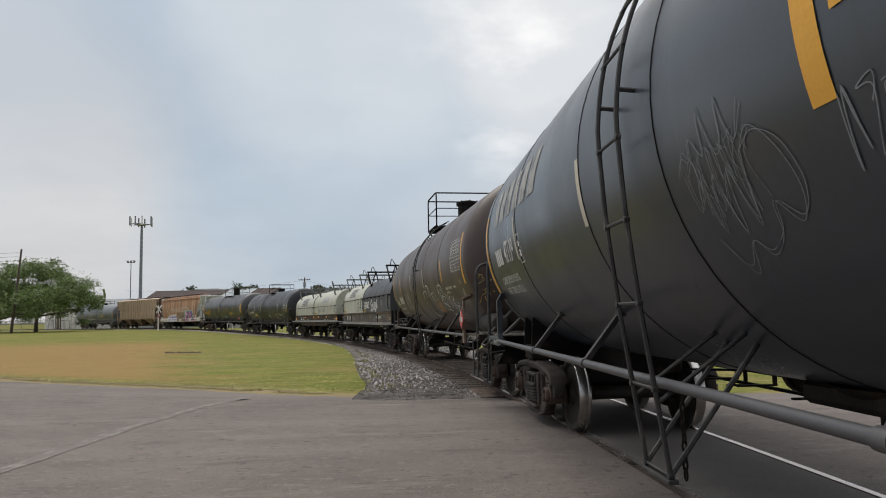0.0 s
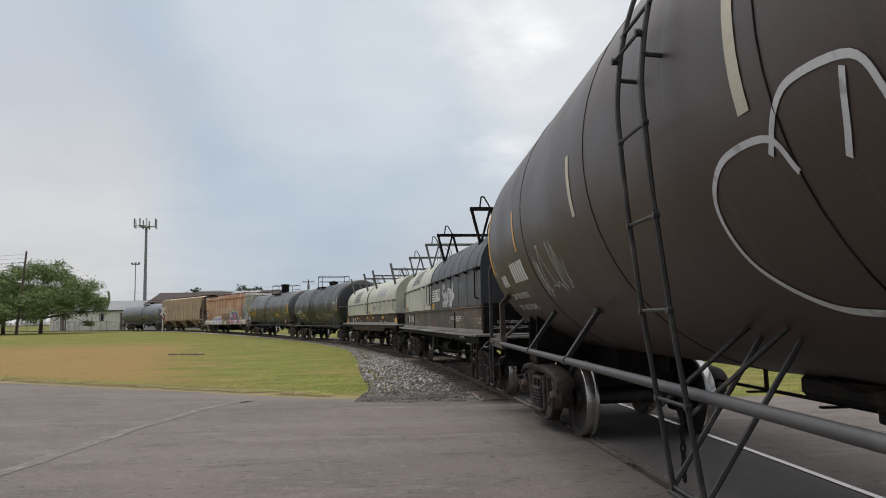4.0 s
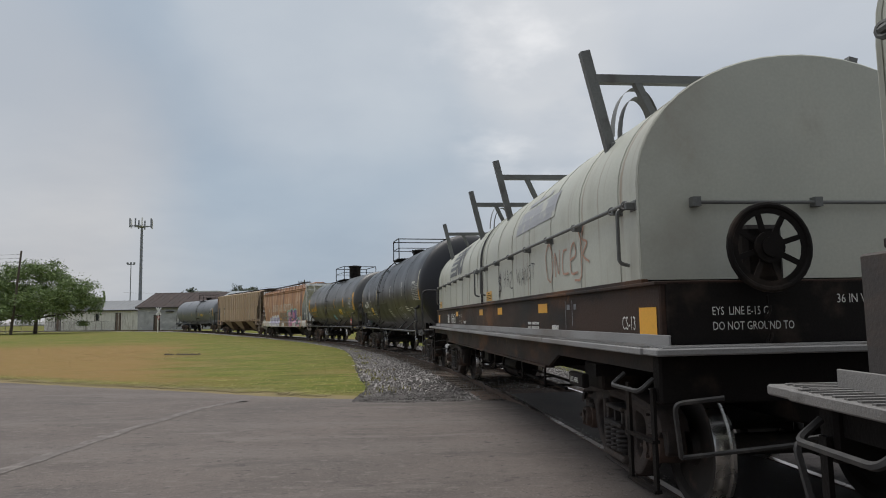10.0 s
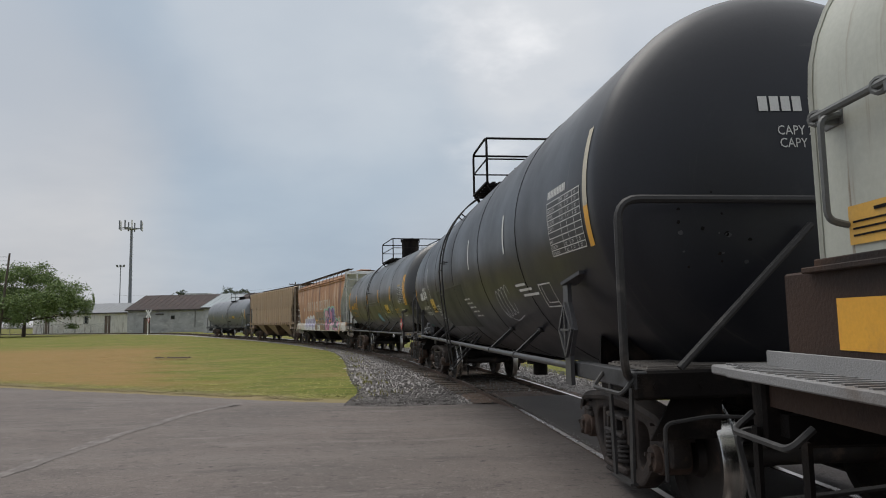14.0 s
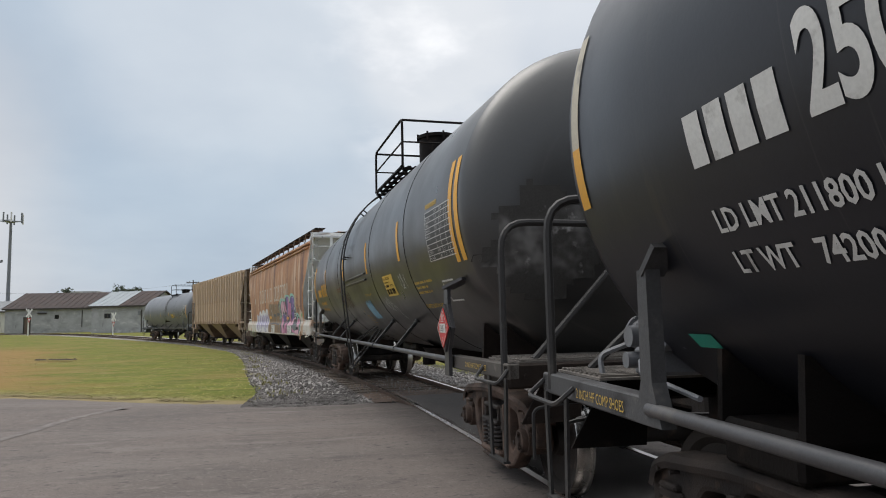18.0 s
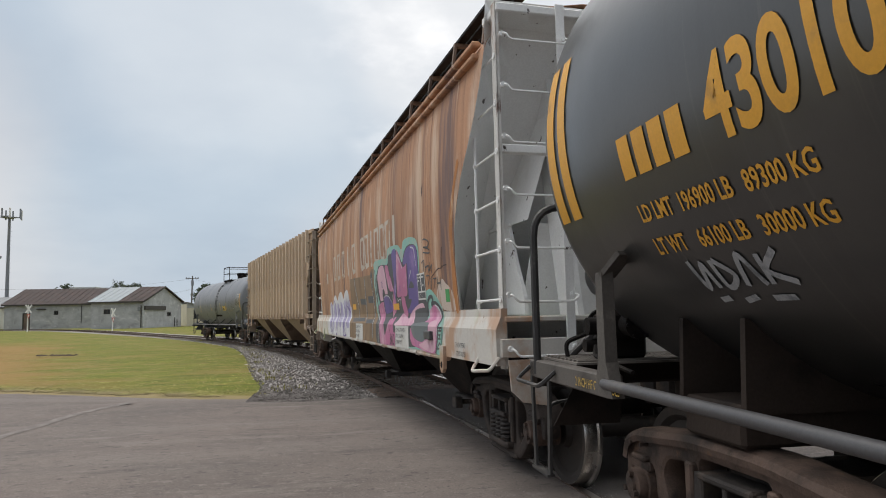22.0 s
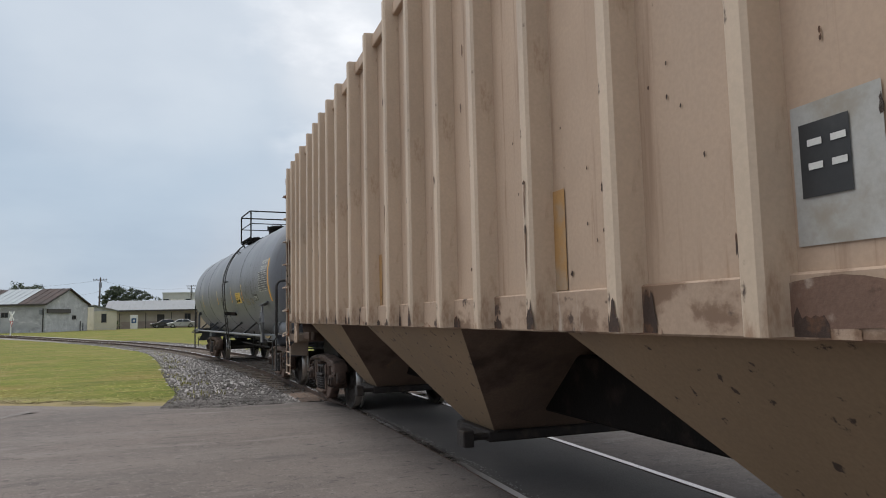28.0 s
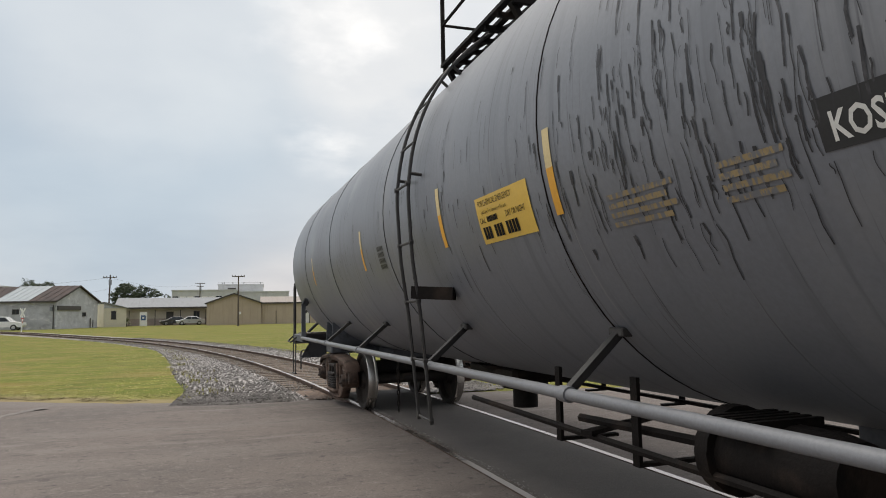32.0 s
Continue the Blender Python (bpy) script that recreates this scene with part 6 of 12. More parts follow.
    paint("graffiti_tag", scrawl(9, 1.3, 0.55, 6, 0.018), on_tank(R, zc, 3.4, 1.75), m_spray_white, car)
    paint("graffiti_mark", stroke([(0, 0), (.05, .3), (.12, .1), (.2, .35), (.22, .02)], 0.02) + stroke([(.1, .5), (.13, .54), (.16, .5), (.13, .46)], 0.02, closed=True), on_tank(R, zc, -6.55, 1.75), m_spray_white, car)
    marks = [[(0, .28), (.12, .34), (.18, .26)], [(.06, .33), (.10, .20), (.2, .12)], [(.12, .3), (.22, .3), (.2, .14)], [(.3, .38), (.36, .4), (.34, .33), (.42, .2), (.38, .12)], [(.36, .3), (.46, .24), (.5, .16)], [(.42, .16), (.5, .12), (.48, .02)], [(.54, .2), (.62, .16), (.56, .06), (.66, .02)], [(.58, .26), (.64, .27)], [(.5, .0), (.6, -.1), (.5, -.14)]]
    for pts in marks:
        paint("head_marker", tilt([[(0.75 * u, 0.85 * v) for u, v in q] for q in stroke(pts, 0.010)], -46), on_head(R, zc, 6.95, 0.5, -1.56, 2.12), m_spray_gold, car, "gold marker scribble on the tank head")
    return car


def hood_section(w, z0, zr, zt):
    """Half-arch cross-section of a coil hood from its foot on the near side over to the far side."""
    pts = [(-w, z0), (-w, zr)]
    for a in np.linspace(7, 90, 13):
        q = radians(a)
        pts.append((-w * math.cos(q), zr + (zt - zr) * math.sin(q)))
    return pts + [(-x, z) for x, z in pts[-2::-1]]


def add_hood(car, y0, y1, mat, dark, z0=1.73, zr=2.58, zt=3.5, w=1.36, rail=2.31):
    hood = Shape()
    sec = hood_section(w, z0, zr, zt)
    ys = np.linspace(y0, y1, 8)
    hood.sheet([[(x, y, z) for x, z in sec] for y in ys], True)
    n = len(sec)
    for y in (y0, y1):
        hood.add([(x, y, z) for x, z in sec], [tuple(range(n))])
    h = part("hood", hood, mat, car, "arched steel coil hood")
    s = Shape()
    stops = [y0 + 0.02] + list(np.arange(y0 + 0.42, y1 - 0.3, 1.01)) + [y1 - 0.02]
    for y in stops:
        s.tube([(x * 1.002, y, zr + (z - zr) * 1.002 if z > zr else z) for x, z in sec], 0.0045 if y0 + .1 < y < y1 - .1 else 0.014, 5)
    part("hood_seam", s, mat, h)
    for sx in (-1, 1):
        part("base_angle", Shape().box(sx * (w - 0.03), y0 - 0.02, z0 - 0.028, sx * (w + 0.022), y1 + 0.02, z0 + 0.006, 0.004), m_coil_frame, h, "rusty angle along the hood's foot")
    for sx in (-1, 1):
        s = Shape()
        s.cyl((sx * (w + 0.06), y0 + 0.12, rail), (sx * (w + 0.06), y1 - 0.12, rail), 0.017, 8)
        part("hood_rail", s, dark, h, "long locking rod along the hood")
        for y in [y0 + 0.14] + stops[1:-1] + [y1 - 0.14]:
            s = Shape()
            s.tube([(sx * (w + 0.06 + 0.010 * math.cos(q)), y + 0.028 * math.cos(q), rail - 0.004 + 0.026 * math.sin(q)) for q in np.linspace(0, 6.28, 10, endpoint=False)], 0.011, 6, closed=True)
            s.box(sx * (w + 0.075), y - 0.065, rail - 0.045, sx * (w - 0.02), y - 0.035, rail + 0.012, 0.006)
            s.box(sx * (w + 0.006), y - 0.085, rail - 0.05, sx * (w - 0.02), y + 0.04, rail + 0.03, 0.004)
            part("rail_hook", s, dark, h)
    for y in (y0 + 0.22, y1 - 0.22):
        part("grab_iron", Shape().tube(round_path([(-w - 0.01, y, z0 + 0.12), (-w - 0.09, y, z0 + 0.14), (-w - 0.09, y, rail - 0.03), (-w - 0.01, y, rail - 0.01)], 0.05), 0.014, 6), dark, h)
    for y, sg in ((y0, -1), (y1, 1)):
        s = Shape()
        s.cyl((-0.95, y + sg * 0.05, zr - 0.15), (0.95, y + sg * 0.05, zr - 0.15), 0.014, 6)
        for x in (-0.95, 0, 0.95):
            s.box(x - 0.03, y, zr - 0.18, x + 0.03, y + sg * 0.07, zr - 0.11)
        part("end_rail", s, dark, h)
    return h


def lift_frame(hood, y, mat, vee=True):
    """Lifting frame across the hood: a cross beam on splayed legs, with a thin hoop where it has one."""
    top = 3.78 if vee else 3.66
    s = Shape()
    reach = 1.29 if vee else 1.24
    s.bar((-reach, y, top), (reach, y, top), 0.08, 0.075)
    for sx in (-1, 1):
        s.box(sx * 1.08 - 0.05, y - 0.08, 2.99, sx * 1.08 + 0.05, y + 0.08, 3.05, 0.01)
        if vee:
            s.bar((sx * 1.08, y, 3.02), (sx * 1.26, y, 3.78), 0.055, 0.055)
            s.bar((sx * 1.08, y + 0.01, 3.02), (sx * 0.86, y + 0.01, 3.76), 0.045, 0.045)
            s.bar((sx * 0.72, y, 3.30), (sx * 0.85, y, 3.82), 0.055, 0.05)
        else:
            s.bar((sx * 1.11, y, 2.97), (sx * 1.33, y, 3.92), 0.075, 0.09)
            s.bar((sx * 0.68, y, 3.28), (sx * 0.85, y, 3.65), 0.075, 0.06)
    part("lifting_frame", s, mat, hood, "steel lifting frame on the hood")
    if vee:
        for sx in (-1, 1):
            s = Shape()
            s.tube(round_path([(sx * 1.08, y, 3.80), (sx * 1.045, y, 4.04), (sx * 0.985, y, 4.04), (sx * 0.85, y, 3.80)], 0.05, 4), 0.017, 6)
            part("lifting_loop", s, mat, hood)


def guide_arch(hood, y, zt, mat):
    """Two bent-plate hoops that stand across the hood by its lifting frame."""
    for x in (-0.60, 0.60):
        s = Shape()
        for r, hh in ((0.25, 0.52), (0.17, 0.42)):
            rows = []
            for a in np.linspace(0.0, math.pi, 16):
                xx, zz = x + r * math.cos(a), zt - 0.22 + hh * math.sin(a)
                rows.append([(xx, y - 0.07, zz), (xx, y + 0.07, zz)])
            s.sheet(rows, True)
        part("guide_arch", s, mat, hood, "bent steel guide hoop")


def coil_body(car, half, index, mat, deck_mat, low, zd, ext=0.0):
    ty = TRUCK_Y[index]
    z0, z1 = zd, 1.70
    E = {-1: half, 1: half + ext}
    s = Shape()
    s.box(-1.40, -half + 0.12, z0, -1.32, E[1] - 0.12, z1, 0.01)
    s.box(1.32, -half + 0.12, z0, 1.40, E[1] - 0.12, z1, 0.01)
    part("body", s, mat, car, "rusty trough body of the coil car")
    for sg in (-1, 1):
        part("end_wall", Shape().box(-1.36, sg * (E[sg] - 0.18), z0, 1.36, sg * (E[sg] - 0.10), z1 + ((0.07 if index == 2 else 0.01) if sg < 0 else -0.06), 0.01), m_under, car, "black end wall with white stencils")
    s = Shape()
    s.box(-1.44, -half + 0.10, z1 - 0.012, 1.44, E[1] - 0.34, z1 + 0.012, 0.004)
    part("top_flange", s, mat, car)
    part("centre_sill", Shape().box(-0.35, -half, 0.72, 0.35, E[1], 1.10, 0.02), m_under, car)
    for sx in (-1, 1):
        s = Shape()
        a0, a1 = ty - 0.95, ty - 1.35
        s.prism([(-half, zd - 0.05), (E[1], zd - 0.05), (E[1], zd - 0.17), (a0, zd - 0.17), (a1, low), (-a1, low), (-a0, zd - 0.17), (-half, zd - 0.17)], sx * 1.44, sx * 1.47)
        s.box(sx * 1.40, -a1, low - 0.012, sx * 1.50, a1, low + 0.012)
        part("side_sill", s, m_under if index == 2 else mat, car, "dark side sill")
    for y in np.linspace(-half + 0.1, E[1] - 0.1, 12):
        part("crossbearer", Shape().box(-1.43, y - 0.04, low + 0.01, 1.43, y + 0.04, low + 0.11), m_under, car)
    for sg in (-1, 1):
        part("end_sill", Shape().box(-1.50, sg * E[sg] - 0.06, 0.92, 1.50, sg * E[sg] + 0.06, zd - 0.05, 0.015), m_under, car)
        part("bolster", Shape().box(-1.30, sg * SEATS[index][sg > 0] - 0.25, 0.84, 1.30, sg * SEATS[index][sg > 0] + 0.25, 1.08, 0.02), m_under, car)
    cuts = np.linspace(-half - 0.05, E[1] + 0.05, 7)
    for a, b in zip(cuts[:-1], cuts[1:]):
        for sx in (-1, 1):
            s = Shape()
            x0, x1 = sorted((sx * 1.41, sx * 1.62))
            s.box(x0, a + 0.006, zd - 0.045, x1, b - 0.006, zd, 0.006)
            for y in np.arange(a + 0.08, b - 0.05, 0.075):
                s.box(x0 + 0.012, y, zd, x1 - 0.012, y + 0.022, zd + 0.007)
            part("walkway", s, deck_mat, car, "narrow grated side walkway")
            part("toe_board", Shape().box(sx * 1.408, a + 0.006, zd, sx * 1.422, b - 0.006, zd + 0.075, 0.003), deck_mat, car)
    for sg in (-1, 1):
        s = Shape()
        y0, y1 = sorted((sg * (E[sg] - 0.08), sg * (E[sg] + 0.26)))
        s.box(-1.60, y0, zd - 0.045, 1.60, y1, zd, 0.008)
        for y in np.arange(y0 + 0.03, y1 - 0.02, 0.06):
            s.box(-1.55, y - 0.01, zd, 1.55, y + 0.01, zd + 0.008)
        part("end_walkway", s, deck_mat, car)
        for sx in (-1, 1):
            s = Shape()
            x = sx * 1.52
            for dy in (0.02, 0.44):
                s.bar((x, sg * (E[sg] - dy), 1.02), (x, sg * (E[sg] - dy), 0.36), 0.05, 0.02, (1, 0, 0))
            s.bar((x, sg * (E[sg] - 0.0), 0.37), (x, sg * (E[sg] - 0.46), 0.37), 0.05, 0.02)
            s.bar((x, sg * (E[sg] - 0.0), 0.68), (x, sg * (E[sg] - 0.46), 0.68), 0.05, 0.02)
            part("step", s, m_under, car)
            s = Shape()
            s.tube(round_path([(x, sg * E[sg], 1.08), (x + sx * 0.10, sg * E[sg], 1.0), (x + sx * 0.10, sg * (E[sg] - 0.5), 1.0), (x, sg * (E[sg] - 0.5), 1.08)], 0.05), 0.016, 6)
            part("grab_iron", s, m_strut, car)
        s = Shape()
        s.tube(round_path([(-1.45, sg * (E[sg] + 0.20), 0.62), (-1.50, sg * (E[sg] + 0.25), 0.95), (-1.2, sg * (E[sg] + 0.28), 0.98)], 0.05), 0.016, 6)
        s.cyl((-1.45, sg * (E[sg] + 0.20), 0.62), (-0.2, sg * (E[sg] + 0.26), 0.72), 0.016, 6)
        part("uncoupling_lever", s, m_strut, car)
    s = Shape()
    s.cyl((-0.8, -0.5, 0.70), (-0.8, 0.4, 0.70), 0.19, 16)
    s.cyl((-0.8, 0.4, 0.70), (-0.8, 0.46, 0.70), 0.22, 16)
    part("brake_cylinder", s, m_under, car)
    s = Shape()
    s.box(-1.1, 1.3, 0.66, -0.5, 1.8, 0.95, 0.04)
    part("brake_valve", s, m_under, car)
    for xx in (-1.0, -0.7):
        s = Shape()
        s.cyl((xx, -3.4, 0.64), (xx, 3.4, 0.66), 0.02, 6)
        part("brake_rod", s, m_under, car)
    for y in (-2.6, -1.3, 0.9, 2.3):
        s = Shape()
        s.bar((-1.05, y, low + 0.05), (-1.05, y, 0.58), 0.07, 0.02, (1, 0, 0))
        s.bar((-1.08, y, 0.60), (-0.60, y, 0.60), 0.06, 0.02)
        s.tube(round_path([(-1.05, y, 0.72), (-1.12, y + 0.10, 0.66), (-1.05, y + 0.24, 0.70)], 0.04), 0.012, 6)
        part("rod_hanger", s, m_under, car)
    return z1


def logo_block(car, where, w, h, mat):
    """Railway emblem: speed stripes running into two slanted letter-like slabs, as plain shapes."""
    polys = []
    for k in range(5):
        v0 = h * (0.02 + 0.2 * k)
        polys += rects([(0.02 * k * w, v0, w * (0.50 + 0.01 * k), v0 + h * 0.12)])
    polys += [[(w * a + w * 0.05 * v0, h * v0), (w * b + w * 0.05 * v0, h * v0), (w * c + w * 0.05 * v1, h * v1), (w * d + w * 0.05 * v1, h * v1)] for a, b, c, d, v0, v1 in ((0.52, 0.595, 0.595, 0.52, 0, 1), (0.70, 0.775, 0.775, 0.70, 0, 1), (0.68, 0.77, 0.60, 0.51, 0.012, 0.988))]
    polys += stroke([(w * 1.0, h * 0.80), (w * 0.93, h * 0.90), (w * 0.87, h * 0.74), (w * 0.94, h * 0.50), (w * 0.97, h * 0.25), (w * 0.88, h * 0.10), (w * 0.80, h * 0.2)], h * 0.21)
    return paint("emblem", polys, where, mat, car, "striped railway emblem")


def on_hood(y0, z0, w=1.36, zr=2.45, zt=3.45, lift=0.006):
    """Near side of a hood: upright, then following the arch."""
    sec = [(-w, 1.70), (-w, zr)] + [(-w * math.cos(radians(a)), zr + (zt - zr) * math.sin(radians(a))) for a in np.linspace(7, 90, 13)]
    d = [0.0]
    for p, q in zip(sec, sec[1:]):
        d.append(d[-1] + math.hypot(q[0] - p[0], q[1] - p[1]))
    xs, zs = [p[0] for p in sec], [p[1] for p in sec]

    def f(u, v):
        k = z0 - 1.70 + v
        return (float(np.interp(k, d, xs)) - lift, y0 - SHIFTED[0] - u, float(np.interp(k, d, zs)) + lift * 0.6)
    return f


def hood_notice(car, y, z):
    paint("hood_notice", rects([(0, 0, 0.48, 0.15)]), on_flat(-1.368, y, z), surface("orange_caution_plate", (0.62, 0.35, 0.06), 0.5, 0, [((0.4, 0.25, 0.08), (5, 5, 5), 0.55, 0.75, 4)], 0, 60, 0.08), car, "small orange caution plate")
    paint("notice_line", rects([(0.16, 0.115, 0.32, 0.128)] + [(0.03, 0.03 + 0.026 * k, 0.45, 0.038 + 0.026 * k) for k in range(3)]), on_flat(-1.372, y, z), m_under, car)


def flat_text(car, body, y, z, h, x, mat, squeeze=0.75):
    return paint("lettering", text_polys(body, h, squeeze), on_flat(x, y, z), mat, car)


def front_text(car, body, x, z, h, y, mat, squeeze=0.85):
    return paint("lettering", text_polys(body, h, squeeze), on_front(y, x, z), mat, car)


m_logo_dark = surface("dark_emblem_paint", (0.10, 0.105, 0.115), 0.55, 0, [((0.20, 0.2, 0.19), (4, 4, 4), 0.55, 0.75, 5)], 0, 60, 0.1)
m_red_spray = surface("rust_red_spray_paint", (0.40, 0.23, 0.165), 0.6, 0, [((0.42, 0.36, 0.29), (8, 8, 8), 0.55, 0.75, 4)], 0, 60, 0.1)
m_black_spray = surface("black_spray_paint", (0.06, 0.06, 0.06), 0.6, 0, [((0.28, 0.28, 0.25), (8, 8, 8), 0.6, 0.75, 4)], 0, 60, 0.1)


m_coil_black = surface("charcoal_frame_paint", (0.036, 0.031, 0.029), 0.6, 0.0, [((0.095, 0.058, 0.038), (0.8, 0.40, 1.2), 0.43, 0.58, 7), ((0.14, 0.075, 0.042), (1.6, 1.4, 2.0), 0.58, 0.72, 7), ((0.08, 0.075, 0.07), (1.5, 16, 1.0), 0.63, 0.75, 6)], 0.005, 50, 0.2)
m_deck_dark = surface("worn_dark_grating", (0.20, 0.192, 0.185), 0.5, 0.3, [((0.30, 0.29, 0.27), (0.6, 0.35, 1.0), 0.50, 0.62, 5), ((0.05, 0.045, 0.04), (2, 2, 2), 0.56, 0.74, 6)], 0.006, 90, 0.15)


def car_coil_first():
    car, half = make_car(2, "brown coil steel car with one charcoal and one grey-green hood", "coil car", "coil_car")
    coil_body(car, half, 2, m_coil_black, m_deck_dark, 1.04, 1.19)
    args = dict(z0=1.74, zr=2.45, zt=3.45, w=1.36)
    h1 = add_hood(car, -6.76, -0.05, m_hood_dark, m_under, rail=2.46, **args)
    h2 = add_hood(car, 0.05, 6.72, m_hood_pale, m_cast_grey, rail=2.46, **args)
    for h, y0, y1, m in ((h1, -6.76, -0.05, m_under), (h2, 0.05, 6.72, m_cast_grey)):
        lift_frame(h, y0 + (1.26 if y0 < 0 else 1.56), m)
        lift_frame(h, y1 - 0.52 if y1 > 0 else -0.86, m)
        guide_arch(h, y0 + 1.95, 3.5, m)
    hand_brake(car, -half - 0.05, -0.46, 1.78, -1, 0.29)
    logo_block(car, on_flat(-1.368, -0.72, 1.94), 1.38, 0.34, m_white_mark)
    hood_notice(car, -0.60, 1.745)
    grey_spray = surface("grey_spray_shading", (0.20, 0.21, 0.22), 0.6, 0, [], 0, 60, 0.1)
    word = ([(.36, .44), (.22, .50), (.08, .42), (.10, .31), (.28, .24), (.32, .13), (.18, .03), (.04, .08)], [(.58, .30), (.46, .28), (.40, .16), (.48, .05), (.62, .05), (.68, .16), (.60, .30)], [(.80, .04), (.83, .20), (.86, .34), (.98, .36), (1.04, .30)], [(1.04, .18), (1.20, .20), (1.18, .34), (1.06, .32), (1.03, .16), (1.12, .04), (1.26, .08)], [(1.30, .40), (1.36, .24), (1.46, .18)], [(1.58, .52), (1.52, .34), (1.44, .14), (1.30, .0), (1.16, -.04)], [(1.36, .12), (1.56, .18), (1.78, .24)])
    for k, q in enumerate(word):
        paint("graffiti_letter", stroke(q, .135 if k != 5 else .17), on_flat(-1.368 - 0.0006 * k, -2.52, 1.80), m_spray_white, car, "blurred white graffiti lettering")
    for k, q in enumerate(word[:6]):
        paint("graffiti_shade", stroke([(u - .012, v - .01) for u, v in q], .022), on_flat(-1.374, -2.52, 1.80), grey_spray, car)
    paint("graffiti_tag", scrawl(61, 0.42, 0.22, 6, 0.012), on_flat(-1.368, -4.97, 2.05), m_spray_chalk, car)
    paint("graffiti_tag", scrawl(62, 0.4, 0.35, 4, 0.011), on_flat(-1.368, -6.45, 2.0), m_spray_thin, car)
    # grey-green hood
    logo_block(car, on_hood(4.28, 2.62), 1.9, 0.58, m_logo_dark)
    g = []
    for k in range(4):
        u = k * 0.25
        g += stroke([(u + .05, .05), (u + .03, .25), (u + .05, .48), (u + .2, .46), (u + .12, .28), (u + .24, .2), (u + .16, .02)], 0.016, closed=True)
    paint("graffiti", g, on_flat(-1.368, 1.66, 1.80), m_black_spray, car, "outlined bubble lettering")
    flat_text(car, "TYPE 3", 0.95, 1.86, 0.06, -1.368, m_logo_dark)
    hood_notice(car, 5.93, 1.77)
    # frame marks
    paint("mark_bars", bars_of(2, 0.21, 0.62, 0.2) + tilt(text_polys("16985", 0.215, 1.0), 0, 0.72, 0.0), on_flat(-1.405, 4.92, 1.37), m_white_mark, car, "white car marks")
    for k, (a, b) in enumerate((("LD LMT", "197300"), ("LT WT", "65700"))):
        flat_text(car, a, 3.06, 1.47 - 0.10 * k, 0.06, -1.405, m_white_mark, 0.68)
        flat_text(car, b, 2.70, 1.465 - 0.10 * k, 0.06, -1.405, m_white_mark, 0.68)
    paint("stencil_box", rects([(0, 0, 0.19, 0.012), (0, 0.17, 0.19, 0.182), (0, 0.05, 0.012, 0.18), (0.178, 0, 0.19, 0.18), (0.06, 0.05, 0.14, 0.13)]), on_flat(-1.405, 4.43, 1.40), m_spray_chalk, car)
    part("card_holder", Shape().box(-1.41, 5.50, 1.39, -1.425, 5.76, 1.54, 0.004), m_under, car)
    flat_text(car, "DRS 4", 2.28, 1.38, 0.055, -1.405, m_white_mark)
    flat_text(car, "CS-12", -7.02, 1.38, 0.10, -1.405, m_white_mark)
    paint("stencil_box", rects([(0, 0, 0.3, 0.012), (0, 0.30, 0.3, 0.312), (0, 0, 0.012, 0.31), (0.29, 0, 0.302, 0.31), (0, 0.15, 0.3, 0.16), (0.15, 0.15, 0.16, 0.31)]), on_flat(-1.405, -6.62, 1.32), surface("rust_stencil", (0.30, 0.17, 0.11), 0.7, 0, [], 0, 60, 0.15), car)
    for k in range(3):
        if k < 2:
            paint("stencil_line", bars_of(18, 0.027, 0.72, 0.22, skip=(4, 11)), on_flat(-1.405, -3.93, 1.50 - 0.045 * k), m_white_mark, car)
        paint("stencil_line", bars_of(26 - 5 * k, 0.027, 0.72, 0.22, skip=(7, 15)), on_flat(-1.405, -4.60, 1.505 - 0.042 * k), m_white_mark, car)
    # slots are flat near-black paint for the shade inside them
    for y in (3.42, -4.35):
        paint("side_slot", rects([(0, 0, 0.22, 0.40)]), on_flat(-1.404, y, 1.23), surface("shadowed_opening", (0.004, 0.004, 0.004), 0.95, 0, [], 0, 60, 0.1, spec=0.1), car, "dark upright slot in the frame")
    part("plate_bracket", Shape().box(-1.40, -5.05, 1.42, -1.425, -4.80, 1.485, 0.006), m_cast_grey, car, "small grey bracket plate")
    paint("graffiti_tag", stroke([(0, .16), (.0, .0)], .014) + stroke([(-.03, .04), (0, .0), (.03, .05)], .014), on_flat(-1.405, -3.80, 1.37), m_white_mark, car)
    paint("graffiti_tag", stroke([(0, .05), (.02, .22), (.05, .02), (.08, -.05)], .012) + stroke([(-.01, .08), (.07, .2)], .012) + stroke([(.0, .12), (.09, .05)], .012) + stroke([(.13, .2), (.14, .29)], .012) + stroke([(.17, .2), (.18, .29)], .012) + stroke([(.20, .25), (.23, .25)], .012) + stroke([(.25, .2), (.26, .29)], .012) + stroke([(.33, .2), (.33, .29), (.29, .24), (.35, .24)], .012), on_flat(-1.405, -5.50, 1.33), m_spray_chalk, car)
    y = -half + 0.45
    yf = -6.785
    front_text(car, "FOR USE ON", -0.47, 2.17, 0.085, yf, m_white_mark)
    front_text(car, "CS-12 CARS ON", -0.47, 2.04, 0.085, yf, m_white_mark)
    paint("mark_bars", bars_of(9, 0.085, 0.6, 0.2, skip=(2,)), on_front(yf, -0.47, 1.91), m_white_mark, car)
    for k in range(4):
        paint("emblem", rects([(-0.02 * k, 0, 0.5, 0.03)]), on_front(yf, -0.72, 2.92 + 0.05 * k), m_white_mark, car)
    front_text(car, "DO NOT GROUND TO", -1.10, 1.38, 0.055, -half + 0.095, m_white_mark, 0.7)
    front_text(car, "COUPLER WHEN WELDING", -1.20, 1.28, 0.055, -half + 0.095, m_white_mark, 0.7)
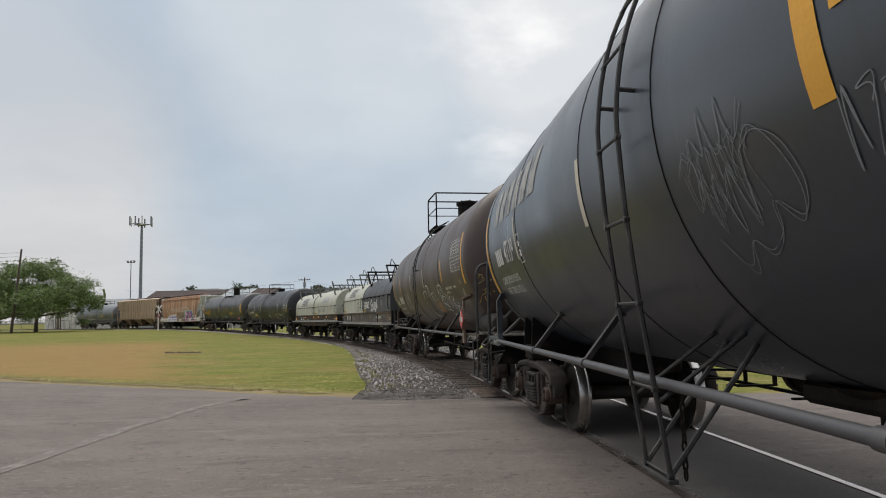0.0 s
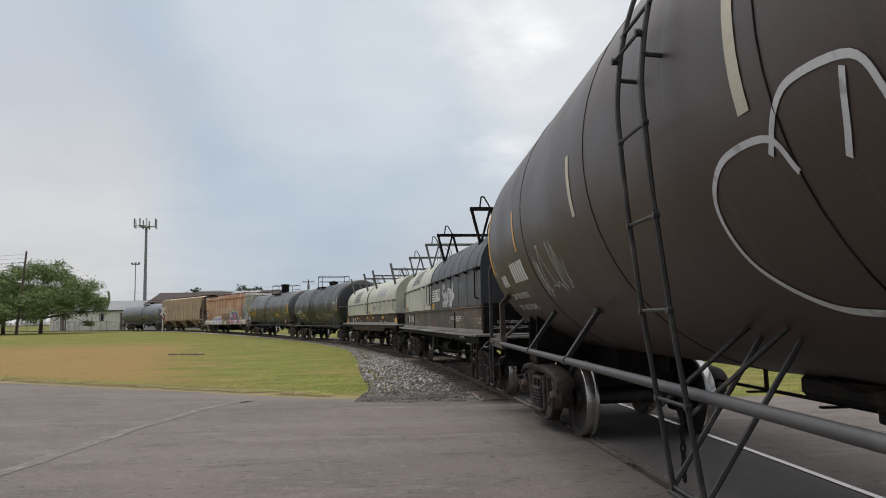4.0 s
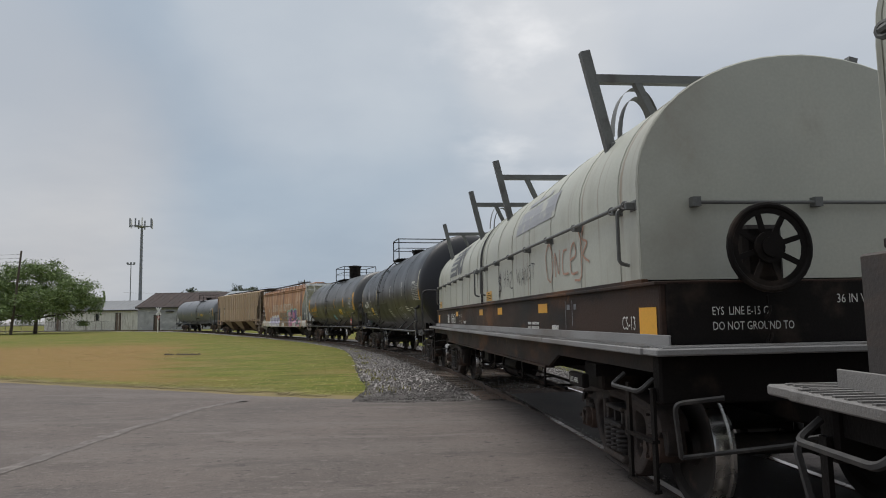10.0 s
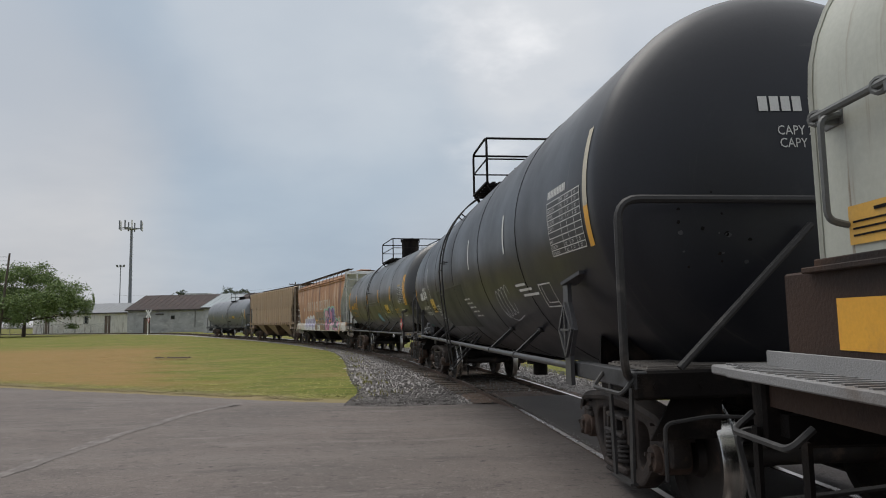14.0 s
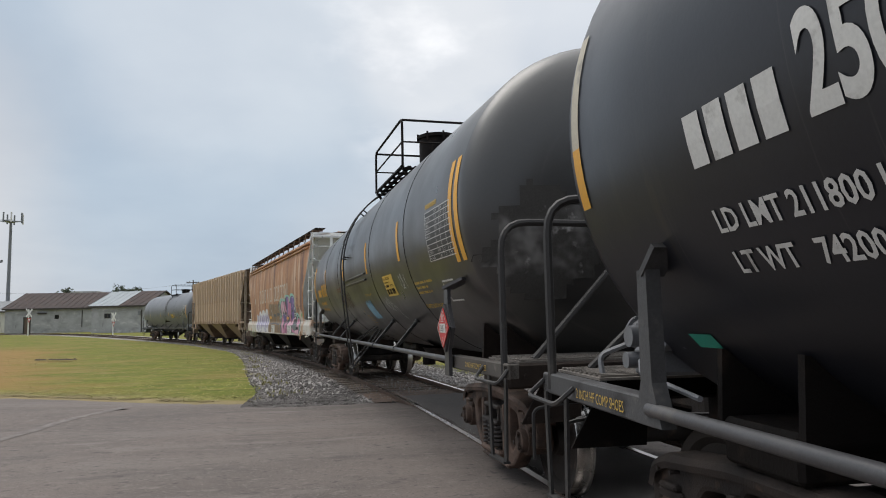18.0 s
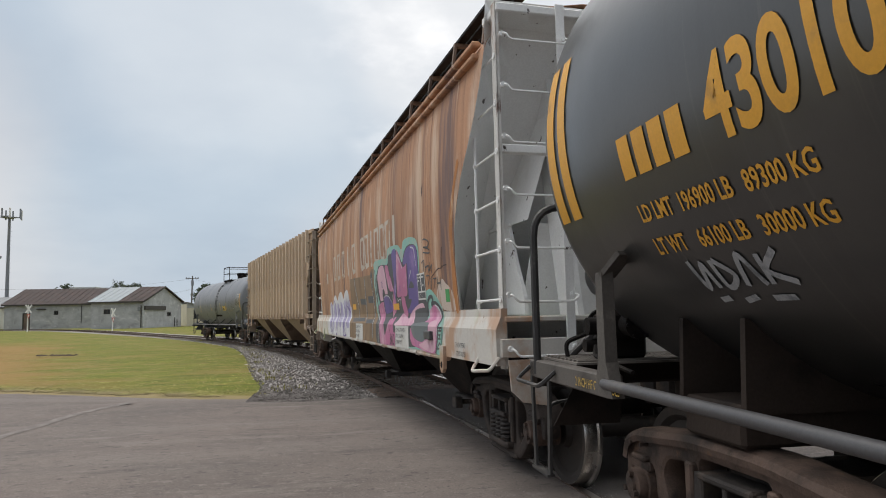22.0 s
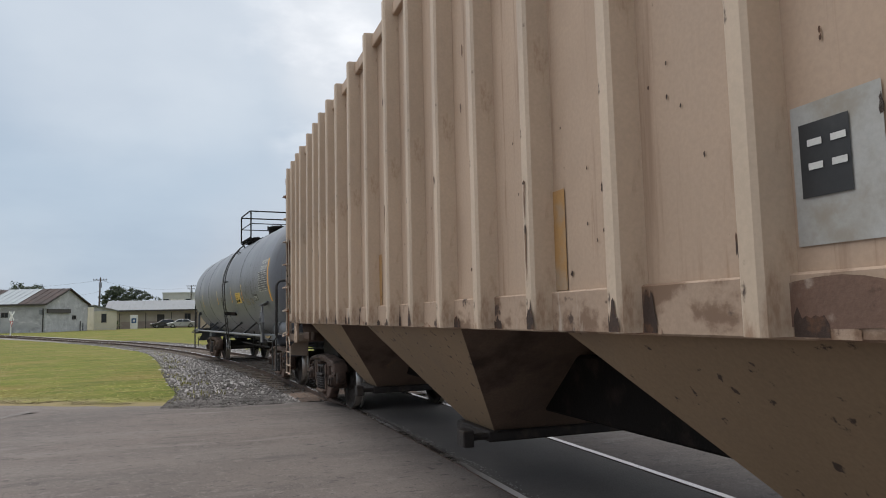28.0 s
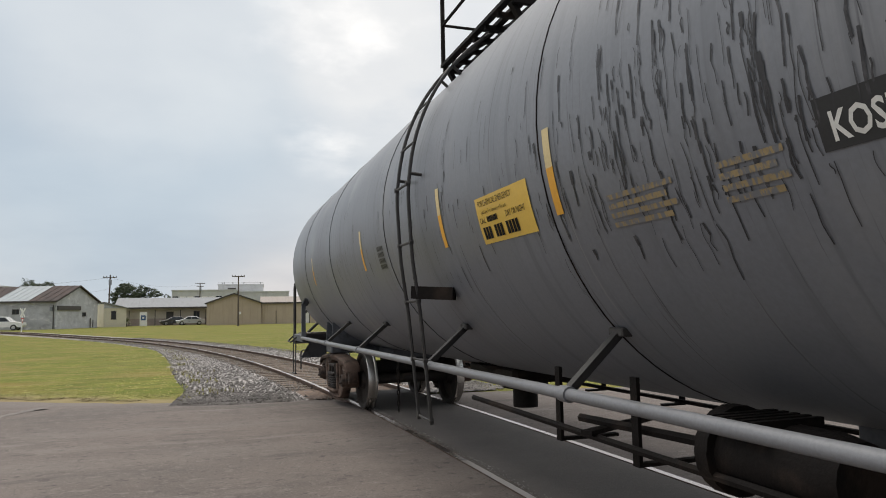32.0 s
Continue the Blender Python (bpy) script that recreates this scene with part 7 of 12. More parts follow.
    paint("mark_bars", bars_of(2, 0.12, 0.7, 0.2) + tilt(bars_of(5, 0.12, 0.6, 0.15), 0, 0.32, 0), on_front(-half + 0.095, -0.22, 1.60), m_white_mark, car)
    flat_text(car, "2 INCH HF COMP SHOES", -5.49, 1.07, 0.055, -1.506, m_white_mark)
    return car


def car_coil_second():
    car, half = make_car(3, "brown coil steel car with two grey-green hoods and yellow reflectors", "coil car", "coil_car")
    coil_body(car, half, 3, m_coil_frame, m_deck, 0.97, 1.28, 0.55)
    args = dict(z0=1.74, zr=2.45, zt=3.45, w=1.36)
    h1 = add_hood(car, -6.70, 0.15, m_hood_pale, m_cast_grey, **args)
    h2 = add_hood(car, 0.35, 7.37, m_hood_pale, m_cast_grey, **args)
    for h, y0, y1 in ((h1, -6.70, 0.15), (h2, 0.35, 7.37)):
        lift_frame(h, y0 + 1.20, m_cast_grey, False)
        lift_frame(h, y1 - 1.2, m_cast_grey, False)
        guide_arch(h, y0 + 1.85, 3.5, m_cast_grey)
    s = Shape()
    s.sheet([[(x * 1.012, y, z + 0.012) for x, z in hood_section(1.36, 1.74, 2.45, 3.45)] for y in (0.14, 0.36)], True)
    part("joint_strip", s, m_under, car, "dark rubber joint between the hoods")
    hand_brake(car, -half - 0.05, -0.70, 1.92, -1, 0.28)
    logo_block(car, on_hood(4.45, 2.42), 2.0, 0.66, m_logo_dark)
    paint("worn_emblem", rects([(0, 0, 1.9, 0.30)]) + rects([(0.3, 0.35, 1.4, 0.42)]), on_hood(-2.85, 2.55), surface("worn_grey_overpaint", (0.30, 0.31, 0.33), 0.6, 0, [((0.42, 0.43, 0.38), (3, 3, 3), 0.5, 0.62, 6)], 0, 60, 0.1), car, "worn grey overpainted emblem")
    hood_notice(car, -0.50, 1.76)
    paint("graffiti_tag", stroke([(.22, .21), (.08, .24), (.04, .17), (.2, .11), (.19, .04), (.02, .02)], .028) + stroke([(.02, -.05), (.14, .3)], .028) + stroke([(.10, -.06), (.22, .29)], .028), on_flat(-1.368, -1.56, 1.85), m_black_spray, car, "dark sprayed sign")
    hood_notice(car, 6.80, 1.78)
    g = stroke([(.05, .05), (0, .3), (.15, .42), (.28, .25), (.2, .02), (.05, .05)], .022) + stroke([(.38, .05), (.37, .3), (.5, .08), (.55, .32)], .022) + stroke([(.82, .3), (.68, .28), (.66, .08), (.85, .06)], .022) + stroke([(.92, .18), (1.1, .22), (1.05, .34), (.93, .25), (.95, .06), (1.15, .05)], .022) + stroke([(1.15, .5), (1.28, .3), (1.25, .0), (1.05, -.02)], .022) + stroke([(1.4, .5), (1.3, .36), (1.45, .3), (1.32, .2), (1.5, .12)], .022)
    paint("graffiti", g, on_flat(-1.368, -4.38, 1.85), m_red_spray, car, "rust-red looping graffiti word")
    g = []
    glyphs = ([(0, 0), (.02, .24)], [(.02, .12), (.12, .13)], [(.13, .0), (.12, .25)], [(.22, .0), (.28, .24), (.36, .02)], [(.24, .1), (.34, .11)], [(.42, .2), (.56, .22), (.42, .02), (.60, .0)], [(.86, .2), (.90, .02), (.97, .16), (1.02, .0), (1.08, .22)], [(1.14, .0), (1.22, .22), (1.28, .02)], [(1.16, .09), (1.26, .09)], [(1.34, .0), (1.35, .22), (1.46, .02), (1.47, .24)], [(1.66, .2), (1.56, .18), (1.64, .08), (1.54, .02)], [(1.70, .22), (1.86, .23)], [(1.78, .22), (1.77, .04)])
    for q in glyphs:
        g += stroke([(u, v + 0.02 * math.sin(9 * u)) for u, v in q], .016, 3)
    paint("graffiti_tag", g, on_flat(-1.368, -2.0, 1.90), m_black_spray, car, "black graffiti letters")
    paint("mark_bars", bars_of(2, 0.20, 0.62, 0.2) + tilt(text_polys("169631", 0.205, 0.95), 0, 0.65, 0.0), on_flat(-1.405, 4.77, 1.38), m_white_mark, car, "white car marks")
    for k, (a, b) in enumerate((("LD LMT", "202"), ("LT WT", "60"))):
        flat_text(car, a, 2.76, 1.51 - 0.13 * k, 0.055, -1.405, m_white_mark)
        flat_text(car, b, 2.42, 1.51 - 0.13 * k, 0.055, -1.405, m_white_mark)
    for y, w in ((3.22, 0.36), (-4.12, 0.40), (0.04, 0.34), (-1.65, 0.34)):
        paint("reflector", rects([(0, 0, w, 0.10)]), on_flat(-1.405, y, 1.53), m_yellow, car, "yellow reflector")
    paint("reflector", rects([(0, 0, 0.3, 0.22)]), on_flat(-1.405, -7.06, 1.32), m_yellow, car, "yellow reflector")
    paint("reflector", rects([(0, 0, 0.30, 0.2)]), on_flat(-1.405, 6.86, 1.38), m_yellow, car, "yellow reflector")
    flat_text(car, "CS-13", -6.72, 1.38, 0.10, -1.405, m_white_mark)
    paint("stencil_box", rects([(0, 0, 0.4, 0.02), (0, 0, 0.012, 0.34), (0.22, 0.1, 0.235, 0.34), (0.05, 0.25, 0.15, 0.3), (0.28, 0.25, 0.36, 0.3)]), on_flat(-1.405, -5.2, 1.30), m_spray_thin, car)
    paint("name_bars", bars_of(6, 0.06, 0.6, 0.1, slant=0.3), on_flat(-1.405, -4.68, 1.34), m_white_mark, car)
    for k in range(2):
        paint("stencil_line", bars_of(7, 0.05, 0.7, 0.2, skip=(4,)), on_flat(-1.405, 2.02, 1.385 - 0.0 * k - 0.004 * k), m_white_mark, car) if k == 0 else None
        paint("stencil_line", bars_of(16, 0.03, 0.8, 0.3, skip=(5,)), on_flat(-1.405, -3.6, 1.40 - 0.05 * k), m_white_mark, car)
    front_text(car, "EYS  LINE E-15 G", -1.05, 1.48, 0.055, -half + 0.095, m_white_mark, 0.7)
    front_text(car, "DO NOT GROUND TO", -1.05, 1.38, 0.055, -half + 0.095, m_white_mark, 0.7)
    front_text(car, "36 IN WHEELS", -0.15, 1.55, 0.06, -half + 0.095, m_white_mark, 0.8)
    part("jack_bracket", Shape().box(-1.44, -5.62, 0.87, -1.50, -5.22, 0.99, 0.01), m_under, car)
    flat_text(car, "JACK HERE", -5.62, 0.905, 0.045, -1.506, m_white_mark)
    return car


def car_tilx():
    car, half = make_car(4, "black tank car with white lettering and a yellow notice", "tank car")
    R, zc = 1.60, 2.50
    part("tank", tank_shape(R, zc, 7.5, 0.5), m_black, car, "black satin painted tank shell")
    seams(car, R, zc, (-5.0, -2.6, 0.1, 2.7, 5.2), m_black)
    tank_under(car, half, R, zc, m_pipe, m_under, 4, (2.89, 4.40), (-6.66, 6.92), (7.95, 8.50), m_sill_cool, rail_front=8.06)
    tank_bottom(car, half, R, zc, 4, -3.6, -1)
    tank_ladder(car, R, zc, 0.88, m_strut, 0.40, 0.58)
    tank_platform(car, R, zc, -0.6, 0.75, m_under, 0.25, 0.1, 0.83)
    placard_post(car, -6.66, R, zc, m_pipe)
    for y in (-7.38, 7.44):
        stripe(car, R, zc, y, 2.08, 2.40, 0.10)
        stripe(car, R, zc, y, 2.40, 3.02, 0.10, m_cream, "bleached upper end of a stripe")
    for y in (-4.35, -1.76, 4.40):
        stripe(car, R, zc, y, 2.31, 2.78, 0.07, m_white_mark, "thin white upright stripe")
    stripe(car, R, zc, 1.97, 2.31, 2.78, 0.085, surface("sun_bleached_yellow", (0.62, 0.50, 0.26), 0.55, 0, [], 0, 60, 0.08), "bleached yellow upright stripe")
    data_table(car, R, zc, -6.32, 2.09, 0.94, 0.50, ground=m_patch_dark)
    paint("table_title", bars_of(11, 0.07, 0.55, 0.15), on_tank(R, zc, -6.34, 2.62), m_white_mark, car)
    paint("stencil_box", rects([(0, 0, 0.45, 0.014), (0, 0.26, 0.45, 0.274), (0, 0, 0.014, 0.27), (0.436, 0, 0.45, 0.27), (0.1, 0.05, 0.112, 0.27), (0.1, 0.05, 0.45, 0.062)]), on_tank(R, zc, -5.44, 1.64), m_white_mark, car)
    paint("mark_bars", bars_of(4, 0.20, 0.55, 0.18) + tilt(text_polys("250346", 0.28, 0.66, 0.04), 0, 0.65, 0.02), on_tank(R, zc, 6.35, 2.06), m_white_mark, car, "white car marks")
    label_text(car, "LD LMT 211800 LB 96050 KG", 6.35, 1.82, 0.088, R, zc, m_white_mark, 0.9)
    label_text(car, "LT WT   74200 LB 33650 KG", 6.35, 1.67, 0.088, R, zc, m_white_mark, 0.9)
    paint("stencil_box", rects([(0, 0, 0.16, 0.012), (0, 0.28, 0.16, 0.292), (0, 0, 0.012, 0.29), (0.15, 0, 0.162, 0.29)]) + tilt(text_polys("C", 0.09), 0, 0.045, 0.06) + tilt(text_polys("PLATE", 0.035, 0.8), 0, 0.03, 0.20), on_tank(R, zc, 4.26, 2.06), m_white_mark, car)
    flat_text(car, "2 INCH HF COMP SHOES", 7.85, 1.05, 0.055, -1.506, m_yellow_mark)
    notice(car, R, zc, 4.40, 1.72, 0.66, 0.34)
    for k, line in enumerate(("MAXIMUM OPERATING PRESSURE", "FOR HEATER COILS 150 PSI", "EXTERIOR HEATER PIPES", "DO NOT OBSTRUCT", "PIPE CAPS REQUIRED", "PIPE CAPS MUST BE IN PLACE")):
        label_text(car, line, 3.66 - 0.02 * k, 1.83 - 0.066 * k, 0.042, R, zc, m_white_mark, 0.62)
    patch = surface("green_black_touch_up_paint", (0.019, 0.022, 0.016), 0.5, 0.0, [((0.030, 0.032, 0.026), (0.6, 1.2, 0.8), 0.5, 0.72, 5)], 0.002, 40, 0.12, spec=0.4)
    paint("repainted_panel", rects([(0, -0.85, 3.6, 0.0)]), on_tank(R, zc, 2.88, 2.14, 0.003), patch, car, "dull greenish-black repainted panel")
    paint("panel_edge", rects([(0, 0, 3.6, 0.03)]), on_tank(R, zc, 2.88, 2.14, 0.010), m_black, car, "raised upper edge of the panel")
    for k in range(3):
        paint("stencil_line", rects([(0, 0, 0.45 + 0.1 * k, 0.03)]), on_tank(R, zc, -4.5 - 0.1 * k, 1.90 - 0.06 * k), m_white_mark, car)
    for k in range(5):
        paint("stencil_line", rects([(0, 0, 0.3, 0.03), (0.36, 0, 0.5, 0.03)]), on_tank(R, zc, -0.6 - 0.1 * k, 1.86 - 0.07 * k), m_white_mark, car)
    g = []
    for k in range(4):
        cx = 0.12 + k * 0.2
        g += stroke([(cx + 0.12 * math.cos(a), 0.2 + 0.2 * math.sin(a) + 0.02 * k) for a in np.linspace(0.4, 6.0, 9)], 0.016)
    paint("graffiti", g + stroke([(0, .1), (.4, -.05), (.95, .02)], 0.014), on_tank(R, zc, -3.2, 1.55), m_spray_white, car)
    paint("graffiti_tag", scrawl(31, 0.45, 0.16, 5, 0.012), on_tank(R, zc, 3.35, 1.96), m_spray_thin, car)
    paint("paint_dab", rects([(0, 0, 0.20, 0.09)]), on_tank(R, zc, 7.12, 1.36), surface("bright_green_dab", (0.03, 0.35, 0.25), 0.5, 0, [], 0, 60, 0.1), car)
    rnd = random.Random(77)
    for k in range(16):
        a, b, r = rnd.gauss(-0.82, 0.16), rnd.gauss(2.10, 0.16), rnd.uniform(0.006, 0.020)
        c = [(r * rnd.uniform(.7, 1.2) * math.cos(q), r * rnd.uniform(.7, 1.2) * math.sin(q)) for q in np.linspace(0, 6.28, 9, endpoint=False)]
        paint("paint_chip", filled(c, 2), lambda u, v, a=a, b=b: (lambda x, z: (x, -(7.506 + 0.5 * math.sqrt(max(0.0, 1 - min(1.0, math.hypot(x, z - zc) / R) ** (2 / 0.9)))), z))(a + u, b + v), m_under if k % 3 else m_pipe, car)
    paint("head_lettering", bars_of(4, 0.115, 0.6, 0.15) + tilt(text_polys("250346", 0.12, 0.8), 0, 0.38, 0), on_head(R, zc, 7.5, 0.5, -0.46, 3.0), m_white_mark, car, "white stencils on the tank head")
    paint("head_lettering", text_polys("CAPY 254", 0.07, 0.85) + tilt(text_polys("CAPY 963", 0.07, 0.85), 0, 0.01, -0.095), on_head(R, zc, 7.5, 0.5, -0.34, 2.82), m_white_mark, car)
    brake_valve(car, half - 0.72, m_pipe_grey, "pale grey brake control valve")
    return car


def car_etcx():
    car, half = make_car(5, "dusty black tank car with yellow stripes and stencils", "tank car")
    R, zc = 1.60, 2.60
    part("tank", tank_shape(R, zc, 7.5, 0.5), m_etcx, car, "dusty black painted tank shell")
    seams(car, R, zc, (-5.05, -2.4, 1.81, 4.3), m_etcx)
    tank_under(car, half, R, zc, m_pipe, m_sill_brown, 5, (2.25, 3.95), (-6.84, 6.95), None, m_sill_grey)
    tank_bottom(car, half, R, zc, 5, -3.6, -1)
    tank_ladder(car, R, zc, 0.20, m_strut, 0.40, 0.58)
    tank_platform(car, R, zc, -2.45, 0.05, m_under, 0.78, -1.0, 0.82, dome_r=0.36)
    placard_post(car, -6.84, R, zc, m_pipe)
    placard(car, -6.84, "1245")
    for d in (7.22, 7.42):
        stripe(car, R, zc, -d + 0.03, 2.06, 3.05, 0.12)
        stripe(car, R, zc, d, 2.06, 3.05, 0.13)
    for y in (-4.65, -2.03, 0.95, 4.45):
        stripe(car, R, zc, y, 2.28, 2.80, 0.12)
    data_table(car, R, zc, -6.20, 2.14, 0.98, 0.54, ground=m_patch_dark)
    paint("table_title", bars_of(11, 0.055, 0.6, 0.18), on_tank(R, zc, -6.20, 2.71), m_yellow_mark, car)
    notice(car, R, zc, -3.24, 1.86, 0.70, 0.32)
    for k, n in enumerate((24, 17, 19)):
        paint("stencil_line", bars_of(n, 0.032, 0.8, 0.3, skip=(7, 13, 16)), on_tank(R, zc, -5.10, 1.94 - 0.058 * k), m_yellow_mark, car)
    flat_text(car, "2 INCH HF COMP SHOES", 7.4, 1.05, 0.055, -1.506, m_yellow_mark)
    flat_text(car, "2 INCH HF COMP SHOES", -7.28, 1.06, 0.05, -1.506, m_yellow_mark)
    label_text(car, "COUPLED LENGTH 59' 4 1/2\"", -5.08, 1.65, 0.055, R, zc, m_yellow_mark, 0.8)
    paint("mark_bars", bars_of(4, 0.21, 0.6, 0.2) + tilt(text_polys("430105", 0.31, 0.80, 0.035), 0, 0.80, 0.0), on_tank(R, zc, 6.47, 2.15), m_yellow, car, "yellow car marks")
    label_text(car, "LD LMT  196900 LB   89300 KG", 6.46, 1.94, 0.085, R, zc, m_yellow, 0.78)
    label_text(car, "LT WT    66100 LB   30000 KG", 6.46, 1.78, 0.085, R, zc, m_yellow, 0.78)
    paint("stencil_box", rects([(0, 0, 0.16, 0.012), (0, 0.20, 0.16, 0.212), (0, 0, 0.012, 0.21), (0.15, 0, 0.162, 0.21), (0.05, 0.06, 0.11, 0.14)]), on_tank(R, zc, 4.62, 2.12), m_yellow, car)
    label_text(car, "VENT TANK WHEN UNLOADING", -1.20, 1.93, 0.04, R, zc, m_yellow_mark, 0.7)
    label_text(car, "CLOSED", -0.02, 1.655, 0.028, R, zc, m_yellow_mark, 0.8)
    for k, line in enumerate(("HANDLE MUST BE", "LOCKED AND CHAINED", "IN CLOSED POSITION", "BEFORE LOADING")):
        label_text(car, line, -0.10 - 0.05 * k, 1.585 - 0.045 * k, 0.028, R, zc, m_yellow_mark, 0.8)
    paint("stencil_line", stroke([(0, 0.13), (0.22, 0.0), (0.36, -0.10), (0.33, -0.14), (0.02, -0.15)], 0.006, 3), on_tank(R, zc, -0.02, 1.52), m_yellow_mark, car)
    g = []
    for k in range(6):
        u = k * 0.1
        g += blob([(u, .28), (u + .07, .34 + .03 * (k % 2)), (u + .12, .12), (u + .17, .02), (u + .09, -.04), (u + .03, .12)], 3)
    paint("graffiti", g, on_tank(R, zc, -0.85, 1.56), m_spray_blue, car, "pale blue graffiti lettering")
    tag = ([(.0, .20), (.04, .03), (.06, .18), (.09, .01)], [(.17, .22), (.12, .14), (.17, .08), (.14, .02)], [(.20, .21), (.18, .12), (.24, .13)], [(.22, .25), (.28, .02), (.25, .24), (.36, .12), (.30, .08), (.40, .0)], [(.20, .0), (.28, .03), (.30, -.02)], [(.42, .18), (.45, .06), (.49, .14), (.52, .04)], [(.54, .02), (.57, .13), (.64, .0)], [(.62, .06), (.68, -.08), (.76, -.11)], [(.70, -.02), (.78, -.12)])
    for pts in tag:
        paint("graffiti_tag", tilt(stroke(pts, 0.011, 2), -6), on_tank(R, zc, -2.70, 1.68), m_spray_white, car)
    paint("graffiti_tag", scrawl(43, 0.35, 0.2, 3, 0.012), on_tank(R, zc, -4.33, 1.93), m_spray_white, car)
    red = surface("dull_red_spray", (0.115, 0.062, 0.055), 0.6, 0, [((0.045, 0.042, 0.04), (3, 5, 5), 0.42, 0.64, 6)], 0, 60, 0.15)
    word = ([(0, .3), (.03, .0)], [(.14, .3), (.02, .16), (.15, .02)], [(.28, .22), (.2, .12), (.26, .0), (.35, .1), (.28, .22)], [(.38, .0), (.46, .28), (.54, .02)], [(.40, .1), (.52, .12)], [(.58, .28), (.72, .0)], [(.72, .3), (.57, .02)], [(.78, .3), (.85, .16), (.93, .32)], [(.85, .16), (.82, -.02)], [(1.06, .3), (.97, .22), (1.08, .14), (.98, .02)], [(1.14, .3), (1.12, .02), (1.24, .04)], [(1.13, .16), (1.23, .18)], [(1.29, .0), (1.30, .32), (1.42, .24), (1.32, .14), (1.46, .0)])
    for q in word:
        paint("graffiti_stroke", stroke(q, 0.032), on_tank(R, zc, 2.08, 1.78), red, car, "dull red graffiti letters")
    for q in word[2:9:2]:
        paint("graffiti_stroke", stroke([(u * .9 + .12, v * 1.25 + .03) for u, v in q], 0.03), on_tank(R, zc, 2.08, 1.80, 0.008), red, car)
    for k in range(2):
        paint("stencil_line", bars_of(20, 0.028, 0.8, 0.4, skip=(4, 9, 15)), on_tank(R, zc, 2.34, 2.19 - 0.05 * k), surface("faded_red_stencil", (0.22, 0.07, 0.05), 0.6, 0, [], 0, 60, 0.12), car)
    for q in ([(0, .16), (.04, .0), (.10, .14), (.13, .0)], [(.18, .15), (.20, .0), (.30, .06), (.20, .15)], [(.34, .0), (.40, .16), (.47, .0)], [(.52, .15), (.51, .0)], [(.64, .16), (.53, .07), (.66, .0)], [(.06, -.07), (.14, -.06)], [(.24, -.08), (.34, -.06)], [(.44, -.07), (.58, -.07)]):
        paint("graffiti_tag", stroke(q, 0.032), on_tank(R, zc, 6.27, 1.60), m_spray_chalk, car)
    paint("graffiti_tag", scrawl(48, 1.0, 0.2, 7, 0.012), on_tank(R, zc, 3.6, 1.92), m_spray_thin, car)
    s = Shape()
    for dz in (0.0, 0.10):
        pts = [(-(R + 0.02) * math.cos(math.asin((2.20 + dz - zc) / R)), y, 2.20 + dz) for y in np.linspace(1.42, -1.85, 14)]
        s.tube(pts, 0.018, 6)
    part("jacket_trim", s, m_etcx, car, "raised trim on the shell")
    s = Shape()
    s.lathe([(0.001, 0.72), (0.3, 0.74), (0.62, 0.86), (0.75, 1.05)], (0, -2.6, 0), 'Z', 20)
    part("sump", s, m_under, car)
    cells = []
    for a in np.arange(-0.55, 0.55, 0.06):
        for b in np.arange(-0.60, 0.60, 0.06):
            if math.hypot(a / 0.5, b / 0.55) + 0.35 * noise.noise(Vector((a * 4, b * 4, 1))) < 0.95:
                cells.append([(a, b), (a + 0.06, b), (a + 0.06, b + 0.06), (a, b + 0.06)])
    paint("faded_patch", cells, on_head(R, zc, 7.5, 0.5, -0.95, 2.15), surface("scrubbed_pale_patch", (0.055, 0.053, 0.05), 0.8, 0, [((0.20, 0.195, 0.19), (2.2, 2.2, 2.2), 0.50, 0.72, 3), ((0.42, 0.41, 0.40), (4.0, 4.0, 4.0), 0.58, 0.74, 4)], 0, 60, 0.2, spec=0.2), car, "pale scrubbed patch on the tank head")
    paint("bracket_plate", rects([(0, 0, 0.42, 0.02), (0, 0.24, 0.42, 0.26), (0, 0, 0.02, 0.26)]), on_tank(R, zc, -6.32, 1.70), m_white_mark, car)
    brake_valve(car, half - 0.62, m_under, "black brake control valve")
    return car


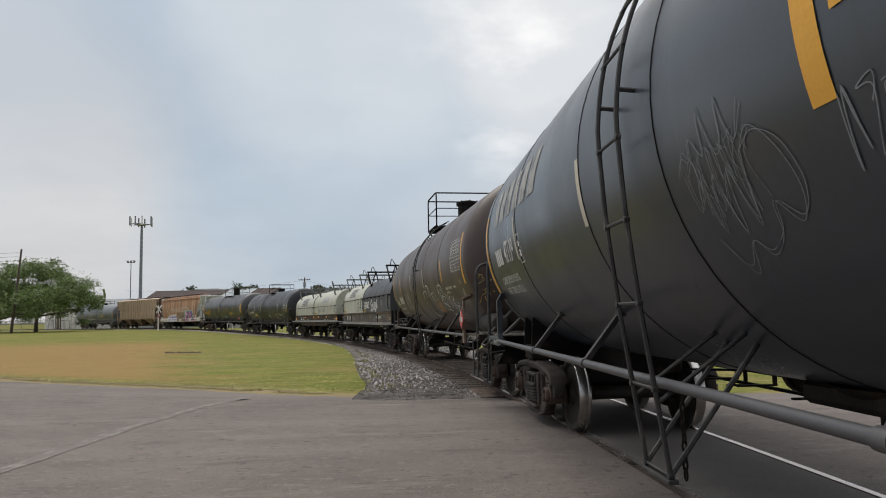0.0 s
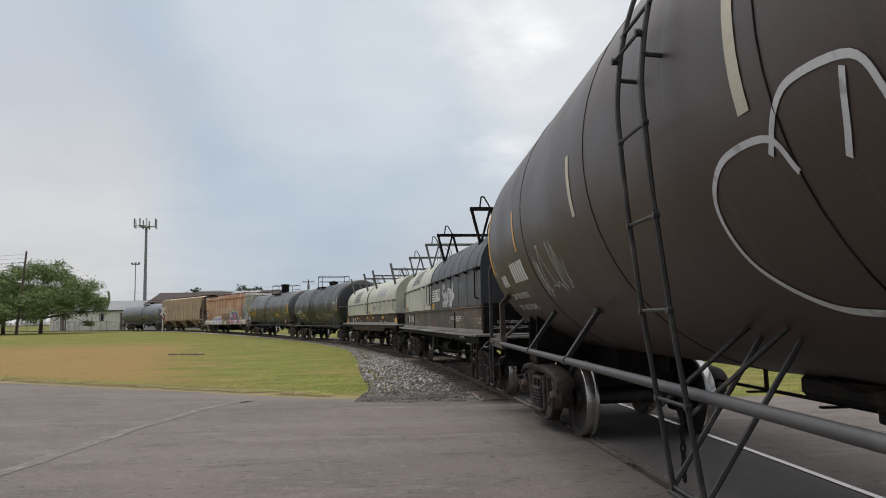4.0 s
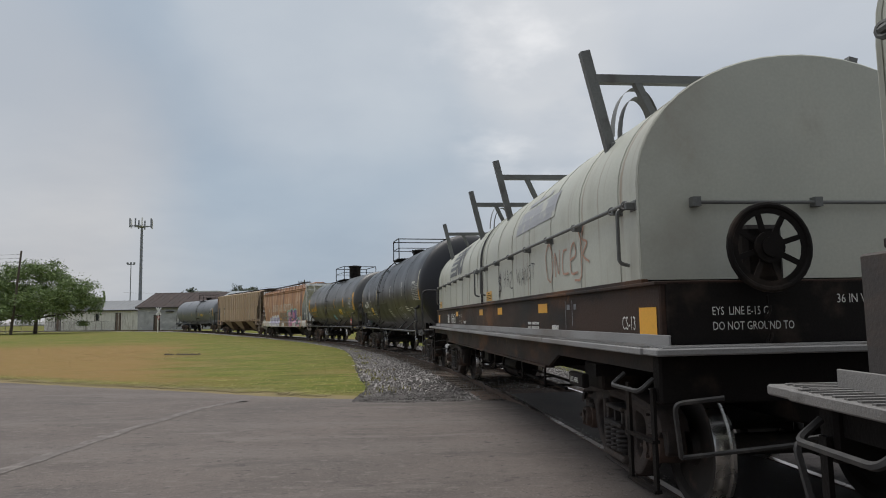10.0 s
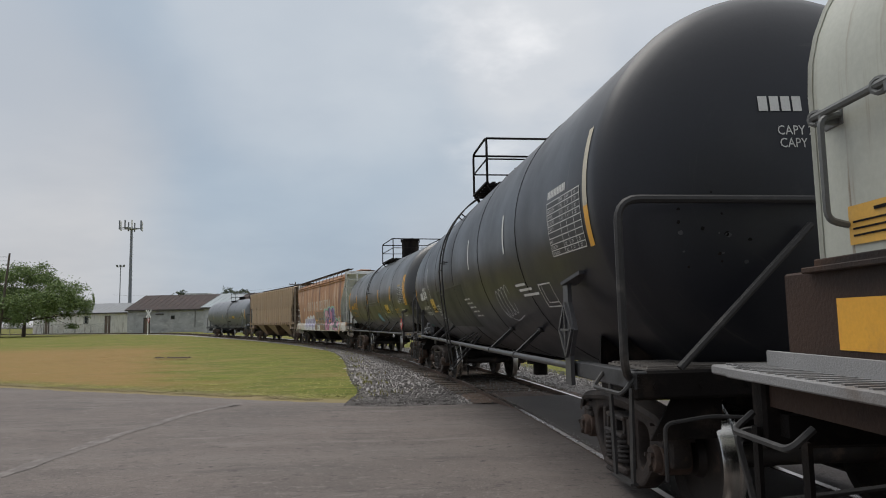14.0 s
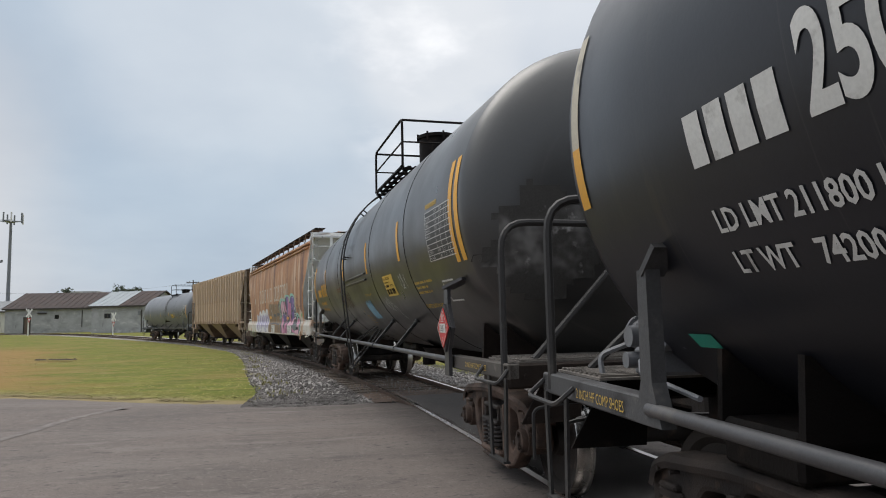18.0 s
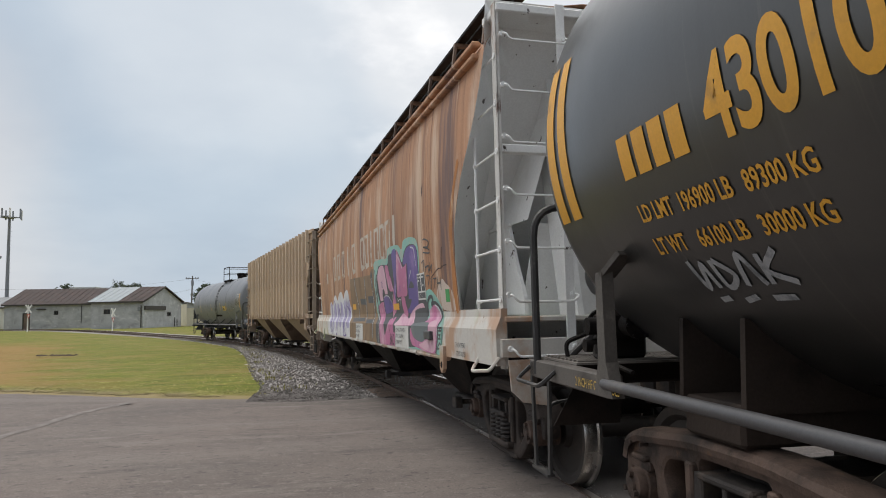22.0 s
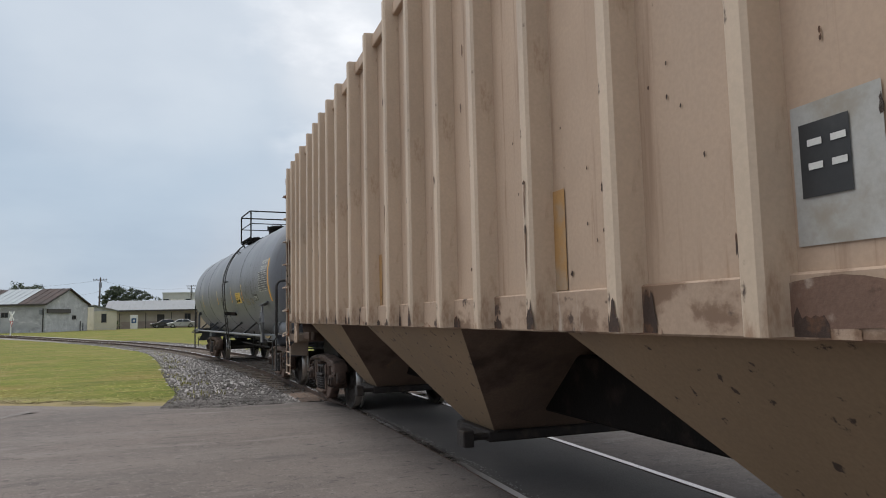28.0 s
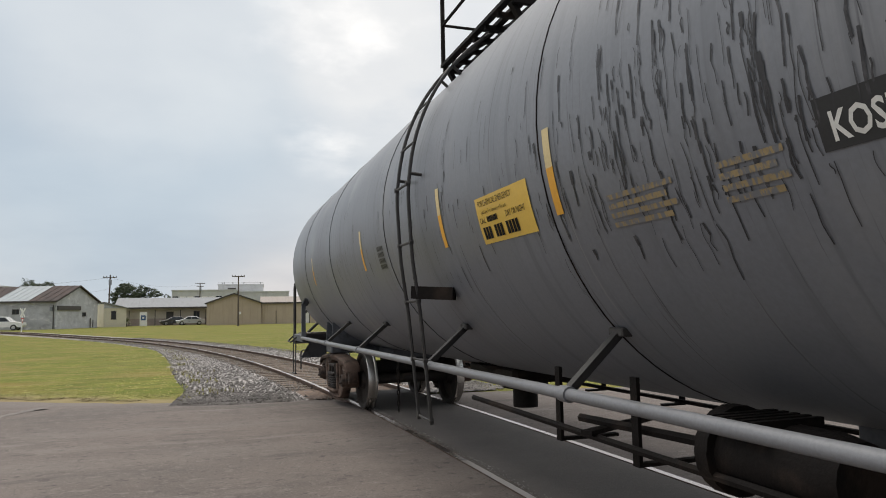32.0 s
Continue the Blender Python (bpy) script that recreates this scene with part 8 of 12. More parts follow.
def car_grey():
    car, half = make_car(8, "streaked grey tank car at the end of the train", "tank car")
    R, zc = 1.57, 2.49
    part("tank", tank_shape(R, zc, 7.17, 0.5), m_grey, car, "grey tank shell with dark vertical streaks")
    seams(car, R, zc, (-3.53, -0.2, 2.9, 5.4), m_grey)
    tank_under(car, half, R, zc, m_pipe_grey, m_sill_blue, 8, (1.35, 3.62), (-6.34, 6.34), rail_front=7.78, rail_x=1.52)
    tank_bottom(car, half, R, zc, 8, -4.4)
    tank_ladder(car, R, zc, -1.29, m_strut, 0.34, 0.64, False)
    s = Shape()
    s.bar((-R - 0.06, -1.40, 1.68), (-R + 0.22, -1.60, 1.66), 0.10, 0.10)
    part("ladder_bracket", s, m_under, car)
    tank_platform(car, R, zc, -2.1, -0.5, m_under, 0.30, -1.2, 0.82)
    placard_post(car, -6.34, R, zc, m_pipe_grey)
    flat_text(car, "2 INCH HF COMP SHOES", -6.55, 1.055, 0.055, -1.506, m_yellow_mark)
    stripe(car, R, zc, -7.10, 1.90, 2.88, 0.12)
    for y in (-3.62, -1.86, 0.9, 4.6):
        stripe(car, R, zc, y, 2.0, 2.24, 0.07)
        stripe(car, R, zc, y, 2.24, 2.44, 0.07, surface("sun_bleached_yellow", (0.62, 0.50, 0.26), 0.55, 0, [], 0, 60, 0.08), "bleached upper end of a stripe")
    data_table(car, R, zc, -6.0, 2.15, 0.96, 0.47, ground=m_patch_dark)
    label_text(car, "PROPYLENE", -6.36, 2.79, 0.085, R, zc, m_white_mark, 0.95)
    label_text(car, "GLYCOL USP", -6.27, 2.66, 0.085, R, zc, m_white_mark, 0.95)
    notice(car, R, zc, -2.58, 1.95, 0.76, 0.30)
    paint("patch", rects([(0, 0, 0.46, 0.16)]), on_tank(R, zc, -5.20, 1.96, 0.003), m_patch_dark, car)
    label_text(car, "KOSHER", -5.24, 1.985, 0.085, R, zc, m_white_mark, 0.75)
    for k in range(4):
        paint("stencil_line", rects([(0, 0, 0.46 - 0.05 * (k % 2), 0.024)]), on_tank(R, zc, -4.05, 2.0 - 0.040 * k), surface("worn_ochre_stencil", (0.30, 0.225, 0.11), 0.6, 0, [((0.15, 0.155, 0.165), (6, 40, 14), 0.44, 0.56, 4)], 0, 60, 0.15), car)
        paint("stencil_line", rects([(0, 0, 0.30 - 0.04 * (k % 2), 0.024)]), on_tank(R, zc, -4.76, 2.0 - 0.040 * k), MATS["worn_ochre_stencil"], car)
        paint("stencil_line", bars_of(5, 0.045, 0.8, 0.3), on_tank(R, zc, 0.2, 2.15 - 0.06 * k), m_patch_dark, car)
    rnd = random.Random(91)
    drips = []
    for k in range(460):
        u = rnd.choice((rnd.gauss(2.4, 0.55), rnd.gauss(2.6, 0.7), rnd.gauss(2.5, 0.9), rnd.uniform(-0.4, 4.4), rnd.uniform(-6.5, 0)))
        v, n = rnd.choice((rnd.gauss(0.25, 0.2), rnd.uniform(-0.3, 1.0))), rnd.uniform(0.02, 0.24)
        wid = rnd.choice((0.003, 0.004, 0.005, 0.006, 0.009)) * rnd.uniform(.7, 1.3)
        pts = [(u + rnd.gauss(0, 0.005), v - n * q) for q in (0, .3, .6, 1.0)]
        drips += stroke(pts, wid, 2)
        if rnd.random() < 0.25:
            drips += stroke([(pts[0][0], pts[0][1] + .02), (pts[1][0], pts[1][1])], wid * 2.2, 2)
    paint("tar_drip", drips, on_tank(R, zc, -2.2, 2.05, 0.003), surface("black_tar_drip", (0.022, 0.022, 0.025), 0.5, 0, [((0.07, 0.07, 0.075), (9, 9, 9), 0.52, 0.68, 4)], 0, 60, 0.15), car, "thin black tar drips down the shell")
    s = Shape()
    y, zr, r = -6.62, 1.24, 0.225
    s.lathe([(0.001, y - 0.74), (0.15, y - 0.71), (r, y - 0.58), (r, y + 0.58), (0.15, y + 0.71), (0.001, y + 0.74)], (-1.0, 0, zr), 'Y', 24)
    for yy in (y - 0.05, y + 0.5):
        s.tube([(-1.0 + (r + 0.01) * math.cos(a), yy, zr + (r + 0.01) * math.sin(a)) for a in np.linspace(0, 6.283, 24, endpoint=False)], 0.018, 6, closed=True)
    for k in range(9):
        a = 0.4 + k * 0.36
        s.cyl((-1.0 + (r + .02) * math.cos(a), y - 0.10, zr + (r + .02) * math.sin(a)), (-1.0 + (r + .02) * math.cos(a), y, zr + (r + .02) * math.sin(a)), 0.02, 6)
    s.box(-1.12, y - 0.74, zr - 0.02, -0.98, y - 0.60, zr + 0.16, 0.01)
    part("air_reservoir", s, m_pipe_grey, car, "pale grey riveted air reservoir")
    hand_brake(car, -half - 0.02, -0.24, 2.0, -1, 0.26)
    part("brake_stand", Shape().box(-0.30, -half + 0.0, 1.14, -0.18, -half + 0.12, 1.9, 0.01), m_under, car)
    paint("head_lettering", bars_of(5, 0.10, 0.6, 0.18), on_head(R, zc, 7.17, 0.5, -0.45, 3.02), m_cream, car, "cream stencils on the tank head")
    paint("head_lettering", text_polys("CAPY 23 937", 0.05, 0.8), on_head(R, zc, 7.17, 0.5, -0.34, 2.93), m_cream, car)
    for k in range(4):
        paint("head_stencil", bars_of(6 - k % 2, 0.045, 0.7, 0.25), on_head(R, zc, 7.17, 0.5, -0.16, 2.84 - 0.07 * k), m_cream, car)
    return car


# ---------------------------------------------------------------- hoppers
def up_ladder(car, sg, sx, half):
    """Corner ladder of the graffiti hopper: a broad corner post, a thin bent rod and short rungs."""
    yo, yi = half - 0.10, half - 0.72
    s = Shape()
    s.box(sx * 1.505, sg * (yo - 0.06), 1.02, sx * 1.49, sg * (yo + 0.05), 4.3, 0.003)
    s.box(sx * 1.505, sg * (yo + 0.036), 1.02, sx * 1.47, sg * (yo + 0.05), 4.3, 0.003)
    part("ladder_post", s, m_up_post if sg < 0 else m_up_rust, car, "rust-streaked white corner post" if sg < 0 else "red-brown rusted corner post")
    s = Shape()
    s.tube(round_path([(sx * 1.50, sg * (yi - 0.06), 4.1), (sx * 1.50, sg * yi, 3.95), (sx * 1.50, sg * yi, 1.34), (sx * 1.52, sg * (yi + 0.01), 1.14), (sx * 1.56, sg * (yi - 0.03), 1.10), (sx * 1.56, sg * (yo - 0.04), 1.05), (sx * 1.49, sg * yo, 1.12)], 0.05, 3), 0.0145, 6)
    part("ladder_rod", s, m_up_grey, car)
    for z in [1.61 + 0.437 * k for k in range(6)]:
        s = Shape()
        s.cyl((sx * 1.50, sg * (yi - 0.02), z), (sx * 1.50, sg * (yo + 0.02), z + 0.01), 0.0115, 6)
        s.cyl((sx * 1.475, sg * yi, z), (sx * 1.52, sg * yi, z), 0.022, 8)
        s.cyl((sx * 1.475, sg * yo, z + 0.01), (sx * 1.515, sg * yo, z + 0.01), 0.03, 8)
        part("rung", s, m_up_grey, car)


m_up_post = surface("rusting_white_post_paint", (0.56, 0.55, 0.52), 0.6, 0.0, [((0.13, 0.07, 0.05), (7, 7, 2.2), 0.56, 0.66, 7), ((0.36, 0.24, 0.17), (4, 4, 1.2), 0.52, 0.66, 6)], 0.003, 50, 0.1)
m_up_rust = surface("red_rust_post", (0.185, 0.105, 0.075), 0.75, 0.0, [((0.09, 0.05, 0.04), (6, 6, 2), 0.5, 0.66, 6), ((0.34, 0.26, 0.21), (5, 5, 1.5), 0.60, 0.70, 6)], 0.004, 50, 0.15)
UP_SEC = [(-1.585, 1.05), (-1.585, 1.36), (-1.535, 1.47), (-1.53, 1.52), (-1.545, 1.7), (-1.575, 2.1), (-1.60, 2.6), (-1.60, 3.1), (-1.575, 3.6), (-1.53, 3.95)]


def weld(ob):
    bm = bmesh.new()
    bm.from_mesh(ob.data)
    bmesh.ops.remove_doubles(bm, verts=bm.verts, dist=0.0004)
    bm.to_mesh(ob.data)
    bm.free()
    return ob


def up_paint(name, polys, y0, z0, mat, car, lift, label=""):
    """Paint on the hopper's bulging side and sill, cut into bands so that it follows them."""
    zs, xs = [p[1] for p in UP_SEC], [p[0] for p in UP_SEC]
    cuts = [1.05, 1.36, 1.47, 1.52, 1.7, 1.9, 2.1, 2.35, 2.6, 2.85, 3.1, 3.35, 3.6, 3.95]

    def clip(poly, lim, keep_above):
        out = []
        for a, b in zip(poly, poly[1:] + poly[:1]):
            ia, ib = (a[1] >= lim) == keep_above, (b[1] >= lim) == keep_above
            if ia:
                out.append(a)
            if ia != ib and abs(b[1] - a[1]) > 1e-9:
                k = (lim - a[1]) / (b[1] - a[1])
                out.append((a[0] + (b[0] - a[0]) * k, lim))
        return out
    s = Shape()
    for p in polys:
        q = [(u, v + z0) for u, v in p]
        for lo, hi in zip(cuts, cuts[1:]):
            if max(v for _, v in q) <= lo or min(v for _, v in q) >= hi:
                continue
            r = clip(clip(q, lo, True), hi, False)
            if len(r) >= 3:
                s.add([(float(np.interp(v, zs, xs)) - 0.002 - lift * 0.3, y0 - SHIFTED[0] - u, v) for u, v in r], [tuple(range(len(r)))])
    return weld(part(name, s, mat, car, label))


def car_up():
    car, half = make_car(6, "rust-streaked orange-brown covered hopper with bright graffiti", "hopper car", "hopper_car")
    sec = [(x, z) for x, z in UP_SEC[3:]] + [(-1.50, 4.02), (-1.44, 4.10), (-1.36, 4.22), (-1.0, 4.36), (-0.5, 4.44), (0, 4.46)]
    sec = sec + [(-x, z) for x, z in sec[-2::-1]]

    def end_at(z):
        return float(np.interp(z, [1.5, 2.15, 2.4, 2.9, 3.2, 3.6, 4.5], [6.83, 6.80, 6.86, 7.18, 7.50, 7.72, 7.85]))

    body = Shape()
    fine = []
    for (x0, z0), (x1, z1) in zip(sec, sec[1:]):
        for k in range(2):
            fine.append((x0 + (x1 - x0) * k / 2, z0 + (z1 - z0) * k / 2))
    fine.append(sec[-1])
    body.sheet([[(x, q * end_at(z), z) for x, z in fine] for q in np.linspace(-1, 1, 9)], True)
    part("body", body, m_up, car, "bulging orange-brown hopper side, streaked with rust")
    for sx in (-1, 1):
        for z in (3.90, 4.02):
            s = Shape()
            s.box(sx * 1.50, -half + 0.45, z, sx * 1.60, half - 0.45, z + 0.06, 0.015)
            part("top_chord", s, m_up, car)
    for sg in (-1, 1):
        s = Shape()
        rows = []
        for z in (4.40, 3.9, 3.4, 2.9, 2.4, 2.0, 1.55, 1.1):
            yy = sg * (end_at(max(z, 1.5)) - 0.015)
            inner = sg * (end_at(4.4) - 0.015 - (4.40 - z) * 0.72)
            xe = float(np.interp(z, [q[1] for q in UP_SEC], [-q[0] for q in UP_SEC])) - 0.004 if z > 1.52 else 1.53
            rows.append([(-xe, yy, z), (-1.15, inner, z), (-0.5, inner, z), (0.5, inner, z), (1.15, inner, z), (xe, yy, z)])
        s.sheet(rows, False)
        part("end_sheet", s, m_up_grey, car, "pale grey sloping end sheet")
        s = Shape()
        s.casting([(-1.0, 1.46), (1.0, 1.46), (0.78, 2.40), (-0.78, 2.40)], [[(0.24 * math.cos(q), 1.86 + 0.24 * math.sin(q)) for q in np.linspace(0, 6.283, 16, endpoint=False)]], -0.012, 0.012, 0.003, 0.02)
        s.v = [(v[1], sg * 7.18 + v[0], v[2]) for v in s.v]
        part("end_bulkhead", s, m_up_grey, car, "grey end bulkhead with a round opening")
        s = Shape()
        s.box(-1.55, sg * (half - 0.10), 1.12, 1.55, sg * half, 1.28, 0.008)
        s.box(-0.30, sg * (half - 2.4), 0.78, 0.30, sg * half, 1.12, 0.02)
        s.box(-1.5, sg * (half - 1.9), 1.42, 1.5, sg * (half - 0.02), 1.47, 0.01)
        part("end_sill", s, m_up_sill, car)
        for sx in (-1, 1):
            s = Shape()
            s.prism([(sg * (half - 0.12), 1.45), (sg * (half - 0.5), 1.45), (sg * (half - 1.15), 4.3), (sg * (half - 0.75), 4.3)], sx * 0.72, sx * 0.66)
            part("end_web", s, m_up_grey, car, "slanted grey end web")
            s = Shape()
            s.box(sx * 0.91, sg * (half - 0.012), 1.16, sx * 0.82, sg * (half + 0.006), 4.3, 0.003)
            part("end_post", s, m_up_grey, car)
            s = Shape()
            s.prism([(sx * 1.49, 1.10), (sx * 1.16, 1.10), (sx * 1.10, 0.70), (sx * 1.36, 0.74), (sx * 1.47, 0.84)], sg * (half - 0.01), sg * (half + 0.012), 'XZ')
            for a, b in ((1.40, 1.05), (1.26, 1.05), (1.40, 0.92), (1.24, 0.80)):
                s.cyl((sx * a, sg * half, b), (sx * a, sg * (half + 0.03), b), 0.016, 8)
            part("gusset_plate", s, m_up_sill, car, "rust-stained white gusset plate")
        for sx in (-1, 1):
            s = Shape()
            s.prism([(sg * 5.75, 1.48), (sg * 7.33, 1.48), (sg * 7.31, 1.66), (sg * 7.12, 2.0), (sg * 6.94, 2.40), (sg * 5.75, 2.40)], sx * 1.0, sx * 0.96)
            s.sheet([[(sx * 0.99, sg * 5.75, 2.40), (sx * 0.99, sg * 7.45, 2.40)], [(sx * 0.78, sg * 5.9, 3.2), (sx * 0.78, sg * 7.6, 3.2)], [(sx * 0.6, sg * 6.1, 4.0), (sx * 0.6, sg * 7.7, 4.0)]], False)
            part("end_panel", s, m_up_grey, car, "pale grey end panel with dark flecks")
            part("fold_strip", Shape().box(sx * 0.975, sg * 5.8, 2.385, sx * 1.02, sg * 7.0, 2.42, 0.004), m_up_grey, car)
        s = Shape()
        s.box(-1.5, sg * (half - 0.16), 2.92, 1.5, sg * (half - 0.08), 3.0, 0.01)
        s.box(-1.5, sg * (half - 0.42), 4.20, 1.5, sg * (half - 0.02), 4.28, 0.01)
        part("end_beam", s, m_up_grey, car)
        for sx in (-1, 1):
            up_ladder(car, sg, sx, half)
            for z in [1.13 + 0.462 * k for k in range(7)]:
                s = Shape()
                s.tube(round_path([(sx * 1.47, sg * half, z + 0.06), (sx * 1.45, sg * (half + 0.065), z + 0.06), (sx * 1.41, sg * (half + 0.07), z), (sx * 0.86, sg * (half + 0.07), z), (sx * 0.80, sg * (half + 0.07), z + 0.05), (sx * 0.84, sg * half, z + 0.07)], 0.035, 3), 0.0115, 6)
                for q in (1.47, 0.84):
                    s.cyl((sx * q, sg * half, z + 0.065), (sx * q, sg * (half + 0.03), z + 0.065), 0.026, 8)
                part("end_rung", s, m_up_grey, car)
            s = Shape()
            x = sx * 1.57
            s.tube(round_path([(x, sg * (half - 0.02), 1.12), (x + sx * 0.10, sg * half, 1.02), (x + sx * 0.10, sg * (half - 0.5), 0.98), (x, sg * (half - 0.55), 1.10)], 0.06), 0.016, 6)
            part("grab_iron", s, m_up_sill, car)
    for sx in (-1, 1):
        s = Shape()
        pts = [(1.50, 1.05), (1.585, 1.05), (1.585, 1.36), (1.535, 1.47), (1.53, 1.54), (1.47, 1.54)]
        s.prism([(sx * a, b) for a, b in pts], -half + 0.04, half - 0.04, 'XZ')
        part("side_sill", s, m_up_sill, car, "deep dirty-white side sill")
        s = Shape()
        s.cyl((sx * 1.56, -half + 1.6, 1.03), (sx * 1.56, half - 1.6, 1.03), 0.028, 8)
        for q in np.arange(-half + 1.8, half - 1.7, 1.15):
            s.cyl((sx * 1.56, q, 1.03), (sx * 1.56, q + 0.05, 1.03), 0.040, 8)
        part("sill_pipe", s, m_up_sill, car)
    for x in (-1.34, -1.22, -1.10, 1.10, 1.22, 1.34):
        s = Shape()
        s.box(x - 0.05, -half + 0.1, 4.50, x + 0.05, half - 0.1, 4.53)
        part("roof_walk", s, m_under, car, "dark grated roof walkway")
    for y in np.linspace(-half + 0.5, half - 0.5, 15):
        for sx in (-1, 1):
            s = Shape()
            s.bar((sx * 1.40, y, 4.50), (sx * 1.46, y, 4.08), 0.05, 0.03)
            s.box(sx * 1.05, y - 0.03, 4.46, sx * 1.42, y + 0.03, 4.50)
            part("roof_walk_bracket", s, m_tan_dark, car)
    s = Shape()
    s.box(-0.35, -half + 1.2, 4.44, 0.35, half - 1.2, 4.58, 0.03)
    part("hatch_cover", s, m_up, car)
    # chutes coloured black for the shade under the body
    for c, w in ((-4.6, 3.0), (0, 3.0), (4.6, 3.0)):
        chute(car, c, w, 1.15, 0.40, 1.30, m_under, m_under)
    hand_brake(car, 8.25, -1.03, 1.90, 1, 0.25)
    jack_pad(car, -6.37, 1.60, m_up_sill)
    jack_pad(car, 5.9, 1.585, m_up_sill)
    s = Shape()
    s.box(-1.59, -5.93, 1.21, -1.64, -5.66, 1.31, 0.008)
    part("bracket", s, m_pipe, car)
    # lettering and graffiti, in layers
    mint = surface("mint_spray_paint", (0.24, 0.48, 0.41), 0.6, 0, [((0.40, 0.42, 0.36), (2.5, 4.5, 4.5), 0.48, 0.70, 6), ((0.38, 0.25, 0.16), (5, 9, 6), 0.62, 0.74, 7)], 0, 60, 0.1)
    pink = surface("pink_spray_paint", (0.46, 0.15, 0.28), 0.55, 0, [((0.60, 0.36, 0.46), (1.6, 2.6, 2.6), 0.46, 0.72, 3), ((0.36, 0.12, 0.27), (1.4, 2.2, 2.2), 0.55, 0.75, 2)], 0, 60, 0.08)
    purple = surface("violet_spray_paint", (0.12, 0.085, 0.27), 0.55, 0, [((0.27, 0.17, 0.40), (1.8, 2.4, 2.4), 0.46, 0.72, 3), ((0.07, 0.06, 0.16), (1.5, 2.0, 2.0), 0.56, 0.75, 2)], 0, 60, 0.08)
    brown = surface("flat_brown_spray_paint", (0.235, 0.155, 0.088), 0.65, 0, [((0.17, 0.112, 0.065), (2, 3, 2), 0.46, 0.66, 6), ((0.33, 0.23, 0.14), (2, 5, 3), 0.60, 0.74, 6)], 0, 60, 0.1)
    slate = surface("slate_spray_paint", (0.075, 0.08, 0.085), 0.6, 0, [((0.13, 0.13, 0.14), (2, 2, 2), 0.55, 0.75, 4)], 0, 60, 0.1)
    chalk = surface("chalk_white_spray", (0.60, 0.60, 0.62), 0.6, 0, [((0.40, 0.38, 0.42), (3, 3, 3), 0.5, 0.75, 4)], 0, 60, 0.08)
    letter = surface("worn_cream_letter_paint", (0.50, 0.45, 0.38), 0.65, 0, [((0.32, 0.19, 0.11), (4, 4, 4), 0.48, 0.66, 6)], 0, 60, 0.1)
    for k in range(12):
        y = 3.5 - 0.78 * k if k < 5 else -0.75 - 0.485 * (k - 5)
        if k % 4 == 3:
            glyph = [[(-y + .10, 0), (-y + .26, 0), (-y + .26, .62), (-y + .10, .62)]]
        else:
            glyph = stroke([(-y + .04, .05), (-y + .36, .05), (-y + .36, .57), (-y + .04, .57)], 0.12, 1, closed=True)
        up_paint("name_bar", glyph, SHIFTED[0], 2.33, letter, car, 0.004, "worn cream railway name as plain bars")
    up_paint("mark_patch", rects([(0, 0, 0.32, 0.26)]), 4.6, 2.35, letter, car, 0.004)
    # white and lilac piece, rearmost
    up_paint("graffiti_ground", filled([(-.1, .0), (0, .70), (.3, .84), (.62, .74), (.95, .92), (1.35, .98), (1.6, .84), (2.0, 1.0), (2.45, 1.02), (2.7, .86), (3.0, 1.0), (3.45, 1.02), (3.7, .70), (3.9, .62), (4.05, .3), (4.1, 0), (2, 0.0)]), 4.2, 1.02, chalk, car, 0.005, "white and lilac graffiti piece")
    lilac = surface("lilac_spray_paint", (0.36, 0.33, 0.52), 0.6, 0, [((0.52, 0.5, 0.6), (2, 2, 2), 0.48, 0.66, 4)], 0, 60, 0.08)
    rnd = random.Random(85)
    for k in range(6):
        u = .15 + k * .62
        c = [(u + .26 + .24 * math.cos(q) * rnd.uniform(.7, 1.1), .48 + .36 * math.sin(q) * rnd.uniform(.7, 1.1)) for q in np.linspace(0, 6.28, 9, endpoint=False)]
        up_paint("graffiti_fill", filled(c, 3), 4.2, 1.02, lilac, car, 0.007)
    for k in range(9):
        up_paint("graffiti_line", tilt(scrawl(86 + k, 0.5, 0.8, 1, 0.035), 0, 0.4 * k, 0), 4.2, 1.02, purple, car, 0.008)
    def piece(name, pts, mat, lift, label="", smooth=True):
        up_paint(name, filled([(-y, z) for y, z in pts], 4, smooth), SHIFTED[0], 0.0, mat, car, lift, label)

    def edge(name, lines, wid, mat, lift):
        polys = []
        for pts in lines:
            polys += stroke([(-y, z) for y, z in pts], wid, 4)
        up_paint(name, polys, SHIFTED[0], 0.0, mat, car, lift)

    # brown block piece
    piece("graffiti_block", [(0.85, 1.06), (0.81, 2.26), (-1.70, 2.20), (-1.79, 2.29), (-2.18, 2.28), (-2.18, 1.97), (-2.30, 1.53), (-2.51, 1.40), (-2.49, 1.05)], brown, 0.006, "flat brown block-letter graffiti", False)
    for q in ([(-0.40, 1.82), (-1.03, 1.80), (-1.06, 1.69), (-0.46, 1.71)], [(-1.30, 1.84), (-1.83, 1.83), (-1.85, 1.71), (-1.34, 1.72)], [(-1.15, 1.43), (-1.92, 1.43), (-1.95, 1.37), (-1.2, 1.36)], [(0.5, 1.45), (-0.9, 1.46), (-1.05, 1.40), (0.4, 1.38)], [(-1.72, 2.2), (-1.80, 2.29), (-1.90, 2.18), (-1.84, 1.95), (-1.76, 1.95)]):
        piece("graffiti_shadow", q, slate, 0.010, "", False)
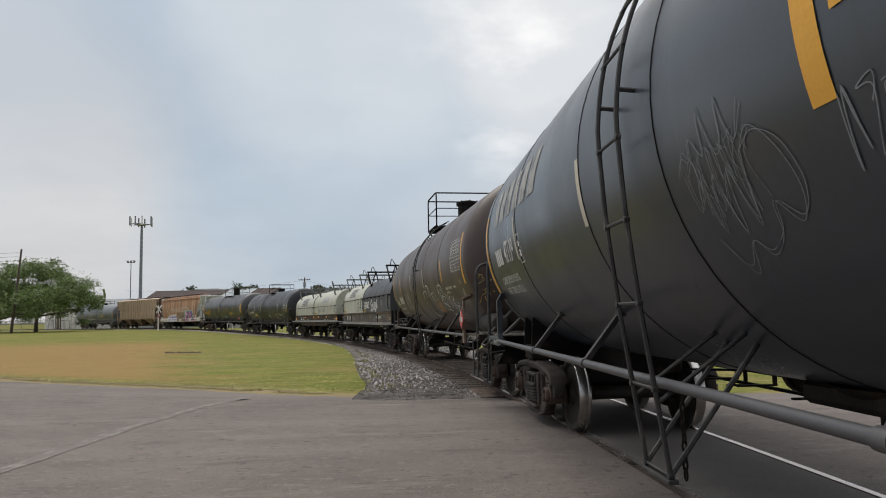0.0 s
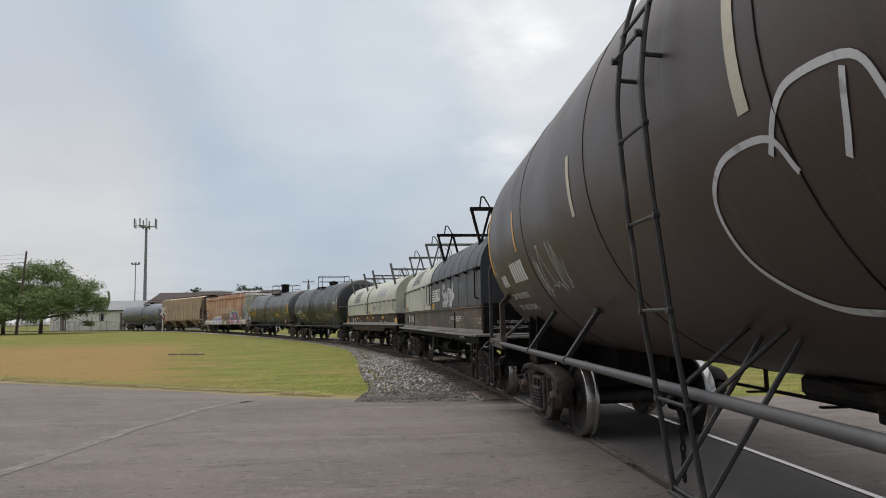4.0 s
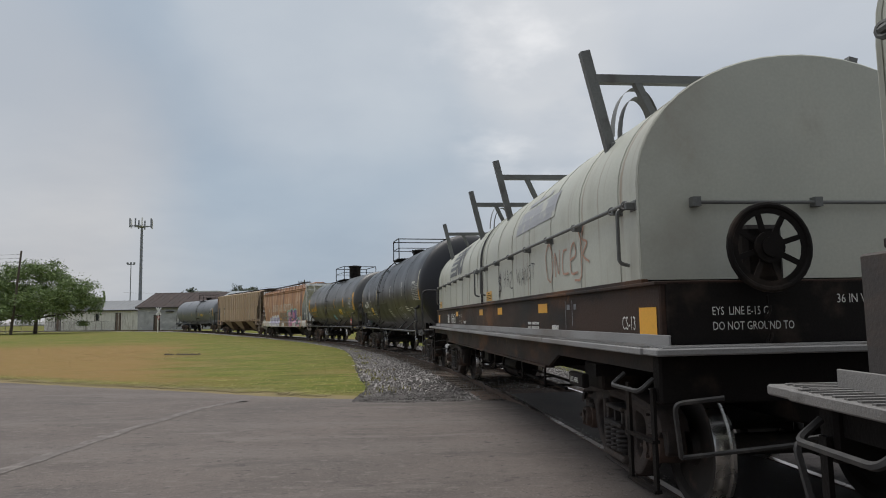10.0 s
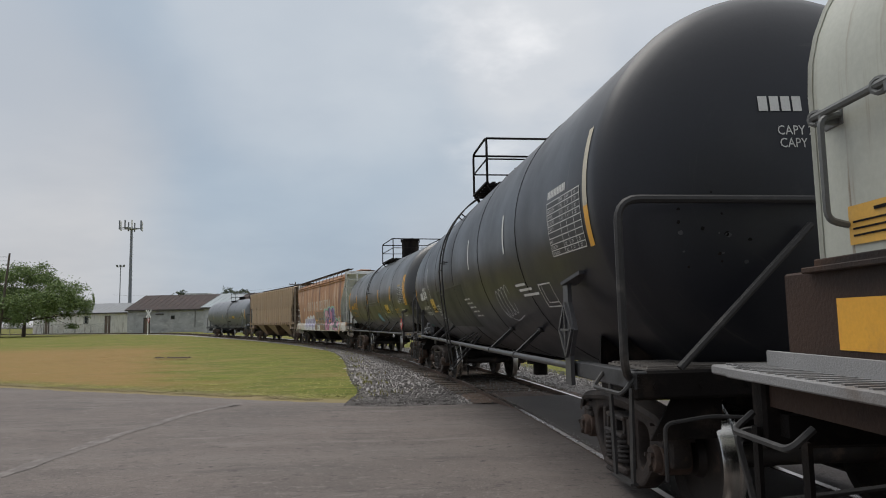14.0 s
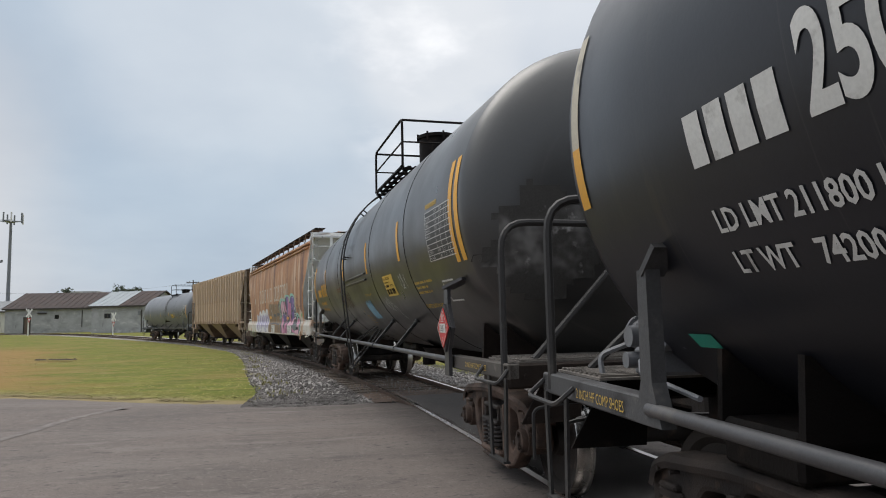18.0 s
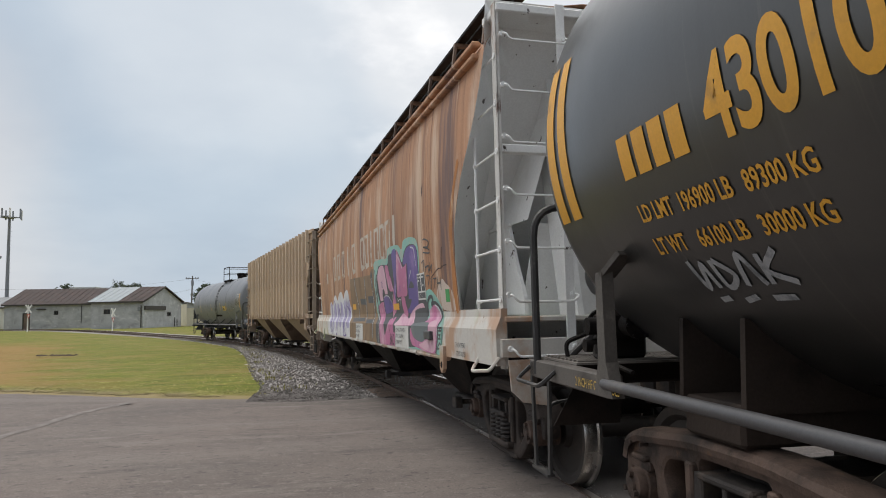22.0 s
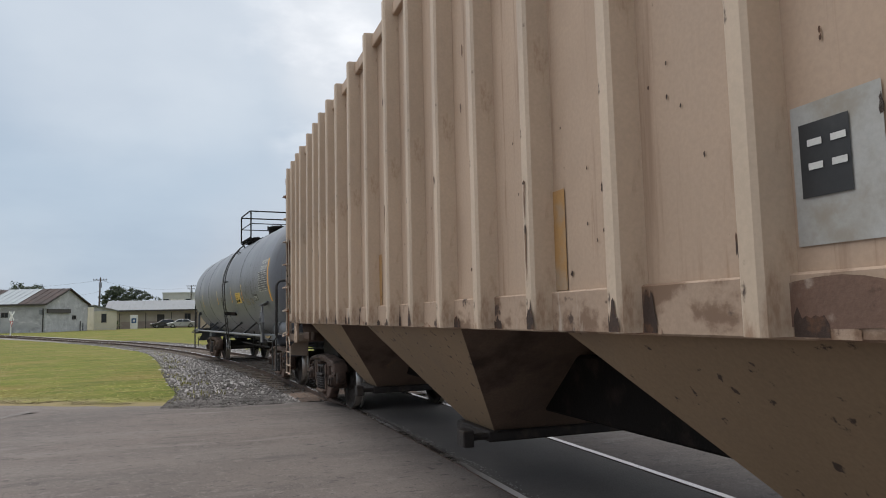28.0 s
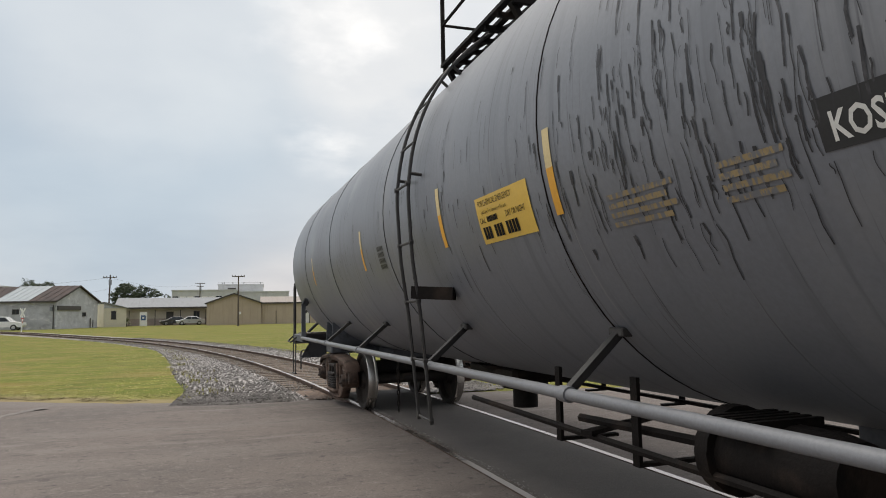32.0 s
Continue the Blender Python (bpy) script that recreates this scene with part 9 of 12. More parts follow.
    for pts in ([(0.16, 2.25), (0.06, 1.99), (-0.17, 1.71), (-0.2, 1.45)], [(-1.07, 2.17), (-1.08, 1.75), (-1.11, 1.42)], [(-1.81, 2.14), (-1.87, 1.89), (-1.92, 1.65), (-1.94, 1.41), (-1.91, 1.12)], [(-2.16, 2.25), (-2.18, 1.89), (-2.30, 1.53), (-2.48, 1.39), (-2.46, 1.06)]):
        edge("graffiti_shadow", [pts], 0.07, slate, 0.011)
        edge("graffiti_edge", [[(y + 0.03, z) for y, z in pts]], 0.018, chalk, 0.014)
    # violet and pink piece with its mint halo
    rose = surface("pale_rose_spray_paint", (0.60, 0.38, 0.45), 0.55, 0, [((0.50, 0.20, 0.34), (1.8, 1.8, 1.8), 0.52, 0.72, 3)], 0, 60, 0.08)
    teal = surface("teal_grey_spray", (0.13, 0.155, 0.16), 0.6, 0, [((0.20, 0.21, 0.215), (2, 2, 2), 0.5, 0.7, 4)], 0, 60, 0.12)
    crack = surface("dark_flaked_edge", (0.06, 0.04, 0.035), 0.8, 0, [], 0, 60, 0.15)
    piece("graffiti_halo", [(-2.24, 1.45), (-2.09, 1.57), (-2.08, 1.83), (-2.03, 2.02), (-2.08, 2.25), (-2.14, 2.38), (-2.72, 2.39), (-3.25, 2.37), (-3.35, 2.49), (-3.7, 2.51), (-4.09, 2.48), (-4.32, 2.4), (-4.43, 2.5), (-4.67, 2.52), (-4.96, 2.5), (-5.19, 2.44), (-5.28, 2.3), (-5.27, 2.08), (-5.21, 1.8), (-5.48, 1.78), (-5.69, 1.8), (-5.93, 1.72), (-6.14, 1.59), (-6.24, 1.48), (-6.35, 1.36), (-6.3, 1.22), (-6.24, 1.06), (-5.63, 1.07), (-3.29, 1.06), (-2.42, 1.1)], mint, 0.0080, "mint halo behind the graffiti")
    piece("graffiti_ink", [(-2.33, 1.06), (-2.24, 1.5), (-2.17, 1.6), (-2.36, 1.66), (-2.4, 1.72), (-2.28, 1.87), (-2.24, 2.05), (-2.31, 2.16), (-2.44, 2.24), (-2.52, 2.29), (-2.91, 2.29), (-3.27, 2.27), (-3.37, 2.39), (-3.68, 2.41), (-3.98, 2.42), (-4.15, 2.33), (-4.31, 2.22), (-4.42, 2.32), (-4.59, 2.4), (-4.86, 2.42), (-5.11, 2.38), (-5.22, 2.29), (-5.22, 2.08), (-5.23, 1.99), (-5.19, 1.72), (-5.49, 1.67), (-5.52, 1.5), (-5.64, 1.2), (-5.25, 1.1), (-3.46, 1.06)], slate, 0.0086, "dark ground of the graffiti letters")
    piece("graffiti_fill", [(-2.39, 2.15), (-2.39, 2.0), (-2.47, 1.78), (-2.53, 1.73), (-2.74, 1.74), (-2.72, 1.8), (-2.76, 1.89), (-2.83, 1.91), (-2.9, 1.87), (-2.94, 1.83), (-3.13, 1.83), (-3.11, 1.93), (-3.08, 2.03), (-2.99, 2.21), (-2.86, 2.28), (-2.58, 2.27)], rose, 0.0092)
    piece("graffiti_fill", [(-3.12, 2.08), (-3.17, 2.0), (-3.23, 1.91), (-3.36, 1.85), (-3.58, 1.83), (-3.61, 1.86), (-3.52, 1.96), (-3.46, 2.05), (-3.37, 2.1), (-3.28, 2.24), (-3.07, 2.25)], pink, 0.0098)
    piece("graffiti_fill", [(-2.36, 1.66), (-2.74, 1.71), (-2.77, 1.62), (-2.85, 1.52), (-2.85, 1.46), (-2.92, 1.41), (-2.99, 1.19), (-3.23, 1.37), (-3.31, 1.44), (-3.5, 1.43), (-3.36, 1.26), (-3.23, 1.06), (-2.64, 1.06), (-2.53, 1.4), (-2.38, 1.5)], pink, 0.0104)
    piece("graffiti_fill", [(-2.79, 1.74), (-2.89, 1.79), (-3.05, 1.8), (-3.25, 1.77), (-3.39, 1.7), (-3.43, 1.66), (-3.45, 1.57), (-3.16, 1.53), (-2.87, 1.53), (-2.83, 1.65)], purple, 0.0110)
    piece("graffiti_ink", [(-2.89, 1.41), (-3.2, 1.41), (-3.11, 1.27), (-3.0, 1.2)], slate, 0.0116)
    piece("graffiti_fill", [(-3.59, 1.83), (-3.71, 1.78), (-3.73, 1.67), (-3.69, 1.56), (-3.53, 1.5), (-3.45, 1.44), (-3.5, 1.43), (-3.41, 1.52), (-3.45, 1.57), (-3.46, 1.66), (-3.54, 1.73)], pink, 0.0122)
    piece("graffiti_fill", [(-3.52, 1.43), (-3.69, 1.47), (-3.63, 1.39), (-3.66, 1.28), (-3.72, 1.24), (-3.79, 1.25), (-3.77, 1.06), (-3.66, 1.06), (-3.24, 1.06), (-3.35, 1.21)], pink, 0.0128)
    piece("graffiti_fill", [(-3.62, 1.86), (-3.68, 2.02), (-3.62, 2.4), (-3.94, 2.41), (-3.85, 1.97), (-3.81, 1.88), (-3.73, 1.73), (-3.7, 1.68), (-3.68, 1.73), (-3.63, 1.82)], purple, 0.0134)
    piece("graffiti_fill", [(-3.97, 2.4), (-4.12, 2.33), (-4.27, 2.2), (-4.36, 2.15), (-4.53, 2.18), (-4.61, 2.2), (-4.53, 1.91), (-4.47, 1.76), (-4.12, 1.76), (-3.88, 1.75), (-3.85, 1.85)], pink, 0.0140)
    piece("graffiti_fill", [(-4.31, 1.74), (-4.35, 1.66), (-4.46, 1.49), (-4.32, 1.43), (-4.16, 1.57), (-4.1, 1.75)], pink, 0.0146)
    piece("graffiti_fill", [(-4.36, 2.19), (-4.46, 2.3), (-4.61, 2.38), (-4.88, 2.4), (-5.11, 2.37), (-5.2, 2.27), (-5.19, 2.09), (-5.2, 1.94), (-5.09, 1.65), (-5.01, 1.55), (-4.46, 1.53), (-4.55, 1.71), (-4.57, 1.87), (-4.58, 1.99), (-4.62, 2.17)], purple, 0.0152)
    piece("graffiti_ink", [(-4.61, 1.86), (-4.69, 1.91), (-4.77, 1.94), (-4.86, 1.91), (-4.9, 1.85)], slate, 0.0158)
    piece("graffiti_ink", [(-4.42, 1.69), (-4.72, 1.7), (-4.52, 1.58), (-4.42, 1.6)], slate, 0.0164)
    piece("graffiti_fill", [(-3.92, 1.43), (-4.14, 1.52), (-4.53, 1.45), (-4.63, 1.52), (-4.98, 1.61), (-5.31, 1.64), (-5.4, 1.55), (-5.32, 1.48), (-5.04, 1.43), (-4.87, 1.38), (-4.8, 1.36), (-3.76, 1.35)], rose, 0.0170)
    piece("graffiti_ink", [(-4.92, 1.56), (-5.43, 1.58), (-5.51, 1.49), (-5.54, 1.41), (-4.99, 1.38), (-4.87, 1.48)], slate, 0.0176)
    piece("graffiti_fill", [(-5.55, 1.6), (-5.62, 1.55), (-5.83, 1.61), (-6.0, 1.56), (-6.14, 1.48), (-6.15, 1.43), (-6.11, 1.38), (-6.09, 1.23), (-6.03, 1.06), (-5.15, 1.09), (-4.81, 1.15), (-4.83, 1.35), (-5.59, 1.43)], pink, 0.0182)
    piece("graffiti_fill", [(-5.72, 1.4), (-6.04, 1.42), (-6.04, 1.26), (-5.96, 1.07), (-5.5, 1.09), (-5.26, 1.13), (-5.55, 1.18), (-5.73, 1.25)], rose, 0.0188)
    piece("graffiti_bowl", [(-4.82, 1.36), (-4.99, 1.39), (-5.61, 1.41), (-5.7, 1.36), (-5.64, 1.24), (-5.42, 1.17), (-5.15, 1.18), (-4.94, 1.22), (-4.84, 1.29)], teal, 0.0194)
    piece("graffiti_halo", [(-6.15, 1.37), (-6.29, 1.39), (-6.26, 1.07), (-6.08, 1.07), (-6.14, 1.21)], mint, 0.0200)
    edge("graffiti_outline", [[(-5.56, 1.48), (-5.54, 1.6), (-5.6, 1.68), (-5.72, 1.71), (-5.81, 1.68), (-5.73, 1.61), (-5.83, 1.63), (-5.96, 1.62), (-6.11, 1.56), (-6.19, 1.48), (-6.19, 1.42), (-6.15, 1.38), (-6.13, 1.24), (-6.05, 1.06)]], 0.045, slate, 0.0235)
    edge("graffiti_outline", [[(-4.61, 2.19), (-4.57, 1.99), (-4.54, 1.73)]], 0.045, slate, 0.0235)
    edge("graffiti_outline", [[(-3.11, 2.07), (-3.17, 1.99), (-3.22, 1.9), (-3.35, 1.84), (-3.59, 1.83)]], 0.035, slate, 0.0235)
    edge("graffiti_outline", [[(-2.31, 2.17), (-2.38, 2.03), (-2.46, 1.79), (-2.51, 1.72)]], 0.035, slate, 0.0235)
    edge("graffiti_shine", [[(-4.86, 2.38), (-5.04, 2.34), (-5.1, 2.21), (-5.11, 2.12)]], 0.016, chalk, 0.025)
    edge("graffiti_shine", [[(-3.99, 2.35), (-4.16, 2.26), (-4.31, 2.14)]], 0.016, chalk, 0.025)
    edge("graffiti_shine", [[(-4.68, 1.98), (-4.78, 2.04), (-4.82, 2.08)]], 0.016, chalk, 0.025)
    edge("graffiti_shine", [[(-5.87, 1.61), (-6.03, 1.57), (-6.12, 1.49)]], 0.016, chalk, 0.025)
    edge("graffiti_shine", [[(-6.12, 1.35), (-6.06, 1.2)]], 0.016, chalk, 0.025)
    edge("graffiti_shine", [[(-3.06, 1.96), (-3.08, 1.85)]], 0.012, chalk, 0.025)
    edge("graffiti_shine", [[(-3.42, 2.01), (-3.51, 1.93), (-3.6, 1.86)]], 0.012, chalk, 0.025)
    edge("graffiti_shine", [[(-3.84, 1.96), (-3.8, 1.88), (-3.74, 1.76)]], 0.012, chalk, 0.025)
    edge("graffiti_shine", [[(-2.8, 1.77), (-3.01, 1.8), (-3.21, 1.78), (-3.36, 1.72), (-3.43, 1.66)]], 0.012, chalk, 0.025)
    edge("graffiti_shine", [[(-2.76, 1.7), (-2.8, 1.6), (-2.87, 1.51)]], 0.012, chalk, 0.025)
    edge("graffiti_shine", [[(-3.49, 1.79), (-3.53, 1.75), (-3.5, 1.72)]], 0.012, chalk, 0.025)
    edge("graffiti_shine", [[(-3.83, 1.74), (-3.88, 1.7), (-3.98, 1.72), (-4.06, 1.7), (-4.03, 1.63)]], 0.012, chalk, 0.025)
    edge("graffiti_shine", [[(-2.9, 1.43), (-2.9, 1.28), (-2.96, 1.18)]], 0.012, chalk, 0.025)
    edge("graffiti_shine", [[(-3.32, 1.43), (-3.26, 1.34), (-3.23, 1.26)]], 0.012, chalk, 0.025)
    edge("graffiti_tag", [[(-5.53, 2.4), (-5.63, 2.4), (-5.8, 2.35), (-5.73, 2.3), (-5.54, 2.31), (-5.77, 2.27), (-5.8, 2.22), (-5.51, 2.25)]], 0.017, slate, 0.012)
    edge("graffiti_tag", [[(-5.41, 2.13), (-5.53, 2.15), (-5.45, 2.02)]], 0.017, slate, 0.012)
    edge("graffiti_tag", [[(-5.57, 2.12), (-5.56, 2.0)]], 0.017, slate, 0.012)
    edge("graffiti_tag", [[(-5.56, 2.06), (-5.74, 2.07), (-5.7, 1.99)]], 0.017, slate, 0.012)
    edge("graffiti_tag", [[(-5.79, 2.11), (-5.75, 2.01), (-5.88, 2.08), (-5.84, 1.98)]], 0.017, slate, 0.012)
    edge("graffiti_tag", [[(-5.59, 1.96), (-5.73, 1.95), (-5.63, 1.83)]], 0.017, slate, 0.012)
    edge("graffiti_tag", [[(-5.83, 1.94), (-5.78, 1.79)]], 0.017, slate, 0.012)
    edge("graffiti_tag", [[(-5.89, 1.91), (-6.04, 1.91)]], 0.017, slate, 0.012)
    edge("graffiti_tag", [[(-5.97, 1.91), (-5.89, 1.8)]], 0.017, slate, 0.012)
    edge("graffiti_tag", [[(-6.09, 1.92), (-6.02, 1.78)]], 0.017, slate, 0.012)
    edge("graffiti_tag", [[(-6.2, 1.92), (-6.2, 1.77)]], 0.017, slate, 0.012)
    edge("graffiti_tag", [[(-6.05, 1.85), (-6.2, 1.85)]], 0.017, slate, 0.012)
    edge("graffiti_tag", [[(-6.15, 1.35), (-6.31, 1.35)]], 0.022, slate, 0.0245)
    edge("graffiti_tag", [[(-6.16, 1.32), (-6.29, 1.32)]], 0.022, slate, 0.0245)
    edge("graffiti_tag", [[(-6.23, 1.35), (-6.22, 1.32)]], 0.022, slate, 0.0245)
    edge("graffiti_tag", [[(-6.17, 1.27), (-6.26, 1.27)]], 0.022, slate, 0.0245)
    edge("graffiti_tag", [[(-6.16, 1.23), (-6.26, 1.23)]], 0.022, slate, 0.0245)
    edge("graffiti_tag", [[(-6.22, 1.27), (-6.22, 1.23)]], 0.022, slate, 0.0245)
    edge("graffiti_tag", [[(-6.13, 1.12), (-6.28, 1.12)]], 0.022, slate, 0.0245)
    edge("graffiti_tag", [[(-6.16, 1.15), (-6.22, 1.18), (-6.27, 1.15)]], 0.022, slate, 0.0245)
    edge("graffiti_tag", [[(-6.13, 1.1), (-6.12, 1.15)]], 0.022, slate, 0.0245)
    edge("flaked_line", [[(-5.78, 1.92), (-6.0, 1.98), (-6.14, 2.01), (-6.25, 2.01), (-6.36, 2.03), (-6.49, 2.03)]], 0.012, crack, 0.006)
    edge("flaked_line", [[(-6.26, 2.01), (-6.32, 2.16), (-6.35, 2.24)]], 0.012, crack, 0.006)
    for c, r in (((-2.75, 1.98), .035), ((-2.73, 1.86), .03), ((-4.05, 1.86), .03)):
        edge("graffiti_ring", [[(c[0] + r * math.cos(q), c[1] + 1.4 * r * math.sin(q)) for q in np.linspace(0, 6.28, 9)]], 0.012, purple, 0.025)
    for pts in ([(-1.99, 1.87), (-2.02, 1.91), (-2.05, 1.87), (-1.99, 1.78), (-2.07, 1.77)], [(-2.12, 1.90), (-2.09, 1.84), (-2.12, 1.77), (-2.15, 1.84), (-2.12, 1.90)], [(-2.20, 1.89), (-2.20, 1.76)], [(-2.29, 1.88), (-2.25, 1.87), (-2.25, 1.82), (-2.30, 1.80), (-2.25, 1.75)]):
        edge("graffiti_tag", [pts], 0.014, slate, 0.0245)
    up_paint("graffiti_tag", tilt(text_polys("BAD", 0.16, 0.72), 0), SHIFTED[0] - 3.42, 1.07, slate, car, 0.026)
    up_paint("reflector", rects([(0, 0, 0.40, 0.09)]), SHIFTED[0] - 3.51, 1.575, m_yellow, car, 0.02, "yellow reflector")
    up_paint("reflector", rects([(0, 0, 0.42, 0.11)]), 0.1, 1.62, m_yellow, car, 0.012, "yellow reflector")
    bleached = surface("bleached_pinkish_paint", (0.56, 0.47, 0.40), 0.7, 0, [((0.36, 0.20, 0.12), (2.5, 7, 1.2), 0.50, 0.62, 7), ((0.10, 0.06, 0.05), (5, 5, 2.5), 0.66, 0.72, 7)], 0.003, 50, 0.12)
    piece("worn_patch", [(-5.98, 1.72), (-6.11, 1.83), (-6.27, 1.89), (-6.4, 1.83), (-6.6, 1.75), (-6.7, 1.54), (-6.32, 1.54), (-6.21, 1.56), (-6.11, 1.6)], bleached, 0.0035, "bleached patch of old paint")
    streak = surface("orange_rust_streak", (0.40, 0.17, 0.055), 0.8, 0, [((0.20, 0.085, 0.04), (3, 9, 0.8), 0.48, 0.62, 7), ((0.50, 0.33, 0.20), (3, 9, 1.5), 0.60, 0.70, 6)], 0.003, 50, 0.15)
    piece("rust_streak", [(-6.70, 1.54), (-6.66, 1.8), (-6.70, 2.1), (-6.67, 2.35), (-6.76, 2.6), (-6.90, 2.85), (-7.04, 3.05), (-7.10, 3.0), (-6.95, 2.78), (-6.84, 2.5), (-6.78, 2.3), (-6.79, 1.9), (-6.79, 1.54)], streak, 0.0045, "orange rust streak along the end edge")
    panel = surface("white_stencil_panel", (0.60, 0.60, 0.57), 0.6, 0, [((0.45, 0.43, 0.38), (3, 3, 3), 0.55, 0.75, 5)], 0, 60, 0.08)
    for y in (SHIFTED[0] - 3.82, SHIFTED[0] - 0.02):
        up_paint("notice_panel", rects([(0, 0, 0.85, 0.30)]), y, 1.05, panel, car, 0.022, "white stencilled unloading notice")
        for k, line in enumerate(("NO VENTS OPEN HATCH", "BEFORE UNLOADING", "COMPARTMENT")):
            up_paint("lettering", text_polys(line, 0.055, 0.68), y - 0.03, 1.265 - 0.085 * k, slate, car, 0.025)
    up_paint("data_panel", rects([(0, 0, 0.39, 0.33)]), SHIFTED[0] - 5.12, 1.68, panel, car, 0.020, "black and white data panel")
    up_paint("data_block", rects([(0.02, 0.11, 0.17, 0.31), (0.21, 0.11, 0.37, 0.31), (0.02, 0.02, 0.37, 0.09)]), SHIFTED[0] - 5.12, 1.68, slate, car, 0.023)
    up_paint("lettering", tilt(text_polys("BLT 4-16", 0.045, 0.75), 0, 0.03, 0.03) + rects([(0.04, 0.27, 0.09, 0.29), (0.12, 0.27, 0.18, 0.29), (0.04, 0.23, 0.1, 0.25), (0.23, 0.27, 0.31, 0.29), (0.25, 0.17, 0.31, 0.19)]), SHIFTED[0] - 5.12, 1.68, panel, car, 0.026)
    up_paint("green_label", rects([(0, 0, 0.15, 0.14)]), SHIFTED[0] - 6.36, 1.63, surface("green_label", (0.06, 0.33, 0.10), 0.5, 0, [], 0, 60, 0.1), car, 0.012, "green paper label")
    up_paint("lettering", text_polys("2 INCH TREAD", 0.048, 0.70), SHIFTED[0] - 6.81, 1.165, slate, car, 0.006)
    up_paint("lettering", text_polys("COND SHOES", 0.048, 0.70), SHIFTED[0] - 6.83, 1.08, slate, car, 0.006)
    for k, line in enumerate(("NO. 24 BRAKE", "J-36 WHEEL", "M 901E DRAFT GEAR", "SPRG D-5")):
        inner = -(7.85 - 0.015 - (4.40 - 3.2) * 0.72) - 0.03
        paint("lettering", tilt(text_polys(line, 0.055, 0.85), 0, 0.05 * (k % 2), -0.09 * k), lambda u, v: (-0.55 + u, inner + 0.72 * (-v) * -1 * 0 - 0.72 * v, 3.2 + v), m_under, car)
    # the body is 3.05 m wide: draw the whole upper works in a little
    for ob in car.children:
        if ob.name.split(".")[0] not in ("truck", "coupler"):
            for q in (ob, *ob.children):
                q.data.transform(Matrix.Diagonal((0.955, 1, 1, 1)))
    return car


def jack_pad(car, y, x, mat):
    s = Shape()
    s.prism([(y - 0.075, 1.16), (y + 0.075, 1.16), (y + 0.07, 0.92), (y, 0.87), (y - 0.07, 0.92)], -x - 0.02, -x + 0.02)
    pad = part("jack_pad", s, mat, car)
    # solid black disc, coloured for the dark inside a hole
    part("eye", Shape().cyl((-x - 0.024, y, 0.96), (-x + 0.01, y, 0.96), 0.034, 12), m_under, pad)


def chute(car, c, w, ztop, zbot, wtop, mat, dark):
    """One funnel under the body, with its outlet gate; dark paints shade into its end faces."""
    s = Shape()
    g = 0.34
    top = [(-wtop, c - w / 2), (wtop, c - w / 2), (wtop, c + w / 2), (-wtop, c + w / 2)]
    bot = [(-0.72, c - g), (0.72, c - g), (0.72, c + g), (-0.72, c + g)]
    vs = [(x, y, ztop) for x, y in top] + [(x, y, zbot) for x, y in bot]
    s.add(vs, [(0, 1, 5, 4), (2, 3, 7, 6)], False, 1)
    s.add(vs, [(1, 2, 6, 5), (3, 0, 4, 7)], False, 0)
    part("chute", s, [mat, dark], car, "sloping hopper chute")
    s = Shape()
    s.box(-0.80, c - g - 0.06, zbot - 0.08, 0.80, c + g + 0.06, zbot + 0.01, 0.015)
    s.cyl((-1.0, c - g - 0.02, zbot - 0.03), (1.0, c - g - 0.02, zbot - 0.03), 0.03, 8)
    s.box(-1.05, c - g - 0.10, zbot - 0.10, -0.95, c - g + 0.06, zbot + 0.04, 0.01)
    part("outlet_gate", s, m_cast_dark, car)


m_tan_sill = surface("stained_tan_sill_paint", (0.42, 0.305, 0.22), 0.65, 0.0, [((0.20, 0.125, 0.08), (2.5, 3.0, 4.0), 0.53, 0.64, 7), ((0.07, 0.042, 0.03), (4, 5.0, 6), 0.60, 0.68, 7), ((0.46, 0.39, 0.32), (2, 9, 2), 0.60, 0.72, 6)], 0.0006, 60, 0.12)
m_tan_post = surface("grimy_tan_post_paint", (0.30, 0.245, 0.195), 0.65, 0.0, [((0.16, 0.09, 0.055), (5, 5, 2.0), 0.56, 0.68, 7), ((0.20, 0.155, 0.12), (2, 2, 1), 0.5, 0.7, 6)], 0.004, 60, 0.15)
m_tan_rust = surface("rust_eaten_tan_paint", (0.46, 0.38, 0.30), 0.65, 0.0, [((0.22, 0.10, 0.05), (5, 5, 2.2), 0.48, 0.58, 7), ((0.07, 0.04, 0.03), (7, 7, 5), 0.60, 0.68, 7)], 0.004, 60, 0.15)


def sgn_out(sg):
    """Which way the foot of an end ladder leans: outwards at the front, inwards at the rear."""
    return 1 if sg < 0 else -0.9


def smear(rnd, w, h, rag):
    """A stain that stands on a level line, its upper edge ragged."""
    top = [(w * q, h * (0.35 + 0.65 * math.sin(math.pi * min(1.0, 0.12 + 0.8 * q))) * rnd.uniform(1 - rag, 1.0)) for q in np.linspace(0, 1, 9)]
    return filled([(w, 0.0)] + top[::-1] + [(0.0, 0.0)], 2, False)


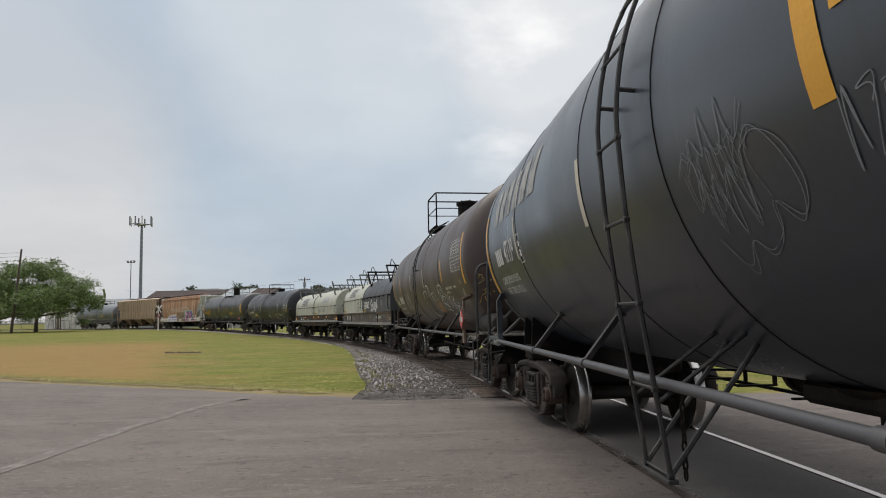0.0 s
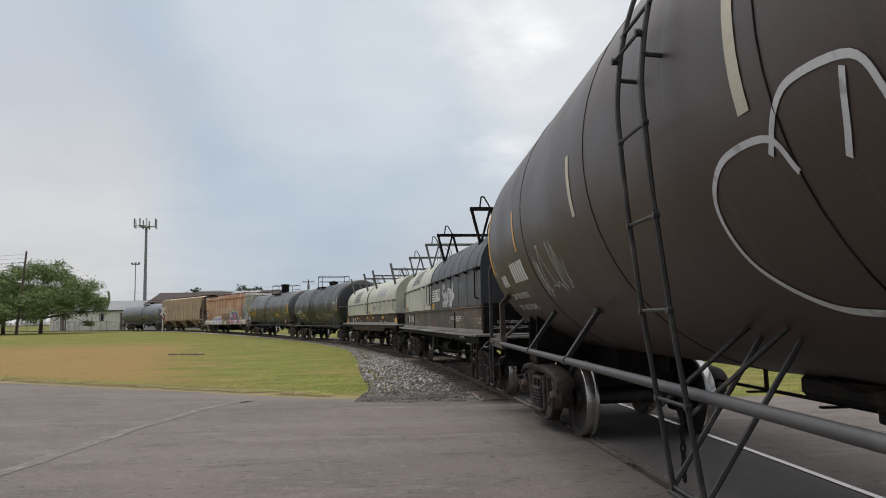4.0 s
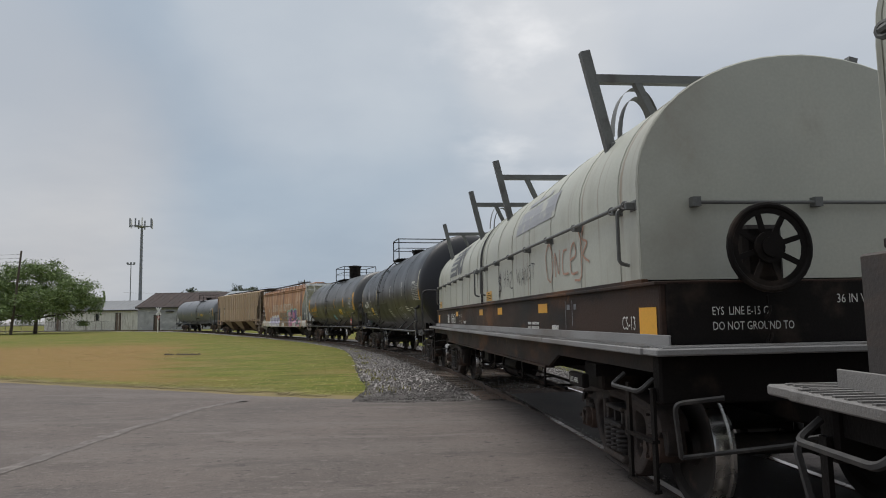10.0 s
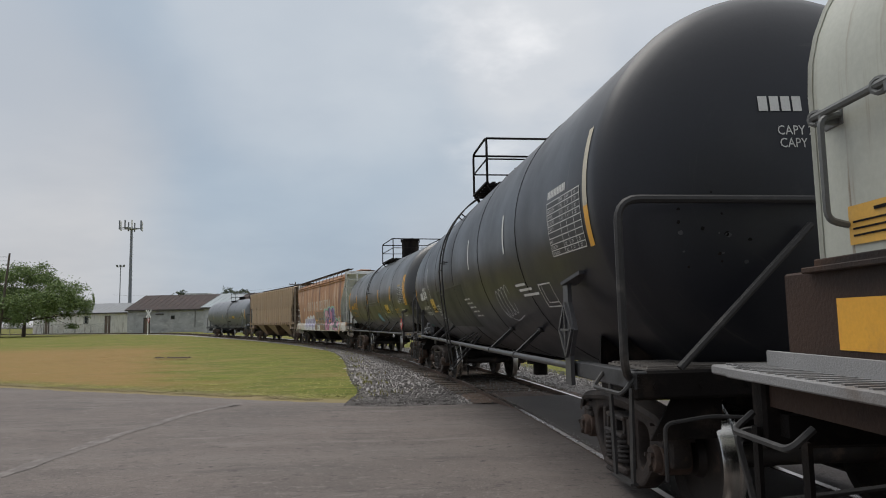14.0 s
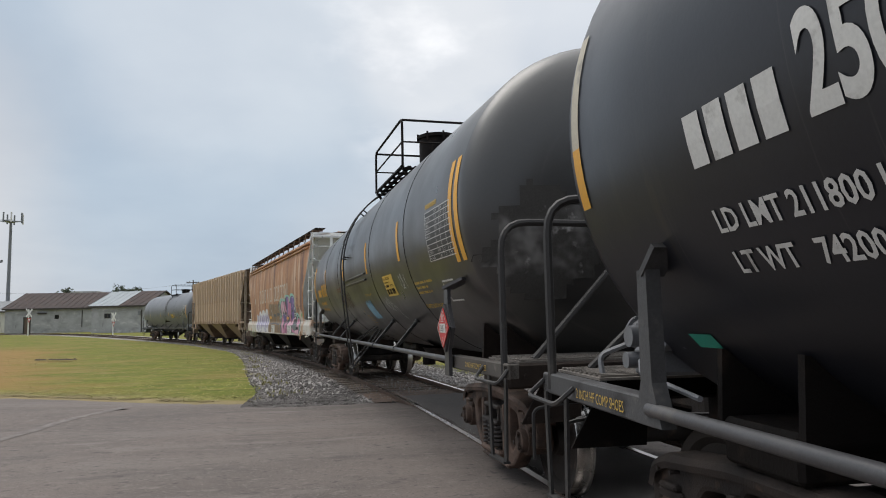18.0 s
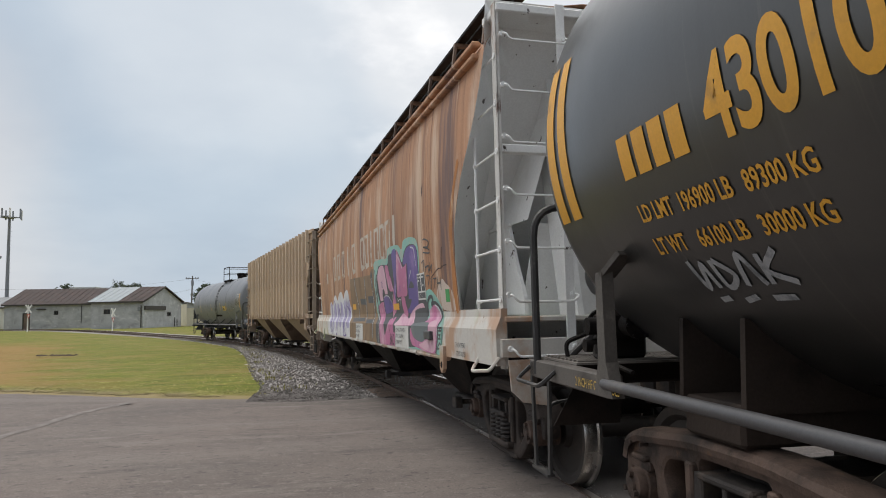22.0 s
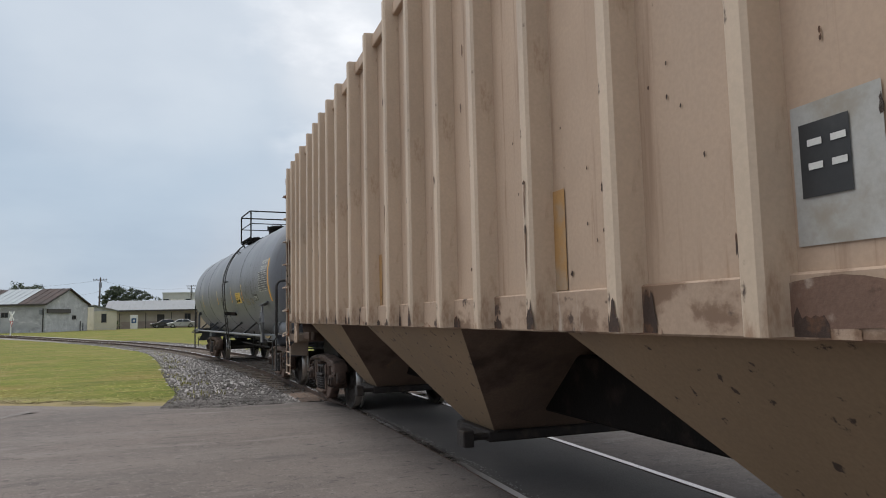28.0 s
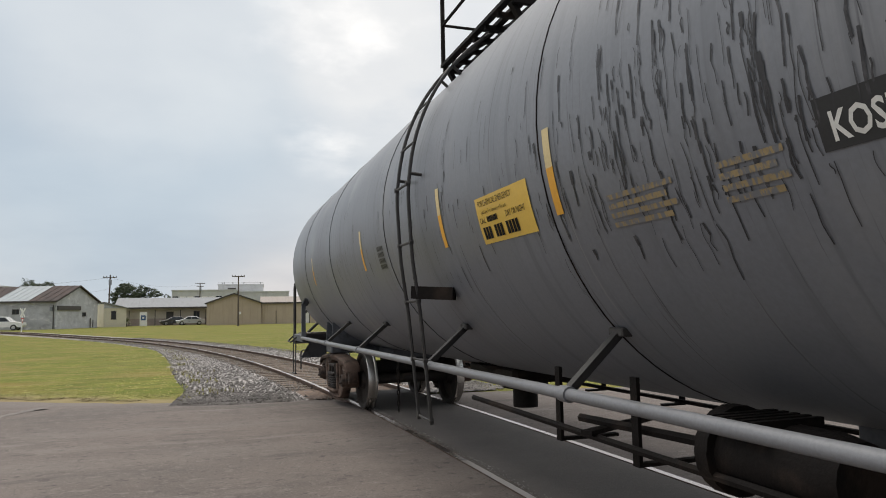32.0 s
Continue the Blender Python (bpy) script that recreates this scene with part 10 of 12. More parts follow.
def car_tan():
    car, half = make_car(7, "sun-bleached tan ribbed covered hopper with rust stains", "hopper car", "hopper_car")
    be = 6.80
    z0, z1 = 1.435, 4.36
    x = 1.46
    zk, ext = 2.44, 1.20
    br, er, zr = 7.37, 1.10, 2.66
    for sx in (-1, 1):
        s = Shape()
        s.prism([(-be, z0), (br, z0), (br, zr), (br + er, z1), (-be - ext, z1), (-be, zk)], sx * x, sx * (x - 0.03))
        part("side_sheet", s, m_tan, car, "bleached tan side sheet with rust spots")
    s = Shape()
    rows = []
    for a in np.linspace(-1, 1, 9):
        rows.append([(a * x, -be - ext, z1 + 0.26 * (1 - a * a)), (a * x, br + er, z1 + 0.26 * (1 - a * a))])
    s.sheet(rows, True)
    part("roof", s, m_tan, car)
    ribs = [-6.73, -6.10, -5.48, -4.90, -4.31, -3.57, -2.82, -2.10, -1.40, -0.70, 0.01, 0.81, 1.65, 2.43, 3.10, 3.72, 4.27, 4.90, 5.74, 6.29, 6.92]
    me = {}
    for y in ribs + [-7.35, 7.6]:
        lo = z0 - 0.02 if -be < y < br else (zk + (-y - be) * (z1 - zk) / ext if y < 0 else zr + (y - br) * (z1 - zr) / er)
        for sx in (-1, 1):
            key = (sx, round(lo, 3))
            if key not in me:
                s = Shape()
                w = 0.044
                s.prism([(sx * x, -w - 0.02), (sx * (x + 0.115), -w - 0.006), (sx * (x + 0.13), -w + 0.012), (sx * (x + 0.13), w - 0.012), (sx * (x + 0.115), w + 0.006), (sx * x, w + 0.02)], lo, z1 + 0.05, 'XY')
                me[key] = s.mesh("rib", m_tan_rib)
            part("rib", me[key], None, car, at=pose(0, y, 0))
    for sx in (-1, 1):
        s = Shape()
        s.box(sx * (x - 0.02), -be - 0.02, z0 - 0.03, sx * (x + 0.03), br + 0.02, z0 + 0.17, 0.008)
        part("side_sill", s, m_tan_sill, car, "rust-stained lower sill")
        s = Shape()
        s.box(sx * (x - 0.02), -be - ext, z1 - 0.10, sx * (x + 0.05), br + er, z1 + 0.03, 0.008)
        part("top_chord", s, m_tan, car)
    for sg in (-1, 1):
        hh, bb, ex = (half, be, ext) if sg < 0 else (8.48, br, er)
        s = Shape()
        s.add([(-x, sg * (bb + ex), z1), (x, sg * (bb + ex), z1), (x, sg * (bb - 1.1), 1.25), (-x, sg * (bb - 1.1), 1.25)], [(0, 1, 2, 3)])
        part("slope_sheet", s, m_tan_dark, car, "brown-stained slope sheet at the end, darkened for its shade")
        for sx in (-1, 1):
            s = Shape()
            s.box(sx * x, sg * (bb - 0.04), z0 - 0.35, sx * (x - 0.07), sg * (bb + 0.05), zk + 0.05 if sg < 0 else zr + 0.05, 0.008)
            part("corner_post", s, m_tan, car)
            ladder_mat = m_tan_post if sg < 0 else m_tan_rust
            yo, yi = (8.09, 7.50) if sg < 0 else (8.37, 8.03)
            s = Shape()
            s.box(sx * (x + 0.02), sg * bb, 1.44, sx * (x - 0.03), sg * (yo - 0.02), 1.575, 0.006)
            part("end_side_sill", s, m_tan_sill, car, "stained tan sill beam at the car's end")
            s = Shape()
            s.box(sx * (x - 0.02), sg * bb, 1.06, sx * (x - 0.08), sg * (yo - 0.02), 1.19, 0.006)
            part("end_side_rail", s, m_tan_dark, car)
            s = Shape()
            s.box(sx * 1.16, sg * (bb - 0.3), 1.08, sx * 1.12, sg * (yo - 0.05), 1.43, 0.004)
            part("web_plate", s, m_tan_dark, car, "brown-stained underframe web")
            s = Shape()
            s.casting([(sg * (bb - 0.38), 1.43), (sg * (bb + 0.05), 1.43), (sg * (bb + 0.05), 1.03), (sg * (bb - 0.26), 1.05)], [[(sg * (bb - 0.24) + 0.055 * math.cos(q), 1.31 + 0.065 * math.sin(q)) for q in np.linspace(0, 6.283, 8, endpoint=False)]], min(sx * (x + 0.006), sx * (x - 0.03)), max(sx * (x + 0.006), sx * (x - 0.03)), 0.004, 0.02)
            part("jacking_plate", s, m_tan_sill, car, "rust-edged jacking plate with a round eye")
            for xa, xb in ((0.71, 0.61), (0.57, 0.44)):
                s = Shape()
                s.box(sx * xa, sg * (hh - 0.10), 1.1, sx * xb, sg * (hh - 0.02), 4.3, 0.008)
                part("end_post", s, m_tan_dark, car)
            # corner ladder along the side
            s = Shape()
            s.box(sx * 1.51, sg * (yo - 0.04), 1.04, sx * 1.495, sg * (yo + 0.035), 4.3, 0.003)
            s.box(sx * 1.51, sg * (yo + 0.02), 1.04, sx * 1.40, sg * (yo + 0.035), 4.3, 0.003)
            part("ladder_post", s, ladder_mat, car)
            s = Shape()
            s.box(sx * 1.51, sg * (yi - 0.025), 1.16, sx * 1.49, sg * (yi + 0.025), 4.3, 0.004)
            foot = [(1.16, yi), (1.08, yi + sgn_out(sg) * 0.07), (0.90, yi + sgn_out(sg) * 0.25), (0.78, yi + sgn_out(sg) * 0.27), (0.42, yi + sgn_out(sg) * 0.25)]
            for (za, ya), (zb, yb) in zip(foot, foot[1:]):
                s.bar((sx * 1.50, sg * ya, za), (sx * 1.50, sg * yb, zb), 0.05, 0.018, (1, 0, 0))
            part("ladder_post", s, ladder_mat, car)
            s = Shape()
            ys = yi + sgn_out(sg) * 0.26
            s.bar((sx * 1.50, sg * yo, 1.06), (sx * 1.50, sg * (yo - 0.03), 0.42), 0.05, 0.018, (1, 0, 0))
            for z in (0.84, 0.58, 0.42):
                s.bar((sx * 1.50, sg * (yo - 0.01), z), (sx * 1.50, sg * ys, z), 0.045, 0.014)
            part("step", s, ladder_mat, car)
            for z in [1.18 + 0.463 * k for k in range(7)]:
                s = Shape()
                sag = -0.05 if z < 1.3 else 0.0
                s.tube(round_path([(sx * 1.505, sg * yo, z + 0.02), (sx * 1.57, sg * (yo - 0.02), z + 0.02), (sx * 1.58, sg * (yo - 0.07), z + sag), (sx * 1.58, sg * (yi + 0.05), z + sag * 0.4), (sx * 1.505, sg * yi, z)], 0.04, 3), 0.0125, 6)
                for q, zz in ((yo, z + 0.02), (yi, z)):
                    s.cyl((sx * 1.50, sg * q, zz), (sx * 1.535, sg * q, zz), 0.026, 8)
                part("rung", s, ladder_mat, car)
            # rungs across the end, cranked at both ends
            s = Shape()
            s.box(sx * 0.865, sg * (hh - 0.01), 1.19, sx * 0.785, sg * (hh + 0.008), 4.3, 0.003)
            part("ladder_post", s, m_tan_post, car)
            for z in [1.19 + 0.463 * k for k in range(7)]:
                s = Shape()
                s.tube(round_path([(sx * 1.45, sg * (hh + 0.01), z + 0.05), (sx * 1.43, sg * (hh + 0.075), z + 0.05), (sx * 1.38, sg * (hh + 0.075), z - 0.03), (sx * 0.86, sg * (hh + 0.075), z - 0.03), (sx * 0.80, sg * (hh + 0.075), z + 0.03), (sx * 0.825, sg * (hh + 0.01), z + 0.05)], 0.035, 3), 0.0125, 6)
                for q in (1.45, 0.825):
                    s.cyl((sx * q, sg * hh, z + 0.05), (sx * q, sg * (hh + 0.035), z + 0.05), 0.026, 8)
                part("end_rung", s, m_tan_post, car)
            s = Shape()
            s.prism([(sx * 1.23, 1.12), (sx * 1.04, 1.12), (sx * 1.06, 0.73), (sx * 1.41, 0.75), (sx * 1.40, 0.95)], sg * (hh + 0.004), sg * (hh + 0.02), 'XZ')
            for a, b in ((1.18, 1.08), (1.08, 1.08), (1.36, 0.90), (1.36, 0.80)):
                s.cyl((sx * a, sg * hh, b), (sx * a, sg * (hh + 0.035), b), 0.017, 8)
            part("gusset_plate", s, m_tan_post, car, "bolted gusset plate under the end sill")
        s = Shape()
        s.box(-1.2, sg * (bb - 0.02), 1.05, 1.2, sg * (bb + 0.02), 2.3)
        part("end_bulkhead", s, m_tan_dark, car)
        s = Shape()
        s.box(-1.48, sg * (hh - 0.12), 1.03, 1.48, sg * hh, 1.18, 0.008)
        for q in np.linspace(-1.42, 1.42, 14):
            s.cyl((q, sg * hh, 1.145), (q, sg * (hh + 0.018), 1.145), 0.015, 6)
        s.box(-0.30, sg * (bb - 1.6), 0.78, 0.30, sg * hh, 1.12, 0.02)
        part("end_sill", s, m_tan_post, car)
        s = Shape()
        s.lathe([(0.001, -0.27), (0.085, -0.26), (0.10, -0.20), (0.125, -0.02), (0.15, -0.02), (0.15, 0.03), (0.125, 0.03), (0.06, 0.20), (0.03, 0.22), (0.03, 0.55)], (-0.80, sg * (hh - 0.37), 1.27), 'X', 20)
        for q in np.linspace(0, 6.283, 10, endpoint=False):
            s.cyl((-0.83, sg * (hh - 0.37) + 0.138 * math.cos(q), 1.27 + 0.138 * math.sin(q)), (-0.75, sg * (hh - 0.37) + 0.138 * math.cos(q), 1.27 + 0.138 * math.sin(q)), 0.012, 5)
        part("air_cylinder", s, m_cast, car, "rusty brake cylinder on the end")
    s = Shape()
    s.box(-0.5, -half + 0.2, z1 + 0.30, 0.5, half - 0.2, z1 + 0.34)
    part("roof_walk", s, m_under, car)
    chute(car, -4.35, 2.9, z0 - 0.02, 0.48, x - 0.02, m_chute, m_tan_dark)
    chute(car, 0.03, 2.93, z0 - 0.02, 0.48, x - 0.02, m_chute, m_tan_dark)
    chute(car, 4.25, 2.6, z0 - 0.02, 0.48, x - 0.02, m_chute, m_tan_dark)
    hand_brake(car, 8.54, 0.3, 2.1, 1, 0.28)
    # black sill and added boxes block the view through, for the deep shade
    part("centre_sill", Shape().box(-0.34, -half + 0.5, 0.66, 0.34, half - 0.5, 1.16, 0.02), m_under, car, "black centre sill, made deep to darken the underside")
    for sx in (-1, 1):
        for a, b in ((-6.7, -5.9), (5.7, 7.2)):
            part("brake_beam", Shape().box(sx * 0.42, a, 0.80, sx * 0.95, b, 1.22, 0.03), m_under, car)
    sh = SHIFTED[0]
    ochre = surface("faded_orange_reflector", (0.42, 0.24, 0.09), 0.6, 0, [((0.35, 0.26, 0.18), (4, 4, 4), 0.5, 0.7, 5)], 0, 60, 0.1)
    for y in (-6.62, -3.16, 0.49, 3.94):
        paint("reflector_stripe", rects([(0, 0, 0.12, 0.50)]), on_flat(-x - 0.006, y, 1.61), ochre, car, "faded orange upright reflector")
    panel = surface("worn_white_panel", (0.42, 0.42, 0.40), 0.6, 0, [((0.30, 0.27, 0.22), (3, 3, 3), 0.5, 0.7, 6)], 0, 60, 0.1)
    for y, n in ((6.13, 1), (5.45, 2)):
        for z in (2.21, 2.77):
            paint("mark_panel", rects([(0, 0, 0.41 if n == 1 else 0.53, 0.29)]), on_flat(-x - 0.006, y, z), panel, car, "worn white mark panel")
            mark = bars_of(2, 0.22, 0.62, 0.3) if z > 2.4 else text_polys("20" if n == 1 else "03", 0.22, 1.0)
            paint("mark_bars", tilt(mark, 0, 0.07, 0.035), on_flat(-x - 0.010, y, z), m_under, car)
    paint("data_panel", rects([(0, 0, 0.30, 0.42)]), on_flat(-x - 0.006, -4.67, 1.68), panel, car, "weathered data panel")
    paint("data_block", rects([(0.03, 0.14, 0.2, 0.36)]), on_flat(-x - 0.010, -4.67, 1.68), m_patch_dark, car)
    for a, b in ((0.06, 0.29), (0.14, 0.29), (0.06, 0.22), (0.14, 0.22)):
        paint("data_bar", rects([(a, b, a + 0.05, b + 0.02)]), on_flat(-x - 0.013, -4.67, 1.68), m_white_mark, car)
    flat_text(car, "BLT 2-80", -6.42, 1.70, 0.055, -x - 0.006, m_white_mark)
    paint("overpaint", filled([(0, .02), (.2, .0), (.5, .01), (.8, .0), (.82, .11), (.6, .14), (.45, .12), (.25, .15), (.02, .12)], 3), on_flat(-x - 0.034, -4.58, 1.44), surface("brown_overpaint", (0.17, 0.10, 0.07), 0.75, 0, [((0.36, 0.285, 0.23), (5, 5, 5), 0.52, 0.62, 6), ((0.08, 0.045, 0.03), (7, 7, 7), 0.58, 0.68, 6)], 0.004, 60, 0.15), car)
    paint("faded_smear", rects([(0, 0, 0.56, 0.10)]), on_flat(-x - 0.006, 4.70, 1.80), surface("grey_green_smear", (0.30, 0.27, 0.23), 0.7, 0, [((0.48, 0.37, 0.285), (3, 3, 3), 0.45, 0.62, 5)], 0, 60, 0.1), car)
    rnd = random.Random(17)
    run = surface("brown_rust_run", (0.24, 0.145, 0.09), 0.8, 0, [((0.40, 0.29, 0.21), (9, 9, 9), 0.48, 0.66, 6), ((0.13, 0.075, 0.05), (14, 14, 10), 0.56, 0.68, 6)], 0.003, 60, 0.2)
    rust = surface("dark_rust_scab", (0.050, 0.030, 0.022), 0.85, 0, [((0.11, 0.055, 0.03), (14, 14, 14), 0.5, 0.65, 5)], 0.004, 60, 0.25)
    for y in ribs:
        # ragged dark smears where each rib meets the sill, runs of rust below, a few small scabs higher up
        foot = y + sh + rnd.uniform(-0.02, 0.02)
        if rnd.random() < 0.8:
            w, h = rnd.uniform(0.05, 0.13), rnd.uniform(0.05, 0.22)
            paint("rust_smear", smear(rnd, w, h, 0.6), on_flat(-x - 0.035, foot - 0.06, z0 - 0.02), rust, car, "dark ragged rust at a rib's foot")
        if rnd.random() < 0.7:
            paint("rust_smear", smear(rnd, 0.076, rnd.uniform(0.04, 0.20), 0.7), on_flat(-x - 0.134, foot + 0.038, z0 - 0.015), rust, car)
        if rnd.random() < 0.6:
            paint("rust_run", smear(rnd, rnd.uniform(0.10, 0.30), rnd.uniform(0.04, 0.13), 0.8), on_flat(-x - 0.033, foot + rnd.uniform(-.4, .1), z0 - 0.025), run, car, "brown rust along the sill")
        for n in range(rnd.randint(1, 3)):
            z = z0 + 0.25 + rnd.random() ** 2 * 2.0
            w, h = rnd.uniform(0.006, 0.018), rnd.uniform(0.012, 0.06)
            c = [(w * rnd.uniform(.45, 1.2) * math.cos(q), h * rnd.uniform(.5, 1.2) * math.sin(q)) for q in np.linspace(0, 6.28, 11, endpoint=False)]
            front = rnd.random() < 0.4
            paint("rust_scab", filled(c, 2, False), on_flat(-x - 0.134 if front else -x - 0.006, foot + (0.02 if front else rnd.choice((-1, 1)) * rnd.uniform(0.07, 0.26)), z), rust, car)
            if rnd.random() < 0.3:
                paint("rust_run", filled([(-.010, 0), (-.008, -.10 - 3 * h), (.0, -.14 - 4 * h), (.006, -.1), (.010, .0)], 3), on_flat(-x - 0.1335 if front else -x - 0.0055, foot + (0.02 if front else 0.12), z), run, car)
        for n in range(rnd.randint(2, 7)):
            c = [(0.006 * rnd.uniform(.5, 1.3) * math.cos(q), 0.011 * rnd.uniform(.5, 1.3) * math.sin(q)) for q in np.linspace(0, 6.28, 7, endpoint=False)]
            paint("rust_fleck", filled(c, 2, False), on_flat(-x - 0.006, foot - 0.12 - rnd.uniform(0, 0.4), z0 + 0.3 + rnd.random() * 0.8), rust, car)
    return car


car_prox()
car_brown()
car_coil_first()
car_coil_second()
car_tilx()
car_etcx()
car_up()
car_tan()
car_grey()

# ---------------------------------------------------------------- buildings, trees and poles past the line
m_block = surface("weathered_grey_block_wall", (0.42, 0.43, 0.445), 0.9, 0.0, [((0.30, 0.305, 0.315), (0.5, 0.5, 0.8), 0.5, 0.72, 6), ((0.60, 0.60, 0.60), (0.8, 0.8, 1.6), 0.56, 0.7, 6), ((0.15, 0.14, 0.135), (1.6, 1.6, 0.5), 0.64, 0.8, 5)], 0.02, 8, 0.15)
m_rust_roof = surface("rusted_sheet_roof", (0.050, 0.034, 0.031), 0.85, 0.1, [((0.095, 0.062, 0.048), (0.9, 0.5, 0.5), 0.55, 0.72, 6), ((0.028, 0.022, 0.022), (3.0, 0.5, 0.5), 0.5, 0.75, 5)], 0.02, 6, 0.2)
m_tin_roof = surface("pale_galvanised_roof", (0.29, 0.325, 0.345), 0.7, 0.0, [((0.24, 0.265, 0.285), (2.5, 0.4, 0.4), 0.5, 0.75, 5)], 0.01, 6, 0.08)
m_grey_roof = surface("grey_metal_roof", (0.215, 0.225, 0.235), 0.7, 0.0, [((0.175, 0.185, 0.19), (2.5, 0.3, 0.3), 0.5, 0.75, 5)], 0.01, 6, 0.1)
m_white_wall = surface("peeling_white_board_wall", (0.72, 0.71, 0.67), 0.85, 0.0, [((0.40, 0.37, 0.33), (2.2, 2.2, 0.35), 0.5, 0.7, 6), ((0.27, 0.22, 0.19), (4.5, 4.5, 0.5), 0.64, 0.76, 6)], 0.02, 8, 0.1)
m_cream = surface("cream_painted_wall", (0.62, 0.58, 0.46), 0.8, 0.0, [((0.52, 0.48, 0.38), (0.6, 0.6, 0.9), 0.5, 0.8, 5)], 0.01, 8, 0.06)
m_beige = surface("beige_rendered_wall", (0.50, 0.45, 0.37), 0.85, 0.0, [((0.42, 0.38, 0.32), (0.5, 0.5, 0.8), 0.5, 0.8, 5)], 0.01, 8, 0.06)
m_mauve = surface("dusky_lower_wall", (0.36, 0.30, 0.27), 0.85, 0.0, [((0.30, 0.25, 0.23), (1, 1, 1), 0.5, 0.8, 5)], 0.01, 8, 0.08)
m_tan_metal = surface("tan_metal_cladding", (0.42, 0.345, 0.26), 0.7, 0.0, [((0.37, 0.30, 0.225), (3.5, 3.5, 0.2), 0.5, 0.72, 4)], 0.006, 8, 0.05)
m_tan_roof = surface("faded_tan_metal_roof", (0.27, 0.235, 0.21), 0.7, 0.0, [((0.23, 0.20, 0.18), (3.0, 0.3, 0.3), 0.5, 0.75, 4)], 0.006, 8, 0.06)
m_white_far = surface("white_industrial_cladding", (0.52, 0.53, 0.53), 0.8, 0.0, [((0.40, 0.41, 0.42), (0.4, 0.4, 0.2), 0.5, 0.75, 4)], 0.006, 4, 0.06)
m_trim = surface("dark_trim_paint", (0.06, 0.055, 0.05), 0.7, 0.0, [], 0.004, 10, 0.15)
m_dark_glass = surface("dim_window_glass", (0.02, 0.024, 0.028), 0.12, 0.0, [], 0.0, 10, 0.1)
m_old_door = surface("weathered_brown_door", (0.19, 0.145, 0.12), 0.85, 0.0, [((0.12, 0.09, 0.075), (3, 3, 0.5), 0.5, 0.75, 5)], 0.008, 20, 0.15)
m_white_door = surface("white_painted_door", (0.72, 0.71, 0.68), 0.5, 0.0, [], 0.004, 20, 0.06)
m_pole = surface("weathered_utility_pole", (0.105, 0.085, 0.07), 0.9, 0.0, [((0.06, 0.05, 0.042), (3, 3, 0.3), 0.5, 0.75, 5)], 0.01, 20, 0.2)
m_galv = surface("galvanised_tower_steel", (0.23, 0.245, 0.26), 0.55, 0.4, [], 0.004, 10, 0.1)
m_bark = surface("rough_grey_bark", (0.085, 0.068, 0.055), 0.95, 0.0, [((0.05, 0.04, 0.034), (6, 6, 1.5), 0.5, 0.7, 6)], 0.03, 18, 0.2)
m_wire = surface("black_cable", (0.03, 0.03, 0.032), 0.6, 0.0, [], 0.0, 10, 0.1)
m_sign_white = surface("white_sign_paint", (0.74, 0.74, 0.72), 0.6, 0.0, [((0.55, 0.54, 0.52), (4, 4, 4), 0.6, 0.8, 4)], 0.0, 20, 0.06)
m_sign_blue = surface("blue_sign_paint", (0.04, 0.10, 0.24), 0.6, 0.0, [], 0.0, 20, 0.08)
m_sign_red = surface("red_sign_paint", (0.42, 0.05, 0.045), 0.6, 0.0, [], 0.0, 20, 0.08)
m_chain = surface("galvanised_fence_wire", (0.26, 0.265, 0.26), 0.6, 0.3, [((0.15, 0.10, 0.07), (1, 1, 1), 0.55, 0.75, 5)], 0.0, 20, 0.15)
m_car_white = surface("white_car_paint", (0.70, 0.70, 0.69), 0.3, 0.0, [], 0.0, 20, 0.04, coat=0.6)
m_car_dark = surface("black_car_paint", (0.02, 0.02, 0.023), 0.3, 0.0, [], 0.0, 20, 0.05, coat=0.6)
m_car_silver = surface("silver_car_paint", (0.42, 0.43, 0.44), 0.32, 0.5, [], 0.0, 20, 0.05, coat=0.6)
m_rubber = surface("dull_tyre_rubber", (0.02, 0.02, 0.02), 0.85, 0.0, [], 0.0, 30, 0.1)
m_alloy = surface("grey_wheel_metal", (0.35, 0.35, 0.36), 0.4, 0.8, [], 0.0, 30, 0.1)


def leaf_surface(name, a, b, c):
    m = surface(name, a, 0.6, 0.0, [], 0.0, 3, 0.2)
    nt = m.node_tree
    N, L = nt.nodes.new, nt.links.new
    bsdf = [n for n in nt.nodes if n.type == 'BSDF_PRINCIPLED'][0]
    geo, r = N("ShaderNodeNewGeometry"), N("ShaderNodeValToRGB")
    e = r.color_ramp.elements
    e[0].color, e[1].color = (*b, 1), (*c, 1)
    e.new(0.5).color = (*a, 1)
    L(geo.outputs["Random Per Island"], r.inputs[0])
    L(r.outputs[0], bsdf.inputs["Base Color"])
    return m


m_leaf = leaf_surface("mesquite_leaves", (0.125, 0.185, 0.050), (0.060, 0.100, 0.026), (0.20, 0.275, 0.080))
m_leaf_far = leaf_surface("dark_oak_leaves", (0.045, 0.065, 0.030), (0.025, 0.04, 0.02), (0.075, 0.10, 0.045))
m_palm = leaf_surface("dusty_palm_leaves", (0.11, 0.135, 0.045), (0.07, 0.09, 0.03), (0.17, 0.19, 0.08))


def ground_z(x, y):
    return float(gz(x, y)) - 0.16


def away(p, k):
    """The same point k times as far from the eye."""
    q = Vector((p[0], p[1], p[2] if len(p) > 2 else 1.5))
    e = Vector((0, 0, 1.5))
    return e + (q - e) * k


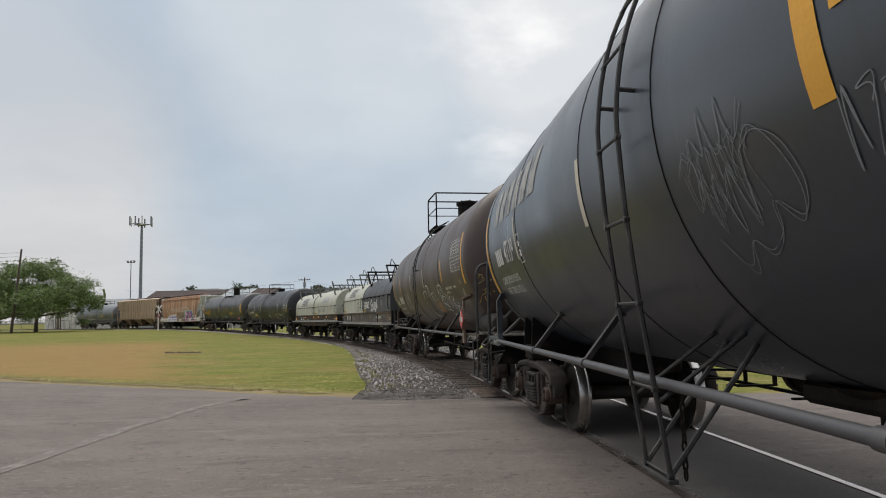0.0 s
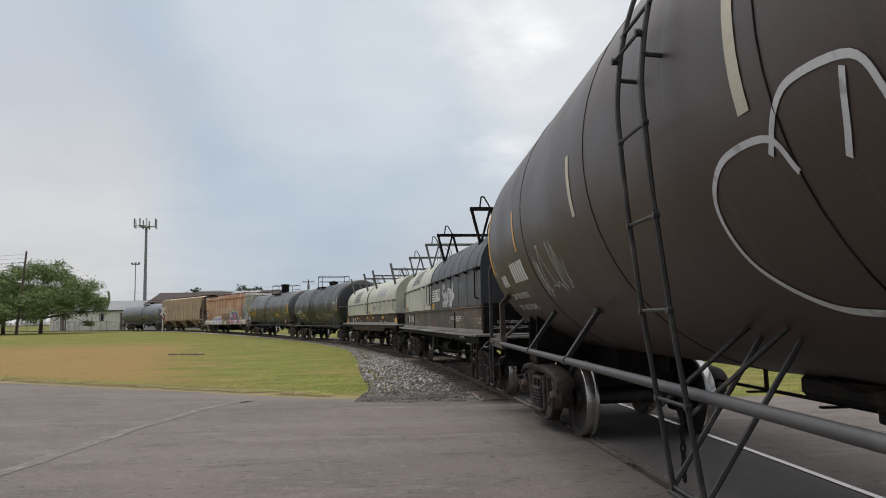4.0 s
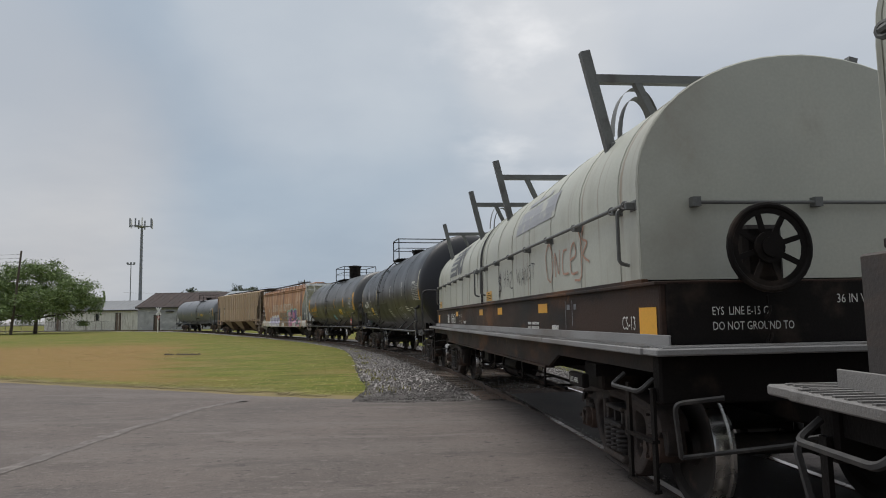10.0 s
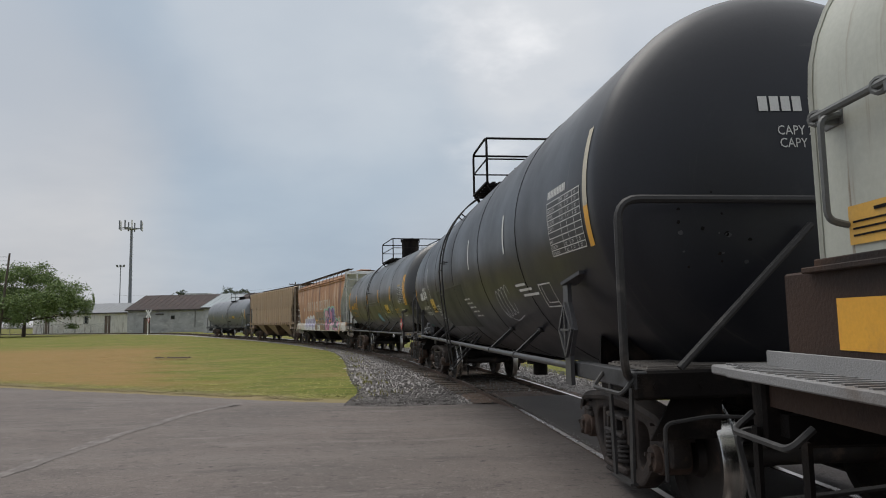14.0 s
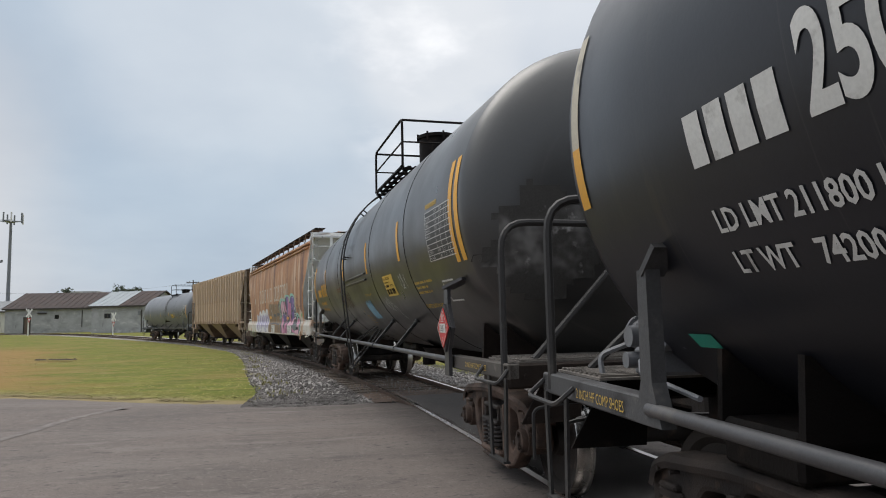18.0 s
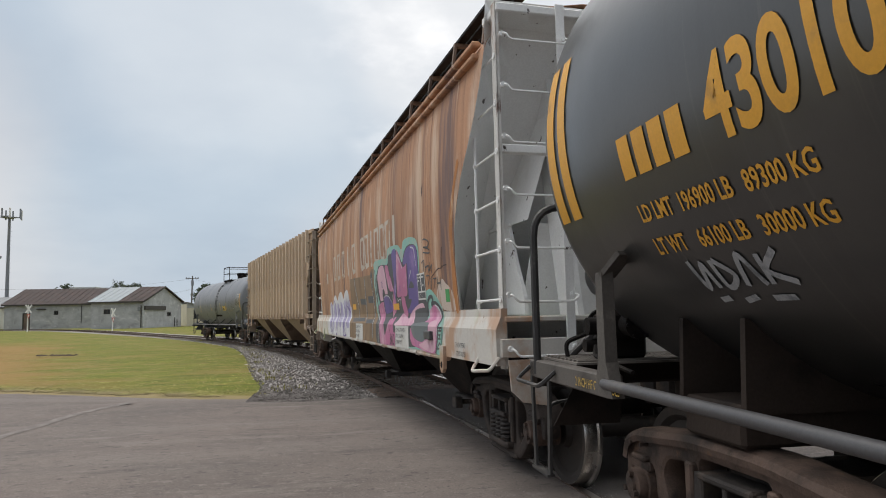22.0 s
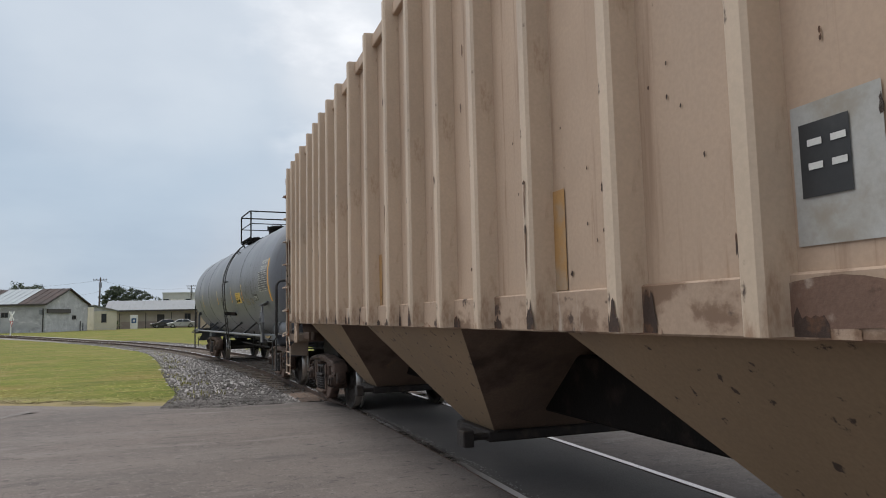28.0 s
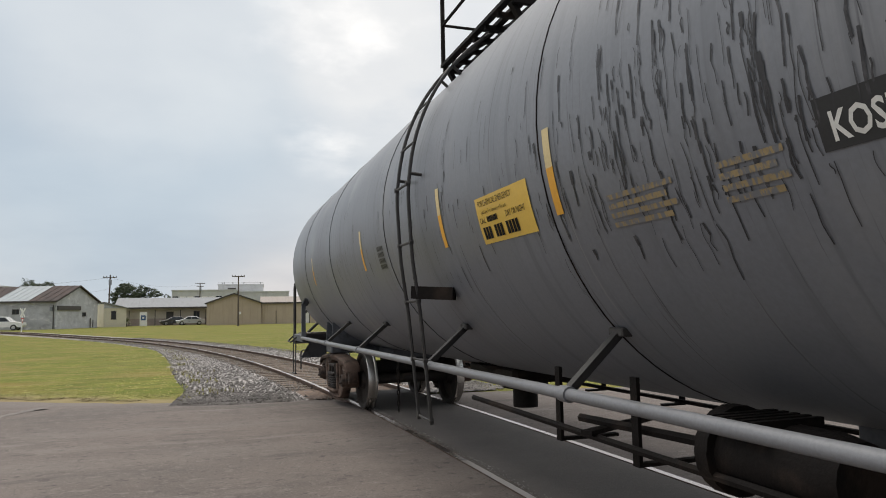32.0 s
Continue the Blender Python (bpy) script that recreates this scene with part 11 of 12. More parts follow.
def wall_with_holes(x0, x1, z0, z1, holes, y0=0.0, y1=0.25, top=None):
    """A wall along x with openings (x0, z0, x1, z1); top is a gable point (x, z)."""
    s = Shape()
    xs = sorted({x0, x1, *[h[0] for h in holes], *[h[2] for h in holes]})
    for a, b in zip(xs, xs[1:]):
        spans = sorted((h[1], h[3]) for h in holes if h[0] <= a + 1e-6 and h[2] >= b - 1e-6)
        z = z0
        for lo, hi in spans:
            if lo > z:
                s.box(a, y0, z, b, y1, lo)
            z = hi
        s.box(a, y0, z, b, y1, z1)
    if top:
        s.prism([(x0, z1), (x1, z1), top], y0, y1, 'XZ')
    return s


def shed(name, label, P, Q, depth, eave, rise, wall_mat, roofs, ridge='x', windows=(), doors=(), side_windows=(), over=0.35, lower=None, category="building", shut_side=None):
    """A gabled house in its own space: x along the front from P to Q, y to the back. roofs: rows of (from, to, material) along x."""
    P, Q = Vector(P[:2]), Vector(Q[:2])
    d = Q - P
    W = d.length
    base = min(ground_z(*P), ground_z(*Q)) - 0.15
    ob = thing(name, label, category)
    ob.matrix_world = pose(P.x, P.y, base, 0, 0, math.degrees(math.atan2(d.y, d.x)))
    e = eave - base
    hs = [(a, b - base, c, q - base) for a, b, c, q in windows]
    ds = [(a, 0.15, c, q - base) for a, c, q, *_ in doors]
    part("front_wall", wall_with_holes(0, W, 0, e, hs + ds, 0, 0.25, (W / 2, e + rise) if ridge == 'y' else None), wall_mat, ob)
    part("back_wall", wall_with_holes(0, W, 0, e, [], depth - 0.25, depth, (W / 2, e + rise) if ridge == 'y' else None), wall_mat, ob)
    for x0, x1, sw in ((0, 0.25, ()), (W - 0.25, W, side_windows)):
        s = Shape()
        if sw:
            g = wall_with_holes(0.25, depth - 0.25, 0, e, [(a, b - base, c, q - base) for a, b, c, q in sw], 0, 0.25)
            s.add([(x1 - v[1], v[0], v[2]) for v in g.v], g.f)
        else:
            s.box(x0, 0.25, 0, x1, depth - 0.25, e)
        if ridge == 'x':
            s.prism([(0, e + 0.002), (depth, e + 0.002), (depth / 2, e + rise)], x0, x1, 'YZ')
        part("side_wall", s, wall_mat, ob)
    th = 0.12
    if ridge == 'x':
        k = rise / (depth / 2)
        for a, b, m in roofs:
            a, b = a * W - (over if a == 0 else 0), b * W + (over if b == 1 else 0)
            for yy, sg in ((0, 1), (depth, -1)):
                s = Shape()
                n = max(1, int((b - a) / 0.9))
                ye, ze = yy - sg * over, e - over * k
                s.prism([(ye, ze), (depth / 2, e + rise), (depth / 2, e + rise + th), (ye, ze + th)], a, b, 'YZ')
                r = part("roof", s, m, ob)
                seam = Shape().prism([(ye, ze + th), (depth / 2, e + rise + th), (depth / 2, e + rise + th + 0.05), (ye, ze + th + 0.05)], -0.03, 0.03, 'YZ').mesh("roof_seam", m)
                for i in range(n + 1):
                    part("roof_seam", seam, None, r, at=pose(a + 0.03 + (b - a - 0.06) * i / n, 0, 0))
        s = Shape().box(-over, -over - 0.03, e - over * k - 0.12, W + over, -over, e - over * k + th)
        part("fascia", s, m_trim, ob)
        for x in (-over - 0.02, W + over):
            s = Shape().prism([(-over, e - over * k - 0.08), (depth / 2, e + rise - 0.08), (depth / 2, e + rise + th), (-over, e - over * k + th)], x, x + 0.02, 'YZ')
            part("verge_board", s, m_trim, ob)
    else:
        k = rise / (W / 2)
        m = roofs[0][2]
        for xe, sg in ((0, 1), (W, -1)):
            s = Shape().prism([(xe - sg * over, e - over * k), (W / 2, e + rise), (W / 2, e + rise + th), (xe - sg * over, e - over * k + th)], -over, depth + over, 'XZ')
            part("roof", s, m, ob)
            s = Shape().prism([(xe - sg * over, e - over * k - 0.1), (W / 2, e + rise - 0.1), (W / 2, e + rise + th), (xe - sg * over, e - over * k + th)], -over - 0.03, -over, 'XZ')
            part("verge_board", s, m_trim, ob)
    for a, b, c, q in hs:
        w = part("window", Shape().box(a, 0.02, b, a + 0.08, 0.2, q).box(c - 0.08, 0.02, b, c, 0.2, q).box(a, 0.02, q - 0.08, c, 0.2, q).box(a, -0.04, b, c, 0.2, b + 0.08).box((a + c) / 2 - 0.03, 0.05, b, (a + c) / 2 + 0.03, 0.12, q), m_trim, ob)
        part("pane", Shape().box(a + 0.08, 0.10, b + 0.08, c - 0.08, 0.115, q - 0.08), m_dark_glass, w)
    for a, b, c, q in side_windows:
        b, q = b - base, q - base
        w = part("window", Shape().box(W - 0.2, a, b, W - 0.02, a + 0.08, q).box(W - 0.2, c - 0.08, b, W - 0.02, c, q).box(W - 0.2, a, q - 0.08, W - 0.02, c, q).box(W - 0.2, a, b, W + 0.04, c, b + 0.08), m_trim, ob)
        part("pane", Shape().box(W - 0.13, a + 0.08, b + 0.08, W - 0.115, c - 0.08, q - 0.08), m_dark_glass, w)
    for (a, _, c, q), row in zip(ds, doors):
        dm = row[3] if len(row) > 3 else m_old_door
        w = part("door", Shape().box(a + 0.06, 0.08, 0.16, c - 0.06, 0.14, q - 0.06, 0.01), dm, ob)
        part("door_frame", Shape().box(a - 0.08, -0.02, 0.15, a + 0.06, 0.2, q).box(c - 0.06, -0.02, 0.15, c + 0.08, 0.2, q).box(a - 0.08, -0.02, q - 0.06, c + 0.08, 0.2, q + 0.08), m_trim, ob)
        part("door_handle", Shape().cyl((c - 0.16, 0.08, 1.15), (c - 0.16, 0.02, 1.15), 0.03, 8), m_alloy, w)
    if lower:
        h, m = lower
        cuts = sorted([(x[0] - 0.09, x[2] + 0.09) for x in ds])
        a = 0.0
        for lo, hi in cuts + [(W, W)]:
            if lo - a > 0.05:
                part("wainscot", Shape().box(a, -0.025, 0, lo, -0.003, h), m, ob)
            a = hi
    return ob, W, base


# long grey block warehouse with a rusted roof beside the line
a, b = away((-47.2, 107.1), 1.15), away((-35.4, 107.1), 1.15)
ob, W, base = shed("warehouse", "long grey block warehouse with a rusted dark roof", a, b, 17, 4.4, 2.75, m_block, [(0, 1, m_rust_roof)], doors=[(2.9, 3.9, 2.9)], windows=[(7.6, 2.6, 8.3, 3.3)])
part("pipe", Shape().cyl((11.9, -0.08, 1.0), (11.9, -0.08, 3.9), 0.06, 8), m_trim, ob)
part("wall_box", Shape().box(5.0, -0.25, 3.3, 6.4, -0.003, 3.5, 0.02), m_trim, ob)
# the gabled end warehouse, half of its roof in newer pale sheet
ob, W, base = shed("warehouse", "grey block warehouse end with half pale half rusted roof", (-35.3, 106.25), (-27.7, 104.4), 11.7, 4.2, 2.15, m_block, [(0, 0.55, m_tin_roof), (0.55, 1, m_rust_roof)], side_windows=[(7.1, 2.0, 8.3, 2.6)], windows=[(1.9, 2.4, 2.9, 3.1)])
part("door_beam", Shape().box(W, 0.3, 2.75, W + 0.2, 6.4, 3.35, 0.02), m_trim, ob, "dark timber beam over a blocked doorway")
part("downpipe", Shape().cyl((W - 0.25, -0.1, 0.2), (W - 0.25, -0.1, 3.4), 0.07, 8), m_trim, ob)
part("meter_box", Shape().box(W - 0.75, -0.16, 2.6, W - 0.4, -0.003, 3.2, 0.02), m_galv, ob)
part("pipe", Shape().cyl((W + 0.08, 9.4, 0.2), (W + 0.08, 9.4, 1.6), 0.06, 8), m_trim, ob)
part("pipe", Shape().cyl((W + 0.08, 10.2, 0.2), (W + 0.08, 10.2, 1.3), 0.06, 8), m_trim, ob)
# white board shed
a, b = away((-62.0, 107.9), 1.3), away((-47.6, 108.0), 1.3)
ob, W, base = shed("board_shed", "peeling white boarded shed with a grey metal roof", a, b, 15, 4.35, 2.0, m_white_wall, [(0, 1, m_grey_roof)], windows=[(10.0, 2.25, 11.0, 3.75)], doors=[(14.2, 15.3, 3.7), (2.2, 3.2, 3.3)])
for i in range(28):
    part("batten", Shape().box(0.3 + i * 0.66, -0.03, 0.1, 0.36 + i * 0.66, -0.003, 4.0), m_white_wall, ob)
# cream lean-to
ob = thing("lean_to", "small cream lean-to with a sloping metal roof", "building")
ob.matrix_world = pose(-24.15, 116.4, ground_z(-24, 116), 0, 0, 22)
part("front_wall", wall_with_holes(0, 3.2, 0, 2.9, [(1.0, 1.15, 1.75, 2.5)], 0, 0.2), m_cream, ob)
part("gable_wall", Shape().prism([(0, 2.902), (3.2, 2.902), (0, 3.75)], 0, 0.2, 'XZ'), m_block, ob)
part("side_wall", Shape().box(3.0, 0.2, 0, 3.2, 6, 2.9), m_cream, ob)
part("side_wall", Shape().box(0, 0.2, 0, 0.2, 6, 3.6), m_cream, ob)
part("back_wall", Shape().box(0.2, 5.8, 0, 3.0, 6, 2.9), m_cream, ob)
part("roof", Shape().prism([(-0.1, 3.77), (3.5, 2.83), (3.5, 2.95), (-0.1, 3.9)], -0.3, 6.2, 'XZ'), m_grey_roof, ob)
w = part("window", Shape().box(1.0, 0.02, 1.15, 1.07, 0.16, 2.5).box(1.68, 0.02, 1.15, 1.75, 0.16, 2.5).box(1.0, 0.02, 2.43, 1.75, 0.16, 2.5).box(0.95, -0.03, 1.15, 1.8, 0.16, 1.22), m_trim, ob)
part("pane", Shape().box(1.07, 0.08, 1.22, 1.68, 0.095, 2.43), m_dark_glass, w)
# long low store with a canopy
ob, W, base = shed("low_store", "long low beige store with a grey roof and canopy posts", (-23.4, 126), (-7.5, 127.7), 15, 3.55, 1.55, m_beige, [(0, 1, m_grey_roof)], over=1.2, lower=(1.35, m_mauve), doors=[(7.0, 8.0, 2.55, m_trim)], windows=[(11.3, 1.3, 12.3, 2.7)])
for x in (1.2, 5.2, 9.2, 13.2):
    part("canopy_post", Shape().box(x - 0.06, -1.1, 0, x + 0.06, -0.98, 2.75), m_trim, ob)
# tan metal hall: gabled front and a wing
ob, W, base = shed("metal_hall", "tan metal hall with a low gabled front", (-8.9, 113.0), (-0.8, 113.0), 14, 3.7, 1.45, m_tan_metal, [(0, 1, m_tan_roof)], ridge='y', over=0.3)
for i in range(11):
    x = 0.4 + i * 0.73
    part("cladding_seam", Shape().box(x, -0.02, 0.1, x + 0.05, -0.003, 3.2), m_tan_metal, ob)
part("wall_lamp", Shape().box(4.75, -0.2, 1.75, 5.1, -0.003, 2.15, 0.03), m_sign_white, ob)
ob, W, base = shed("metal_hall", "tan metal wing with a white door and faded roof", (-0.75, 113.6), (11.5, 113.6), 13, 3.65, 1.05, m_tan_metal, [(0, 1, m_tan_roof)], over=0.2, doors=[(6.4, 7.5, 2.75, m_white_door)])
part("door_sign", Shape().lathe([(0.0, 0.0), (0.26, 0.0), (0.26, -0.02), (0, -0.02)], (6.95, 0.07, 2.0), 'Y', 20), m_trim, ob)
part("downpipe", Shape().cyl((2.3, -0.06, 0.2), (2.3, -0.06, 2.2), 0.04, 8), m_trim, ob)


def block_hall(name, label, x0, x1, y, top, mat, windows=0, depth=20):
    ob = thing(name, label, "building")
    z0 = ground_z(x0, y) - 0.2
    ob.matrix_world = pose(x0, y, z0)
    W, H = x1 - x0, top - z0
    part("wall", Shape().box(0, 0, 0, W, depth, H), mat, ob)
    part("parapet", Shape().box(-0.15, -0.15, H, W + 0.15, depth + 0.15, H + 0.35), mat, ob)
    for i in range(windows):
        x = W * (i + 0.5) / windows
        part("window", Shape().box(x - 0.8, -0.04, H - 3.6, x + 0.8, -0.004, H - 1.6), m_white_door if i % 3 else m_dark_glass, ob)
    return ob, W, H


block_hall("industrial_building", "far white industrial building with a row of windows", -27.0, -8.5, 219, 9.5, m_white_far, 9)
block_hall("industrial_building", "far white flat-roofed industrial building", -8.2, 7.0, 222, 9.0, m_white_far, 0)
ob, W, H = block_hall("industrial_building", "taller white industrial block with rooftop rails", -15.0, -0.8, 236, 11.9, m_white_far, 0)
part("louvre", Shape().box(3.0, -0.06, H - 2.6, 5.6, -0.004, H - 0.9), m_trim, ob)
for x in (1.2, 1.8, 4.5, 8.0, 13.3):
    part("vent_pipe", Shape().cyl((x, 1, H), (x, 1, H + 1.0), 0.12, 8), m_galv, ob)
part("rail", Shape().cyl((0, 0.3, H + 0.8), (W, 0.3, H + 0.8), 0.04, 6), m_galv, ob)
block_hall("grey_building", "far pale grey flat-roofed building", -59.0, -52.6, 161, 8.5, m_white_far, 0, 10)


def utility_pole(label, base, top, r, arms=(), kit=True):
    ob = thing("utility_pole", label, "pole", "utility poles")
    b, q = Vector(base), Vector(top)
    ob.matrix_world = Matrix.Translation(b)
    d = q - b
    part("pole", Shape().add(*cone(Vector((0, 0, -0.3)), d, r, r * 0.62)), m_pole, ob)
    for z, w in arms:
        c = d * (z / d.z)
        part("crossarm", Shape().box(c.x - w / 2, c.y - r - 0.12, z - 0.06, c.x + w / 2, c.y - r - 0.02, z + 0.06), m_pole, ob)
        for x in (-w / 2 + 0.08, -w / 4, w / 4, w / 2 - 0.08):
            part("insulator", Shape().lathe([(0.0, 0.0), (0.05, 0.0), (0.07, 0.08), (0.04, 0.16), (0, 0.18)], (c.x + x, c.y - r - 0.07, z + 0.06), 'Z', 8), m_galv, ob)
    if kit:
        z = d.z * 0.80
        c = d * 0.80
        part("transformer", Shape().lathe([(0, 0), (0.24, 0), (0.24, 0.8), (0.18, 0.9), (0, 0.92)], (c.x + 0.12, c.y - 0.4, z), 'Z', 14), m_galv, ob)
    return ob


def cone(p, q, r0, r1, n=10):
    p, q = Vector(p), Vector(q)
    d = (q - p).normalized()
    u = d.orthogonal().normalized()
    w = d.cross(u)
    vs = [c + (u * math.cos(2 * math.pi * j / n) + w * math.sin(2 * math.pi * j / n)) * r for c, r in ((p, r0), (q, r1)) for j in range(n)]
    fs = [(j, (j + 1) % n, n + (j + 1) % n, n + j) for j in range(n)] + [tuple(range(n))[::-1], tuple(range(n, 2 * n))]
    return vs, fs, True


def cable(p, q, sag, r=0.012):
    p, q = Vector(p), Vector(q)
    pts = [p.lerp(q, i / 10) - Vector((0, 0, sag * 4 * (i / 10) * (1 - i / 10))) for i in range(11)]
    return tagged(new("overhead_cable", Shape().tube(pts, r, 5).mesh("overhead_cable", m_wire)), "thin sagging black overhead cable", "cable", "overhead cables")


pa = away((-25, 123.5, 8.8), 1.0)
utility_pole("wooden utility pole with crossarm and grey transformer", (-25, 123.5, ground_z(-25, 123)), (-24.8, 123.5, 8.8), 0.16, [(8.05, 2.1)])
utility_pole("slim wooden utility pole with one crossarm", (-3.75, 99.9, ground_z(-3.75, 99.9)), (-3.75, 99.9, 7.2), 0.13, [(6.85, 1.7)], False)
utility_pole("far wooden utility pole with double crossarm", (-15.7, 179, ground_z(-15.7, 179)), (-15.6, 179, 10.0), 0.17, [(9.5, 2.2), (8.8, 1.6)])
bl, tl = away((-42.3, 67.9, 0.86), 1.42), away((-41.75, 68.2, 8.9), 1.42)
lp = utility_pole("leaning dark wooden pole with side insulators", (bl.x, bl.y, ground_z(bl.x, bl.y)), tuple(tl), 0.2, (), False)
d = tl - Vector((bl.x, bl.y, ground_z(bl.x, bl.y)))
for i in range(4):
    c = d * (0.955 - 0.025 * i - i * 0.022)
    part("insulator_arm", Shape().cyl((c.x - 0.1, c.y, c.z), (c.x - 0.55, c.y - 0.1, c.z + 0.03), 0.03, 6), m_galv, lp)
    cable(tl - d * (0.045 + 0.047 * i) + Vector((-0.55, -0.1, 0.05)), tl - d * (0.045 + 0.047 * i) + Vector((-34, -9, -0.6)), 0.5, 0.016)
cable((-24.8, 123.4, 8.3), (-60, 130, 7.4), 0.8)
cable((-24.8, 123.4, 6.6), (-28, 110.5, 5.9), 0.5)
cable((-24.8, 123.4, 8.3), (-15.6, 178.8, 9.6), 1.0)


def cell_tower():
    x, y = -68.2, 155.7
    z = ground_z(x, y)
    ob = thing("cell_tower", "tall grey steel monopole with antenna panels", "tower")
    ob.matrix_world = pose(x, y, z)
    H = 23.6 - z
    part("mast", Shape().add(*cone((0, 0, -0.2), (0, 0, H), 0.42, 0.25, 18)), m_galv, ob)
    part("platform", Shape().lathe([(0.2, H - 0.25), (1.9, H - 0.25), (1.9, H - 0.05), (0.2, H - 0.05)], (0, 0, 0), 'Z', 3, smooth=False), m_galv, ob)
    for k in range(3):
        a = radians(18 + 120 * k)
        c, t = Vector((math.cos(a), math.sin(a), 0)), Vector((-math.sin(a), math.cos(a), 0))
        part("arm", Shape().bar(c * 0.3 + Vector((0, 0, H - 0.1)), c * 1.95 + Vector((0, 0, H - 0.1)), 0.14, 0.14), m_galv, ob)
        part("crossbar", Shape().bar(c * 1.95 - t * 1.7 + Vector((0, 0, H - 0.1)), c * 1.95 + t * 1.7 + Vector((0, 0, H - 0.1)), 0.12, 0.12), m_galv, ob)
        for i in (-1.6, -0.2, 1.5):
            p = c * 2.05 + t * i
            part("antenna_panel", Shape().box(p.x - 0.13, p.y - 0.13, H - 0.5, p.x + 0.13, p.y + 0.13, H + 1.6, 0.04), m_sign_white if i > 0 else m_galv, ob)
    for i in range(20):
        part("step_bolt", Shape().cyl((0.3, -0.3, 3 + i * 0.95), (0.75, -0.45, 3 + i * 0.95), 0.02, 5), m_galv, ob)
    x, y = -74.2, 164.0
    z = ground_z(x, y)
    ob = thing("mast_light", "thin grey mast with a small head frame", "mast")
    ob.matrix_world = pose(x, y, z)
    part("mast", Shape().add(*cone((0, 0, -0.2), (0, 0, 15.6 - z), 0.15, 0.09)), m_galv, ob)
    part("head_bar", Shape().box(-0.9, -0.1, 15.5 - z, 0.9, 0.1, 15.65 - z), m_galv, ob)
    for i in (-0.8, 0, 0.8):
        part("lamp_head", Shape().box(i - 0.2, -0.25, 15.65 - z, i + 0.2, 0.15, 16.1 - z, 0.05), m_galv, ob)


cell_tower()


def tree(label, x, y, spread, top, seed, leaves, mat, leaf=0.28, trunk=0.32, low=0.25, squash=1.0, shape=None):
    """Forked trunk, limbs and a ragged crown of leaf sprays."""
    rnd = random.Random(seed)
    z = ground_z(x, y)
    ob = thing("tree", label, "tree", "trees")
    ob.matrix_world = pose(x, y, z)
    H = top - z
    wood, tips = Shape(), []
    fork = Vector((rnd.uniform(-.2, .2), rnd.uniform(-.2, .2), H * 0.22))
    wood.add(*cone((0, 0, -0.2), fork, trunk, trunk * 0.75))
    n = 9
    for i in range(n):
        a = 2 * math.pi * i / n + rnd.uniform(-.3, .3)
        reach = spread * (0.45 + 0.35 * rnd.random())
        el = H * (0.30 + 0.5 * rnd.random()) * (1 - 0.25 * reach / spread)
        elbow = fork + Vector((math.cos(a) * reach * 0.45, math.sin(a) * reach * 0.45, (el - fork.z) * 0.5))
        tip = Vector((math.cos(a) * reach, math.sin(a) * reach, el))
        wood.add(*cone(fork, elbow, trunk * 0.5, trunk * 0.34, 7)).add(*cone(elbow, tip, trunk * 0.34, trunk * 0.12, 7))
        tips.append(tip)
        for k in range(4):
            b = a + rnd.uniform(-.9, .9)
            q = elbow.lerp(tip, rnd.uniform(0.2, 1.0))
            t2 = q + Vector((math.cos(b), math.sin(b), rnd.uniform(-0.5, 0.7))) * spread * rnd.uniform(0.2, 0.42)
            t2.z = min(t2.z, H * 0.97)
            wood.add(*cone(q, t2, trunk * 0.16, trunk * 0.05, 5))
            tips.append(t2)
    for k in range(7):
        a = rnd.uniform(0, 6.28)
        r = rnd.uniform(0, 0.5) * spread
        tips.append(Vector((math.cos(a) * r, math.sin(a) * r, H * rnd.uniform(0.8, 0.96))))
    # the outer dome, lobed and broken, hanging lower on one side
    for k in range(120):
        a, e = rnd.uniform(0, 6.28), rnd.uniform(-0.55, 1.0)
        lobe = rnd.uniform(0.70, 1.0) * (1 + 0.75 * noise.noise(Vector((math.cos(a) * 1.5 + seed, math.sin(a) * 1.5, e * 1.8))))
        flat = math.sqrt(max(0.0, 1 - e * e))
        tips.append(Vector((math.cos(a) * flat * spread * lobe, math.sin(a) * flat * spread * lobe, H * (0.50 + (0.46 if e > 0 else 0.40) * e * lobe) + 0.06 * H * math.cos(a + seed))))
    part("trunk", wood, m_bark, ob, "grey-brown forked trunk and limbs")
    crown = Shape()
    per = leaves // len(tips)
    for tip in tips:
        size = spread * rnd.uniform(0.10, 0.22)
        for i in range(per):
            v = Vector((rnd.gauss(0, 1), rnd.gauss(0, 1), rnd.gauss(0, 0.62)))
            p = tip + v * size * 0.55
            if p.z < H * low:
                p.z = H * low + rnd.uniform(0, 0.4)
            r = Vector((math.hypot(p.x, p.y) / spread, (p.z - H * 0.5) / (H * 0.5))).length
            if r > 1.22:
                p *= 1.22 / r
            u = Vector((rnd.gauss(0, 1), rnd.gauss(0, 1), rnd.gauss(0, 0.6))).normalized()
            w = u.orthogonal().normalized()
            w = (w + u.cross(w) * rnd.uniform(-1, 1)).normalized()
            L_, B_ = leaf * rnd.uniform(0.6, 1.3), leaf * rnd.uniform(0.25, 0.5)
            crown.add([p - u * L_ / 2, p + w * B_ / 2, p + u * L_ / 2, p - w * B_ / 2], [(0, 1, 2, 3)])
    part("crown", crown, mat, ob, "ragged crown of small green leaves")
    return ob


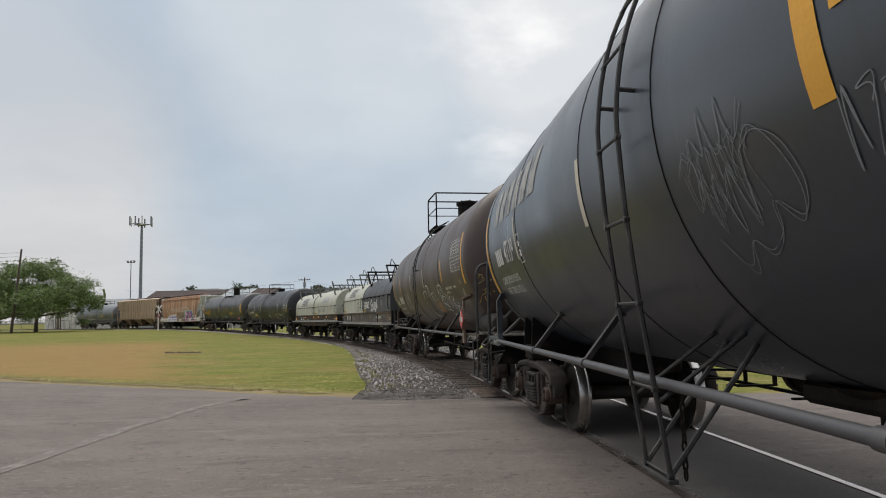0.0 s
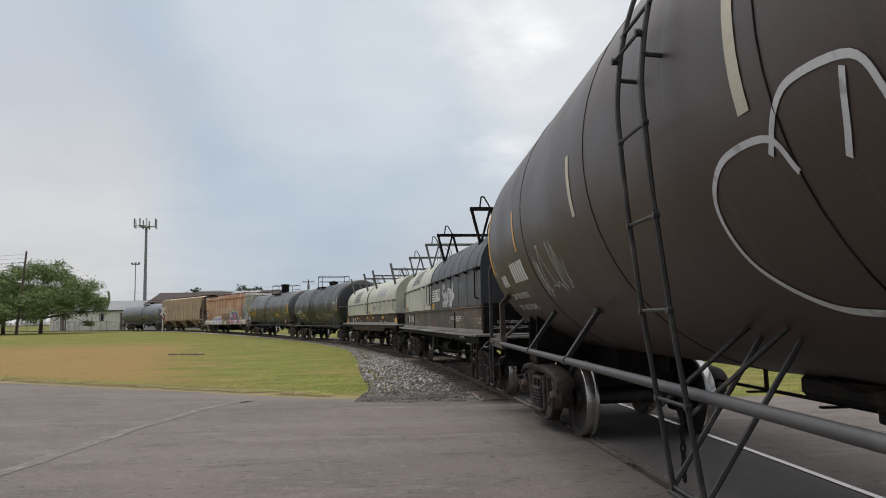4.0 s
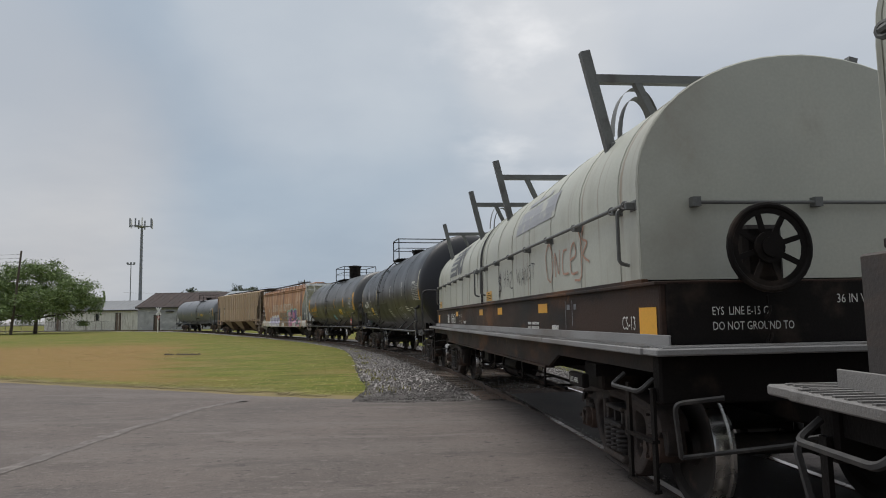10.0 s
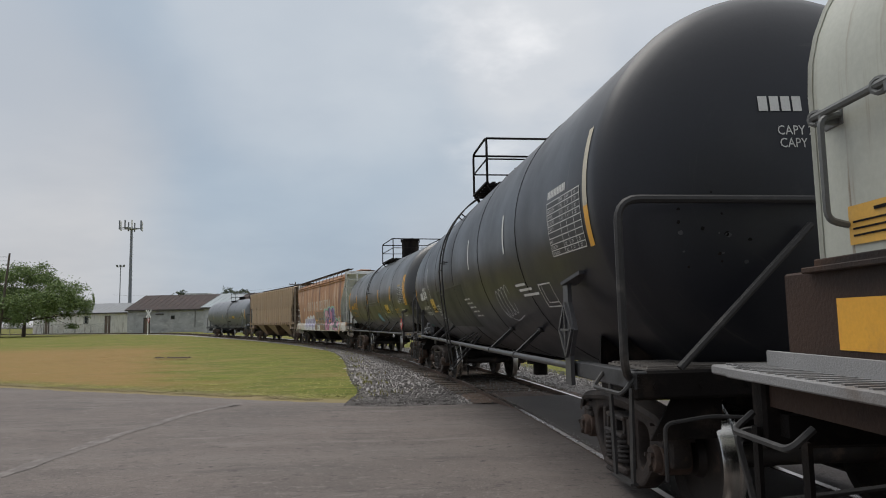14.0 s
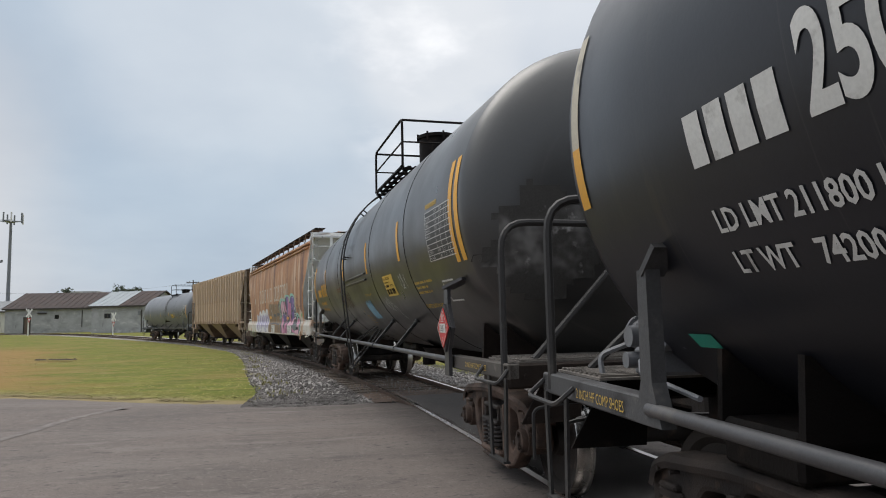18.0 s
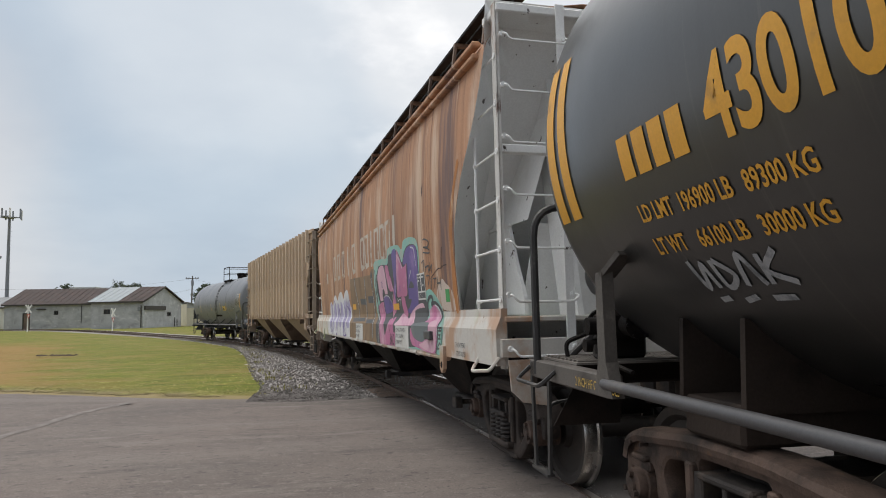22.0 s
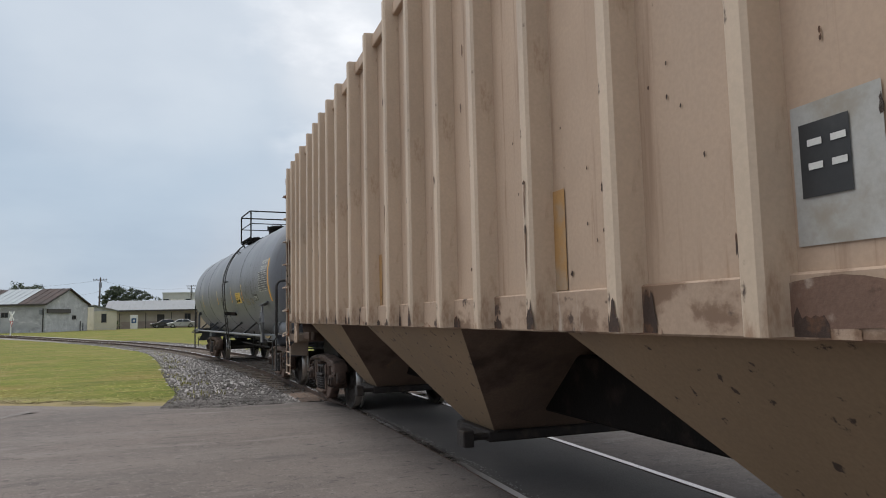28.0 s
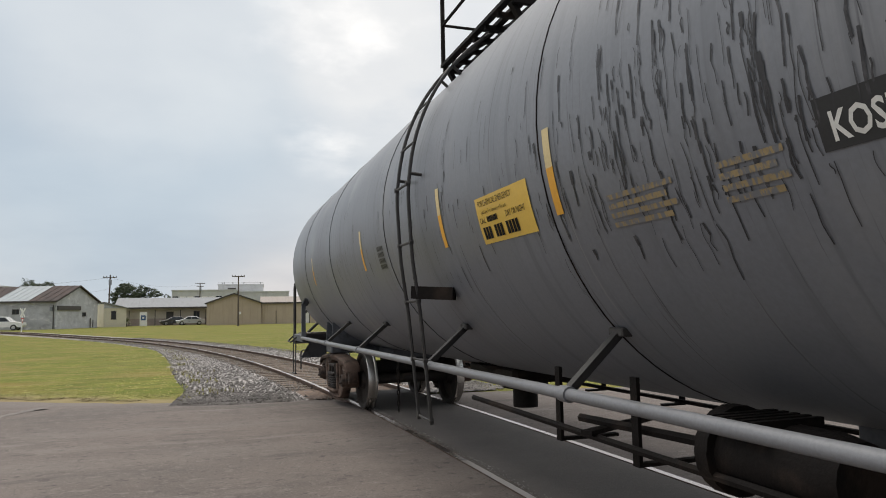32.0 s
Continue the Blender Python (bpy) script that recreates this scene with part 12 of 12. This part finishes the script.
c = away((-41.3, 71), 1.43)
tree("broad green mesquite tree with a ragged crown", c.x - 0.6, c.y, 7.4, 10.6, 5, 46000, m_leaf, 0.34, 0.30, 0.10)
c2 = away((-46.5, 71), 1.43)
tree("green mesquite tree beside a leaning pole", c2.x - 0.6, c2.y + 3, 6.2, 9.4, 8, 32000, m_leaf, 0.34, 0.3, 0.12)
c3 = away((-50.5, 71), 1.46)
tree("dense green tree at the lawn's edge", c3.x, c3.y + 2, 5.0, 8.6, 18, 20000, m_leaf, 0.34, 0.3, 0.05)
tree("dark rounded oak tree behind the low store", -26.2, 148, 3.4, 8.6, 21, 15000, m_leaf_far, 0.4, 0.25, 0.3)
tree("dark oak tree behind the low store", -22.4, 149, 2.5, 7.6, 22, 9000, m_leaf_far, 0.4, 0.22, 0.3)
tree("small far tree behind the store roof", -19.4, 152, 1.4, 6.3, 23, 2600, m_leaf_far, 0.4, 0.15, 0.3)
tree("small dark tree behind the warehouse roof", -55.5, 152, 2.0, 8.9, 31, 4500, m_leaf_far, 0.4, 0.2, 0.3)
tree("dark tree behind the warehouse roof", -46.5, 155, 2.4, 9.6, 32, 5000, m_leaf_far, 0.4, 0.2, 0.3)
tree("dark tree behind the warehouse roof", -42.6, 153, 2.0, 9.2, 33, 4500, m_leaf_far, 0.4, 0.2, 0.3)
tree("low spreading tree behind the gabled warehouse", -38.0, 140, 3.0, 8.2, 34, 6000, m_leaf_far, 0.4, 0.2, 0.35)


def crossbuck(label, x, y, top, turn):
    z = ground_z(x, y)
    ob = thing("crossbuck_sign", label, "sign", "crossbuck signs")
    ob.matrix_world = pose(x, y, z, 0, 0, turn)
    h = top - z
    part("post", Shape().box(-0.06, -0.06, -0.2, 0.06, 0.06, h, 0.01), m_sign_white, ob)
    for sg in (1, -1):
        part("blade", Shape().bar((-0.55, -0.075 - 0.012 * sg, h - 0.5 - 0.5 * sg), (0.55, -0.075 - 0.012 * sg, h - 0.5 + 0.5 * sg), 0.02, 0.2, up=(0, 0, 1)), m_sign_white, ob)
    y0 = -0.09
    part("yield_plate", Shape().prism([(-0.36, h - 1.15), (0.36, h - 1.15), (0, h - 1.78)], y0, y0 + 0.015, 'XZ'), m_sign_red, ob)
    part("yield_field", Shape().prism([(-0.2, h - 1.24), (0.2, h - 1.24), (0, h - 1.59)], y0 - 0.004, y0 - 0.001, 'XZ'), m_sign_white, ob)


crossbuck("white crossbuck sign seen edge-on beside the line", -39.5, 96.0, 3.7, 75)
crossbuck("white crossbuck sign on a post by the line", -28.2, 92.6, 3.0, 80)


def fence():
    ob = thing("chain_link_fence", "sagging galvanised chain-link fence on steel posts", "fence")
    pts = [Vector(p) for p in ((-92, 117), (-53.0, 113.0))]
    L_ = (pts[1] - pts[0]).length
    d = (pts[1] - pts[0]).normalized()
    wire = Shape()
    n = int(L_ / 2.7)
    for i in range(n + 1):
        p = pts[0] + d * L_ * i / n
        z = ground_z(*p)
        part("post", Shape().cyl((p.x, p.y, z - 0.1), (p.x, p.y, z + 1.75), 0.035, 8), m_chain, ob)
    a, b = pts[0], pts[1]
    za, zb = ground_z(*a), ground_z(*b)
    part("top_rail", Shape().cyl((a.x, a.y, za + 1.72), (b.x, b.y, zb + 1.72), 0.025, 6), m_chain, ob)
    k = 0
    while k * 0.22 < L_:
        for sg in (1, -1):
            p = a + d * k * 0.22
            q = p + d * 1.65 * sg
            if 0 <= (q - a).dot(d) <= L_:
                z = za + (zb - za) * k * 0.22 / L_
                wire.add([(p.x, p.y, z + 0.05), (p.x, p.y, z + 0.065), (q.x, q.y, z + 1.7), (q.x, q.y, z + 1.685)], [(0, 1, 2, 3)])
        k += 1
    w = part("wire_mesh", wire, m_chain, ob)
    w["kind"] = "stuff"


fence()


PICKUP_WHEELS = []


def auto(name, label, x, y, turn, prof, glass, wheels, length, width, mat, r=0.34, category="car"):
    """A road vehicle: x along its length. prof: side outline; glass: side windows' outlines."""
    ob = thing(name, label, category)
    ob.matrix_world = pose(x, y, ground_z(x, y) + 0.02, 0, 0, turn)
    b = Shape()
    h = width / 2
    n = len(prof)
    vs = []
    for yy, tuck in ((-h, 0.10), (-h + 0.12, 0), (h - 0.12, 0), (h, 0.10)):
        for px, pz in prof:
            vs.append((px * (1 - 0.02 * (tuck > 0)), yy * (1 - 0.16 * max(0, (pz - 0.95)) / 0.6), pz - (0.04 if tuck and pz > 0.6 else 0)))
    fs = [tuple(range(n)), tuple(range(3 * n, 4 * n))[::-1]]
    for k in range(3):
        fs += [(k * n + i, k * n + (i + 1) % n, (k + 1) * n + (i + 1) % n, (k + 1) * n + i) for i in range(n)]
    b.add(vs, fs)
    part("body", b, mat, ob)
    for sg in (-1, 1):
        for g in glass:
            s = Shape()
            ring = [(px, sg * (h * (1 - 0.16 * max(0, pz - 0.95) / 0.6) + 0.006), pz) for px, pz in g]
            ring2 = [(px, sg * (h * (1 - 0.16 * max(0, pz - 0.95) / 0.6) - 0.05), pz) for px, pz in g]
            m = len(ring)
            s.add(ring + ring2, [tuple(range(m)), tuple(range(m, 2 * m))[::-1]] + [(i, (i + 1) % m, m + (i + 1) % m, m + i) for i in range(m)])
            part("window", s, m_dark_glass, ob)
        for wx in wheels:
            w = part("wheel", Shape().lathe([(r * 0.6, -0.11), (r * 0.94, -0.11), (r, -0.07), (r, 0.07), (r * 0.94, 0.11), (r * 0.6, 0.11)], (0, 0, 0), 'Y', 20), m_rubber, ob, at=pose(wx, sg * (h - 0.09), r))
            part("rim", Shape().lathe([(0, 0.06), (r * 0.5, 0.10), (r * 0.62, 0.10), (r * 0.62, -0.10), (0, -0.06)], (0, 0, 0), 'Y', 16), m_alloy, w)
            if name == "pickup_truck":
                PICKUP_WHEELS.append((w, wx, sg * (h - 0.09), r))
        part("headlight", Shape().box(length / 2 - 0.12, sg * (h - 0.45), 0.66, length / 2 + 0.01, sg * (h - 0.12), 0.80, 0.02), m_sign_white, ob)
        part("tail_light", Shape().box(-length / 2 - 0.01, sg * (h - 0.35), 0.72, -length / 2 + 0.1, sg * (h - 0.1), 0.92, 0.02), m_sign_red, ob)
    return ob


truck_prof = [(-2.8, 0.42), (2.6, 0.42), (2.75, 0.62), (2.7, 1.02), (1.45, 1.16), (0.75, 1.78), (-0.75, 1.82), (-0.95, 1.15), (-2.78, 1.12)]
pickup = auto("pickup_truck", "white pickup truck driving past the warehouse", -33.3, 101.5, 0, truck_prof, [[(1.25, 1.16), (0.68, 1.68), (0.05, 1.70), (0.05, 1.16)], [(-0.03, 1.16), (-0.03, 1.70), (-0.68, 1.71), (-0.82, 1.16)]], (-1.75, 1.75), 5.5, 1.95, m_car_white, 0.38, "pickup truck")
car_prof = [(-2.2, 0.3), (2.1, 0.3), (2.25, 0.5), (2.15, 0.78), (1.2, 0.95), (0.45, 1.40), (-0.9, 1.42), (-1.6, 1.0), (-2.2, 0.96), (-2.28, 0.6)]
car_glass = [[(1.05, 0.96), (0.42, 1.33), (-0.1, 1.35), (-0.1, 0.96)], [(-0.18, 0.96), (-0.18, 1.35), (-0.85, 1.35), (-1.35, 0.98)]]
auto("sedan", "black sedan parked before the low store", -14.9, 124.0, 196, car_prof, car_glass, (-1.35, 1.4), 4.5, 1.8, m_car_dark)
auto("sedan", "silver sedan parked before the low store", -12.2, 122.6, 190, car_prof, car_glass, (-1.35, 1.4), 4.5, 1.8, m_car_silver)


def store_sign():
    x, y = -19.4, 122.0
    ob = thing("standing_sign", "white standing sign with a blue panel", "sign")
    ob.matrix_world = pose(x, y, ground_z(x, y), 0, 0, 8)
    part("board", Shape().box(-0.55, -0.08, 0, 0.55, 0.08, 2.25, 0.03), m_sign_white, ob)
    part("panel", Shape().box(-0.36, -0.1, 0.95, 0.36, -0.083, 1.75), m_sign_blue, ob)
    part("emblem", Shape().box(-0.16, -0.106, 1.2, 0.16, -0.102, 1.5), m_sign_white, ob)


store_sign()


def palm_bush():
    x, y = -21.9, 121.5
    ob = thing("palm_bush", "dusty green palm bush by the low store", "shrub")
    ob.matrix_world = pose(x, y, ground_z(x, y))
    rnd = random.Random(4)
    part("stem", Shape().add(*cone((0, 0, -0.1), (0, 0, 0.7), 0.2, 0.15)), m_bark, ob)
    s = Shape()
    for i in range(60):
        a, e = rnd.uniform(0, 6.28), rnd.uniform(0.1, 1.45)
        L_ = rnd.uniform(1.0, 1.7)
        pts = [Vector((math.cos(a) * math.cos(e) * L_ * q, math.sin(a) * math.cos(e) * L_ * q, 0.7 + math.sin(e) * L_ * q - 0.75 * q * q)) for q in (0, .25, .5, .75, 1)]
        w = Vector((-math.sin(a), math.cos(a), 0))
        for k in range(4):
            b0, b1 = 0.13 * (1 - k / 4.2), 0.13 * (1 - (k + 1) / 4.2)
            s.add([pts[k] - w * b0, pts[k] + w * b0, pts[k + 1] + w * b1, pts[k + 1] - w * b1], [(0, 1, 2, 3)])
    part("fronds", s, m_palm, ob)


palm_bush()


def lawn_scraps():
    """A narrow heap of cut soil on the lawn."""
    rnd = random.Random(6)
    s = Shape()
    a, b = Vector((-14.0, 35.2)), Vector((-12.2, 34.5))
    for i in range(70):
        p = a.lerp(b, rnd.random()) + Vector((rnd.gauss(0, 0.04), rnd.gauss(0, 0.10)))
        r = rnd.uniform(0.03, 0.08)
        z = ground_z(*p) + 0.08
        s.add([(p.x + math.cos(k * 1.26) * r * 1.6, p.y + math.sin(k * 1.26) * r, z) for k in range(5)] + [(p.x, p.y, z + r)], [(k, (k + 1) % 5, 5) for k in range(5)])
    tagged(new("soil_heap", s.mesh("soil_heap", m_bark)), "thin dark strip of loose soil on the lawn", "soil", kind="stuff")


lawn_scraps()


# ---------------------------------------------------------------- what moves
def motions():
    times = [k * 0.5 for k in range(65)]
    for car, i in CARS:
        walk(car, [(t, car_pose(i, t)[0]) for t in times])
    for tr, i, off, y, front in TRUCKS:
        walk(tr, [(t, pose(off, y, 0, 0, 0, car_pose(i, t)[1 if front else 2])) for t in [k * 4.0 for k in range(9)]])
    fine = [k * 4 / 30 for k in range(240)] + [32.0]
    turns = [math.degrees(rolled(t) / WHEEL_R) for t in fine]
    for w, y in WHEELS:
        walk(w, [(t, pose(0, y, WHEEL_R, a % 360, 0, 0)) for t, a in zip(fine, turns)])
    # the pickup drives along the road behind the line and comes into view at the end
    speed, rows = 5.3, []
    for t in [0, 8, 16, 22, 26, 28] + [28.5 + 0.5 * k for k in range(8)]:
        x = -33.4 - speed * (32 - t)
        y = 101.8 + 10.5 * float(ease(-40, -54, x)) if x > -54 else 112.3
        ahead = 101.8 + 10.5 * float(ease(-40, -54, x + 0.5)) if x > -54 else 112.3
        rows.append((t, pose(x, y, ground_z(x, y) + 0.02, 0, 0, math.degrees(math.atan2(ahead - y, 0.5)))))
    walk(pickup, rows)
    late = [0.0] + [30.0 + 0.08 * k for k in range(26)]
    for w, wx, wy, r in PICKUP_WHEELS:
        walk(w, [(t, pose(wx, wy, r, 0, math.degrees(speed * (t - 30) / r) % 360 if t else 0, 0)) for t in late])


motions()
